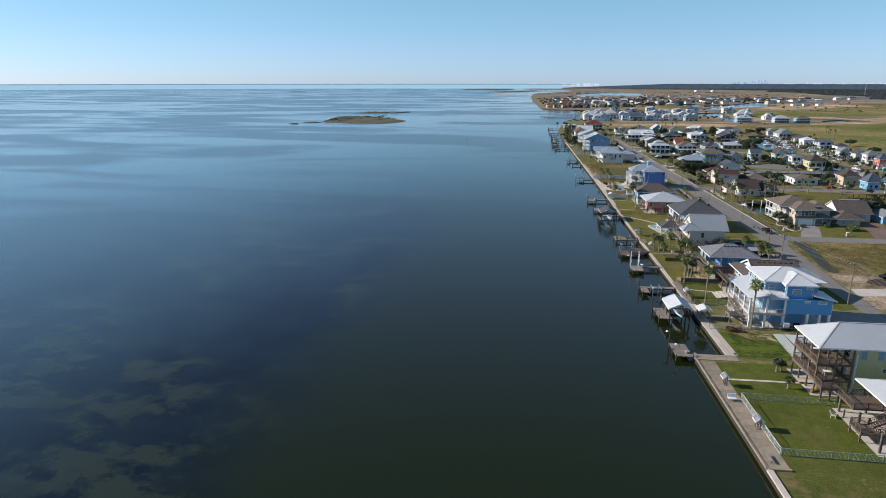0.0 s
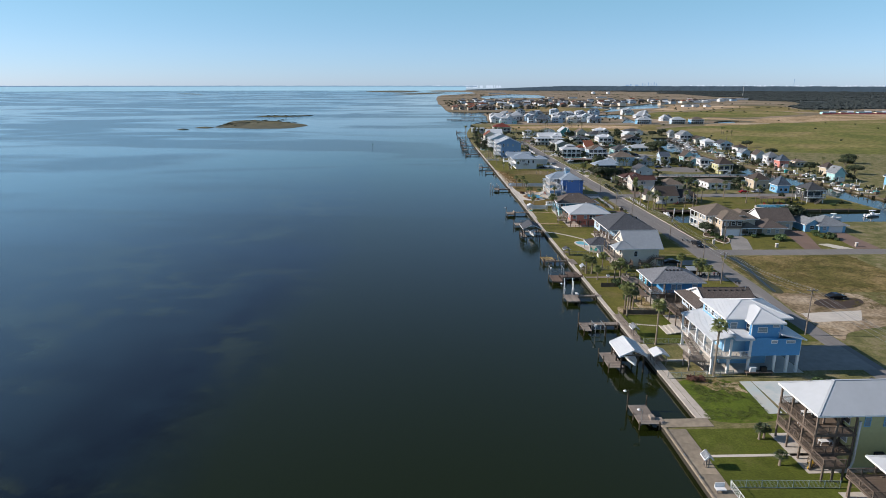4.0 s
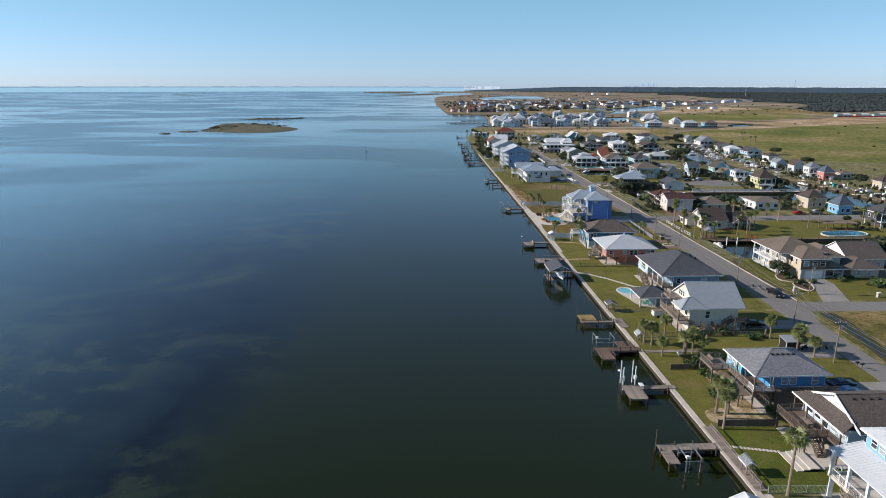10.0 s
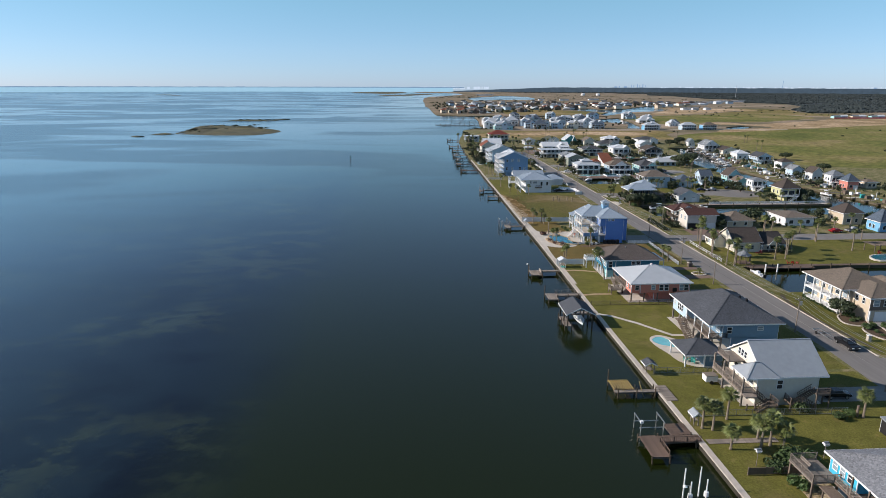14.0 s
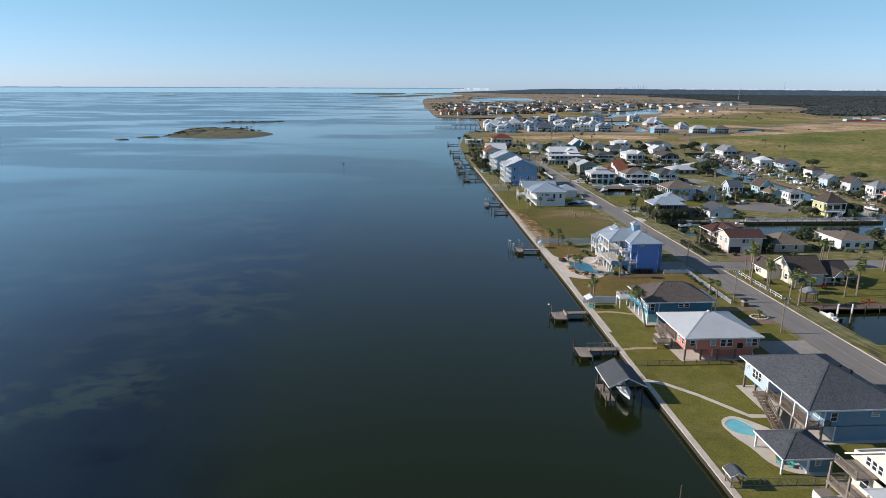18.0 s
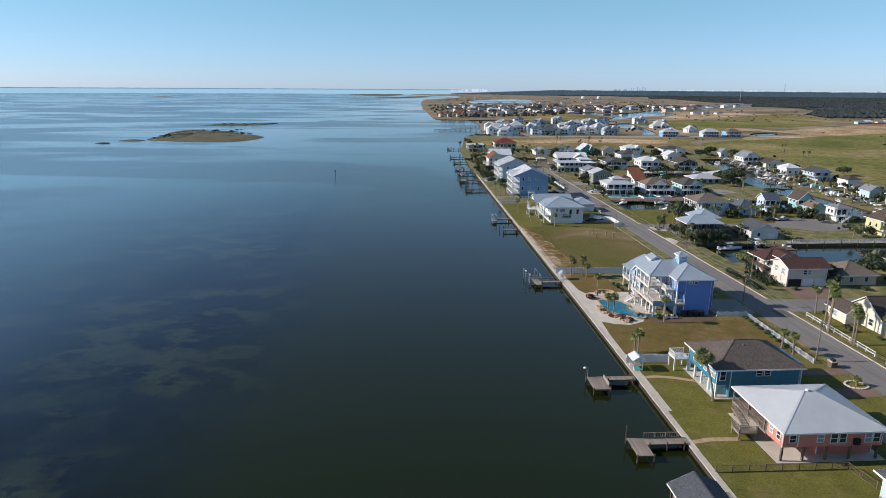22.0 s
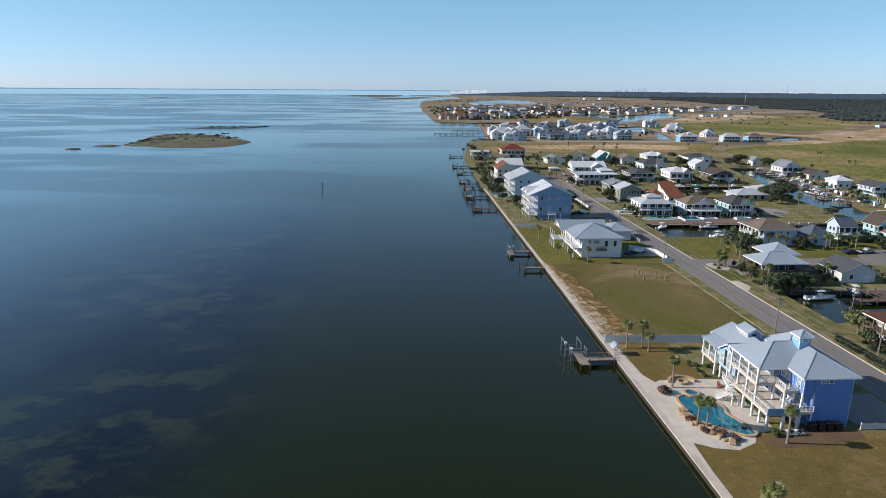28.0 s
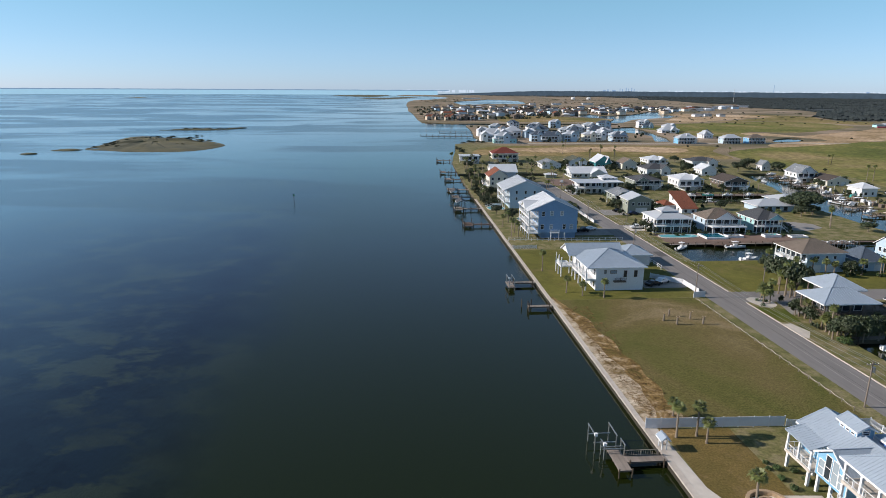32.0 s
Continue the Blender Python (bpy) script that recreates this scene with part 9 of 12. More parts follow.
def leaf_ball(seed, blobs, count, leaf, flat=0.75):
    """A crown of many small leaf clumps, over uneven lobes with gaps."""
    rng = random.Random(seed)
    bm = bmesh.new()
    for _ in range(count):
        cx, cy, cz, r = blobs[rng.randrange(len(blobs))]
        while True:
            v = Vector((rng.uniform(-1, 1), rng.uniform(-1, 1), rng.uniform(-0.8, 1)))
            if 0.45 < v.length < 1:
                break
        p = Vector((cx, cy, cz)) + Vector((v.x * r, v.y * r, v.z * r * flat))
        n = (v.normalized() + Vector((rng.uniform(-.7, .7), rng.uniform(-.7, .7), rng.uniform(-.3, .9)))).normalized()
        a = n.orthogonal().normalized()
        b = n.cross(a)
        ang = rng.uniform(0, 6.28)
        a, b = a * math.cos(ang) + b * math.sin(ang), b * math.cos(ang) - a * math.sin(ang)
        s = leaf * rng.uniform(0.6, 1.3)
        vs = [bm.verts.new(p + q) for q in (a * s, b * s * 0.6 + n * s * 0.2, -a * s, -b * s * 0.6 + n * s * 0.15)]
        bm.faces.new(vs)
    return bm


def tree_proto(seed, m, name, label, h, r):
    rng = random.Random(seed)
    p = thing(name, label, "tree" if name == "tree" else "shrub", 0, -400, G, "trees" if name == "tree" else "shrubs")
    bm = bmesh.new()
    blobs = []
    if name == "tree":
        tube(bm, (0, -400, G - 0.1), (0.1, -400, G + h * 0.4), 0.25, 0.16, 8)
        for i in range(6):
            a = i * 1.05 + rng.uniform(-.3, .3)
            e = (math.cos(a) * r * 0.6, -400 + math.sin(a) * r * 0.6, G + h * rng.uniform(0.55, 0.75))
            tube(bm, (0.05, -400, G + h * rng.uniform(0.2, 0.38)), e, 0.11, 0.04, 6)
            blobs.append((e[0], e[1] + 400, e[2] - G, r * rng.uniform(0.38, 0.55)))
        blobs.append((0, 0, h * 0.75, r * 0.5))
        part("trunk", bm, TRUNK, p)
    else:
        for i in range(4):
            a = i * 1.57 + rng.uniform(-.4, .4)
            tube(bm, (0, -400, G), (math.cos(a) * r * 0.4, -400 + math.sin(a) * r * 0.4, G + h * 0.6), 0.05, 0.02, 5)
            blobs.append((math.cos(a) * r * 0.45, math.sin(a) * r * 0.45, h * rng.uniform(0.4, 0.55), r * rng.uniform(0.5, 0.65)))
        part("stem", bm, TRUNK, p)
    cr = new("crown", as_mesh(leaf_ball(seed, blobs, 1500 if name == "tree" else 420, 0.34 if name == "tree" else 0.2), "crown", m))
    cr.parent = p
    return p


TREES = [tree_proto(s, LEAF, "tree", "dense dark green broadleaf tree", 6.0, 3.6) for s in (11, 12, 13)]
SHRUBS = [tree_proto(s, SHRUB, "shrub", "rounded green garden shrub", 1.6, 1.3) for s in (21, 22)] + [tree_proto(23, RUSTSHRUB, "shrub", "reddish ornamental grass clump", 1.5, 1.3)]
plant_no = 0


def plant(protos, x, y, size, tall=1.0, which=None):
    global plant_no
    plant_no += 1
    src = protos[plant_no % len(protos) if which is None else which]
    m = Matrix.Translation((x, y, G)) @ Matrix.Rotation(plant_no * 1.7, 4, "Z") @ Matrix.Diagonal((size, size, size * tall, 1))
    return copy_thing(src, m)


for args in ((9.3, 128.4, 11.0, 1.05, (0.2, 0.3), "tall slim fan palm in front of the blue house"), (3.9, 142.5, 9.8, 1.05, (0.1, 0.2), "tall slim fan palm on the green lawn"), (10.2, 266.3, 9.2, 1.25, (-1.9, 1.2), "tall leaning fan palm beside the teal house")):
    palm(*args)
for x, y, hh in ((2.2, 191, 5.6), (3.6, 190.4, 5.2), (7.4, 193.4, 5.6), (3.8, 185.2, 4.2), (10.1, 185.8, 5.8), (8.5, 185.4, 5.2), (9.2, 187.6, 4.2), (11.4, 184.6, 4.6), (29.8, 192.9, 5.2), (31.2, 185.7, 5.6), (33.5, 183.7, 4.5), (32.7, 187.4, 3.4), (34.4, 190, 4.6),
                 (4.3, 163.4, 6.6), (4.9, 161.7, 7.0), (3.2, 158.6, 7.0), (6.0, 163, 5.6), (35.3, 283.8, 5.0), (34.9, 287, 4.6), (50.8, 295.8, 11.2), (51.8, 298.4, 11.0), (51.2, 288.7, 9.0), (51.0, 278.8, 8.2), (54.4, 279.8, 8.2), (81, 311, 8.5), (81.2, 295.4, 6.8), (76.4, 289.6, 7.6), (97, 307, 6.0),
                 (4.5, 338.2, 6.2), (7.8, 338.4, 6.0), (8.4, 336.4, 4.4), (6.8, 344.4, 3.4), (6.7, 320.8, 6.2), (5.2, 307.9, 5.4), (6.4, 307.2, 5.6), (16.6, 302.4, 6.4), (4.2, 285.4, 5.6), (3.9, 286.6, 4.4), (6.5, 406.8, 4.8), (10, 404.2, 4.0), (14.9, 402, 5.4), (55.2, 395.9, 6.4), (55.9, 375.2, 7.2),
                 (2.4, 681.6, 9.1), (9, 649.3, 9.3), (18.7, 688.1, 6.1), (18.3, 643.2, 7.6), (52.9, 647.9, 10), (42.4, 570.8, 5.7), (73.1, 624.6, 8.8), (76.9, 626.5, 10.3), (110.5, 716.5, 6.4), (118.9, 716.3, 9.5), (129.6, 716, 7.3), (99.5, 752, 7.8), (38.2, 507.5, 5.1), (4.8, 426.5, 6.5), (3.7, 468.5, 7.1), (32.1, 496.3, 6.6),
                 (111.9, 319, 5.9), (117.8, 318.6, 7.4), (121.2, 293.7, 7.9), (125, 292, 7.0), (55.2, 306.6, 6.6), (60.2, 290.8, 5.6), (205.6, 403.8, 7.5), (206, 395.3, 6.1), (100.6, 293.4, 7.4), (113.5, 306.7, 5.6), (98.6, 318, 5.1), (88.2, 318.6, 6.0), (232, 421.2, 5.2), (270.3, 672.6, 7.4), (272.5, 672.6, 7.8), (237.4, 746, 6),
                 (194.5, 365.4, 6.7), (238, 595, 9.8), (242, 595, 9.8), (132.1, 480.2, 8.3), (107.3, 411, 6.7), (125.9, 414, 6.3), (135.8, 413, 6.2), (132.3, 391.3, 5.4), (128, 378, 5.0), (117.6, 379, 4.6), (104, 418.6, 4.6), (40, 596, 5), (57, 640, 7), (62, 642, 6)):
    palm(x, y, hh, (0.62 + 0.02 * hh) * (1.3 if y < 200 else 1.0))
for x, y, hh in ((6.7, 108.0, 2.7), (7.6, 108.3, 2.5), (6.1, 101.5, 2.5)):
    palm(x, y, hh, 0.62, label="short dark sago palm on the lawn")
for x, y in ((57.5, 374.8), (58.8, 374.2), (60, 375), (56.4, 377), (61.4, 374.4), (56.8, 372.9)):
    palm(x, y, 4.6, 1.2, label="bushy low palm in a thick clump")
for x, y, s, tl in ((56.6, 371.4, 0.72, 1.4), (60.4, 371.0, 0.75, 1.35), (64.4, 371.6, 0.8, 1.2), (95.5, 249.7, 1.35, 1.0), (57.0, 237, 0.75, 0.95), (66.5, 410, 1.2, 1.1), (64.5, 399.9, 1.05, 1.5), (70.5, 411, 0.9, 1.0), (87, 331.7, 1.1, 1.0), (75, 332, 0.9, 0.9), (139, 505, 1.7, 0.9), (146, 516, 1.5, 0.9), (136, 512, 1.3, 0.9), (139, 389, 1.2, 1.0), (141, 381, 1.1, 0.9), (228, 539, 1.2, 0.8),
                    (7, 580, 0.9, 0.9), (9.5, 551, 0.9, 1.0), (3, 562, 0.7, 0.9), (4, 538, 0.7, 0.8), (5, 509, 0.7, 1.0), (9.4, 499, 0.8, 1.0), (10, 600, 1.0, 0.9), (8, 622, 1.0, 0.9), (11, 660, 1.0, 0.9), (36, 640, 1.0, 0.9), (22, 700, 1.0, 0.9), (40, 660, 0.9, 0.8), (80, 560, 1.1, 0.9), (92, 590, 1.0, 1.0), (105, 585, 1.2, 0.9), (130, 600, 1.1, 0.9), (150, 640, 1.2, 0.9),
                    (200, 655, 1.4, 0.9), (212, 640, 1.2, 0.9), (185, 640, 1.2, 0.9), (214, 476, 1.2, 0.8), (72, 424, 0.8, 0.8), (60, 518, 0.8, 1.0), (75, 505, 0.9, 0.8), (30, 550, 0.9, 0.8), (33, 580, 0.9, 0.9), (191, 393, 1.0, 1.0), (210, 380, 1.2, 0.8), (225, 410, 1.3, 0.8), (240, 430, 1.4, 0.8), (165, 690, 1.0, 0.9), (100, 640, 1.0, 0.9), (84, 640, 0.9, 0.9)):
    plant(TREES, x, y, s, tl)
for x, y, s in ((9.5, 181, 1.4), (11.4, 182.1, 1.5), (7.4, 180, 1.2), (12.6, 181.2, 1.4), (20.9, 195.6, 1.1), (25.6, 192.6, 0.9), (28, 193.6, 0.8), (36.5, 303.6, 0.55), (36.5, 301.6, 0.55), (36.4, 299.4, 0.6), (36.3, 297.2, 0.5), (36.3, 294.8, 0.6), (36.2, 292.6, 0.5), (36.2, 290.2, 0.6), (36.1, 287.8, 0.6), (36.0, 285.4, 0.5),
                (78, 226.6, 1.6), (94.8, 234.7, 1.2), (96.2, 228, 1.6), (57.4, 229, 0.9), (70.8, 230.6, 0.9), (62, 229.4, 0.9), (26.4, 124.6, 0.9), (8.2, 176, 1.2), (6.6, 168.6, 1.1), (12.4, 146, 1.0), (13.4, 163.2, 0.9), (16.4, 304.6, 0.8), (34.8, 120.5, 1.6), (36, 118, 1.6), (37.6, 122, 1.4), (59.4, 386, 1.1), (56, 370.6, 1.2)):
    plant(SHRUBS[:2], x, y, s)
for x, y, s in ((4.5, 318.8, 1.0), (4.9, 309.4, 0.7), (7.6, 305.0, 0.8), (5.6, 306.0, 0.6), (9.4, 303.6, 0.6), (4.6, 126.8, 0.8), (6.2, 126.6, 0.7)):
    plant(SHRUBS, x, y, s, 1.0, 2)
for x, y in ((14.6, 324.9), (14.2, 327), (15.0, 329.4), (17.0, 328.6), (17.4, 326.4), (19.0, 305.0), (16.2, 304.4)):
    plant(SHRUBS[:2], x, y, 0.5)
for x, y, s in ((14.2, 330.8, 0.4), (13.8, 329.4, 0.35), (12.3, 306.6, 0.3)):
    g = plant(SHRUBS[:2], x, y, s)
    tagged(g, "low yellow-green flowering shrub by the house", "shrub")
# feathery light green tree and clipped hedges across the road
LIGHTTREE = tree_proto(14, mat("light_tree_leaf", lin(104, 116, 66), 0.65, 0, 0.45, 2, per=0.1), "tree", "feathery light green tree beside the canal", 5.6, 3.4)
plant([LIGHTTREE], 58.8, 344.2, 0.95, 1.0)
for y0, y1 in ((323.9, 331.4), (333.4, 340.4)):
    hd = thing("hedge", "clipped dark green hedge along the road", "hedge", 51.2, (y0 + y1) / 2, G, "roadside hedges")
    rr = random.Random(int(y0))
    vs, fs = [], []
    for i in range(2400):
        u, v, w = rr.uniform(-0.75, 0.75), rr.uniform(y0, y1), rr.random() ** 0.6
        c = Vector((u * (1.1 - 0.35 * w), v - (y0 + y1) / 2, (1.25 + 0.3 * noise.noise((v * 0.8, y0, 0))) * w))
        a = Vector((rr.gauss(0, 1), rr.gauss(0, 1), rr.gauss(0, 0.6))).normalized() * 0.16
        b = a.cross(Vector((rr.gauss(0, 1), rr.gauss(0, 1), rr.gauss(0, 1)))).normalized() * 0.13
        k = len(vs)
        vs += [tuple(c + a), tuple(c + b), tuple(c - a), tuple(c - b)]
        fs.append((k, k + 1, k + 2, k + 3))
    me = bpy.data.meshes.new("foliage")
    me.from_pydata(vs, [], fs)
    me.materials.append(LEAF)
    o = new("foliage", me)
    o.parent = hd

# ---- poles and wires ----
def pole(x, y, h, arm=True, box_=False):
    p = thing("utility_pole", "weathered wooden utility pole with cross-arm", "utility pole", x, y, G, "utility poles")
    bm = bmesh.new()
    tube(bm, (x, y, G - 0.2), (x, y, G + h), 0.14, 0.10, 8)
    part("shaft", bm, POLE, p)
    if arm:
        abox("cross_arm", POLE, p, x - 1.1, x + 1.1, y - 0.06, y + 0.06, G + h - 0.7, G + h - 0.55)
        for k in (-1, -0.4, 0.4, 1):
            bm = bmesh.new()
            tube(bm, (x + k, y, G + h - 0.55), (x + k, y, G + h - 0.35), 0.05, 0.04, 6)
            part("insulator", bm, TRIM, p)
    if box_:
        bm = bmesh.new()
        tube(bm, (x + 0.35, y, G + h - 2.0), (x + 0.35, y, G + h - 1.1), 0.26, 0.26, 10)
        part("transformer", bm, STEEL, p)
    return (x, y, G + h - 0.4)


line = [pole(38.6, 112, 9.5), pole(37.3, 146.4, 10.5), pole(35.7, 181, 8.8, True, True), pole(39.8, 201, 7.6), pole(40.4, 228, 8.2, True, True), pole(38.4, 261.2, 8.4), pole(38.2, 281, 8.4, True, True), pole(40.2, 312, 8.4), pole(40.3, 345, 8.4, True, True), pole(38.6, 401.4, 8.9), pole(39.2, 445, 8.8, True, True), pole(37.6, 488.4, 9.4), pole(39.4, 535, 9.0)]
pole(54.2, 398.1, 8.8, False)
pole(55.4, 220.3, 8.3, True, True)
pole(52.2, 330, 8.0, False)
pole(54.9, 492, 8.4, False)
for a, c in zip(line, line[1:]):
    bm = bmesh.new()
    for off, drop in ((-1.0, 0.0), (0.4, 0.0), (1.0, 0.0), (0.0, 1.4)):
        prev = None
        for i in range(9):
            s = i / 8
            q = Vector(a).lerp(Vector(c), s) + Vector((off, 0, -drop - 3.2 * s * (1 - s)))
            if prev:
                beam(bm, prev, q, 0.03)
            prev = q
    solo("power_line", bm, STEEL, "slack overhead power lines between poles", "power line", "power lines", "stuff")

# ---- fences ----
def panel_fence(label, pts, h, material, every=2.4, style="solid", name="fence", z=G, post_m=None):
    f = thing(name, label, "fence", pts[0][0], pts[0][1], z)
    if pts[0][1] > 360:       # far fences: rails and pickets as one run, posts as another
        run, ends = bmesh.new(), bmesh.new()
        for a, c in zip(pts, pts[1:]):
            a, c = Vector((*a, z)), Vector((*c, z))
            for zz in (0.45, 0.95) if style == "rail" else (0.52,) if style == "solid" else (0.25, 0.8):
                beam(run, a + Vector((0, 0, h * zz)), c + Vector((0, 0, h * zz)), 0.06, h * 0.9 if style == "solid" else 0.11)
            if style == "picket":
                for j in range(int((c - a).length / 0.25)):
                    m = a.lerp(c, (j + 0.5) / int((c - a).length / 0.25))
                    beam(run, m + Vector((0, 0, 0.08)), m + Vector((0, 0, h)), 0.14, 0.03)
            n = max(1, round((c - a).length / every))
            for i in range(n + 1):
                m = a.lerp(c, i / n)
                box(ends, m.x - 0.06, m.x + 0.06, m.y - 0.06, m.y + 0.06, z, z + h + 0.06)
        part("panel_run", run, material, f, "", "stuff")
        part("post_row", ends, post_m or material, f, "", "stuff")
        return f
    pw = 0.035 if style == "bars" else 0.06
    for a, c in zip(pts, pts[1:]):
        a, c = Vector((*a, z)), Vector((*c, z))
        n = max(1, round((c - a).length / every))
        for i in range(n):
            p, q = a.lerp(c, i / n), a.lerp(c, (i + 1) / n)
            bm = bmesh.new()
            if style == "solid":
                beam(bm, p + Vector((0, 0, h * 0.52)), q + Vector((0, 0, h * 0.52)), 0.06, h * 0.9)
            elif style == "picket":
                for zz in (0.25, 0.8):
                    beam(bm, p + Vector((0, 0, h * zz)), q + Vector((0, 0, h * zz)), 0.05, 0.1)
                k = int((q - p).length / 0.2)
                for j in range(k):
                    m = p.lerp(q, (j + 0.5) / k)
                    dip = 0.12 * math.sin(math.pi * (j + 0.5) / k)
                    beam(bm, m + Vector((0, 0, 0.08)), m + Vector((0, 0, h - dip)), 0.17, 0.03)
            elif style == "rail":
                for zz in (0.45, 0.95):
                    beam(bm, p + Vector((0, 0, h * zz)), q + Vector((0, 0, h * zz)), 0.06, 0.12)
            else:
                for zz in (0.06, 0.98):
                    beam(bm, p + Vector((0, 0, h * zz)), q + Vector((0, 0, h * zz)), 0.05)
                k = int((q - p).length / 0.16)
                for j in range(k):
                    m = p.lerp(q, (j + 0.5) / k)
                    beam(bm, m + Vector((0, 0, 0.05)), m + Vector((0, 0, h)), 0.022)
            part("panel", bm, material, f, "", "" if style == "solid" else "stuff")
            piece("post", ("fp", h, pw, (post_m or material).name), post_m or material, f, p.x, p.y, z, lambda b: box(b, -pw, pw, -pw, pw, 0, h + 0.06))
        piece("post", ("fp", h, pw, (post_m or material).name), post_m or material, f, c.x, c.y, z, lambda b: box(b, -pw, pw, -pw, pw, 0, h + 0.06))
    return f


panel_fence("pale green chain-link garden fence", [(11.2, 96.3), (-3.1, 96.9)], 1.15, CHAINLINK, 2.2, "bars")
panel_fence("white slatted fence beside the promenade", [(-3.1, 96.7), (-3.1, 81.0)], 1.15, TRIM, 2.2, "bars")
panel_fence("pale green chain-link garden fence", [(-3.0, 80.85), (30, 80.2)], 1.15, CHAINLINK, 2.2, "bars")
panel_fence("pale chain-link fence along the weedy lot", [(0.6, 127.6), (12.8, 128.2)], 1.2, CHAINLINK, 2.4, "bars")
panel_fence("pale chain-link fence across the lawn", [(1.6, 143), (9.2, 142.8)], 1.2, CHAINLINK, 2.4, "bars")
panel_fence("low dark timber garden fence", [(2.6, 159.2), (12, 159)], 1.3, DARKWOOD, 2.4, "solid")
panel_fence("dark timber fence by the garden shrubs", [(3.0, 179), (10.4, 179)], 1.2, DARKWOOD, 2.4, "solid")
panel_fence("grey timber walkway rail", [(1.2, 144), (1.2, 158.6)], 1.0, WOOD, 2.2, "rail")
panel_fence("dark chain-link fence between lawns", [(2.0, 210), (17, 209.6)], 1.2, STEEL, 2.6, "bars")
panel_fence("dark timber rail fence between lawns", [(0.8, 246.6), (19.8, 246.4), (20.6, 242)], 1.1, DARKWOOD, 2.4, "bars")
panel_fence("thin wire fence by the palms", [(1.6, 194.6), (28, 194.2)], 1.1, STEEL, 2.6, "bars")
panel_fence("white vinyl privacy fence", [(0.5, 281.6), (8.8, 281.4)], 1.85, VINYL, 2.4, "solid")
panel_fence("white vinyl privacy fence beside the vacant lot", [(0.8, 341.0), (23.0, 340.2)], 1.85, VINYL, 2.4, "solid")
panel_fence("white scalloped picket fence behind the blue house", [(23.4, 340.2), (37.0, 339.6), (37.4, 330)], 1.3, VINYL, 2.4, "picket")
panel_fence("white scalloped picket fence", [(30.6, 305.6), (37.4, 305.4), (36.8, 279.6)], 1.2, VINYL, 2.4, "picket")
panel_fence("white post-and-rail roadside fence", [(51.6, 304.5), (51.2, 282.2)], 1.1, TRIM, 2.6, "rail")
panel_fence("white picket fence by the blue house", [(1.0, 452), (9, 452)], 1.2, VINYL, 2.4, "picket")
panel_fence("white fence pillars and rail along the drive", [(40.4, 426), (40.2, 452)], 1.2, TRIM, 2.6, "rail")
panel_fence("white vinyl fence by the parked cars", [(33.6, 418), (40.2, 412), (40.6, 403.6)], 1.5, VINYL, 2.0, "solid")
panel_fence("white gate wall at the lot corner", [(37.8, 400.6), (41, 401.0)], 1.7, VINYL, 1.6, "solid")
panel_fence("white railing along the canal bulkhead", [(92, 374), (146, 374)], 1.2, TRIM, 2.6, "picket")
rp = thing("rope_barrier", "sagging rope on short posts along the lot", "rope barrier", 37.7, 372)
for i in range(20):
    y = 344 + i * 2.9
    piece("post", "ropepost", WOOD, rp, 37.7, y, G, lambda b: tube(b, (0, 0, 0), (0, 0, 0.75), 0.07, 0.06, 6))
    if i < 19:
        bm = bmesh.new()
        for j in range(4):
            a, c = j / 4, (j + 1) / 4
            beam(bm, (37.7, y + 2.9 * a, G + 0.68 - 0.9 * a * (1 - a)), (37.7, y + 2.9 * c, G + 0.68 - 0.9 * c * (1 - c)), 0.05)
        part("rope", bm, CONC, rp)
for x, y in ((23.4, 385.8), (25.8, 388.5), (25.4, 383.3), (29.9, 386.3), (31.4, 383.1)):
    st = thing("dead_palm_stump", "cut-off dead palm trunk standing in grass", "stump", x, y, G, "palm stumps")
    bm = bmesh.new()
    tube(bm, (x, y, G - 0.1), (x + 0.1, y, G + 1.7), 0.22, 0.2, 8)
    part("trunk", bm, TRUNK, st)
    for i in range(6):
        a = i * 1.05
        bm = bmesh.new()
        beam(bm, (x + 0.1, y, G + 1.6), (x + 0.1 + 0.45 * math.cos(a), y + 0.45 * math.sin(a), G + 1.9), 0.08)
        part("leaf_stub", bm, DEADFROND if i % 2 else STRIP, st)

# ---- pools, terraces, shelters and small things ----
def ring_kerb(name, pts, z0, z1, w, material, parent):
    bm = bmesh.new()
    n = len(pts)
    cx, cy = sum(p[0] for p in pts) / n, sum(p[1] for p in pts) / n
    def outw(i):
        a, c = Vector(pts[i - 1]), Vector(pts[(i + 1) % n])
        d = (c - a).normalized()
        nn = Vector((d.y, -d.x))
        if nn.dot(Vector((pts[i][0] - cx, pts[i][1] - cy))) < 0:
            nn = -nn
        return (pts[i][0] + nn.x * w, pts[i][1] + nn.y * w)
    o = [outw(i) for i in range(n)]
    v = [[bm.verts.new((*p, z)) for p in ring] for ring, z in ((pts, z0), (pts, z1), (o, z1), (o, z0))]
    for k in range(3):
        for i in range(n):
            bm.faces.new((v[k][i], v[k][(i + 1) % n], v[k + 1][(i + 1) % n], v[k + 1][i]))
    return part(name, bm, material, parent)


def pool(label, pts, water, coping, h=0.1):
    ring = spline(pts, 5)
    cx, cy = sum(p[0] for p in ring) / len(ring), sum(p[1] for p in ring) / len(ring)
    p = thing("swimming_pool", label, "swimming pool", cx, cy, G)
    bm = bmesh.new()
    prism(bm, ring, G + 0.02, G + h * 0.7 + 0.02)
    part("pool_water", bm, water, p)
    ring_kerb("coping", ring, G + 0.01, G + h + 0.05, 0.45, coping, p)
    return p


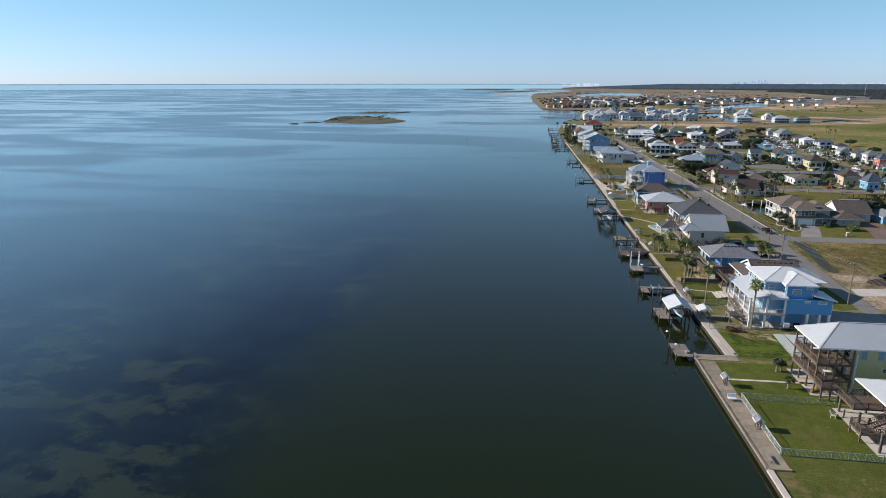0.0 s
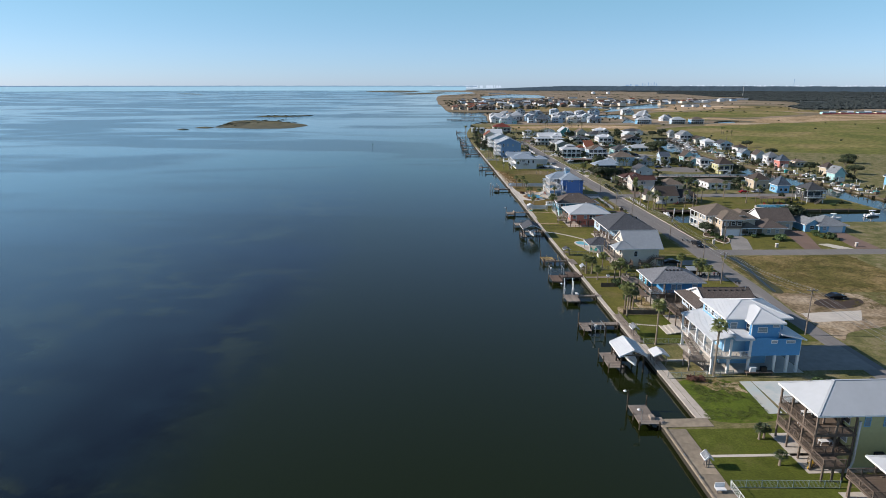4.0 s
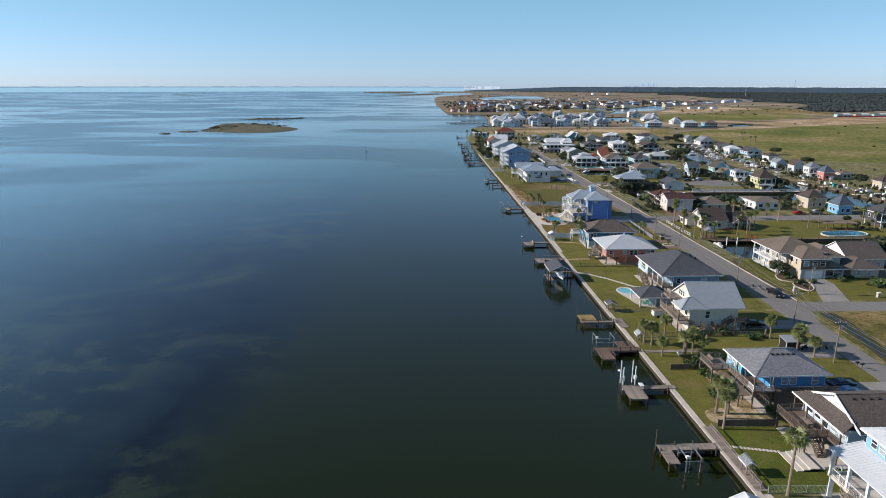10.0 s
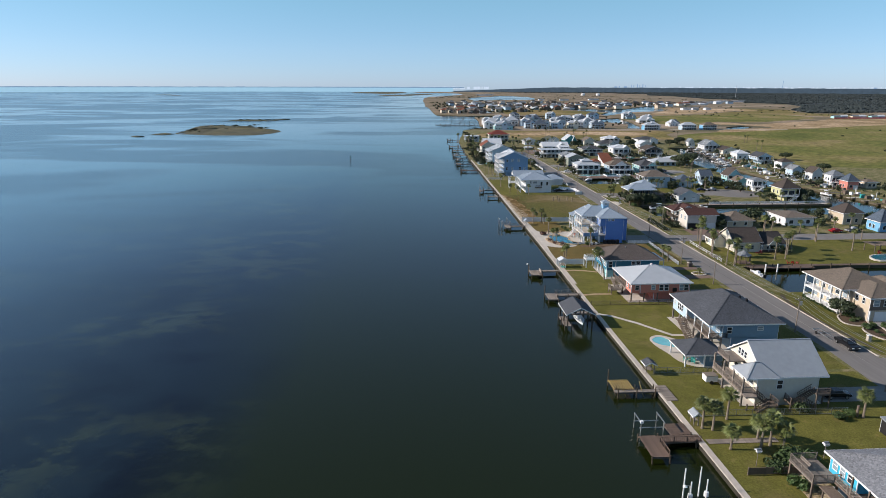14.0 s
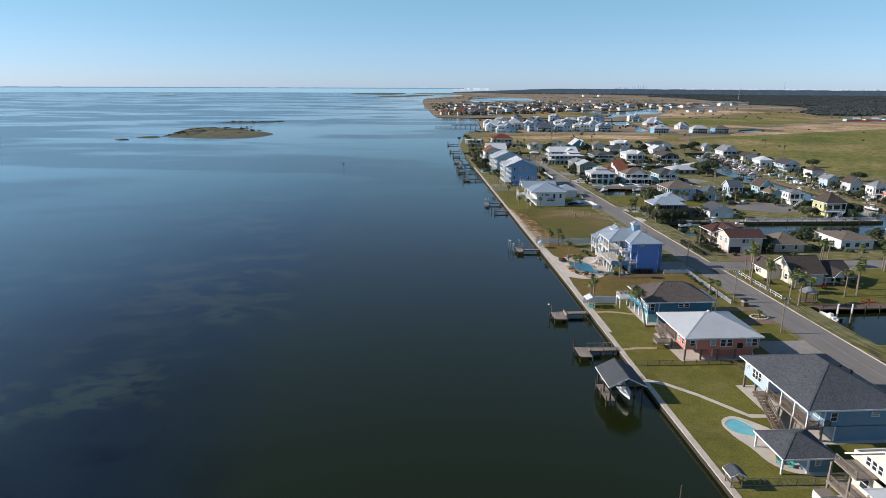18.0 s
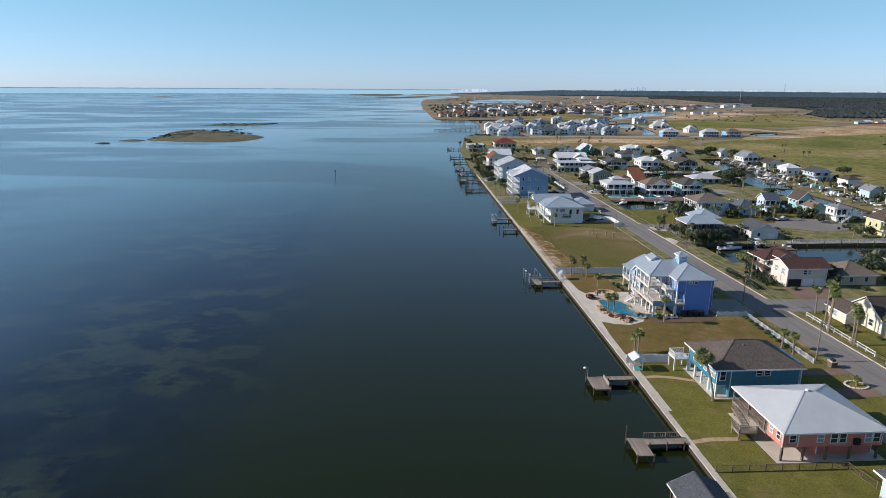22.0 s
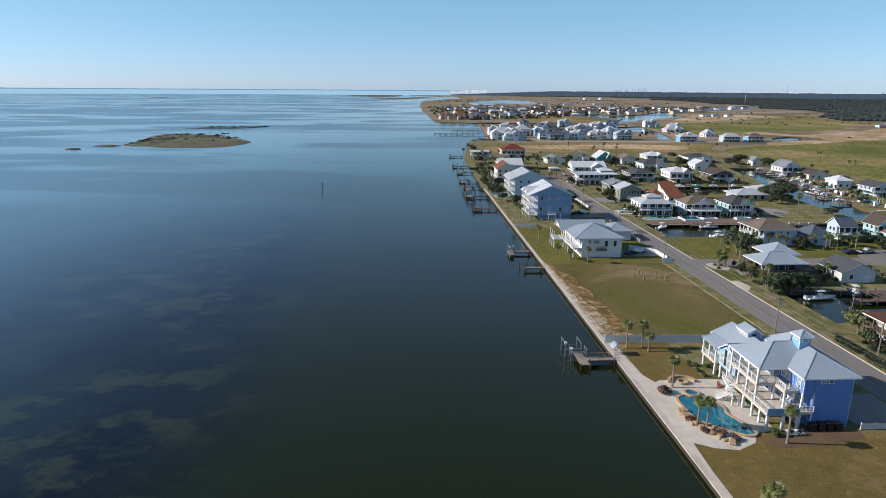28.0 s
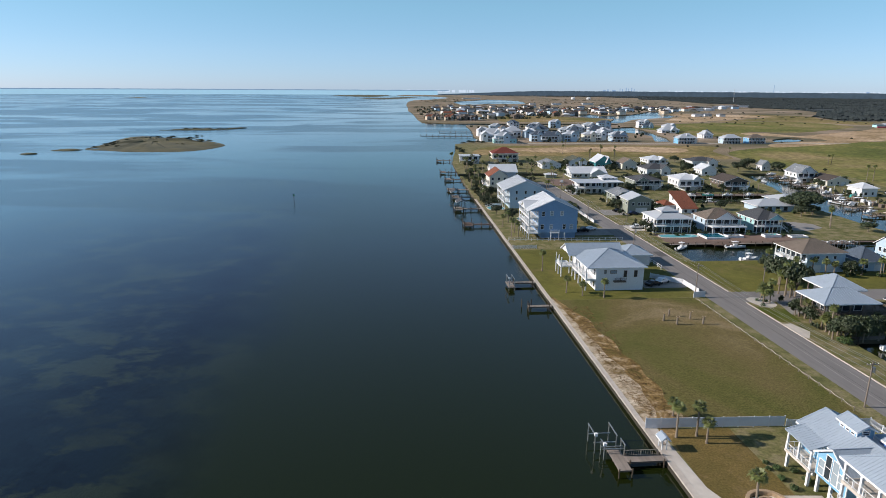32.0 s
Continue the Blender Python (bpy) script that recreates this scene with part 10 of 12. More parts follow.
pl = pool("freeform dark blue pool with flagstone coping", [(5.9, 316.4), (7.4, 317.4), (9.2, 316.9), (11.0, 316.0), (12.1, 313.4), (11.6, 311.2), (12.4, 308.8), (13.4, 305.8), (12.2, 304.6), (10.4, 305.4), (8.0, 307.6), (6.3, 309.4), (5.7, 312.2)], POOLW, STONE, 0.25)
bm = bmesh.new()
prism(bm, [(8.9 + 1.0 * math.cos(i * 0.524), 317.9 + 0.9 * math.sin(i * 0.524)) for i in range(12)], G + 0.1, G + 0.5)
part("spa_water", bm, POOLW, pl)
ring_kerb("spa_kerb", [(8.9 + 1.0 * math.cos(i * 0.524), 317.9 + 0.9 * math.sin(i * 0.524)) for i in range(12)], G, G + 0.6, 0.35, STONE, pl)
for i in range(26):
    a = i / 26
    x, y = 4.6 + 0.5 * math.sin(i * 1.7) + 4.5 * a ** 2, 312.5 - 10.2 * a
    rs = random.Random(i)
    w_, d_, hh = rs.uniform(0.35, 0.7), rs.uniform(0.3, 0.6), rs.uniform(0.3, 0.8)
    piece("boulder", ("boulder", i % 5), STONE, pl, x, y, G, lambda b: [box(b, -w_, w_, -d_, d_, 0, hh), bmesh.ops.bevel(b, geom=list(b.edges), offset=0.14, segments=1, affect="EDGES")], i * 1.3)
fp = thing("fire_pit", "round flagstone fire pit with curved seat wall", "fire pit", 9.3, 322.4)
ring_kerb("pit_ring", [(9.3 + 0.8 * math.cos(i * 0.524), 322.4 + 0.7 * math.sin(i * 0.524)) for i in range(12)], G, G + 0.5, 0.3, STONE, fp)
for i in range(11):
    a = 0.2 + i * 0.27
    piece("seat_block", "seatblock", STONE, fp, 9.3 + 2.4 * math.cos(a), 322.4 + 2.0 * math.sin(a), G, lambda b: box(b, -0.32, 0.32, -0.22, 0.22, 0, 0.6), a + 1.57)
pl = pool("small kidney pool with pale coping", [(7.8, 225.6), (9.2, 226.6), (10.5, 226.2), (11.4, 224.2), (12.0, 222.6), (11.0, 221.2), (9.6, 221.9), (8.3, 222.6), (7.5, 224.2)], POOLL, PAVE, 0.06)
patch("terrace", [(7.2, 225.6), (8.8, 227.4), (11, 227.2), (14.2, 223.3), (15.4, 219.4), (16, 212), (11, 212.4), (8.8, 215), (8.2, 218.6), (7.2, 222)], PAVE, "pale concrete pool surround", 0.035, 4, "terrace")
pool("small teal back-garden pool", [(12.6, 497.4), (18.6, 497.4), (18.6, 501.6), (12.6, 501.6)], POOLL, PAVE, 0.06)


def seat(name, label, x, y, m, rot=0.0):
    """A slatted garden chair with a raked back."""
    c = thing(name, label, "chair", x, y, G + 0.03, "garden chairs")
    c.rotation_euler = (0, 0, rot)
    def put(nm, f):
        key = ("chair", nm, m.name)
        if key not in SHARED:
            bm = bmesh.new()
            f(bm)
            bmesh.ops.recalc_face_normals(bm, faces=bm.faces)
            SHARED[key] = as_mesh(bm, nm, m)
        o = new(nm, SHARED[key])
        o.parent = c
    put("seat", lambda b: box(b, -0.3, 0.3, -0.35, 0.3, 0.36, 0.42))
    put("backrest", lambda b: [beam(b, (x_, 0.28, 0.4), (x_ * 1.15, 0.6, 1.05), 0.11, 0.03) for x_ in (-0.22, -0.08, 0.08, 0.22)])
    put("armrest", lambda b: [box(b, s - 0.06, s + 0.06, -0.4, 0.4, 0.58, 0.62) for s in (-0.36, 0.36)])
    for i, (sx, sy) in enumerate(((-0.3, -0.3), (0.3, -0.3), (-0.3, 0.3), (0.3, 0.3))):
        key = ("chairleg", i, m.name)
        if key not in SHARED:
            bm = bmesh.new()
            box(bm, sx - 0.03, sx + 0.03, sy - 0.03, sy + 0.03, 0, 0.6)
            SHARED[key] = as_mesh(bm, "leg", m)
        o = new("leg", SHARED[key])
        o.parent = c


for x, y, m, r in ((10.2, 214.8, TURQ, 0.4), (11.2, 213.8, TURQ, -0.6), (11.8, 215.2, TURQ, 2.4), (10.6, 216, YELLOWP, 1.2), (13.4, 220.2, YELLOWP, 0.3), (11.9, 268.9, TURQ, 1.5), (11.9, 269.9, TURQ, 1.2), (12.2, 271.3, TRIM, 1.2), (12.3, 272.6, TRIM, 1.4), (15.2, 320.2, ORANGE, 0.3), (16.0, 319.2, ORANGE, 1.2), (15.4, 318.2, ORANGE, 2.6), (17.6, 315.4, GREENP, 0.6), (18.2, 314.4, GREENP, 1.6), (17.0, 313.6, GREENP, 2.2)):
    seat("garden_chair", "%s slatted garden chair" % {"turquoise_plastic": "turquoise", "yellow_plastic": "yellow", "white_trim": "white", "orange_plastic": "orange", "lime_green_plastic": "lime-green"}[m.name], x, y, m, r)
seat("garden_chair", "white slatted garden chair on the patio edge", 9.2, 92.4, TRIM, 1.0)


def kiosk(label, x, y, w, d, h, rm, pm):
    k = thing("shelter", label, "shelter", x, y, G, "small sea-wall shelters")
    posts(k, [(x + sx * (w / 2 - 0.15), y + sy * (d / 2 - 0.15)) for sx in (-1, 1) for sy in (-1, 1)], G, G + h, 0.13, pm)
    roof(k, "gable", x - w / 2 - 0.25, x + w / 2 + 0.25, y - d / 2 - 0.25, y + d / 2 + 0.25, G + h, G + h + 0.6, rm, axis="y", thick=0.08)
    abox("table", WOOD, k, x - w / 2 + 0.2, x + w / 2 - 0.2, y - d / 2 + 0.2, y + d / 2 - 0.2, G + 0.85, G + 0.93)
    return k


kiosk("fish-cleaning shelter with small white roof", 1.2, 134.0, 2.4, 2.6, 2.2, R["WHITE"], WOOD)
kiosk("fish-cleaning shelter with small grey roof", 1.1, 147.6, 1.0, 1.6, 1.8, R["GREY"], WOOD)
kiosk("fish-cleaning shelter with small charcoal roof", 1.1, 210.4, 1.8, 1.8, 2.0, R["CHAR"], WOOD)
kiosk("fish-cleaning stand with tilted white roof", 1.6, 192.4, 1.0, 1.4, 1.8, R["METAL"], WOOD)
kiosk("white arbour with gabled roof and turquoise floor", 1.6, 279.4, 1.9, 2.4, 2.3, R["WHITE"], TRIM)
kiosk("fish-cleaning stand with small pale roof", 1.2, 335.6, 1.0, 1.4, 1.8, R["SEAM"], TRIM)
kiosk("fish-cleaning stand with small grey roof", -3.75, 87.7, 0.8, 1.0, 1.6, R["GREY"], WOOD)
kiosk("fish-cleaning stand with weathered grey roof", -4.2, 101.6, 0.7, 1.0, 1.6, R["GREY"], WOOD)
patch("mat", rect(0.8, 2.4, 278.4, 280.4), TURQ, "turquoise painted arbour floor", 0.07, cat="floor")
bn = thing("bench", "white covered bench on the promenade", "bench", -4.9, 96)
abox("seat", TRIM, bn, -5.5, -4.2, 95.6, 96.3, G + 0.5, G + 0.6)
abox("backrest", TRIM, bn, -5.5, -4.2, 96.3, 96.4, G + 0.5, G + 1.2)
posts(bn, [(-5.4, 95.7), (-4.3, 95.7)], G + 0.06, G + 0.5, 0.1, WOOD, "leg")
bn = thing("bench", "low timber bench on the promenade", "bench", -5.2, 79.4)
abox("seat", WOOD, bn, -5.4, -5.0, 78.4, 80.4, G + 0.48, G + 0.56)
posts(bn, [(-5.2, 78.6), (-5.2, 80.2)], G + 0.06, G + 0.48, 0.12, WOOD, "leg")
for x, y in ((-6.2, 86), (-6.2, 90), (-6.2, 94), (-6.2, 99), (-6.2, 104)):
    cl = thing("mooring_cleat", "grey iron mooring cleat on the kerb", "cleat", x, y, G + 0.08, "mooring cleats")
    abox("horn", STEEL, cl, x - 0.06, x + 0.06, y - 0.25, y + 0.25, G + 0.25, G + 0.32)
    abox("foot", STEEL, cl, x - 0.06, x + 0.06, y - 0.08, y + 0.08, G + 0.05, G + 0.26)
for x0, y0, lab in ((36.6, 186.4, "pale-roofed shed, walls black for an open carport's dark inside"),):
    sh = thing("shed", lab, "shed", 30.4, 187.4)
    # walls are blacked to give the dark inside of an open carport
    body(sh, 29.4, 31.6, 186.4, 188.8, G - 0.02, 3.0, BLACK)
    roof(sh, "shed_s", 29.2, 31.8, 186.2, 189.0, 3.0, 3.4, R["METAL"])
hv = thing("walk", "timber boardwalk behind the sea wall", "boardwalk", 1.6, 150, G)
for i in range(44):
    piece("plank", "bwplank", WOOD, hv, 1.15, 143.6 + i * 0.36, G + 0.06, lambda b: box(b, -0.85, 0.85, -0.165, 0.165, 0, 0.05))
hv = thing("walk", "timber boardwalk through the palms", "boardwalk", 4, 187.6, G)
for i in range(30):
    piece("plank", "bwplank2", WOOD, hv, 1.4 + i * 0.36, 187.2, G + 0.06, lambda b: box(b, -0.165, 0.165, -0.6, 0.6, 0, 0.05))

# channel marker in the bay
mk = thing("channel_marker", "green channel marker on a pile in the bay", "channel marker", -85, 549, 0.0)
bm = bmesh.new()
tube(bm, (-85, 549, -2), (-85, 549, 3.4), 0.13, 0.11, 8)
part("pile", bm, PILE, mk)
abox("day_board", mat("green_board", lin(30, 120, 70), 0.5, 0, 0.1), mk, -85.35, -84.65, 548.8, 548.9, 2.6, 3.4)

# ---- vehicles ----
def car(kind, x, y, rot, paint, label):
    c = thing("car", label, "car", x, y, G + 0.03, "parked vehicles")
    c.rotation_euler = (0, 0, rot)
    L, W = (5.7, 1.95) if kind == "pickup" else (4.7, 1.85)
    prof = [(-L / 2, 0.45), (-L / 2, 1.0), (-0.5, 1.05), (-0.2, 1.75), (1.0, 1.8), (1.45, 1.1), (L / 2 - 0.1, 0.98), (L / 2, 0.5)] if kind == "pickup" else [(-L / 2, 0.4), (-L / 2, 0.95), (-1.5, 1.05), (-0.9, 1.48), (0.5, 1.5), (1.15, 1.0), (L / 2 - 0.1, 0.85), (L / 2, 0.45)]

    def put(nm, bm, m):
        bmesh.ops.recalc_face_normals(bm, faces=bm.faces)
        o = new(nm, as_mesh(bm, nm, m))
        o.parent = c
        return o
    bm = bmesh.new()
    a = [bm.verts.new((px, -W / 2 * (0.86 if pz > 1.2 else 1), pz)) for px, pz in prof]
    b = [bm.verts.new((px, W / 2 * (0.86 if pz > 1.2 else 1), pz)) for px, pz in prof]
    n = len(prof)
    bm.faces.new(a)
    bm.faces.new(b[::-1])
    for i in range(n):
        bm.faces.new((a[i], a[(i + 1) % n], b[(i + 1) % n], b[i]))
    bmesh.ops.bevel(bm, geom=list(bm.edges), offset=0.05, segments=1, affect="EDGES")
    put("body", bm, paint)
    x0, x1, z0, z1 = (-0.25, 1.25, 1.12, 1.66) if kind == "pickup" else (-1.1, 0.75, 1.06, 1.4)
    for s in (-1, 1):
        bm = bmesh.new()
        box(bm, x0 + 0.15, x1 - 0.3, s * W / 2 * 0.9 - 0.03, s * W / 2 * 0.9 + 0.05 * 1, z0, z1)
        put("side_window", bm, GLASS)
    bm = bmesh.new()
    beam(bm, (x1 - 0.12, 0, z1), (x1 + 0.16, 0, z0), W * 0.78, 0.06)
    put("windscreen", bm, GLASS)
    if kind == "pickup":
        bm = bmesh.new()
        box(bm, -L / 2 + 0.12, -0.6, -W / 2 + 0.15, W / 2 - 0.15, 0.9, 1.08)
        put("load_bed", bm, BLACK)
    for sx in (-L / 2 + 0.95, L / 2 - 0.95):
        for s in (-1, 1):
            bm = bmesh.new()
            tube(bm, (sx, s * (W / 2 - 0.2), 0.36), (sx, s * (W / 2 + 0.02), 0.36), 0.36, 0.36, 14)
            w = put("wheel", bm, BLACK)
            if y > 390:
                continue
            bm = bmesh.new()
            tube(bm, (sx, s * (W / 2 + 0.0), 0.36), (sx, s * (W / 2 + 0.04), 0.36), 0.2, 0.2, 10)
            o = new("rim", as_mesh(bm, "rim", STEEL))
            o.parent = w
    for s in (-0.65, 0.65):
        bm = bmesh.new()
        box(bm, L / 2 - 0.06, L / 2 + 0.02, s - 0.2, s + 0.2, 0.66, 0.8)
        put("headlight", bm, TRIM)


def paint(name, rgb):
    return mat(name, lin(*rgb), 0.25, 0.1, 0.05, 2)


PW, PB, PS, PR, PN = paint("white_car_paint", (230, 232, 234)), paint("black_car_paint", (28, 30, 34)), paint("silver_car_paint", (168, 172, 176)), paint("red_car_paint", (150, 30, 34)), paint("navy_car_paint", (40, 54, 84))
for args in (("pickup", 46.4, 220, -1.6, PB, "black pickup truck towing a trailer on the road"), ("pickup", 54.4, 479.6, 3.14, PW, "white pickup truck in a driveway"), ("sedan", 104.8, 409.6, 0.1, PN, "dark blue car at the street end"), ("pickup", 110.4, 410.2, 0.2, PS, "silver pickup at the street end"), ("sedan", 122, 414.6, 0.1, PB, "dark car in front of the aqua house"), ("sedan", 127.2, 415.2, 0.0, PB, "dark car in front of the aqua house"),
             ("sedan", 112.6, 318.6, 0.1, PR, "red car in a forecourt"), ("pickup", 119.6, 319.4, 0.2, PS, "silver pickup in a forecourt"), ("sedan", 58.4, 168.4, 0.1, PB, "black car on the bare dirt"), ("sedan", 31.6, 411.2, 0.4, PB, "dark car in the white house's drive"), ("sedan", 35.2, 413.4, 0.5, PW, "white car in the drive"), ("sedan", 29.8, 199.6, 0.0, PB, "dark car under the cream house's shade"), ("sedan", 30.6, 171.4, 0.1, PN, "dark blue car beside the blue house"), ("sedan", 29.8, 168.4, 0.1, paint("light_blue_car_paint", (120, 150, 182)), "light blue car beside the blue house"),
             ("sedan", 60, 561, 1.5, PS, "silver car in a driveway"), ("sedan", 63, 506, 0, PN, "dark car in a driveway"), ("pickup", 36, 434, 1.5, PW, "white pickup beside the garage")):
    car(*args)
tr = thing("trailer", "empty dark boat trailer on the road", "trailer", 45.2, 225.6)
for sx in (-0.7, 0.7):
    bm = bmesh.new()
    beam(bm, (45.3 + sx, 223.4, 1.5), (45.2 + sx, 228.6, 1.5), 0.14)
    part("frame_rail", bm, STEEL, tr)
    bm = bmesh.new()
    tube(bm, (45.2 + sx * 1.35, 226.8, 1.25), (45.2 + sx * 1.1, 226.8, 1.25), 0.32, 0.32, 12)
    part("wheel", bm, BLACK, tr)
for y in (224, 226, 228.2):
    bm = bmesh.new()
    beam(bm, (44.4, y, 1.55), (46, y, 1.55), 0.12)
    part("cross_member", bm, STEEL, tr)
for x, y in ((53.0, 222.6), (71.4, 217.4), (98, 217.6)):
    mb = thing("mailbox", "brick mailbox pillar at the kerb", "mailbox", x, y, G, "mailboxes")
    abox("pillar", CONC, mb, x - 0.35, x + 0.35, y - 0.35, y + 0.35, G, G + 1.2)
    abox("cap", TRIM, mb, x - 0.42, x + 0.42, y - 0.42, y + 0.42, G + 1.2, G + 1.3)
gr = thing("mailbox", "brown brick mailbox pillar with a dark box on top", "mailbox", 39.6, 278.2, G, "mailboxes")
abox("pillar", DARKWOOD, gr, 39.0, 40.2, 277.6, 278.8, G, G + 1.1)
abox("cap", CONC, gr, 38.9, 40.3, 277.5, 278.9, G + 1.1, G + 1.25)
abox("letter_box", BLACK, gr, 39.3, 39.9, 277.8, 278.6, G + 1.25, G + 1.65)
bed = thing("planted_bed", "small planted bed ringed with pale stones", "planted bed", 38.9, 270.6)
for i in range(16):
    a = i * 0.3927
    piece("stone", ("bedstone", i % 3), PAVE, bed, 38.9 + 1.9 * math.cos(a), 270.6 + 1.5 * math.sin(a), G, lambda b: [box(b, -0.3, 0.3, -0.2, 0.2, 0, 0.25), bmesh.ops.bevel(b, geom=list(b.edges), offset=0.07, segments=1, affect="EDGES")], a + 1.57)
palm(38.9, 270.6, 1.9, 0.5, label="small palm in the stone-ringed bed")

# back-yard docks along the canals
for i, (x0, x1, y0, y1) in enumerate(((56, 100, 454.2, 456.0), (100, 146, 454.2, 456.0), (60, 146, 372.2, 373.6), (58, 140, 277.2, 278.6), (150.6, 170, 632, 634), (102, 150, 553.2, 555))):
    dk = thing("bulkhead_walk", "brown plank walk along the canal bank", "boardwalk", x0, y0, G, "canal-side walks")
    for j in range(int((x1 - x0) / 3)):
        piece("deck_section", ("bw3", i % 2), REDWOOD if i % 2 else WOOD, dk, x0 + 1.5 + j * 3, (y0 + y1) / 2, G + 0.02, lambda b: box(b, -1.48, 1.48, -0.8, 0.8, 0, 0.06))
        if j % 2 == 0:
            piece("piling", "bwpile", PILE, dk, x0 + j * 3, y0 - 0.5, -1.4, lambda b: tube(b, (0, 0, 0), (0, 0, 3.2), 0.14, 0.12, 6))
for x0 in (173, 186, 198):
    pass
rng = random.Random(5)
for i in range(46):
    s = i / 46
    x, y = 171 + 24 * max(0, s - 0.55) / 0.45 + rng.uniform(0, 2.5), 262 + 360 * s
    jt = thing("jetty", "small pale jetty with pilings on the canal bank", "jetty", x - 3, y, 0.0, "canal jetties")
    piece("deck", ("jd", i % 3), (WOOD, PAVE, REDWOOD)[i % 3], jt, x - 1.5, y, 0.9, lambda b: box(b, -3.2, 3.0, -0.9, 0.9, 0, 0.12))
    for sx in (-4.2, -1.6):
        piece("piling", "jp", PILE, jt, x + sx, y - 1.0, -1.4, lambda b: tube(b, (0, 0, 0), (0, 0, 3.6), 0.14, 0.12, 6))

# ---- far settlement, woods and skyline ----
def far_house(x, y, w, d, ze, zr, wallk, roofk, rot=0.0, fine=True, gable=False):
    """A house seen small: main block, street-side wing with a gable, galleries, windows."""
    h = thing("house", "distant %s house with a %s roof" % (COLOUR[wallk], COLOUR[roofk]), "house", x, y, G, "houses of the far waterside estate")
    h.rotation_euler = (0, 0, rot)

    def put(nm, key, m, f, kind=""):
        if key not in SHARED:
            bm = bmesh.new()
            f(bm)
            bmesh.ops.recalc_face_normals(bm, faces=bm.faces)
            SHARED[key] = as_mesh(bm, nm, m)
        o = new(nm, SHARED[key])
        o.parent = h
        return tagged(o, "", "", "", kind) if kind else o

    def rf(b, kd, x0, x1, y0, y1, z0, z1, ax):
        for ring in roof_faces(kd, x0, x1, y0, y1, z0, z1, ax):
            hi = [b.verts.new(p) for p in ring]
            lo = [b.verts.new((p[0], p[1], p[2] - 0.25)) for p in ring]
            b.faces.new(hi)
            b.faces.new(lo[::-1])
            for k in range(len(hi)):
                b.faces.new((lo[k], lo[(k + 1) % len(hi)], hi[(k + 1) % len(hi)], hi[k]))

    def gw(b, x0, x1, y0, y1, z0, z1, zt):
        box(b, x0, x1, y0, y1, z0, z1)
        v = [b.verts.new(p) for p in ((x0, y0, z1), (x1, y0, z1), ((x0 + x1) / 2, y0, zt - 0.3), (x0, y1, z1), (x1, y1, z1), ((x0 + x1) / 2, y1, zt - 0.3))]
        b.faces.new(v[:3])
        b.faces.new(v[3:])
    put("wall", ("fw", w, d, ze, wallk), M[wallk], lambda b: box(b, -w / 2, w / 2, -d / 2, d / 2, 0, ze))
    put("roof", ("fr", w, d, ze, zr, roofk, gable), R[roofk], lambda b: rf(b, "gable" if gable else "hip", -w / 2 - 0.6, w / 2 + 0.6, -d / 2 - 0.6, d / 2 + 0.6, ze, zr, None))
    if not fine:
        return
    g = w * 0.4
    xc = -w * 0.22 if (int(x) + int(y)) % 2 else w * 0.2
    put("wing_wall", ("fgw", w, d, ze, zr, wallk, xc > 0), M[wallk], lambda b: gw(b, xc - g / 2, xc + g / 2, -d / 2 - 2.2, -d / 2 + 0.2, 0, ze + 0.6, zr + 0.2))
    put("wing_roof", ("fgr", w, d, ze, zr, roofk, xc > 0), R[roofk], lambda b: rf(b, "gable", xc - g / 2 - 0.5, xc + g / 2 + 0.5, -d / 2 - 2.8, 0, ze + 0.6, zr + 0.3, "y"))

    def gal(b):
        x0, x1 = (xc + g / 2, w / 2) if xc < 0 else (-w / 2, xc - g / 2)
        for zz in ((2.9, 5.8) if ze > 7.5 else (2.9,)):
            box(b, x0, x1, -d / 2 - 1.8, -d / 2, zz - 0.2, zz)
            box(b, x0, x1, -d / 2 - 1.8, -d / 2 - 1.7, zz + 0.85, zz + 1.0)
        for k in range(4):
            xx = x0 + (x1 - x0) * k / 3
            box(b, xx - 0.14, xx + 0.14, -d / 2 - 1.85, -d / 2 - 1.6, 0, ze)
    put("gallery", ("fgal", w, d, ze, xc > 0), TRIM, gal, "stuff")
    for zz in ((0.4, 3.6, 6.4) if ze > 7.5 else (0.6, 3.6)):
        for a in (0.3, 0.75):
            x0, x1 = (xc + g / 2, w / 2) if xc < 0 else (-w / 2, xc - g / 2)
            o = put("window", ("fwin", zz < 1), GLASS, lambda b: box(b, -1.1, 1.1, -0.06, 0.06, 0, 1.9))
            o.location = (x0 + (x1 - x0) * a, -d / 2, zz)
    o = put("window", ("fwin", 5), GLASS, lambda b: box(b, -0.9, 0.9, -0.06, 0.06, 0, 1.4))
    o.location = (xc, -d / 2 - 2.2, ze - 2.0)


rng = random.Random(9)
rows = []
for i in range(420):
    y = 1330 + 620 * rng.random() ** 1.2
    x = rng.uniform(60, 300 + (y - 1330) * 1.0)
    if len(rows) > 150 or inside((x, y), LAGOON_N) or inside((x, y), CANAL_N) or (x > 145 and y < 1440) or any(abs(x - a) < 17 and abs(y - b) < 22 for a, b in rows):
        continue
    rows.append((x, y))
    big = rng.random() < 0.5
    far_house(x, y, rng.choice((12, 14, 17)), 12, 6.4 if big else 4.0, 9.4 if big else 6.6, rng.choice(("WHITE", "CREAM", "PALE", "PALEBLUE", "TANW", "TANW", "BROWNW")), rng.choice(("GREY", "SLATE", "TAN", "BROWN", "SLATEB", "BROWN", "RUST", "WHITE")), rng.choice((0.0, 1.57, 0.3)), False, rng.random() < 0.5)
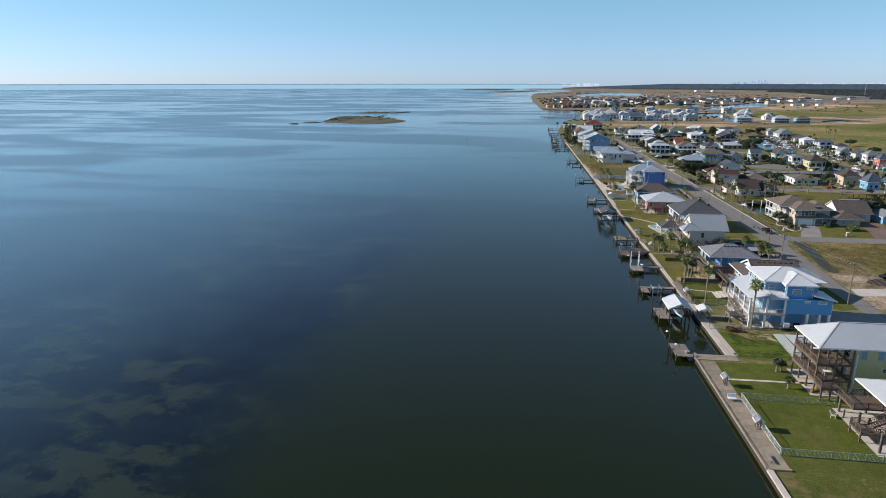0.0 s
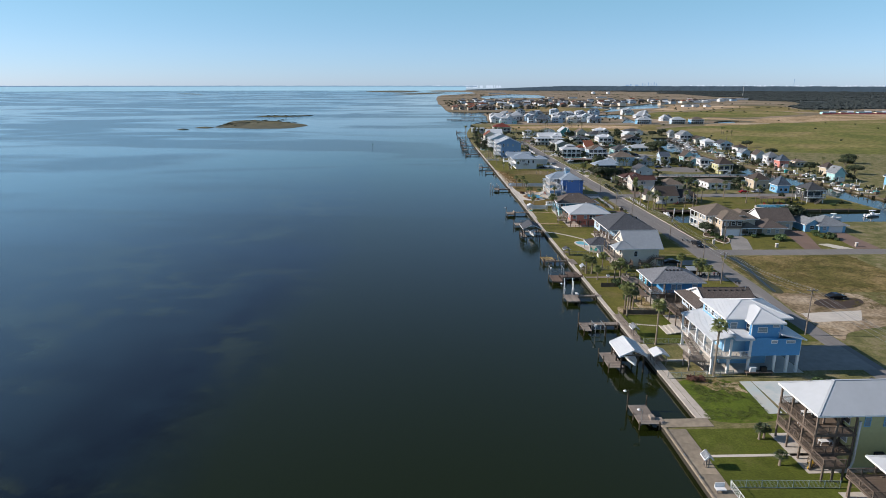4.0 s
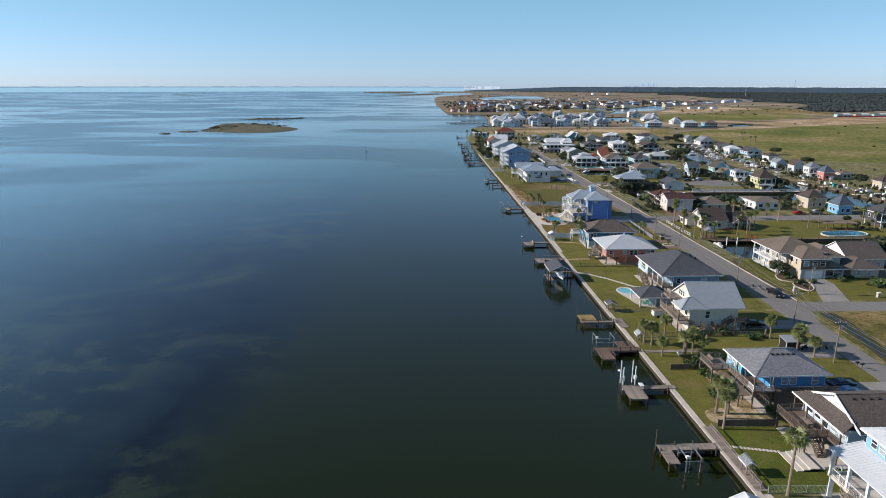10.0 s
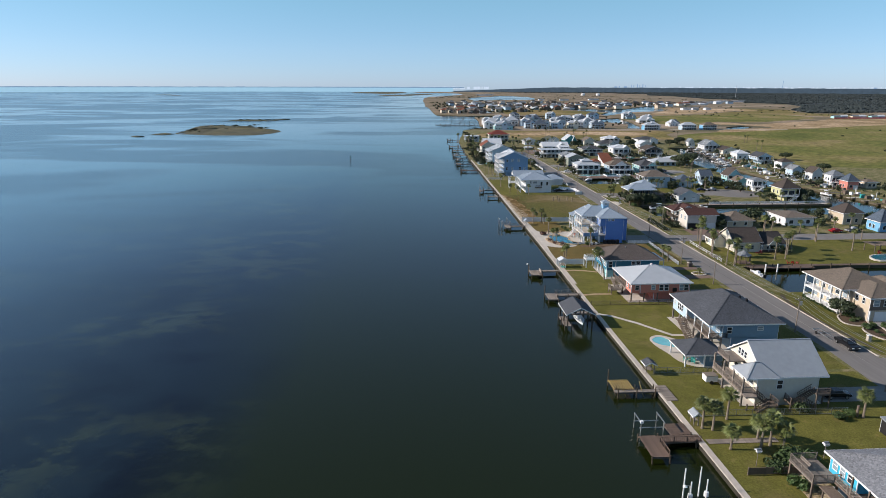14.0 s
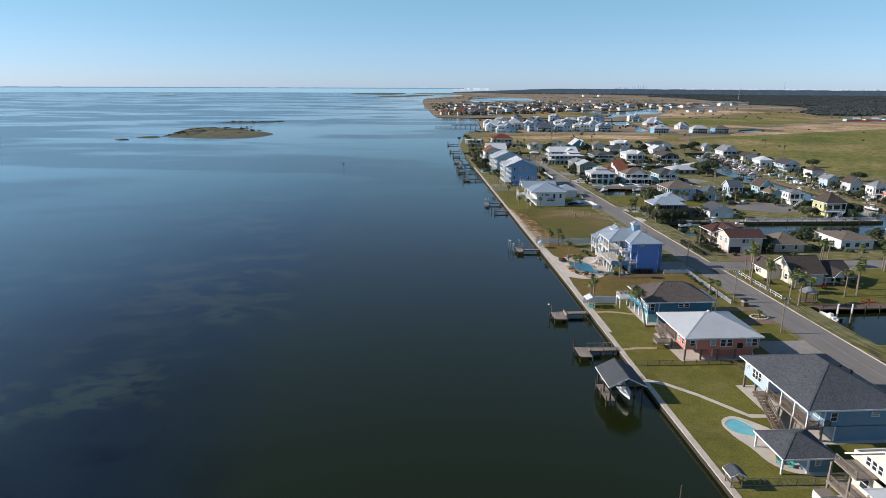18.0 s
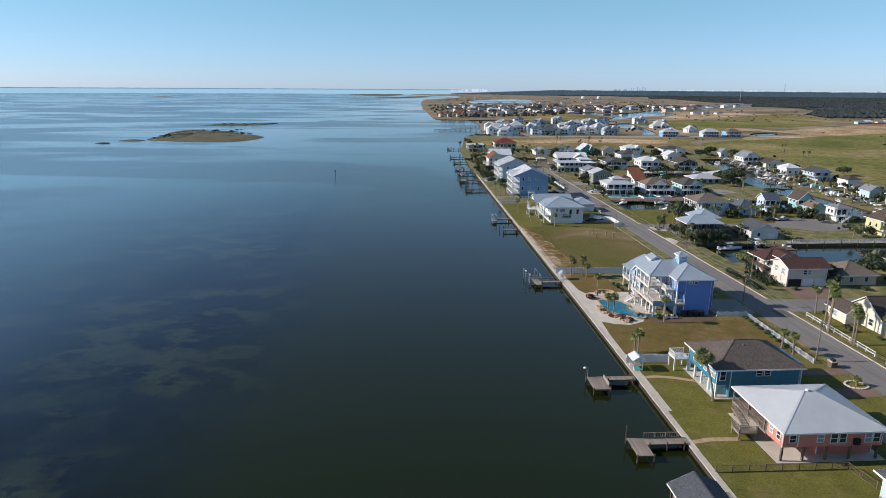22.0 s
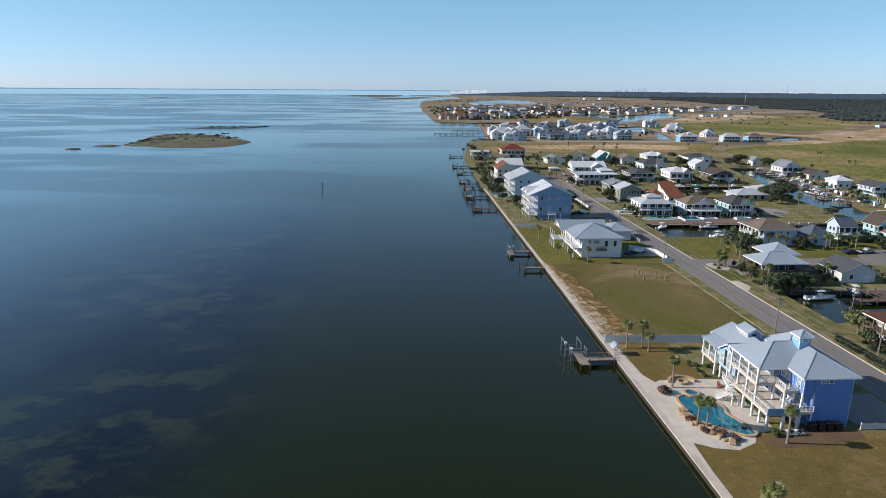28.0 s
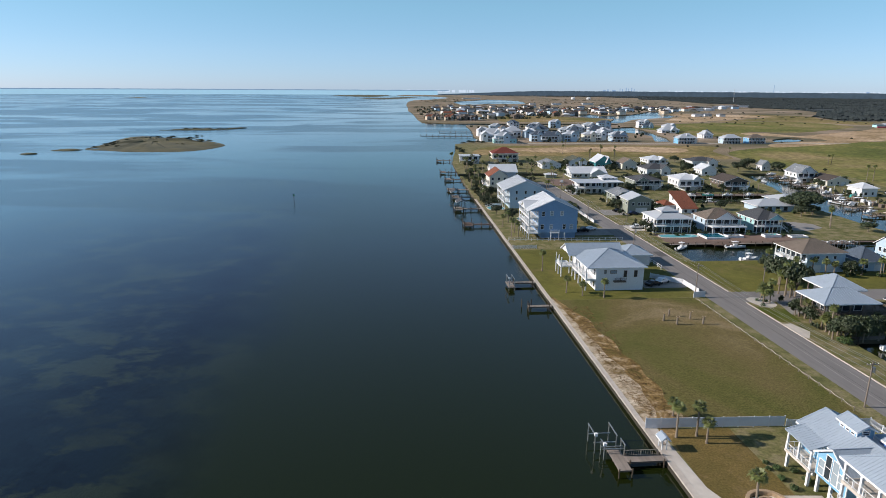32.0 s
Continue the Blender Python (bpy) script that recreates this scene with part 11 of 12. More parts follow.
for x, y, w, rk in ((24, 1300, 14, "RUST"), (38, 1292, 15, "BROWN"), (54, 1284, 16, "RUST"), (76, 1288, 15, "TAN"), (34, 1330, 14, "BROWN"), (94, 1286, 14, "BROWN"), (60, 1322, 14, "RUST"), (26, 1370, 13, "TAN"), (180, 1345, 18, "TAN")):
    far_house(x, y, w, 12, 6, 9, "TANW" if x < 60 else "BROWNW", rk, 0.2)
for x, y, w, wk, rk in ((55, 872, 15, "WHITE", "WHITE"), (68, 856, 17, "PALEBLUE", "PALEMETAL"), (92, 975, 18, "WHITE", "TAN"), (109, 922, 15, "PALEBLUE", "WHITE"), (106, 876, 14, "PALEBLUE", "SLATEB"), (124, 876, 14, "PALE", "SLATEB"), (142, 1040, 17, "WHITE", "PALEMETAL"), (140, 876, 15, "PALEBLUE", "PALEMETAL"), (174, 975, 17, "WHITE", "PALEMETAL"), (160, 876, 14, "CREAM", "PALEMETAL"), (176, 892, 14, "WHITE", "WHITE"), (190, 876, 18, "PALEBLUE", "PALEMETAL"),
                        (212, 1042, 17, "WHITE", "PALEMETAL"), (248, 1090, 20, "PALEBLUE", "SLATEB"), (306, 1098, 17, "WHITE", "PALEMETAL"), (62, 945, 16, "WHITE", "WHITE"), (80, 905, 16, "WHITE", "PALEMETAL"), (86, 1012, 16, "PALEBLUE", "PALEMETAL"), (126, 985, 16, "WHITE", "SLATEB"), (150, 930, 15, "PALE", "PALEMETAL"), (196, 935, 15, "WHITE", "PALEMETAL"), (120, 1075, 16, "WHITE", "SLATEB"), (180, 1090, 16, "PALEBLUE", "PALEMETAL"), (205, 1000, 15, "WHITE", "SLATEB"), (308, 1020, 16, "PALE", "PALEMETAL")):
    far_house(x, y, w * 0.88, 11, 7.2 if int(x) % 3 else 8.2, 10.2 if int(x) % 3 else 11.4, wk, rk)
for x, y, w in ((711, 1790, 60), (760, 1810, 40), (850, 1950, 80), (996, 2094, 90), (900, 2000, 40), (560, 1450, 18), (585, 1462, 14), (610, 1455, 12), (500, 2300, 30), (420, 2300, 20), (620, 2350, 36), (330, 3300, 60), (380, 3400, 40)):
    far_house(x, y, w, 14, 4.0, 5.6, "WHITE", "GREY", 0.0, False, True)
fw_ = thing("boundary_wall", "long low pink-red wall before the cottages", "wall", 720, 1105, G)
abox("wall_run", mat("pink_red_plaster", lin(190, 84, 92), 0.8, 0, 0.2, 0.3), fw_, 652, 830, 1098, 1099, G - 0.1, G + 2.0)
for i in range(9):
    far_house(664 + i * 16, 1112 + (i % 2) * 5, 11, 9, 3.6, 5.4, ("AQUA", "PALEBLUE", "TANW", "WHITE")[i % 4], ("GREY", "WHITE")[i % 2], 0.0, False, True)

# far trees: many crowns in one mass
FARLEAF = mat("dull_far_foliage", lin(58, 68, 44), 0.9, 0, 0.5, 0.4, col2=lin(36, 44, 32), big=0.05)


def clumps(spots, label, count, leaf, seed, material=None):
    rr = random.Random(seed)
    vs, fs = [], []
    for x, y, r, h in spots:
        for _ in range(count):
            while True:
                u = Vector((rr.uniform(-1, 1), rr.uniform(-1, 1), rr.uniform(-0.7, 1)))
                if 0.3 < u.length < 1:
                    break
            lump = 0.75 + 0.35 * noise.noise((u.x * 2 + x, u.y * 2 + y, u.z * 2))
            c = Vector((x, y, G + h * 0.58)) + Vector((u.x * r, u.y * r, u.z * h * 0.42)) * lump
            a = Vector((rr.gauss(0, 1), rr.gauss(0, 1), rr.gauss(0, 0.6))).normalized() * leaf
            b = a.cross(Vector((rr.gauss(0, 1), rr.gauss(0, 1), rr.gauss(0, 1)))).normalized() * leaf * 0.8
            k = len(vs)
            vs += [tuple(c + a), tuple(c + b), tuple(c - a), tuple(c - b)]
            fs.append((k, k + 1, k + 2, k + 3))
    me = bpy.data.meshes.new("tree_mass")
    me.from_pydata(vs, [], fs)
    me.materials.append(material or FARLEAF)
    return tagged(new("tree_mass", me), label, "trees", "", "stuff")


spots = []
for i in range(480):
    y = rng.uniform(1270, 1950)
    x = rng.uniform(16, 160 + (y - 1270) * 1.0)
    if not inside((x, y), LAGOON_N) and not inside((x, y), CANAL_N):
        spots.append((x, y, rng.uniform(2.4, 5.0), rng.uniform(3, 7)))
for i in range(80):
    x, y = rng.uniform(52, 330), rng.uniform(852, 1110)
    if not inside((x, y), LAGOON) and y > 856 and x > 62:
        spots.append((x, y, rng.uniform(1.2, 2.6), rng.uniform(2, 5)))
for i in range(420):
    x, y = rng.uniform(40, 1000), rng.uniform(1960, 3300)
    if x < y * 0.45 - 300 + 560 and not inside((x, y), LAGOON_F) and noise.noise((x * 0.006, y * 0.003, 4)) > -0.1:
        spots.append((x, y, rng.uniform(3, 9), rng.uniform(1.0, 2.6)))
clumps([q for q in spots if inside(q[:2], SHORE)], "scattered dull green trees and scrub between distant houses", 50, 0.8, 4)
spots = [(rng.uniform(420, 900), rng.uniform(1150, 1700), rng.uniform(1.5, 4), rng.uniform(1.5, 4)) for i in range(120)]
spots += [(rng.uniform(230, 560), rng.uniform(560, 1100), rng.uniform(0.8, 1.8), rng.uniform(1, 2)) for i in range(16)]
clumps([q for q in spots if not inside(q[:2], LAGOON_N) and not inside(q[:2], LAGOON)], "sparse low scrub over the marsh pasture", 30, 0.6, 5)
spots = []
for cx, cy, rx, ry, n in ((-265, 905, 28, 26, 70), (-235, 860, 26, 28, 26), (-285, 850, 14, 40, 30), (-270, 1055, 26, 3, 12), (40, 1310, 24, 20, 14), (14, 780, 6, 30, 12), (40, 858, 16, 8, 14)):
    for i in range(n):
        spots.append((cx + rng.uniform(-rx, rx), cy + rng.uniform(-ry, ry), rng.uniform(1.5, 3.6), rng.uniform(0.9, 2.2)))
for x, y in ((18, 648), (5, 615), (26, 667), (33, 672), (40, 680), (5, 578), (8, 570), (9, 556), (2.6, 533), (3.4, 523), (3, 545), (9, 497), (41, 602), (43, 614), (31, 484), (38, 505), (61, 524), (12, 590), (14, 632), (10, 606), (28, 652), (48, 668), (12, 668), (24, 640)):
    spots.append((x, y, rng.uniform(1.6, 2.8), rng.uniform(2.4, 5.2)))
clumps([q for q in spots if inside(q[:2], SHORE) or q[0] < -150], "dark scrub and bushes on the island and the shore", 90, 0.42, 6)

DRYWEED = mat("dry_brown_weeds", lin(150, 122, 80), 0.95, 0, 0.45, 1.5)
spots = [(2.6 + rng.random() ** 1.3 * 6.2, rng.uniform(343, 396), rng.uniform(0.3, 1.0), rng.uniform(0.08, 0.25)) for i in range(420)]
spots += [(rng.uniform(3.4, 9), rng.uniform(125.6, 127.6), rng.uniform(0.3, 0.9), rng.uniform(0.3, 0.9)) for i in range(16)]
clumps(spots, "tufts of dry brown weeds", 26, 0.06, 7, DRYWEED)
spots = []
while len(spots) < 420:
    x, y = rng.uniform(52, 88), rng.uniform(161, 205)
    if noise.noise((x * 0.12, y * 0.12, 7)) > -0.05:
        spots.append((x, y, rng.uniform(0.5, 1.4), rng.uniform(0.08, 0.28)))
clumps(spots, "tall dry weeds over the lot across the road", 26, 0.09, 37, mat("lot_weeds", lin(122, 110, 70), 0.9, 0, 0.4, 1.5, col2=lin(92, 88, 52)))
spots = []
while len(spots) < 260:
    x, y = rng.uniform(1.8, 12.4), rng.uniform(113.6, 125.4)
    if noise.noise((x * 0.3, y * 0.3, 2)) > -0.12:
        spots.append((x, y, rng.uniform(0.3, 0.9), rng.uniform(0.06, 0.2)))
for q in [(rng.uniform(4, 11), rng.uniform(122, 126.4)) for i in range(26)]:
    spots.append((*q, rng.uniform(0.2, 0.5), rng.uniform(0.1, 0.3)))
clumps(spots, "rough green weeds over the vacant lot", 60, 0.045, 27, mat("weed_leaf", lin(98, 112, 46), 0.8, 0, 0.3, 2))

# woods: one mass of many crowns
# blue-grey foliage tone, with the distance haze mixed into the colour
FOREST = mat("dark_woodland", lin(53, 63, 62), 0.95, 0, 0.45, 0.03, col2=lin(38, 47, 50), big=0.006)
WOODS = [(742, 1303), (794, 1437), (978, 1687), (1056, 1893), (1005, 2030), (1200, 2440), (1149, 2593), (1262, 3151), (1226, 3425), (1300, 3611), (1480, 3900), (1319, 3999), (1300, 4300), (760, 4500), (560, 4700), (3600, 4700), (4200, 3000), (3400, 900), (1500, 900), (1100, 1250), (900, 1330), (830, 1290)]
patch("woodland_floor", WOODS, FOREST, "dark floor of the distant woods", 0.05)
vs, fs = [], []
rng = random.Random(3)
k = 0
while k < 30000:
    x, y = rng.uniform(380, 4200), rng.uniform(860, 4700)
    if rng.random() > (1400.0 / max(900, math.hypot(x, y - 150))) ** 1.6 or not inside((x, y), WOODS) or noise.noise((x * 0.006, y * 0.006, 0)) < -0.38:
        continue
    lump = 0.75 + 0.9 * max(0.0, noise.noise((x * 0.012, y * 0.012, 5)))
    r, hh = rng.uniform(2.0, 6.0), rng.uniform(3.0, 6.5) * lump
    o = len(vs)
    a0 = rng.uniform(0, 6.28)
    for j in range(6):
        rr = r * rng.uniform(0.65, 1.2)
        vs.append((x + rr * math.cos(a0 + j * 1.047), y + rr * math.sin(a0 + j * 1.047), G + hh * rng.uniform(0.3, 0.7)))
    for j in range(6):
        vs.append((x + r * 0.6 * math.cos(a0 + j * 1.047), y + r * 0.6 * math.sin(a0 + j * 1.047), G))
    vs.append((x + rng.uniform(-1, 1), y + rng.uniform(-1, 1), G + hh))
    for j in range(6):
        q = (j + 1) % 6
        fs += [(o + j, o + q, o + 12), (o + 6 + j, o + 6 + q, o + q, o + j)]
    k += 1
me = bpy.data.meshes.new("woods")
me.from_pydata(vs, [], fs)
me.materials.append(FOREST)
tagged(new("woods", me), "dark distant woodland of many crowns", "woods", "", "stuff")
for x, y in ((858, 3345), (944, 3368)):
    tk = thing("storage_tank", "large white round storage tank", "storage tank", x, y, G, "storage tanks")
    bm = bmesh.new()
    tube(bm, (x, y, G), (x, y, G + 9), 10, 10, 24)
    part("shell", bm, TRIM, tk)
    bm = bmesh.new()
    tube(bm, (x, y, G + 9), (x, y, G + 11), 10, 1, 24)
    part("dome", bm, TRIM, tk)
tw = thing("radio_mast", "thin pale radio mast over the woods", "radio mast", 1330, 2700)
bm = bmesh.new()
tube(bm, (1330, 2700, G), (1330, 2700, G + 55), 1.0, 0.5, 6)
part("shaft", bm, STEEL, tw)
rng = random.Random(8)
# skyline boxes glow, with the haze put into their colour
bm = bmesh.new()
for a0, a1, n, z0, z1, w0, w1 in ((0.8, 7.2, 60, 36, 40, 3, 10), (3.8, 6.8, 5, 37, 40, 14, 24), (22, 41, 120, 36, 46, 2, 12), (-42, -30, 14, 38, 43, 6, 22)):
    for i in range(n):
        a = radians(rng.uniform(a0, a1))
        x, y = -40 + 4895 * math.sin(a), 140 + 4895 * math.cos(a)
        w = rng.uniform(w0, w1)
        box(bm, x - w / 2, x + w / 2, y - 2, y + 2, 20, rng.uniform(z0, z1))
solo("far_skyline", bm, HAZEB, "glowing hazy low buildings along the horizon", "backdrop", kind="stuff")
bm = bmesh.new()
for a, w, top in ((18.4, 20, 45), (18.7, 9, 49), (19.2, 24, 46), (19.7, 4, 57), (19.9, 4, 52), (20.2, 5, 62), (20.4, 3, 56), (20.65, 5, 63), (20.85, 4, 54), (31.4, 1.2, 86), (37.6, 26, 43), (40.6, 7, 60), (40.9, 30, 43)):
    x, y = -40 + 4893 * math.sin(radians(a)), 140 + 4893 * math.cos(radians(a))
    box(bm, x - w / 2, x + w / 2, y - 2, y + 2, 20, top)
solo("far_rigs", bm, HAZEG, "glowing hazy grey drilling rigs and towers along the horizon", "backdrop", kind="stuff")

# ---- yards along the canals ----
BUSHES = [as_mesh(leaf_ball(s_, [(0, 0, 0.55, 0.7), (0.5, 0.2, 0.5, 0.5), (-0.4, 0.35, 0.45, 0.5)], 150, 0.2), "shrub", SHRUB) for s_ in (31, 32, 33)]
bush_no = 0


def bush(x, y, s):
    global bush_no
    bush_no += 1
    b = tagged(new("shrub", BUSHES[bush_no % 3]), "low rounded green yard shrub", "shrub", "yard shrubs")
    b.location, b.rotation_euler, b.scale = (x, y, G), (0, 0, bush_no * 1.3), (s, s, s * 0.9)


rng = random.Random(12)
for ob in [o for o in bpy.data.objects if o.parent is None and o.name.startswith("house") and o.location.x > 52 and o.location.y < 700 and o.location.x < 240]:
    for i in range(2):
        x, y = ob.location.x + rng.uniform(-9, 9), ob.location.y - rng.uniform(8.6, 10.5)
        if not inside((x, y), CANALS) and inside((x, y), SHORE):
            bush(x, y, rng.uniform(0.7, 1.3))
for x, y, hh in ((4.6, 556, 6), (6.2, 571, 7.5), (3.6, 583, 6.5), (8.4, 592, 8), (5.0, 604, 7), (9.6, 615, 8.5), (12, 640, 9), (8.8, 662, 8), (14.6, 672, 8.5), (33, 676, 8), (30, 690, 7), (12.6, 545, 6), (36, 655, 9), (50.4, 295, 10), (51.2, 288, 8), (53, 278, 7), (81, 312, 8), (69, 284, 7.5), (73, 285, 8.5), (96, 305, 8.5), (62, 287, 4.5), (54, 584, 9), (58, 599, 9.5), (42, 573, 5), (118, 737, 6), (128, 744, 8.5), (140, 744, 7.5), (111, 797, 7), (114, 797, 8), (1.5, 679, 9), (9, 652, 8), (6, 475, 6), (6, 468, 6), (96, 417, 5), (100, 415, 6), (104, 415, 6), (130, 477, 8), (57, 385, 5), (60.5, 386, 5.5), (66, 384, 5), (78, 383, 5), (83, 420, 5)):
    palm(x, y, hh, 0.7 + 0.02 * hh)
for x, y, s_, tl in ((58, 387, 0.75, 0.9), (133, 499, 0.9, 0.85), (140, 502, 0.85, 0.85), (155, 512, 0.8, 0.8), (106, 515, 0.8, 0.9), (178, 562, 0.9, 0.8), (188, 575, 0.9, 0.8), (210, 560, 0.9, 0.9), (206, 604, 1.0, 0.9), (176, 500, 0.7, 0.9), (140, 470, 0.8, 0.8), (112, 600, 0.9, 0.9), (96, 600, 0.9, 0.9), (74, 590, 0.8, 0.9), (126, 640, 0.9, 0.9), (150, 640, 1.0, 0.9), (100, 640, 0.9, 0.9)):
    if not inside((x, y), CANALS):
        plant(TREES, x, y, s_, tl)
# mid-distance yard trees, trunk and crown in one
MIDTREES = []
for s_ in (41, 42, 43):
    rr = random.Random(s_)
    blobs = [(rr.uniform(-1.6, 1.6), rr.uniform(-1.6, 1.6), rr.uniform(2.6, 4.6), rr.uniform(1.1, 1.8)) for i in range(7)]
    bm = leaf_ball(s_, blobs, 620, 0.34)
    k_ = len(bm.faces)
    tube(bm, (0, 0, -0.1), (0.1, 0, 3.2), 0.2, 0.12, 6)
    bm.faces.ensure_lookup_table()
    for fc in bm.faces[k_:]:
        fc.material_index = 1
    me = as_mesh(bm, "tree", LEAF)
    me.materials.append(TRUNK)
    MIDTREES.append(me)
rng = random.Random(44)
spots = [(186, 566), (194, 572), (200, 584), (190, 590), (62, 520), (76, 530), (96, 540), (104, 536), (110, 541), (139, 384), (140.4, 389), (137.8, 376), (55, 373), (58, 371.6), (63, 372.8), (67.4, 374), (69, 380), (148, 640), (160, 652), (72, 640), (86, 640), (118, 610), (140, 606)]
for ob in [o for o in bpy.data.objects if o.parent is None and o.name.startswith("house") and 52 < o.location.x < 240 and 300 < o.location.y < 700]:
    for i in range(rng.choice((1, 2, 2))):
        spots.append((ob.location.x + rng.choice((-1, 1)) * rng.uniform(7.4, 10), ob.location.y + rng.uniform(-8, 8)))
built = [(o.location.x, o.location.y) for o in bpy.data.objects if o.parent is None and o.name.startswith("house")]
for x, y in spots:
    if inside((x, y), CANALS) or (41 < x < 51) or (68 < x < 80 and 395 < y < 432) or any(abs(x - a) < 6.2 and abs(y - b) < 6.5 for a, b in built):
        continue
    o = tagged(new("tree", MIDTREES[int(x + y) % 3]), "bushy dark green yard tree", "tree", "yard trees")
    k_ = rng.uniform(0.6, 1.05)
    o.location, o.rotation_euler, o.scale = (x, y, G), (0, 0, rng.uniform(0, 6.28)), (k_, k_, k_ * rng.uniform(0.8, 1.05))
# low shrubs and hedges about the yards
spots = []
for a, b in built:
    if 52 < a < 245 and 290 < b < 760:
        for i in range(16):
            x, y = a + rng.choice((-1, 1)) * rng.uniform(6.4, 11.5), b + rng.uniform(-10, 10)
            if inside((x, y), CANALS) or 40 < x < 51.5 or any(abs(x - u) < 6.0 and abs(y - v) < 6.6 for u, v in built) or any(lo - 1 < y < hi + 1 for lo, hi in ((308, 316.5), (396.5, 404.5), (574, 582))):
                continue
            spots.append((x, y, rng.uniform(0.5, 1.6), rng.uniform(0.8, 3.4)))
clumps(spots, "low dark garden shrubs about the canal houses", 60, 0.3, 17, LEAF)
# planted island at the street corner
patch("gravel_bed", [(50.6, 398.4), (53, 400.2), (55.6, 398.6), (56.2, 394.4), (53.6, 392.4), (51.4, 394)], PAVE, "white gravel bed at the street corner", 0.06, 4)
palm(53.2, 395.4, 5.6, 1.5, label="thick-trunked date palm in a white gravel bed")
for x, y in ((52.2, 394), (54.4, 396.6), (53, 397.4)):
    bush(x, y, 0.8)
# raised yard pools behind the canal houses
for x0, x1, y0, y1 in ((72.4, 80.4, 461.2, 468.2),):
    p = thing("raised_pool", "white-walled raised pool with teal water", "swimming pool", (x0 + x1) / 2, (y0 + y1) / 2, G)
    bm = bmesh.new()
    for a in ((x0, x1, y0, y0 + 0.4), (x0, x1, y1 - 0.4, y1), (x0, x0 + 0.4, y0 + 0.4, y1 - 0.4), (x1 - 0.4, x1, y0 + 0.4, y1 - 0.4)):
        box(bm, *a, G - 0.05, G + 0.7)
    part("pool_wall", bm, TRIM, p)
    abox("pool_water", POOLW, p, x0 + 0.4, x1 - 0.4, y0 + 0.4, y1 - 0.4, G - 0.04, G + 0.55)
pool("turquoise sea-side pool with white terrace", [(4, 520), (10, 520), (10, 526), (4, 526)], POOLL, PAVE, 0.1)
# clutter of the working canal bank: crates, lifts, stacked gear
rng = random.Random(21)
for key, m_, n in (("pale stacked gear and crates along the canal bank", TRIM, 90), ("dark stacked gear and lift frames along the canal bank", DARKWOOD, 70), ("faded coloured gear along the canal bank", TURQ, 14)):
    bm = bmesh.new()
    for i in range(n):
        s_ = rng.random()
        x, y = 172.5 + 22 * max(0, s_ - 0.55) / 0.45 + rng.uniform(0.5, 6), 300 + 310 * s_
        if inside((x, y), CANALS):
            continue
        a, b_, h_ = rng.uniform(0.3, 1.6), rng.uniform(0.3, 1.0), rng.uniform(0.4, 1.8)
        box(bm, x - a, x + a, y - b_, y + b_, G, G + h_)
        if rng.random() < 0.4:
            tube(bm, (x + 1.9, y, G), (x + 1.9, y, G + rng.uniform(2, 4)), 0.1, 0.1, 6)
    solo("canal_gear", bm, m_, key, "gear", kind="stuff")

# ---- canal-front gardens: timber edge, pools, low walls, forecourts ----
pool("turquoise canal-side pool in a dark terrace", [(58.6, 464.6), (70.2, 464.8), (70.4, 468.6), (59, 468.6)], POOLL, PAVE, 0.12)
patch("terrace", [(56.2, 458.4), (106, 458.4), (106, 468.2), (91, 467.2), (90, 470.2), (56.6, 470.2)], DRIVE, "brown brick terrace along the canal", 0.022, cat="terrace")
d = dock("long reddish timber bulkhead deck along the canal", [(57, 106, 455.6, 458.3, "x"), (70.6, 79, 452.4, 455.6, "x"), (108, 121, 452, 456.8, "x")], [(float(x), 455.5, 0.5) for x in np.arange(57.5, 106, 4.0)] + [(70.7, 452.4, 0.6), (78.9, 452.4, 0.6), (108.2, 452, 1.2), (112.4, 452, 1.2), (116.6, 452, 1.2), (120.8, 452, 1.2)], REDWOOD, 1.0, 0.5, True)
for x in (110, 114, 118):
    boat_lift(d, x - 1.4, x + 1.4, 449.2, 451.8, 1.0, 1.4)
for x0, x1, y0, y1, hh in ((81.4, 87.4, 463.2, 466.2, 0.7), (95.0, 101.2, 462.8, 465.4, 0.9), (104.4, 110.6, 461.6, 464.6, 0.6)):
    g_ = thing("garden_terrace", "white-walled raised garden terrace by the canal", "terrace", (x0 + x1) / 2, (y0 + y1) / 2, G)
    for a in ((x0, x1, y0, y0 + 0.25), (x0, x1, y1 - 0.25, y1), (x0, x0 + 0.25, y0 + 0.25, y1 - 0.25), (x1 - 0.25, x1, y0 + 0.25, y1 - 0.25)):
        abox("parapet", TRIM, g_, *a, G - 0.03, G + hh)
    abox("floor", DRIVEWAY, g_, x0 + 0.25, x1 - 0.25, y0 + 0.25, y1 - 0.25, G - 0.03, G + 0.25)
for x, y, m_ in ((97.6, 464.0, TURQ), (99.4, 464.4, TURQ), (84.4, 464.4, PAVE), (99.8, 469.6, YELLOWP)):
    seat("garden_chair", "%s chair on a canal-side terrace" % ("turquoise" if m_ is TURQ else "yellow" if m_ is YELLOWP else "pale"), x, y, m_, x)
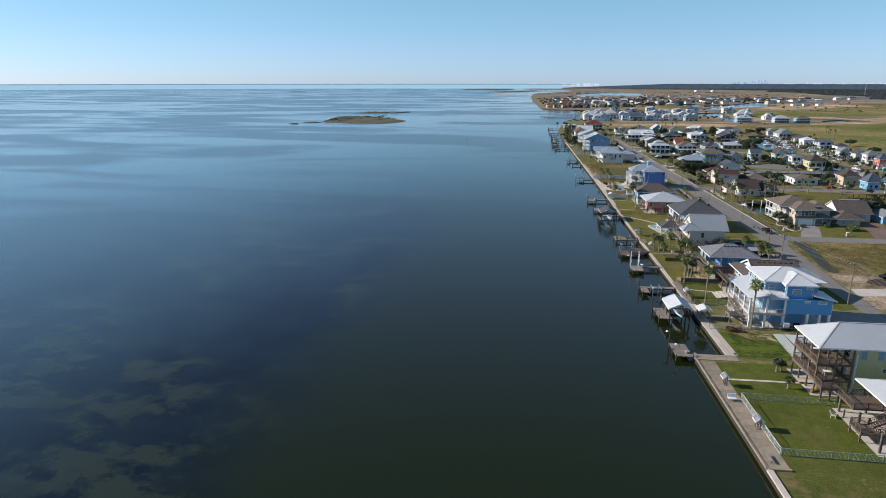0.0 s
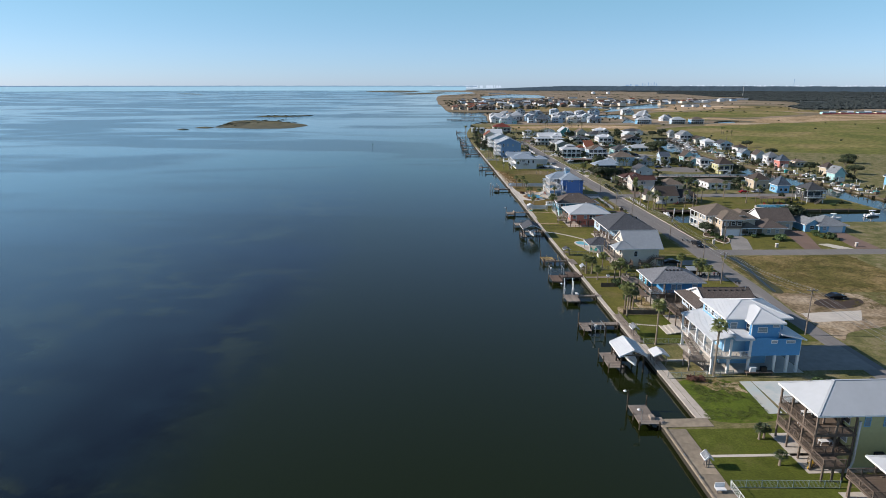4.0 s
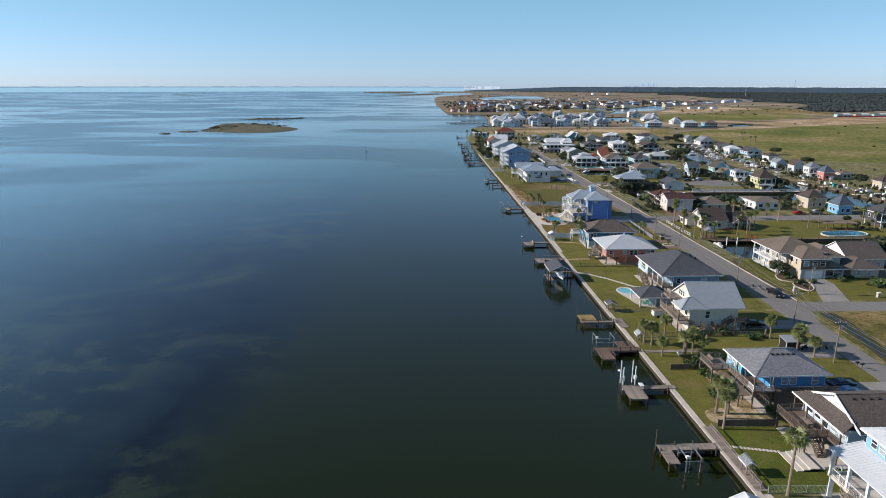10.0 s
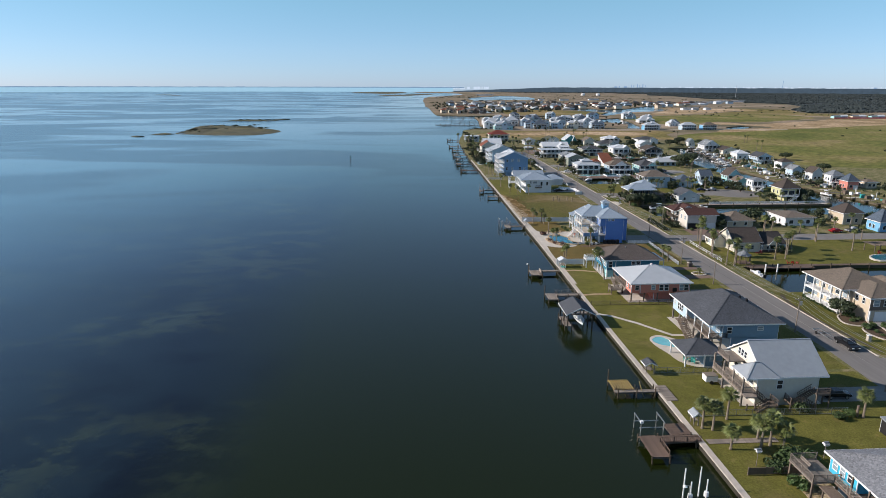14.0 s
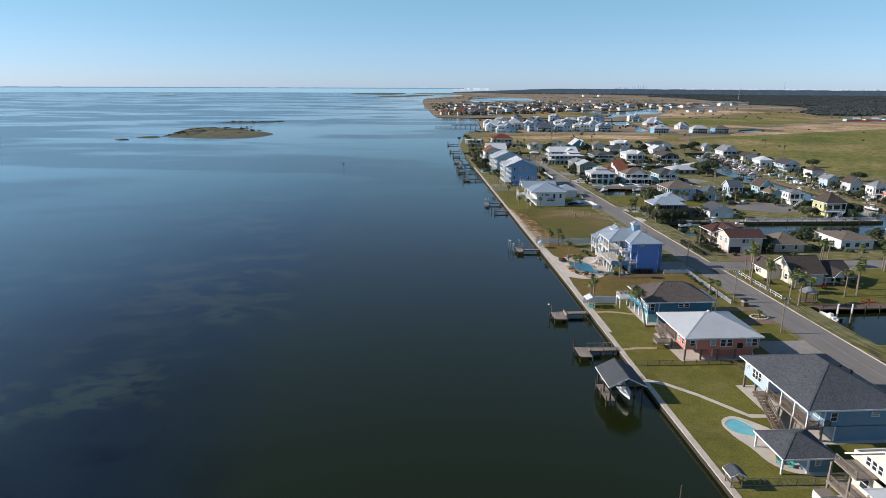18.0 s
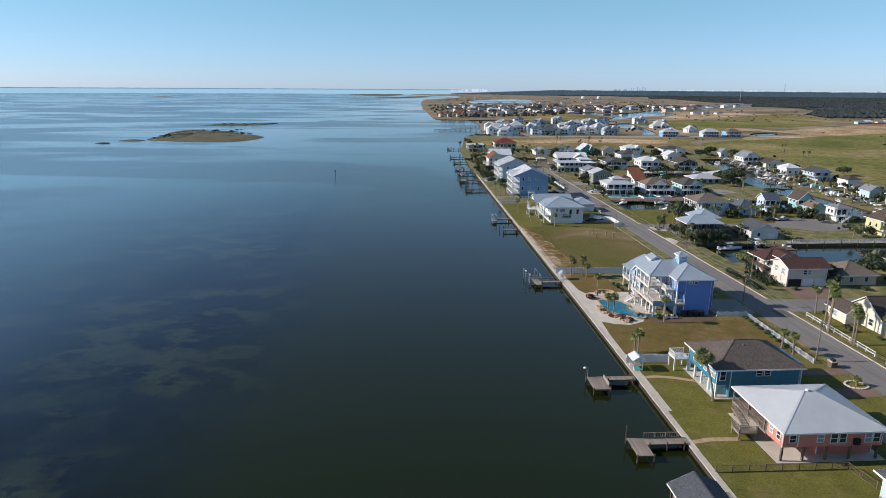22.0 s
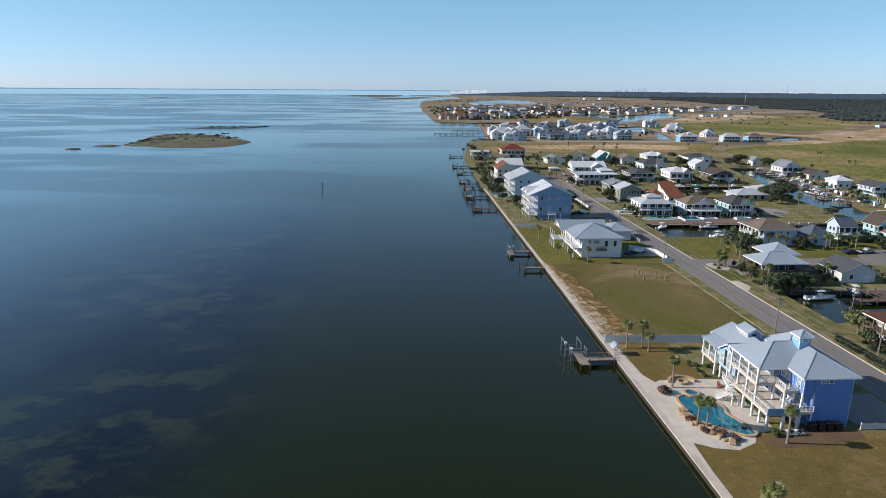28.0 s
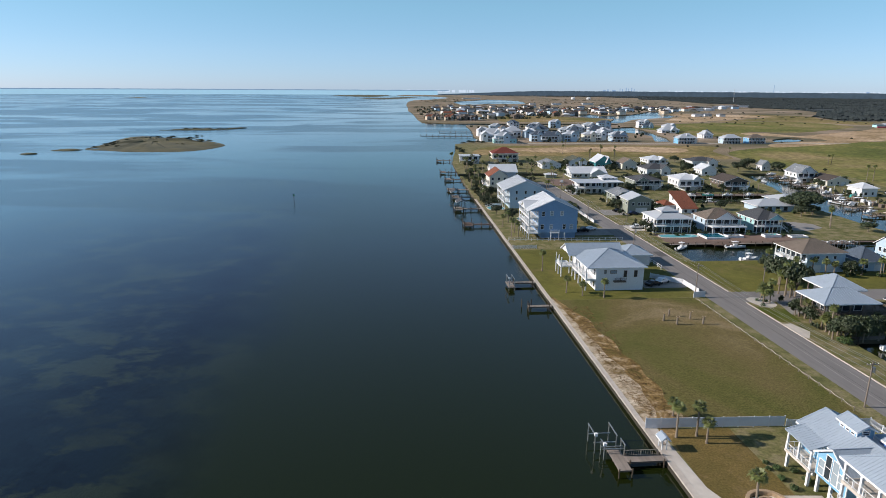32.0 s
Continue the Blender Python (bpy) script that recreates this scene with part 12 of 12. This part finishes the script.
for pts, m_, lab in (([(105.6, 474), (118, 472.6), (127, 477), (127.6, 484), (121, 488.6), (108, 488.2), (105.6, 486)], DRIVEWAY, "pale concrete turning place"), (rect(50.5, 66, 586, 611), DRIVE, "pinkish brick forecourt"), (rect(50.5, 60.8, 505, 517), DRIVEWAY, "concrete forecourt of a garage"), (rect(50.5, 57, 476, 485), PAVE, "pale concrete driveway"),
                     (rect(50.5, 54, 556, 572), DRIVEWAY, "concrete forecourt"), (rect(26.4, 41.6, 470, 481), DRIVEWAY, "concrete driveway with parked vehicles"), (rect(96, 112, 655, 658), DRIVEWAY, "concrete forecourt"), (rect(76, 100, 486, 505), DRIVEWAY, "concrete yard"), (rect(104, 118, 553.2, 561), DRIVE, "brown brick yard"), (rect(30, 42, 700, 694), DRIVEWAY, "pale concrete yard"), (rect(34, 60, 768, 774), SAND, "bare sandy track")):
    patch("driveway", pts, m_, lab, 0.024, cat="driveway")
d = dock("dark timber dock along the back canal", [(103, 152, 549.6, 553.4, "x")], [(float(x), 549.5, 1.0) for x in np.arange(104, 152, 4.0)], DARKWOOD, 1.0, 0.6, True)
for x in (108, 117, 127, 138):
    boat_lift(d, x - 1.5, x + 1.5, 545.6, 549.0, 1.0, 1.6)
    boat(x, 547.2, 0.05 * x, 5.6, 1.4, "small boat raised on a back-canal lift", False, HULL if x != 117 else TURQ)
d = dock("dark timber dock along the garden canal", [(101, 150, 531.4, 533.4, "x")], [(float(x), 533.5, 0.8) for x in np.arange(102, 150, 4.0)], REDWOOD, 1.0, 0.6, True)
# boat docks stepping along the wide canal's bank
for x, y, r in ((171, 498, 0.3), (176, 516, 0.34), (181, 530, 0.36), (186, 547, 0.3), (189.6, 563, 0.25), (193, 580, 0.22), (197, 598, 0.2), (200, 616, 0.2)):
    d = dock("short timber boat dock on the wide canal", [(x - 7.5, x + 1.5, y, y + 1.8, "x"), (x - 9.0, x - 6.6, y - 2.6, y + 3.4, "x")], [(x - 8.9, y - 2.5, 1.6), (x - 8.9, y + 3.3, 1.6), (x - 5.0, y, 1.0), (x - 2, y + 1.8, 1.0)], WOOD, 1.0, 0.6, True)
    boat_lift(d, x - 5.8, x - 2.4, y + 3.2, y + 6.4, 1.0, 1.7)
    boat(x - 4.1, y + 4.8, r, 6.6, 1.4, "white boat on a lift by the wide canal", x % 2 > 0.5)
# vehicles of the middle yards
for args in (("pickup", 53.4, 566.4, 0.2, PW, "white pickup in a forecourt"), ("pickup", 31.6, 475.6, 0.1, PB, "black pickup beside the blue house"), ("sedan", 35.6, 478, 0.2, PW, "white car beside the blue house"), ("sedan", 58.6, 512, 0.1, PB, "dark car before the garage"), ("sedan", 56.6, 596, 1.5, PS, "silver car on the brick forecourt"), ("pickup", 86, 494, 0.4, PS, "silver pickup in a yard"), ("sedan", 114, 480, 0.5, PN, "dark blue car on the turning place")):
    car(*args)
panel_fence("white post fence between the shore lawns", [(1.7, 463.0), (41.6, 461.2)], 1.1, TRIM, 2.0, "rail")
panel_fence("white panel fence along the road", [(40.8, 490), (41.0, 519.6)], 1.3, VINYL, 2.4, "solid")
panel_fence("white garden fence by the shore pool", [(3.0, 527.4), (10, 527.2)], 1.4, VINYL, 2.4, "solid")
for x, y, hh in ((50.8, 592, 10), (52.2, 603, 9), (46, 640, 9.5), (49.4, 642, 8.5), (41, 606, 7), (28.6, 622, 8), (33, 620, 7), (20, 606, 7.5), (22.6, 612, 6.5), (9, 612, 7), (3.4, 540, 6), (5.4, 548, 6.5), (30.8, 520, 6), (62.2, 400.6, 9.6), (63.4, 402, 8.2), (61.6, 402.4, 6.8), (64, 400.4, 5.6), (62.8, 399.4, 4.2), (74.6, 428, 5.5), (76.4, 417.6, 5.8), (84.4, 416.4, 5.4), (86.4, 415.6, 5.0), (108.6, 478, 7.5), (150.6, 560, 7), (36.4, 509, 5.5), (3.6, 486, 5), (6.8, 492, 5.4)):
    palm(x, y, hh, 0.72 + 0.02 * hh)
spots = [(37.6 + rng.uniform(-0.8, 0.8), y, rng.uniform(0.8, 1.4), rng.uniform(1.2, 2.2)) for y in np.arange(484, 522, 1.3)]
spots += [(rng.uniform(3, 10), rng.uniform(530, 562), rng.uniform(0.9, 2.0), rng.uniform(1.4, 3.4)) for i in range(34)]
spots += [(rng.uniform(3, 12), rng.uniform(592, 622), rng.uniform(0.9, 2.2), rng.uniform(1.4, 3.6)) for i in range(24)]
spots += [(rng.uniform(12, 42), rng.uniform(598, 621), rng.uniform(0.9, 2.0), rng.uniform(1.2, 3.0)) for i in range(22)]
spots += [(rng.uniform(66, 128), rng.uniform(639, 650), rng.uniform(0.9, 1.8), rng.uniform(1.2, 3.2)) for i in range(40)]
spots += [(rng.uniform(72, 128), rng.uniform(526, 530.6), rng.uniform(0.8, 1.6), rng.uniform(1.2, 2.6)) for i in range(30)]
spots += [(rng.uniform(104, 152), rng.uniform(554, 559), rng.uniform(0.7, 1.5), rng.uniform(1.0, 2.4)) for i in range(30)]
clumps(spots, "dark hedges and garden shrubs about the shore houses", 60, 0.3, 19, LEAF)

d = dock("reddish timber deck along the cottage's canal bank", [(56.4, 76.0, 274.8, 278.2, "x")], [(float(x), 274.7, 0.7) for x in np.arange(57, 76, 3.6)], REDWOOD, 1.0, 0.4, True)
for x in (60.6, 64.2):
    bm = bmesh.new()
    tube(bm, (x, 274.4, -1.4), (x, 274.4, 2.4), 0.2, 0.2, 8)
    part("white_piling", bm, TRIM, d)
d = dock("brown timber boat dock behind the charcoal-roofed house", [(74.0, 87.0, 363.6, 366.2, "x"), (80.0, 86.6, 366.2, 372.4, "x")], [(74.2, 363.5, 0.8), (78.4, 363.5, 0.8), (82.6, 363.5, 0.8), (86.8, 363.5, 0.8)], REDWOOD, 1.0, 0.4, True)
boat_lift(d, 74.4, 77.8, 366.6, 371.4, 1.0, 1.9)
boat(76.0, 369.0, 1.5, 6.4, 1.3, "dark-hulled boat on a lift behind the house", True, PN)
for x, y, m_ in ((70.4, 279.2, REDP), (71.8, 279.4, REDP), (73.0, 279.0, REDP)):
    seat("garden_chair", "red garden chair on the cottage bank", x, y, m_, x)
patch("walk", rect(90.4, 146.6, 372.2, 375.4), CONC, "pale concrete walk along the canal bulkhead", 0.03, cat="path")
# canal-side garden: shade pergola, long pool, gazebo
pg = thing("pergola", "dark timber pergola with slatted roof by the pool", "pergola", 107.5, 289.6)
posts(pg, [(x, y) for x in (102, 107.5, 113) for y in (287.4, 292)], G - 0.02, 3.5, 0.22, DARKWOOD)
for i in range(14):
    piece("roof_slat", "pgslat", DARKWOOD, pg, 101.6 + i * 0.92, 289.7, 3.5, lambda b: box(b, -0.3, 0.3, -2.7, 2.7, 0, 0.12))
pg.location.x, pg.location.y = pg.location.x + 3.4, pg.location.y + 2.4
pool("long blue garden pool with pale coping", [(100.4, 280.8), (113.6, 281.0), (115.2, 286.6), (102.4, 286.4)], POOLW, PAVE, 0.4)
for x, y, m_ in ((106.6, 289.2, REDP), (112.6, 289.4, ORANGE), (114.2, 289.2, REDP)):
    seat("garden_chair", "%s garden chair by the pergola" % ("red" if m_ is REDP else "orange"), x, y, m_, x)
gz = thing("gazebo", "small octagonal gazebo with grey shingle roof", "gazebo", 57.4, 281.2)
bm = bmesh.new()
ring = [(57.4 + 2.3 * math.cos(i * 0.785), 281.2 + 2.3 * math.sin(i * 0.785)) for i in range(8)]
tip = bm.verts.new((57.4, 281.2, 4.9))
low = [bm.verts.new((*p, 3.4)) for p in ring]
for i in range(8):
    bm.faces.new((low[i], low[(i + 1) % 8], tip))
bm.faces.new(low[::-1])
part("roof", bm, R["GREY"], gz)
posts(gz, [(57.4 + 2.0 * math.cos(i * 0.785), 281.2 + 2.0 * math.sin(i * 0.785)) for i in range(8)], G - 0.02, 3.42, 0.16, DARKWOOD)
abox("floor", REDWOOD, gz, 55.6, 59.2, 279.4, 283.0, G, G + 0.2)
for x in (67.2, 68.4):
    seat("garden_chair", "red garden chair on the cottage lawn", x, 290.6, REDP, x)
# roadside fittings by the parking pad
for x, y in ((38.5, 178.6), (38.9, 177.8)):
    mb = thing("mailbox", "black mailbox on a timber post", "mailbox", x, y, G, "mailboxes")
    abox("post", DARKWOOD, mb, x - 0.06, x + 0.06, y - 0.06, y + 0.06, G - 0.02, G + 1.05)
    bm = bmesh.new()
    tube(bm, (x - 0.3, y, G + 1.2), (x + 0.3, y, G + 1.2), 0.17, 0.17, 10)
    part("box", bm, BLACK, mb)
for x, y, r, m_ in ((33.6, 187.0, 0.4, BLACK), (36.9, 187.6, 1.2, REDP), (38.3, 187.8, 1.5, BLACK), (35.0, 186.4, 0.9, GREENP)):
    mt = thing("motorbike", "%s motorbike parked on the pad" % {"black_rubber": "black", "red_paint": "red"}.get(m_.name, "green"), "motorbike", x, y, G + 0.03, "motorbikes")
    mt.rotation_euler = (0, 0, r)

    def bit(nm, bm_, m2):
        o_ = new(nm, as_mesh(bm_, nm, m2))
        o_.parent = mt
    for sx in (-0.7, 0.7):
        bm = bmesh.new()
        tube(bm, (sx, -0.07, 0.31), (sx, 0.07, 0.31), 0.31, 0.31, 14)
        bit("wheel", bm, BLACK)
    bm = bmesh.new()
    beam(bm, (-0.6, 0, 0.5), (0.5, 0, 0.62), 0.22, 0.3)
    beam(bm, (0.1, 0, 0.75), (0.5, 0, 0.85), 0.26, 0.24)
    bit("body", bm, m_)
    bm = bmesh.new()
    beam(bm, (-0.75, 0, 0.82), (0.05, 0, 0.78), 0.28, 0.12)
    bit("seat", bm, BLACK)
    bm = bmesh.new()
    beam(bm, (0.7, 0, 0.35), (0.48, 0, 1.05), 0.1)
    beam(bm, (0.46, -0.36, 1.05), (0.46, 0.36, 1.05), 0.05)
    bit("fork", bm, STEEL)
spots = [(rng.uniform(54, 59.4), rng.uniform(327.5, 338), rng.uniform(0.5, 1.3), rng.uniform(0.8, 2.4)) for i in range(26)]
clumps(spots, "overgrown garden shrubs before the ivory house", 70, 0.2, 29, LEAF)
# pale kerbed beds and hedge before the tan house
for pts in ([(56.9, 237.2), (55.2, 234.6), (54.8, 232.2), (56.2, 230.8), (58.0, 230.6), (60.2, 232.4), (60.4, 236.4)], [(57.0, 229.4), (56.0, 227.4), (56.0, 225.0), (57.2, 222.8), (59.4, 224.8), (61.0, 229.0), (60.4, 231.4)]):
    patch("bed", pts, mat("bed_mulch", lin(96, 78, 60), 0.95, 0, 0.5, 2.5) if "bed_mulch" not in bpy.data.materials else bpy.data.materials["bed_mulch"], "mulched front bed before the tan house", 0.03, 4)
    bk = thing("bed_kerb", "curved pale stone kerb round the front bed", "kerb", pts[0][0], pts[0][1], G, kind="structure")
    ring_kerb("kerb_run", spline(pts, 4), G - 0.02, G + 0.22, 0.28, CONC, bk)
for x, y, s_ in ((58.6, 236.2, 1.5), (59.2, 234.0, 1.0), (57.0, 233.4, 0.7), (58.8, 229.6, 1.2), (58.2, 227.0, 0.8), (58.0, 225.0, 0.6), (60.0, 230.6, 0.9), (69.0, 232.6, 0.6), (71.6, 232.4, 0.7), (77.0, 225.2, 1.3), (76, 227, 0.8), (93.6, 229.4, 1.4), (95.6, 227.6, 1.2), (97, 225.4, 1.1), (94.6, 231.6, 0.9)):
    bush(x, y, s_)
spots = [(56.3 + rng.uniform(-0.25, 0.25), y, rng.uniform(0.45, 0.7), rng.uniform(0.6, 0.9)) for y in np.arange(238.6, 251, 0.9)]
clumps(spots, "low clipped hedge along the white porch", 90, 0.1, 23, SHRUB)
# small garden fittings near the bright blue house
for x, y, z in ((5.3, 181.0, 3.1), (16.1, 182.4, 2.9)):
    bh = thing("bird_house", "small white bird house on a thin post", "bird house", x, y, G, "bird houses")
    bm = bmesh.new()
    tube(bm, (x, y, G - 0.1), (x, y, z), 0.05, 0.05, 8)
    part("post", bm, WOOD, bh)
    abox("box", TRIM, bh, x - 0.24, x + 0.24, y - 0.2, y + 0.2, z, z + 0.42)
    roof(bh, "gable", x - 0.34, x + 0.34, y - 0.3, y + 0.3, z + 0.42, z + 0.62, R["GREY"], axis="x", thick=0.03)
lp = thing("log_post", "thick weathered log standing in the lawn", "post", 28.9, 193.2, G)
bm = bmesh.new()
tube(bm, (28.9, 193.2, G - 0.1), (28.95, 193.2, 2.9), 0.24, 0.19, 10)
part("log", bm, DARKWOOD, lp)
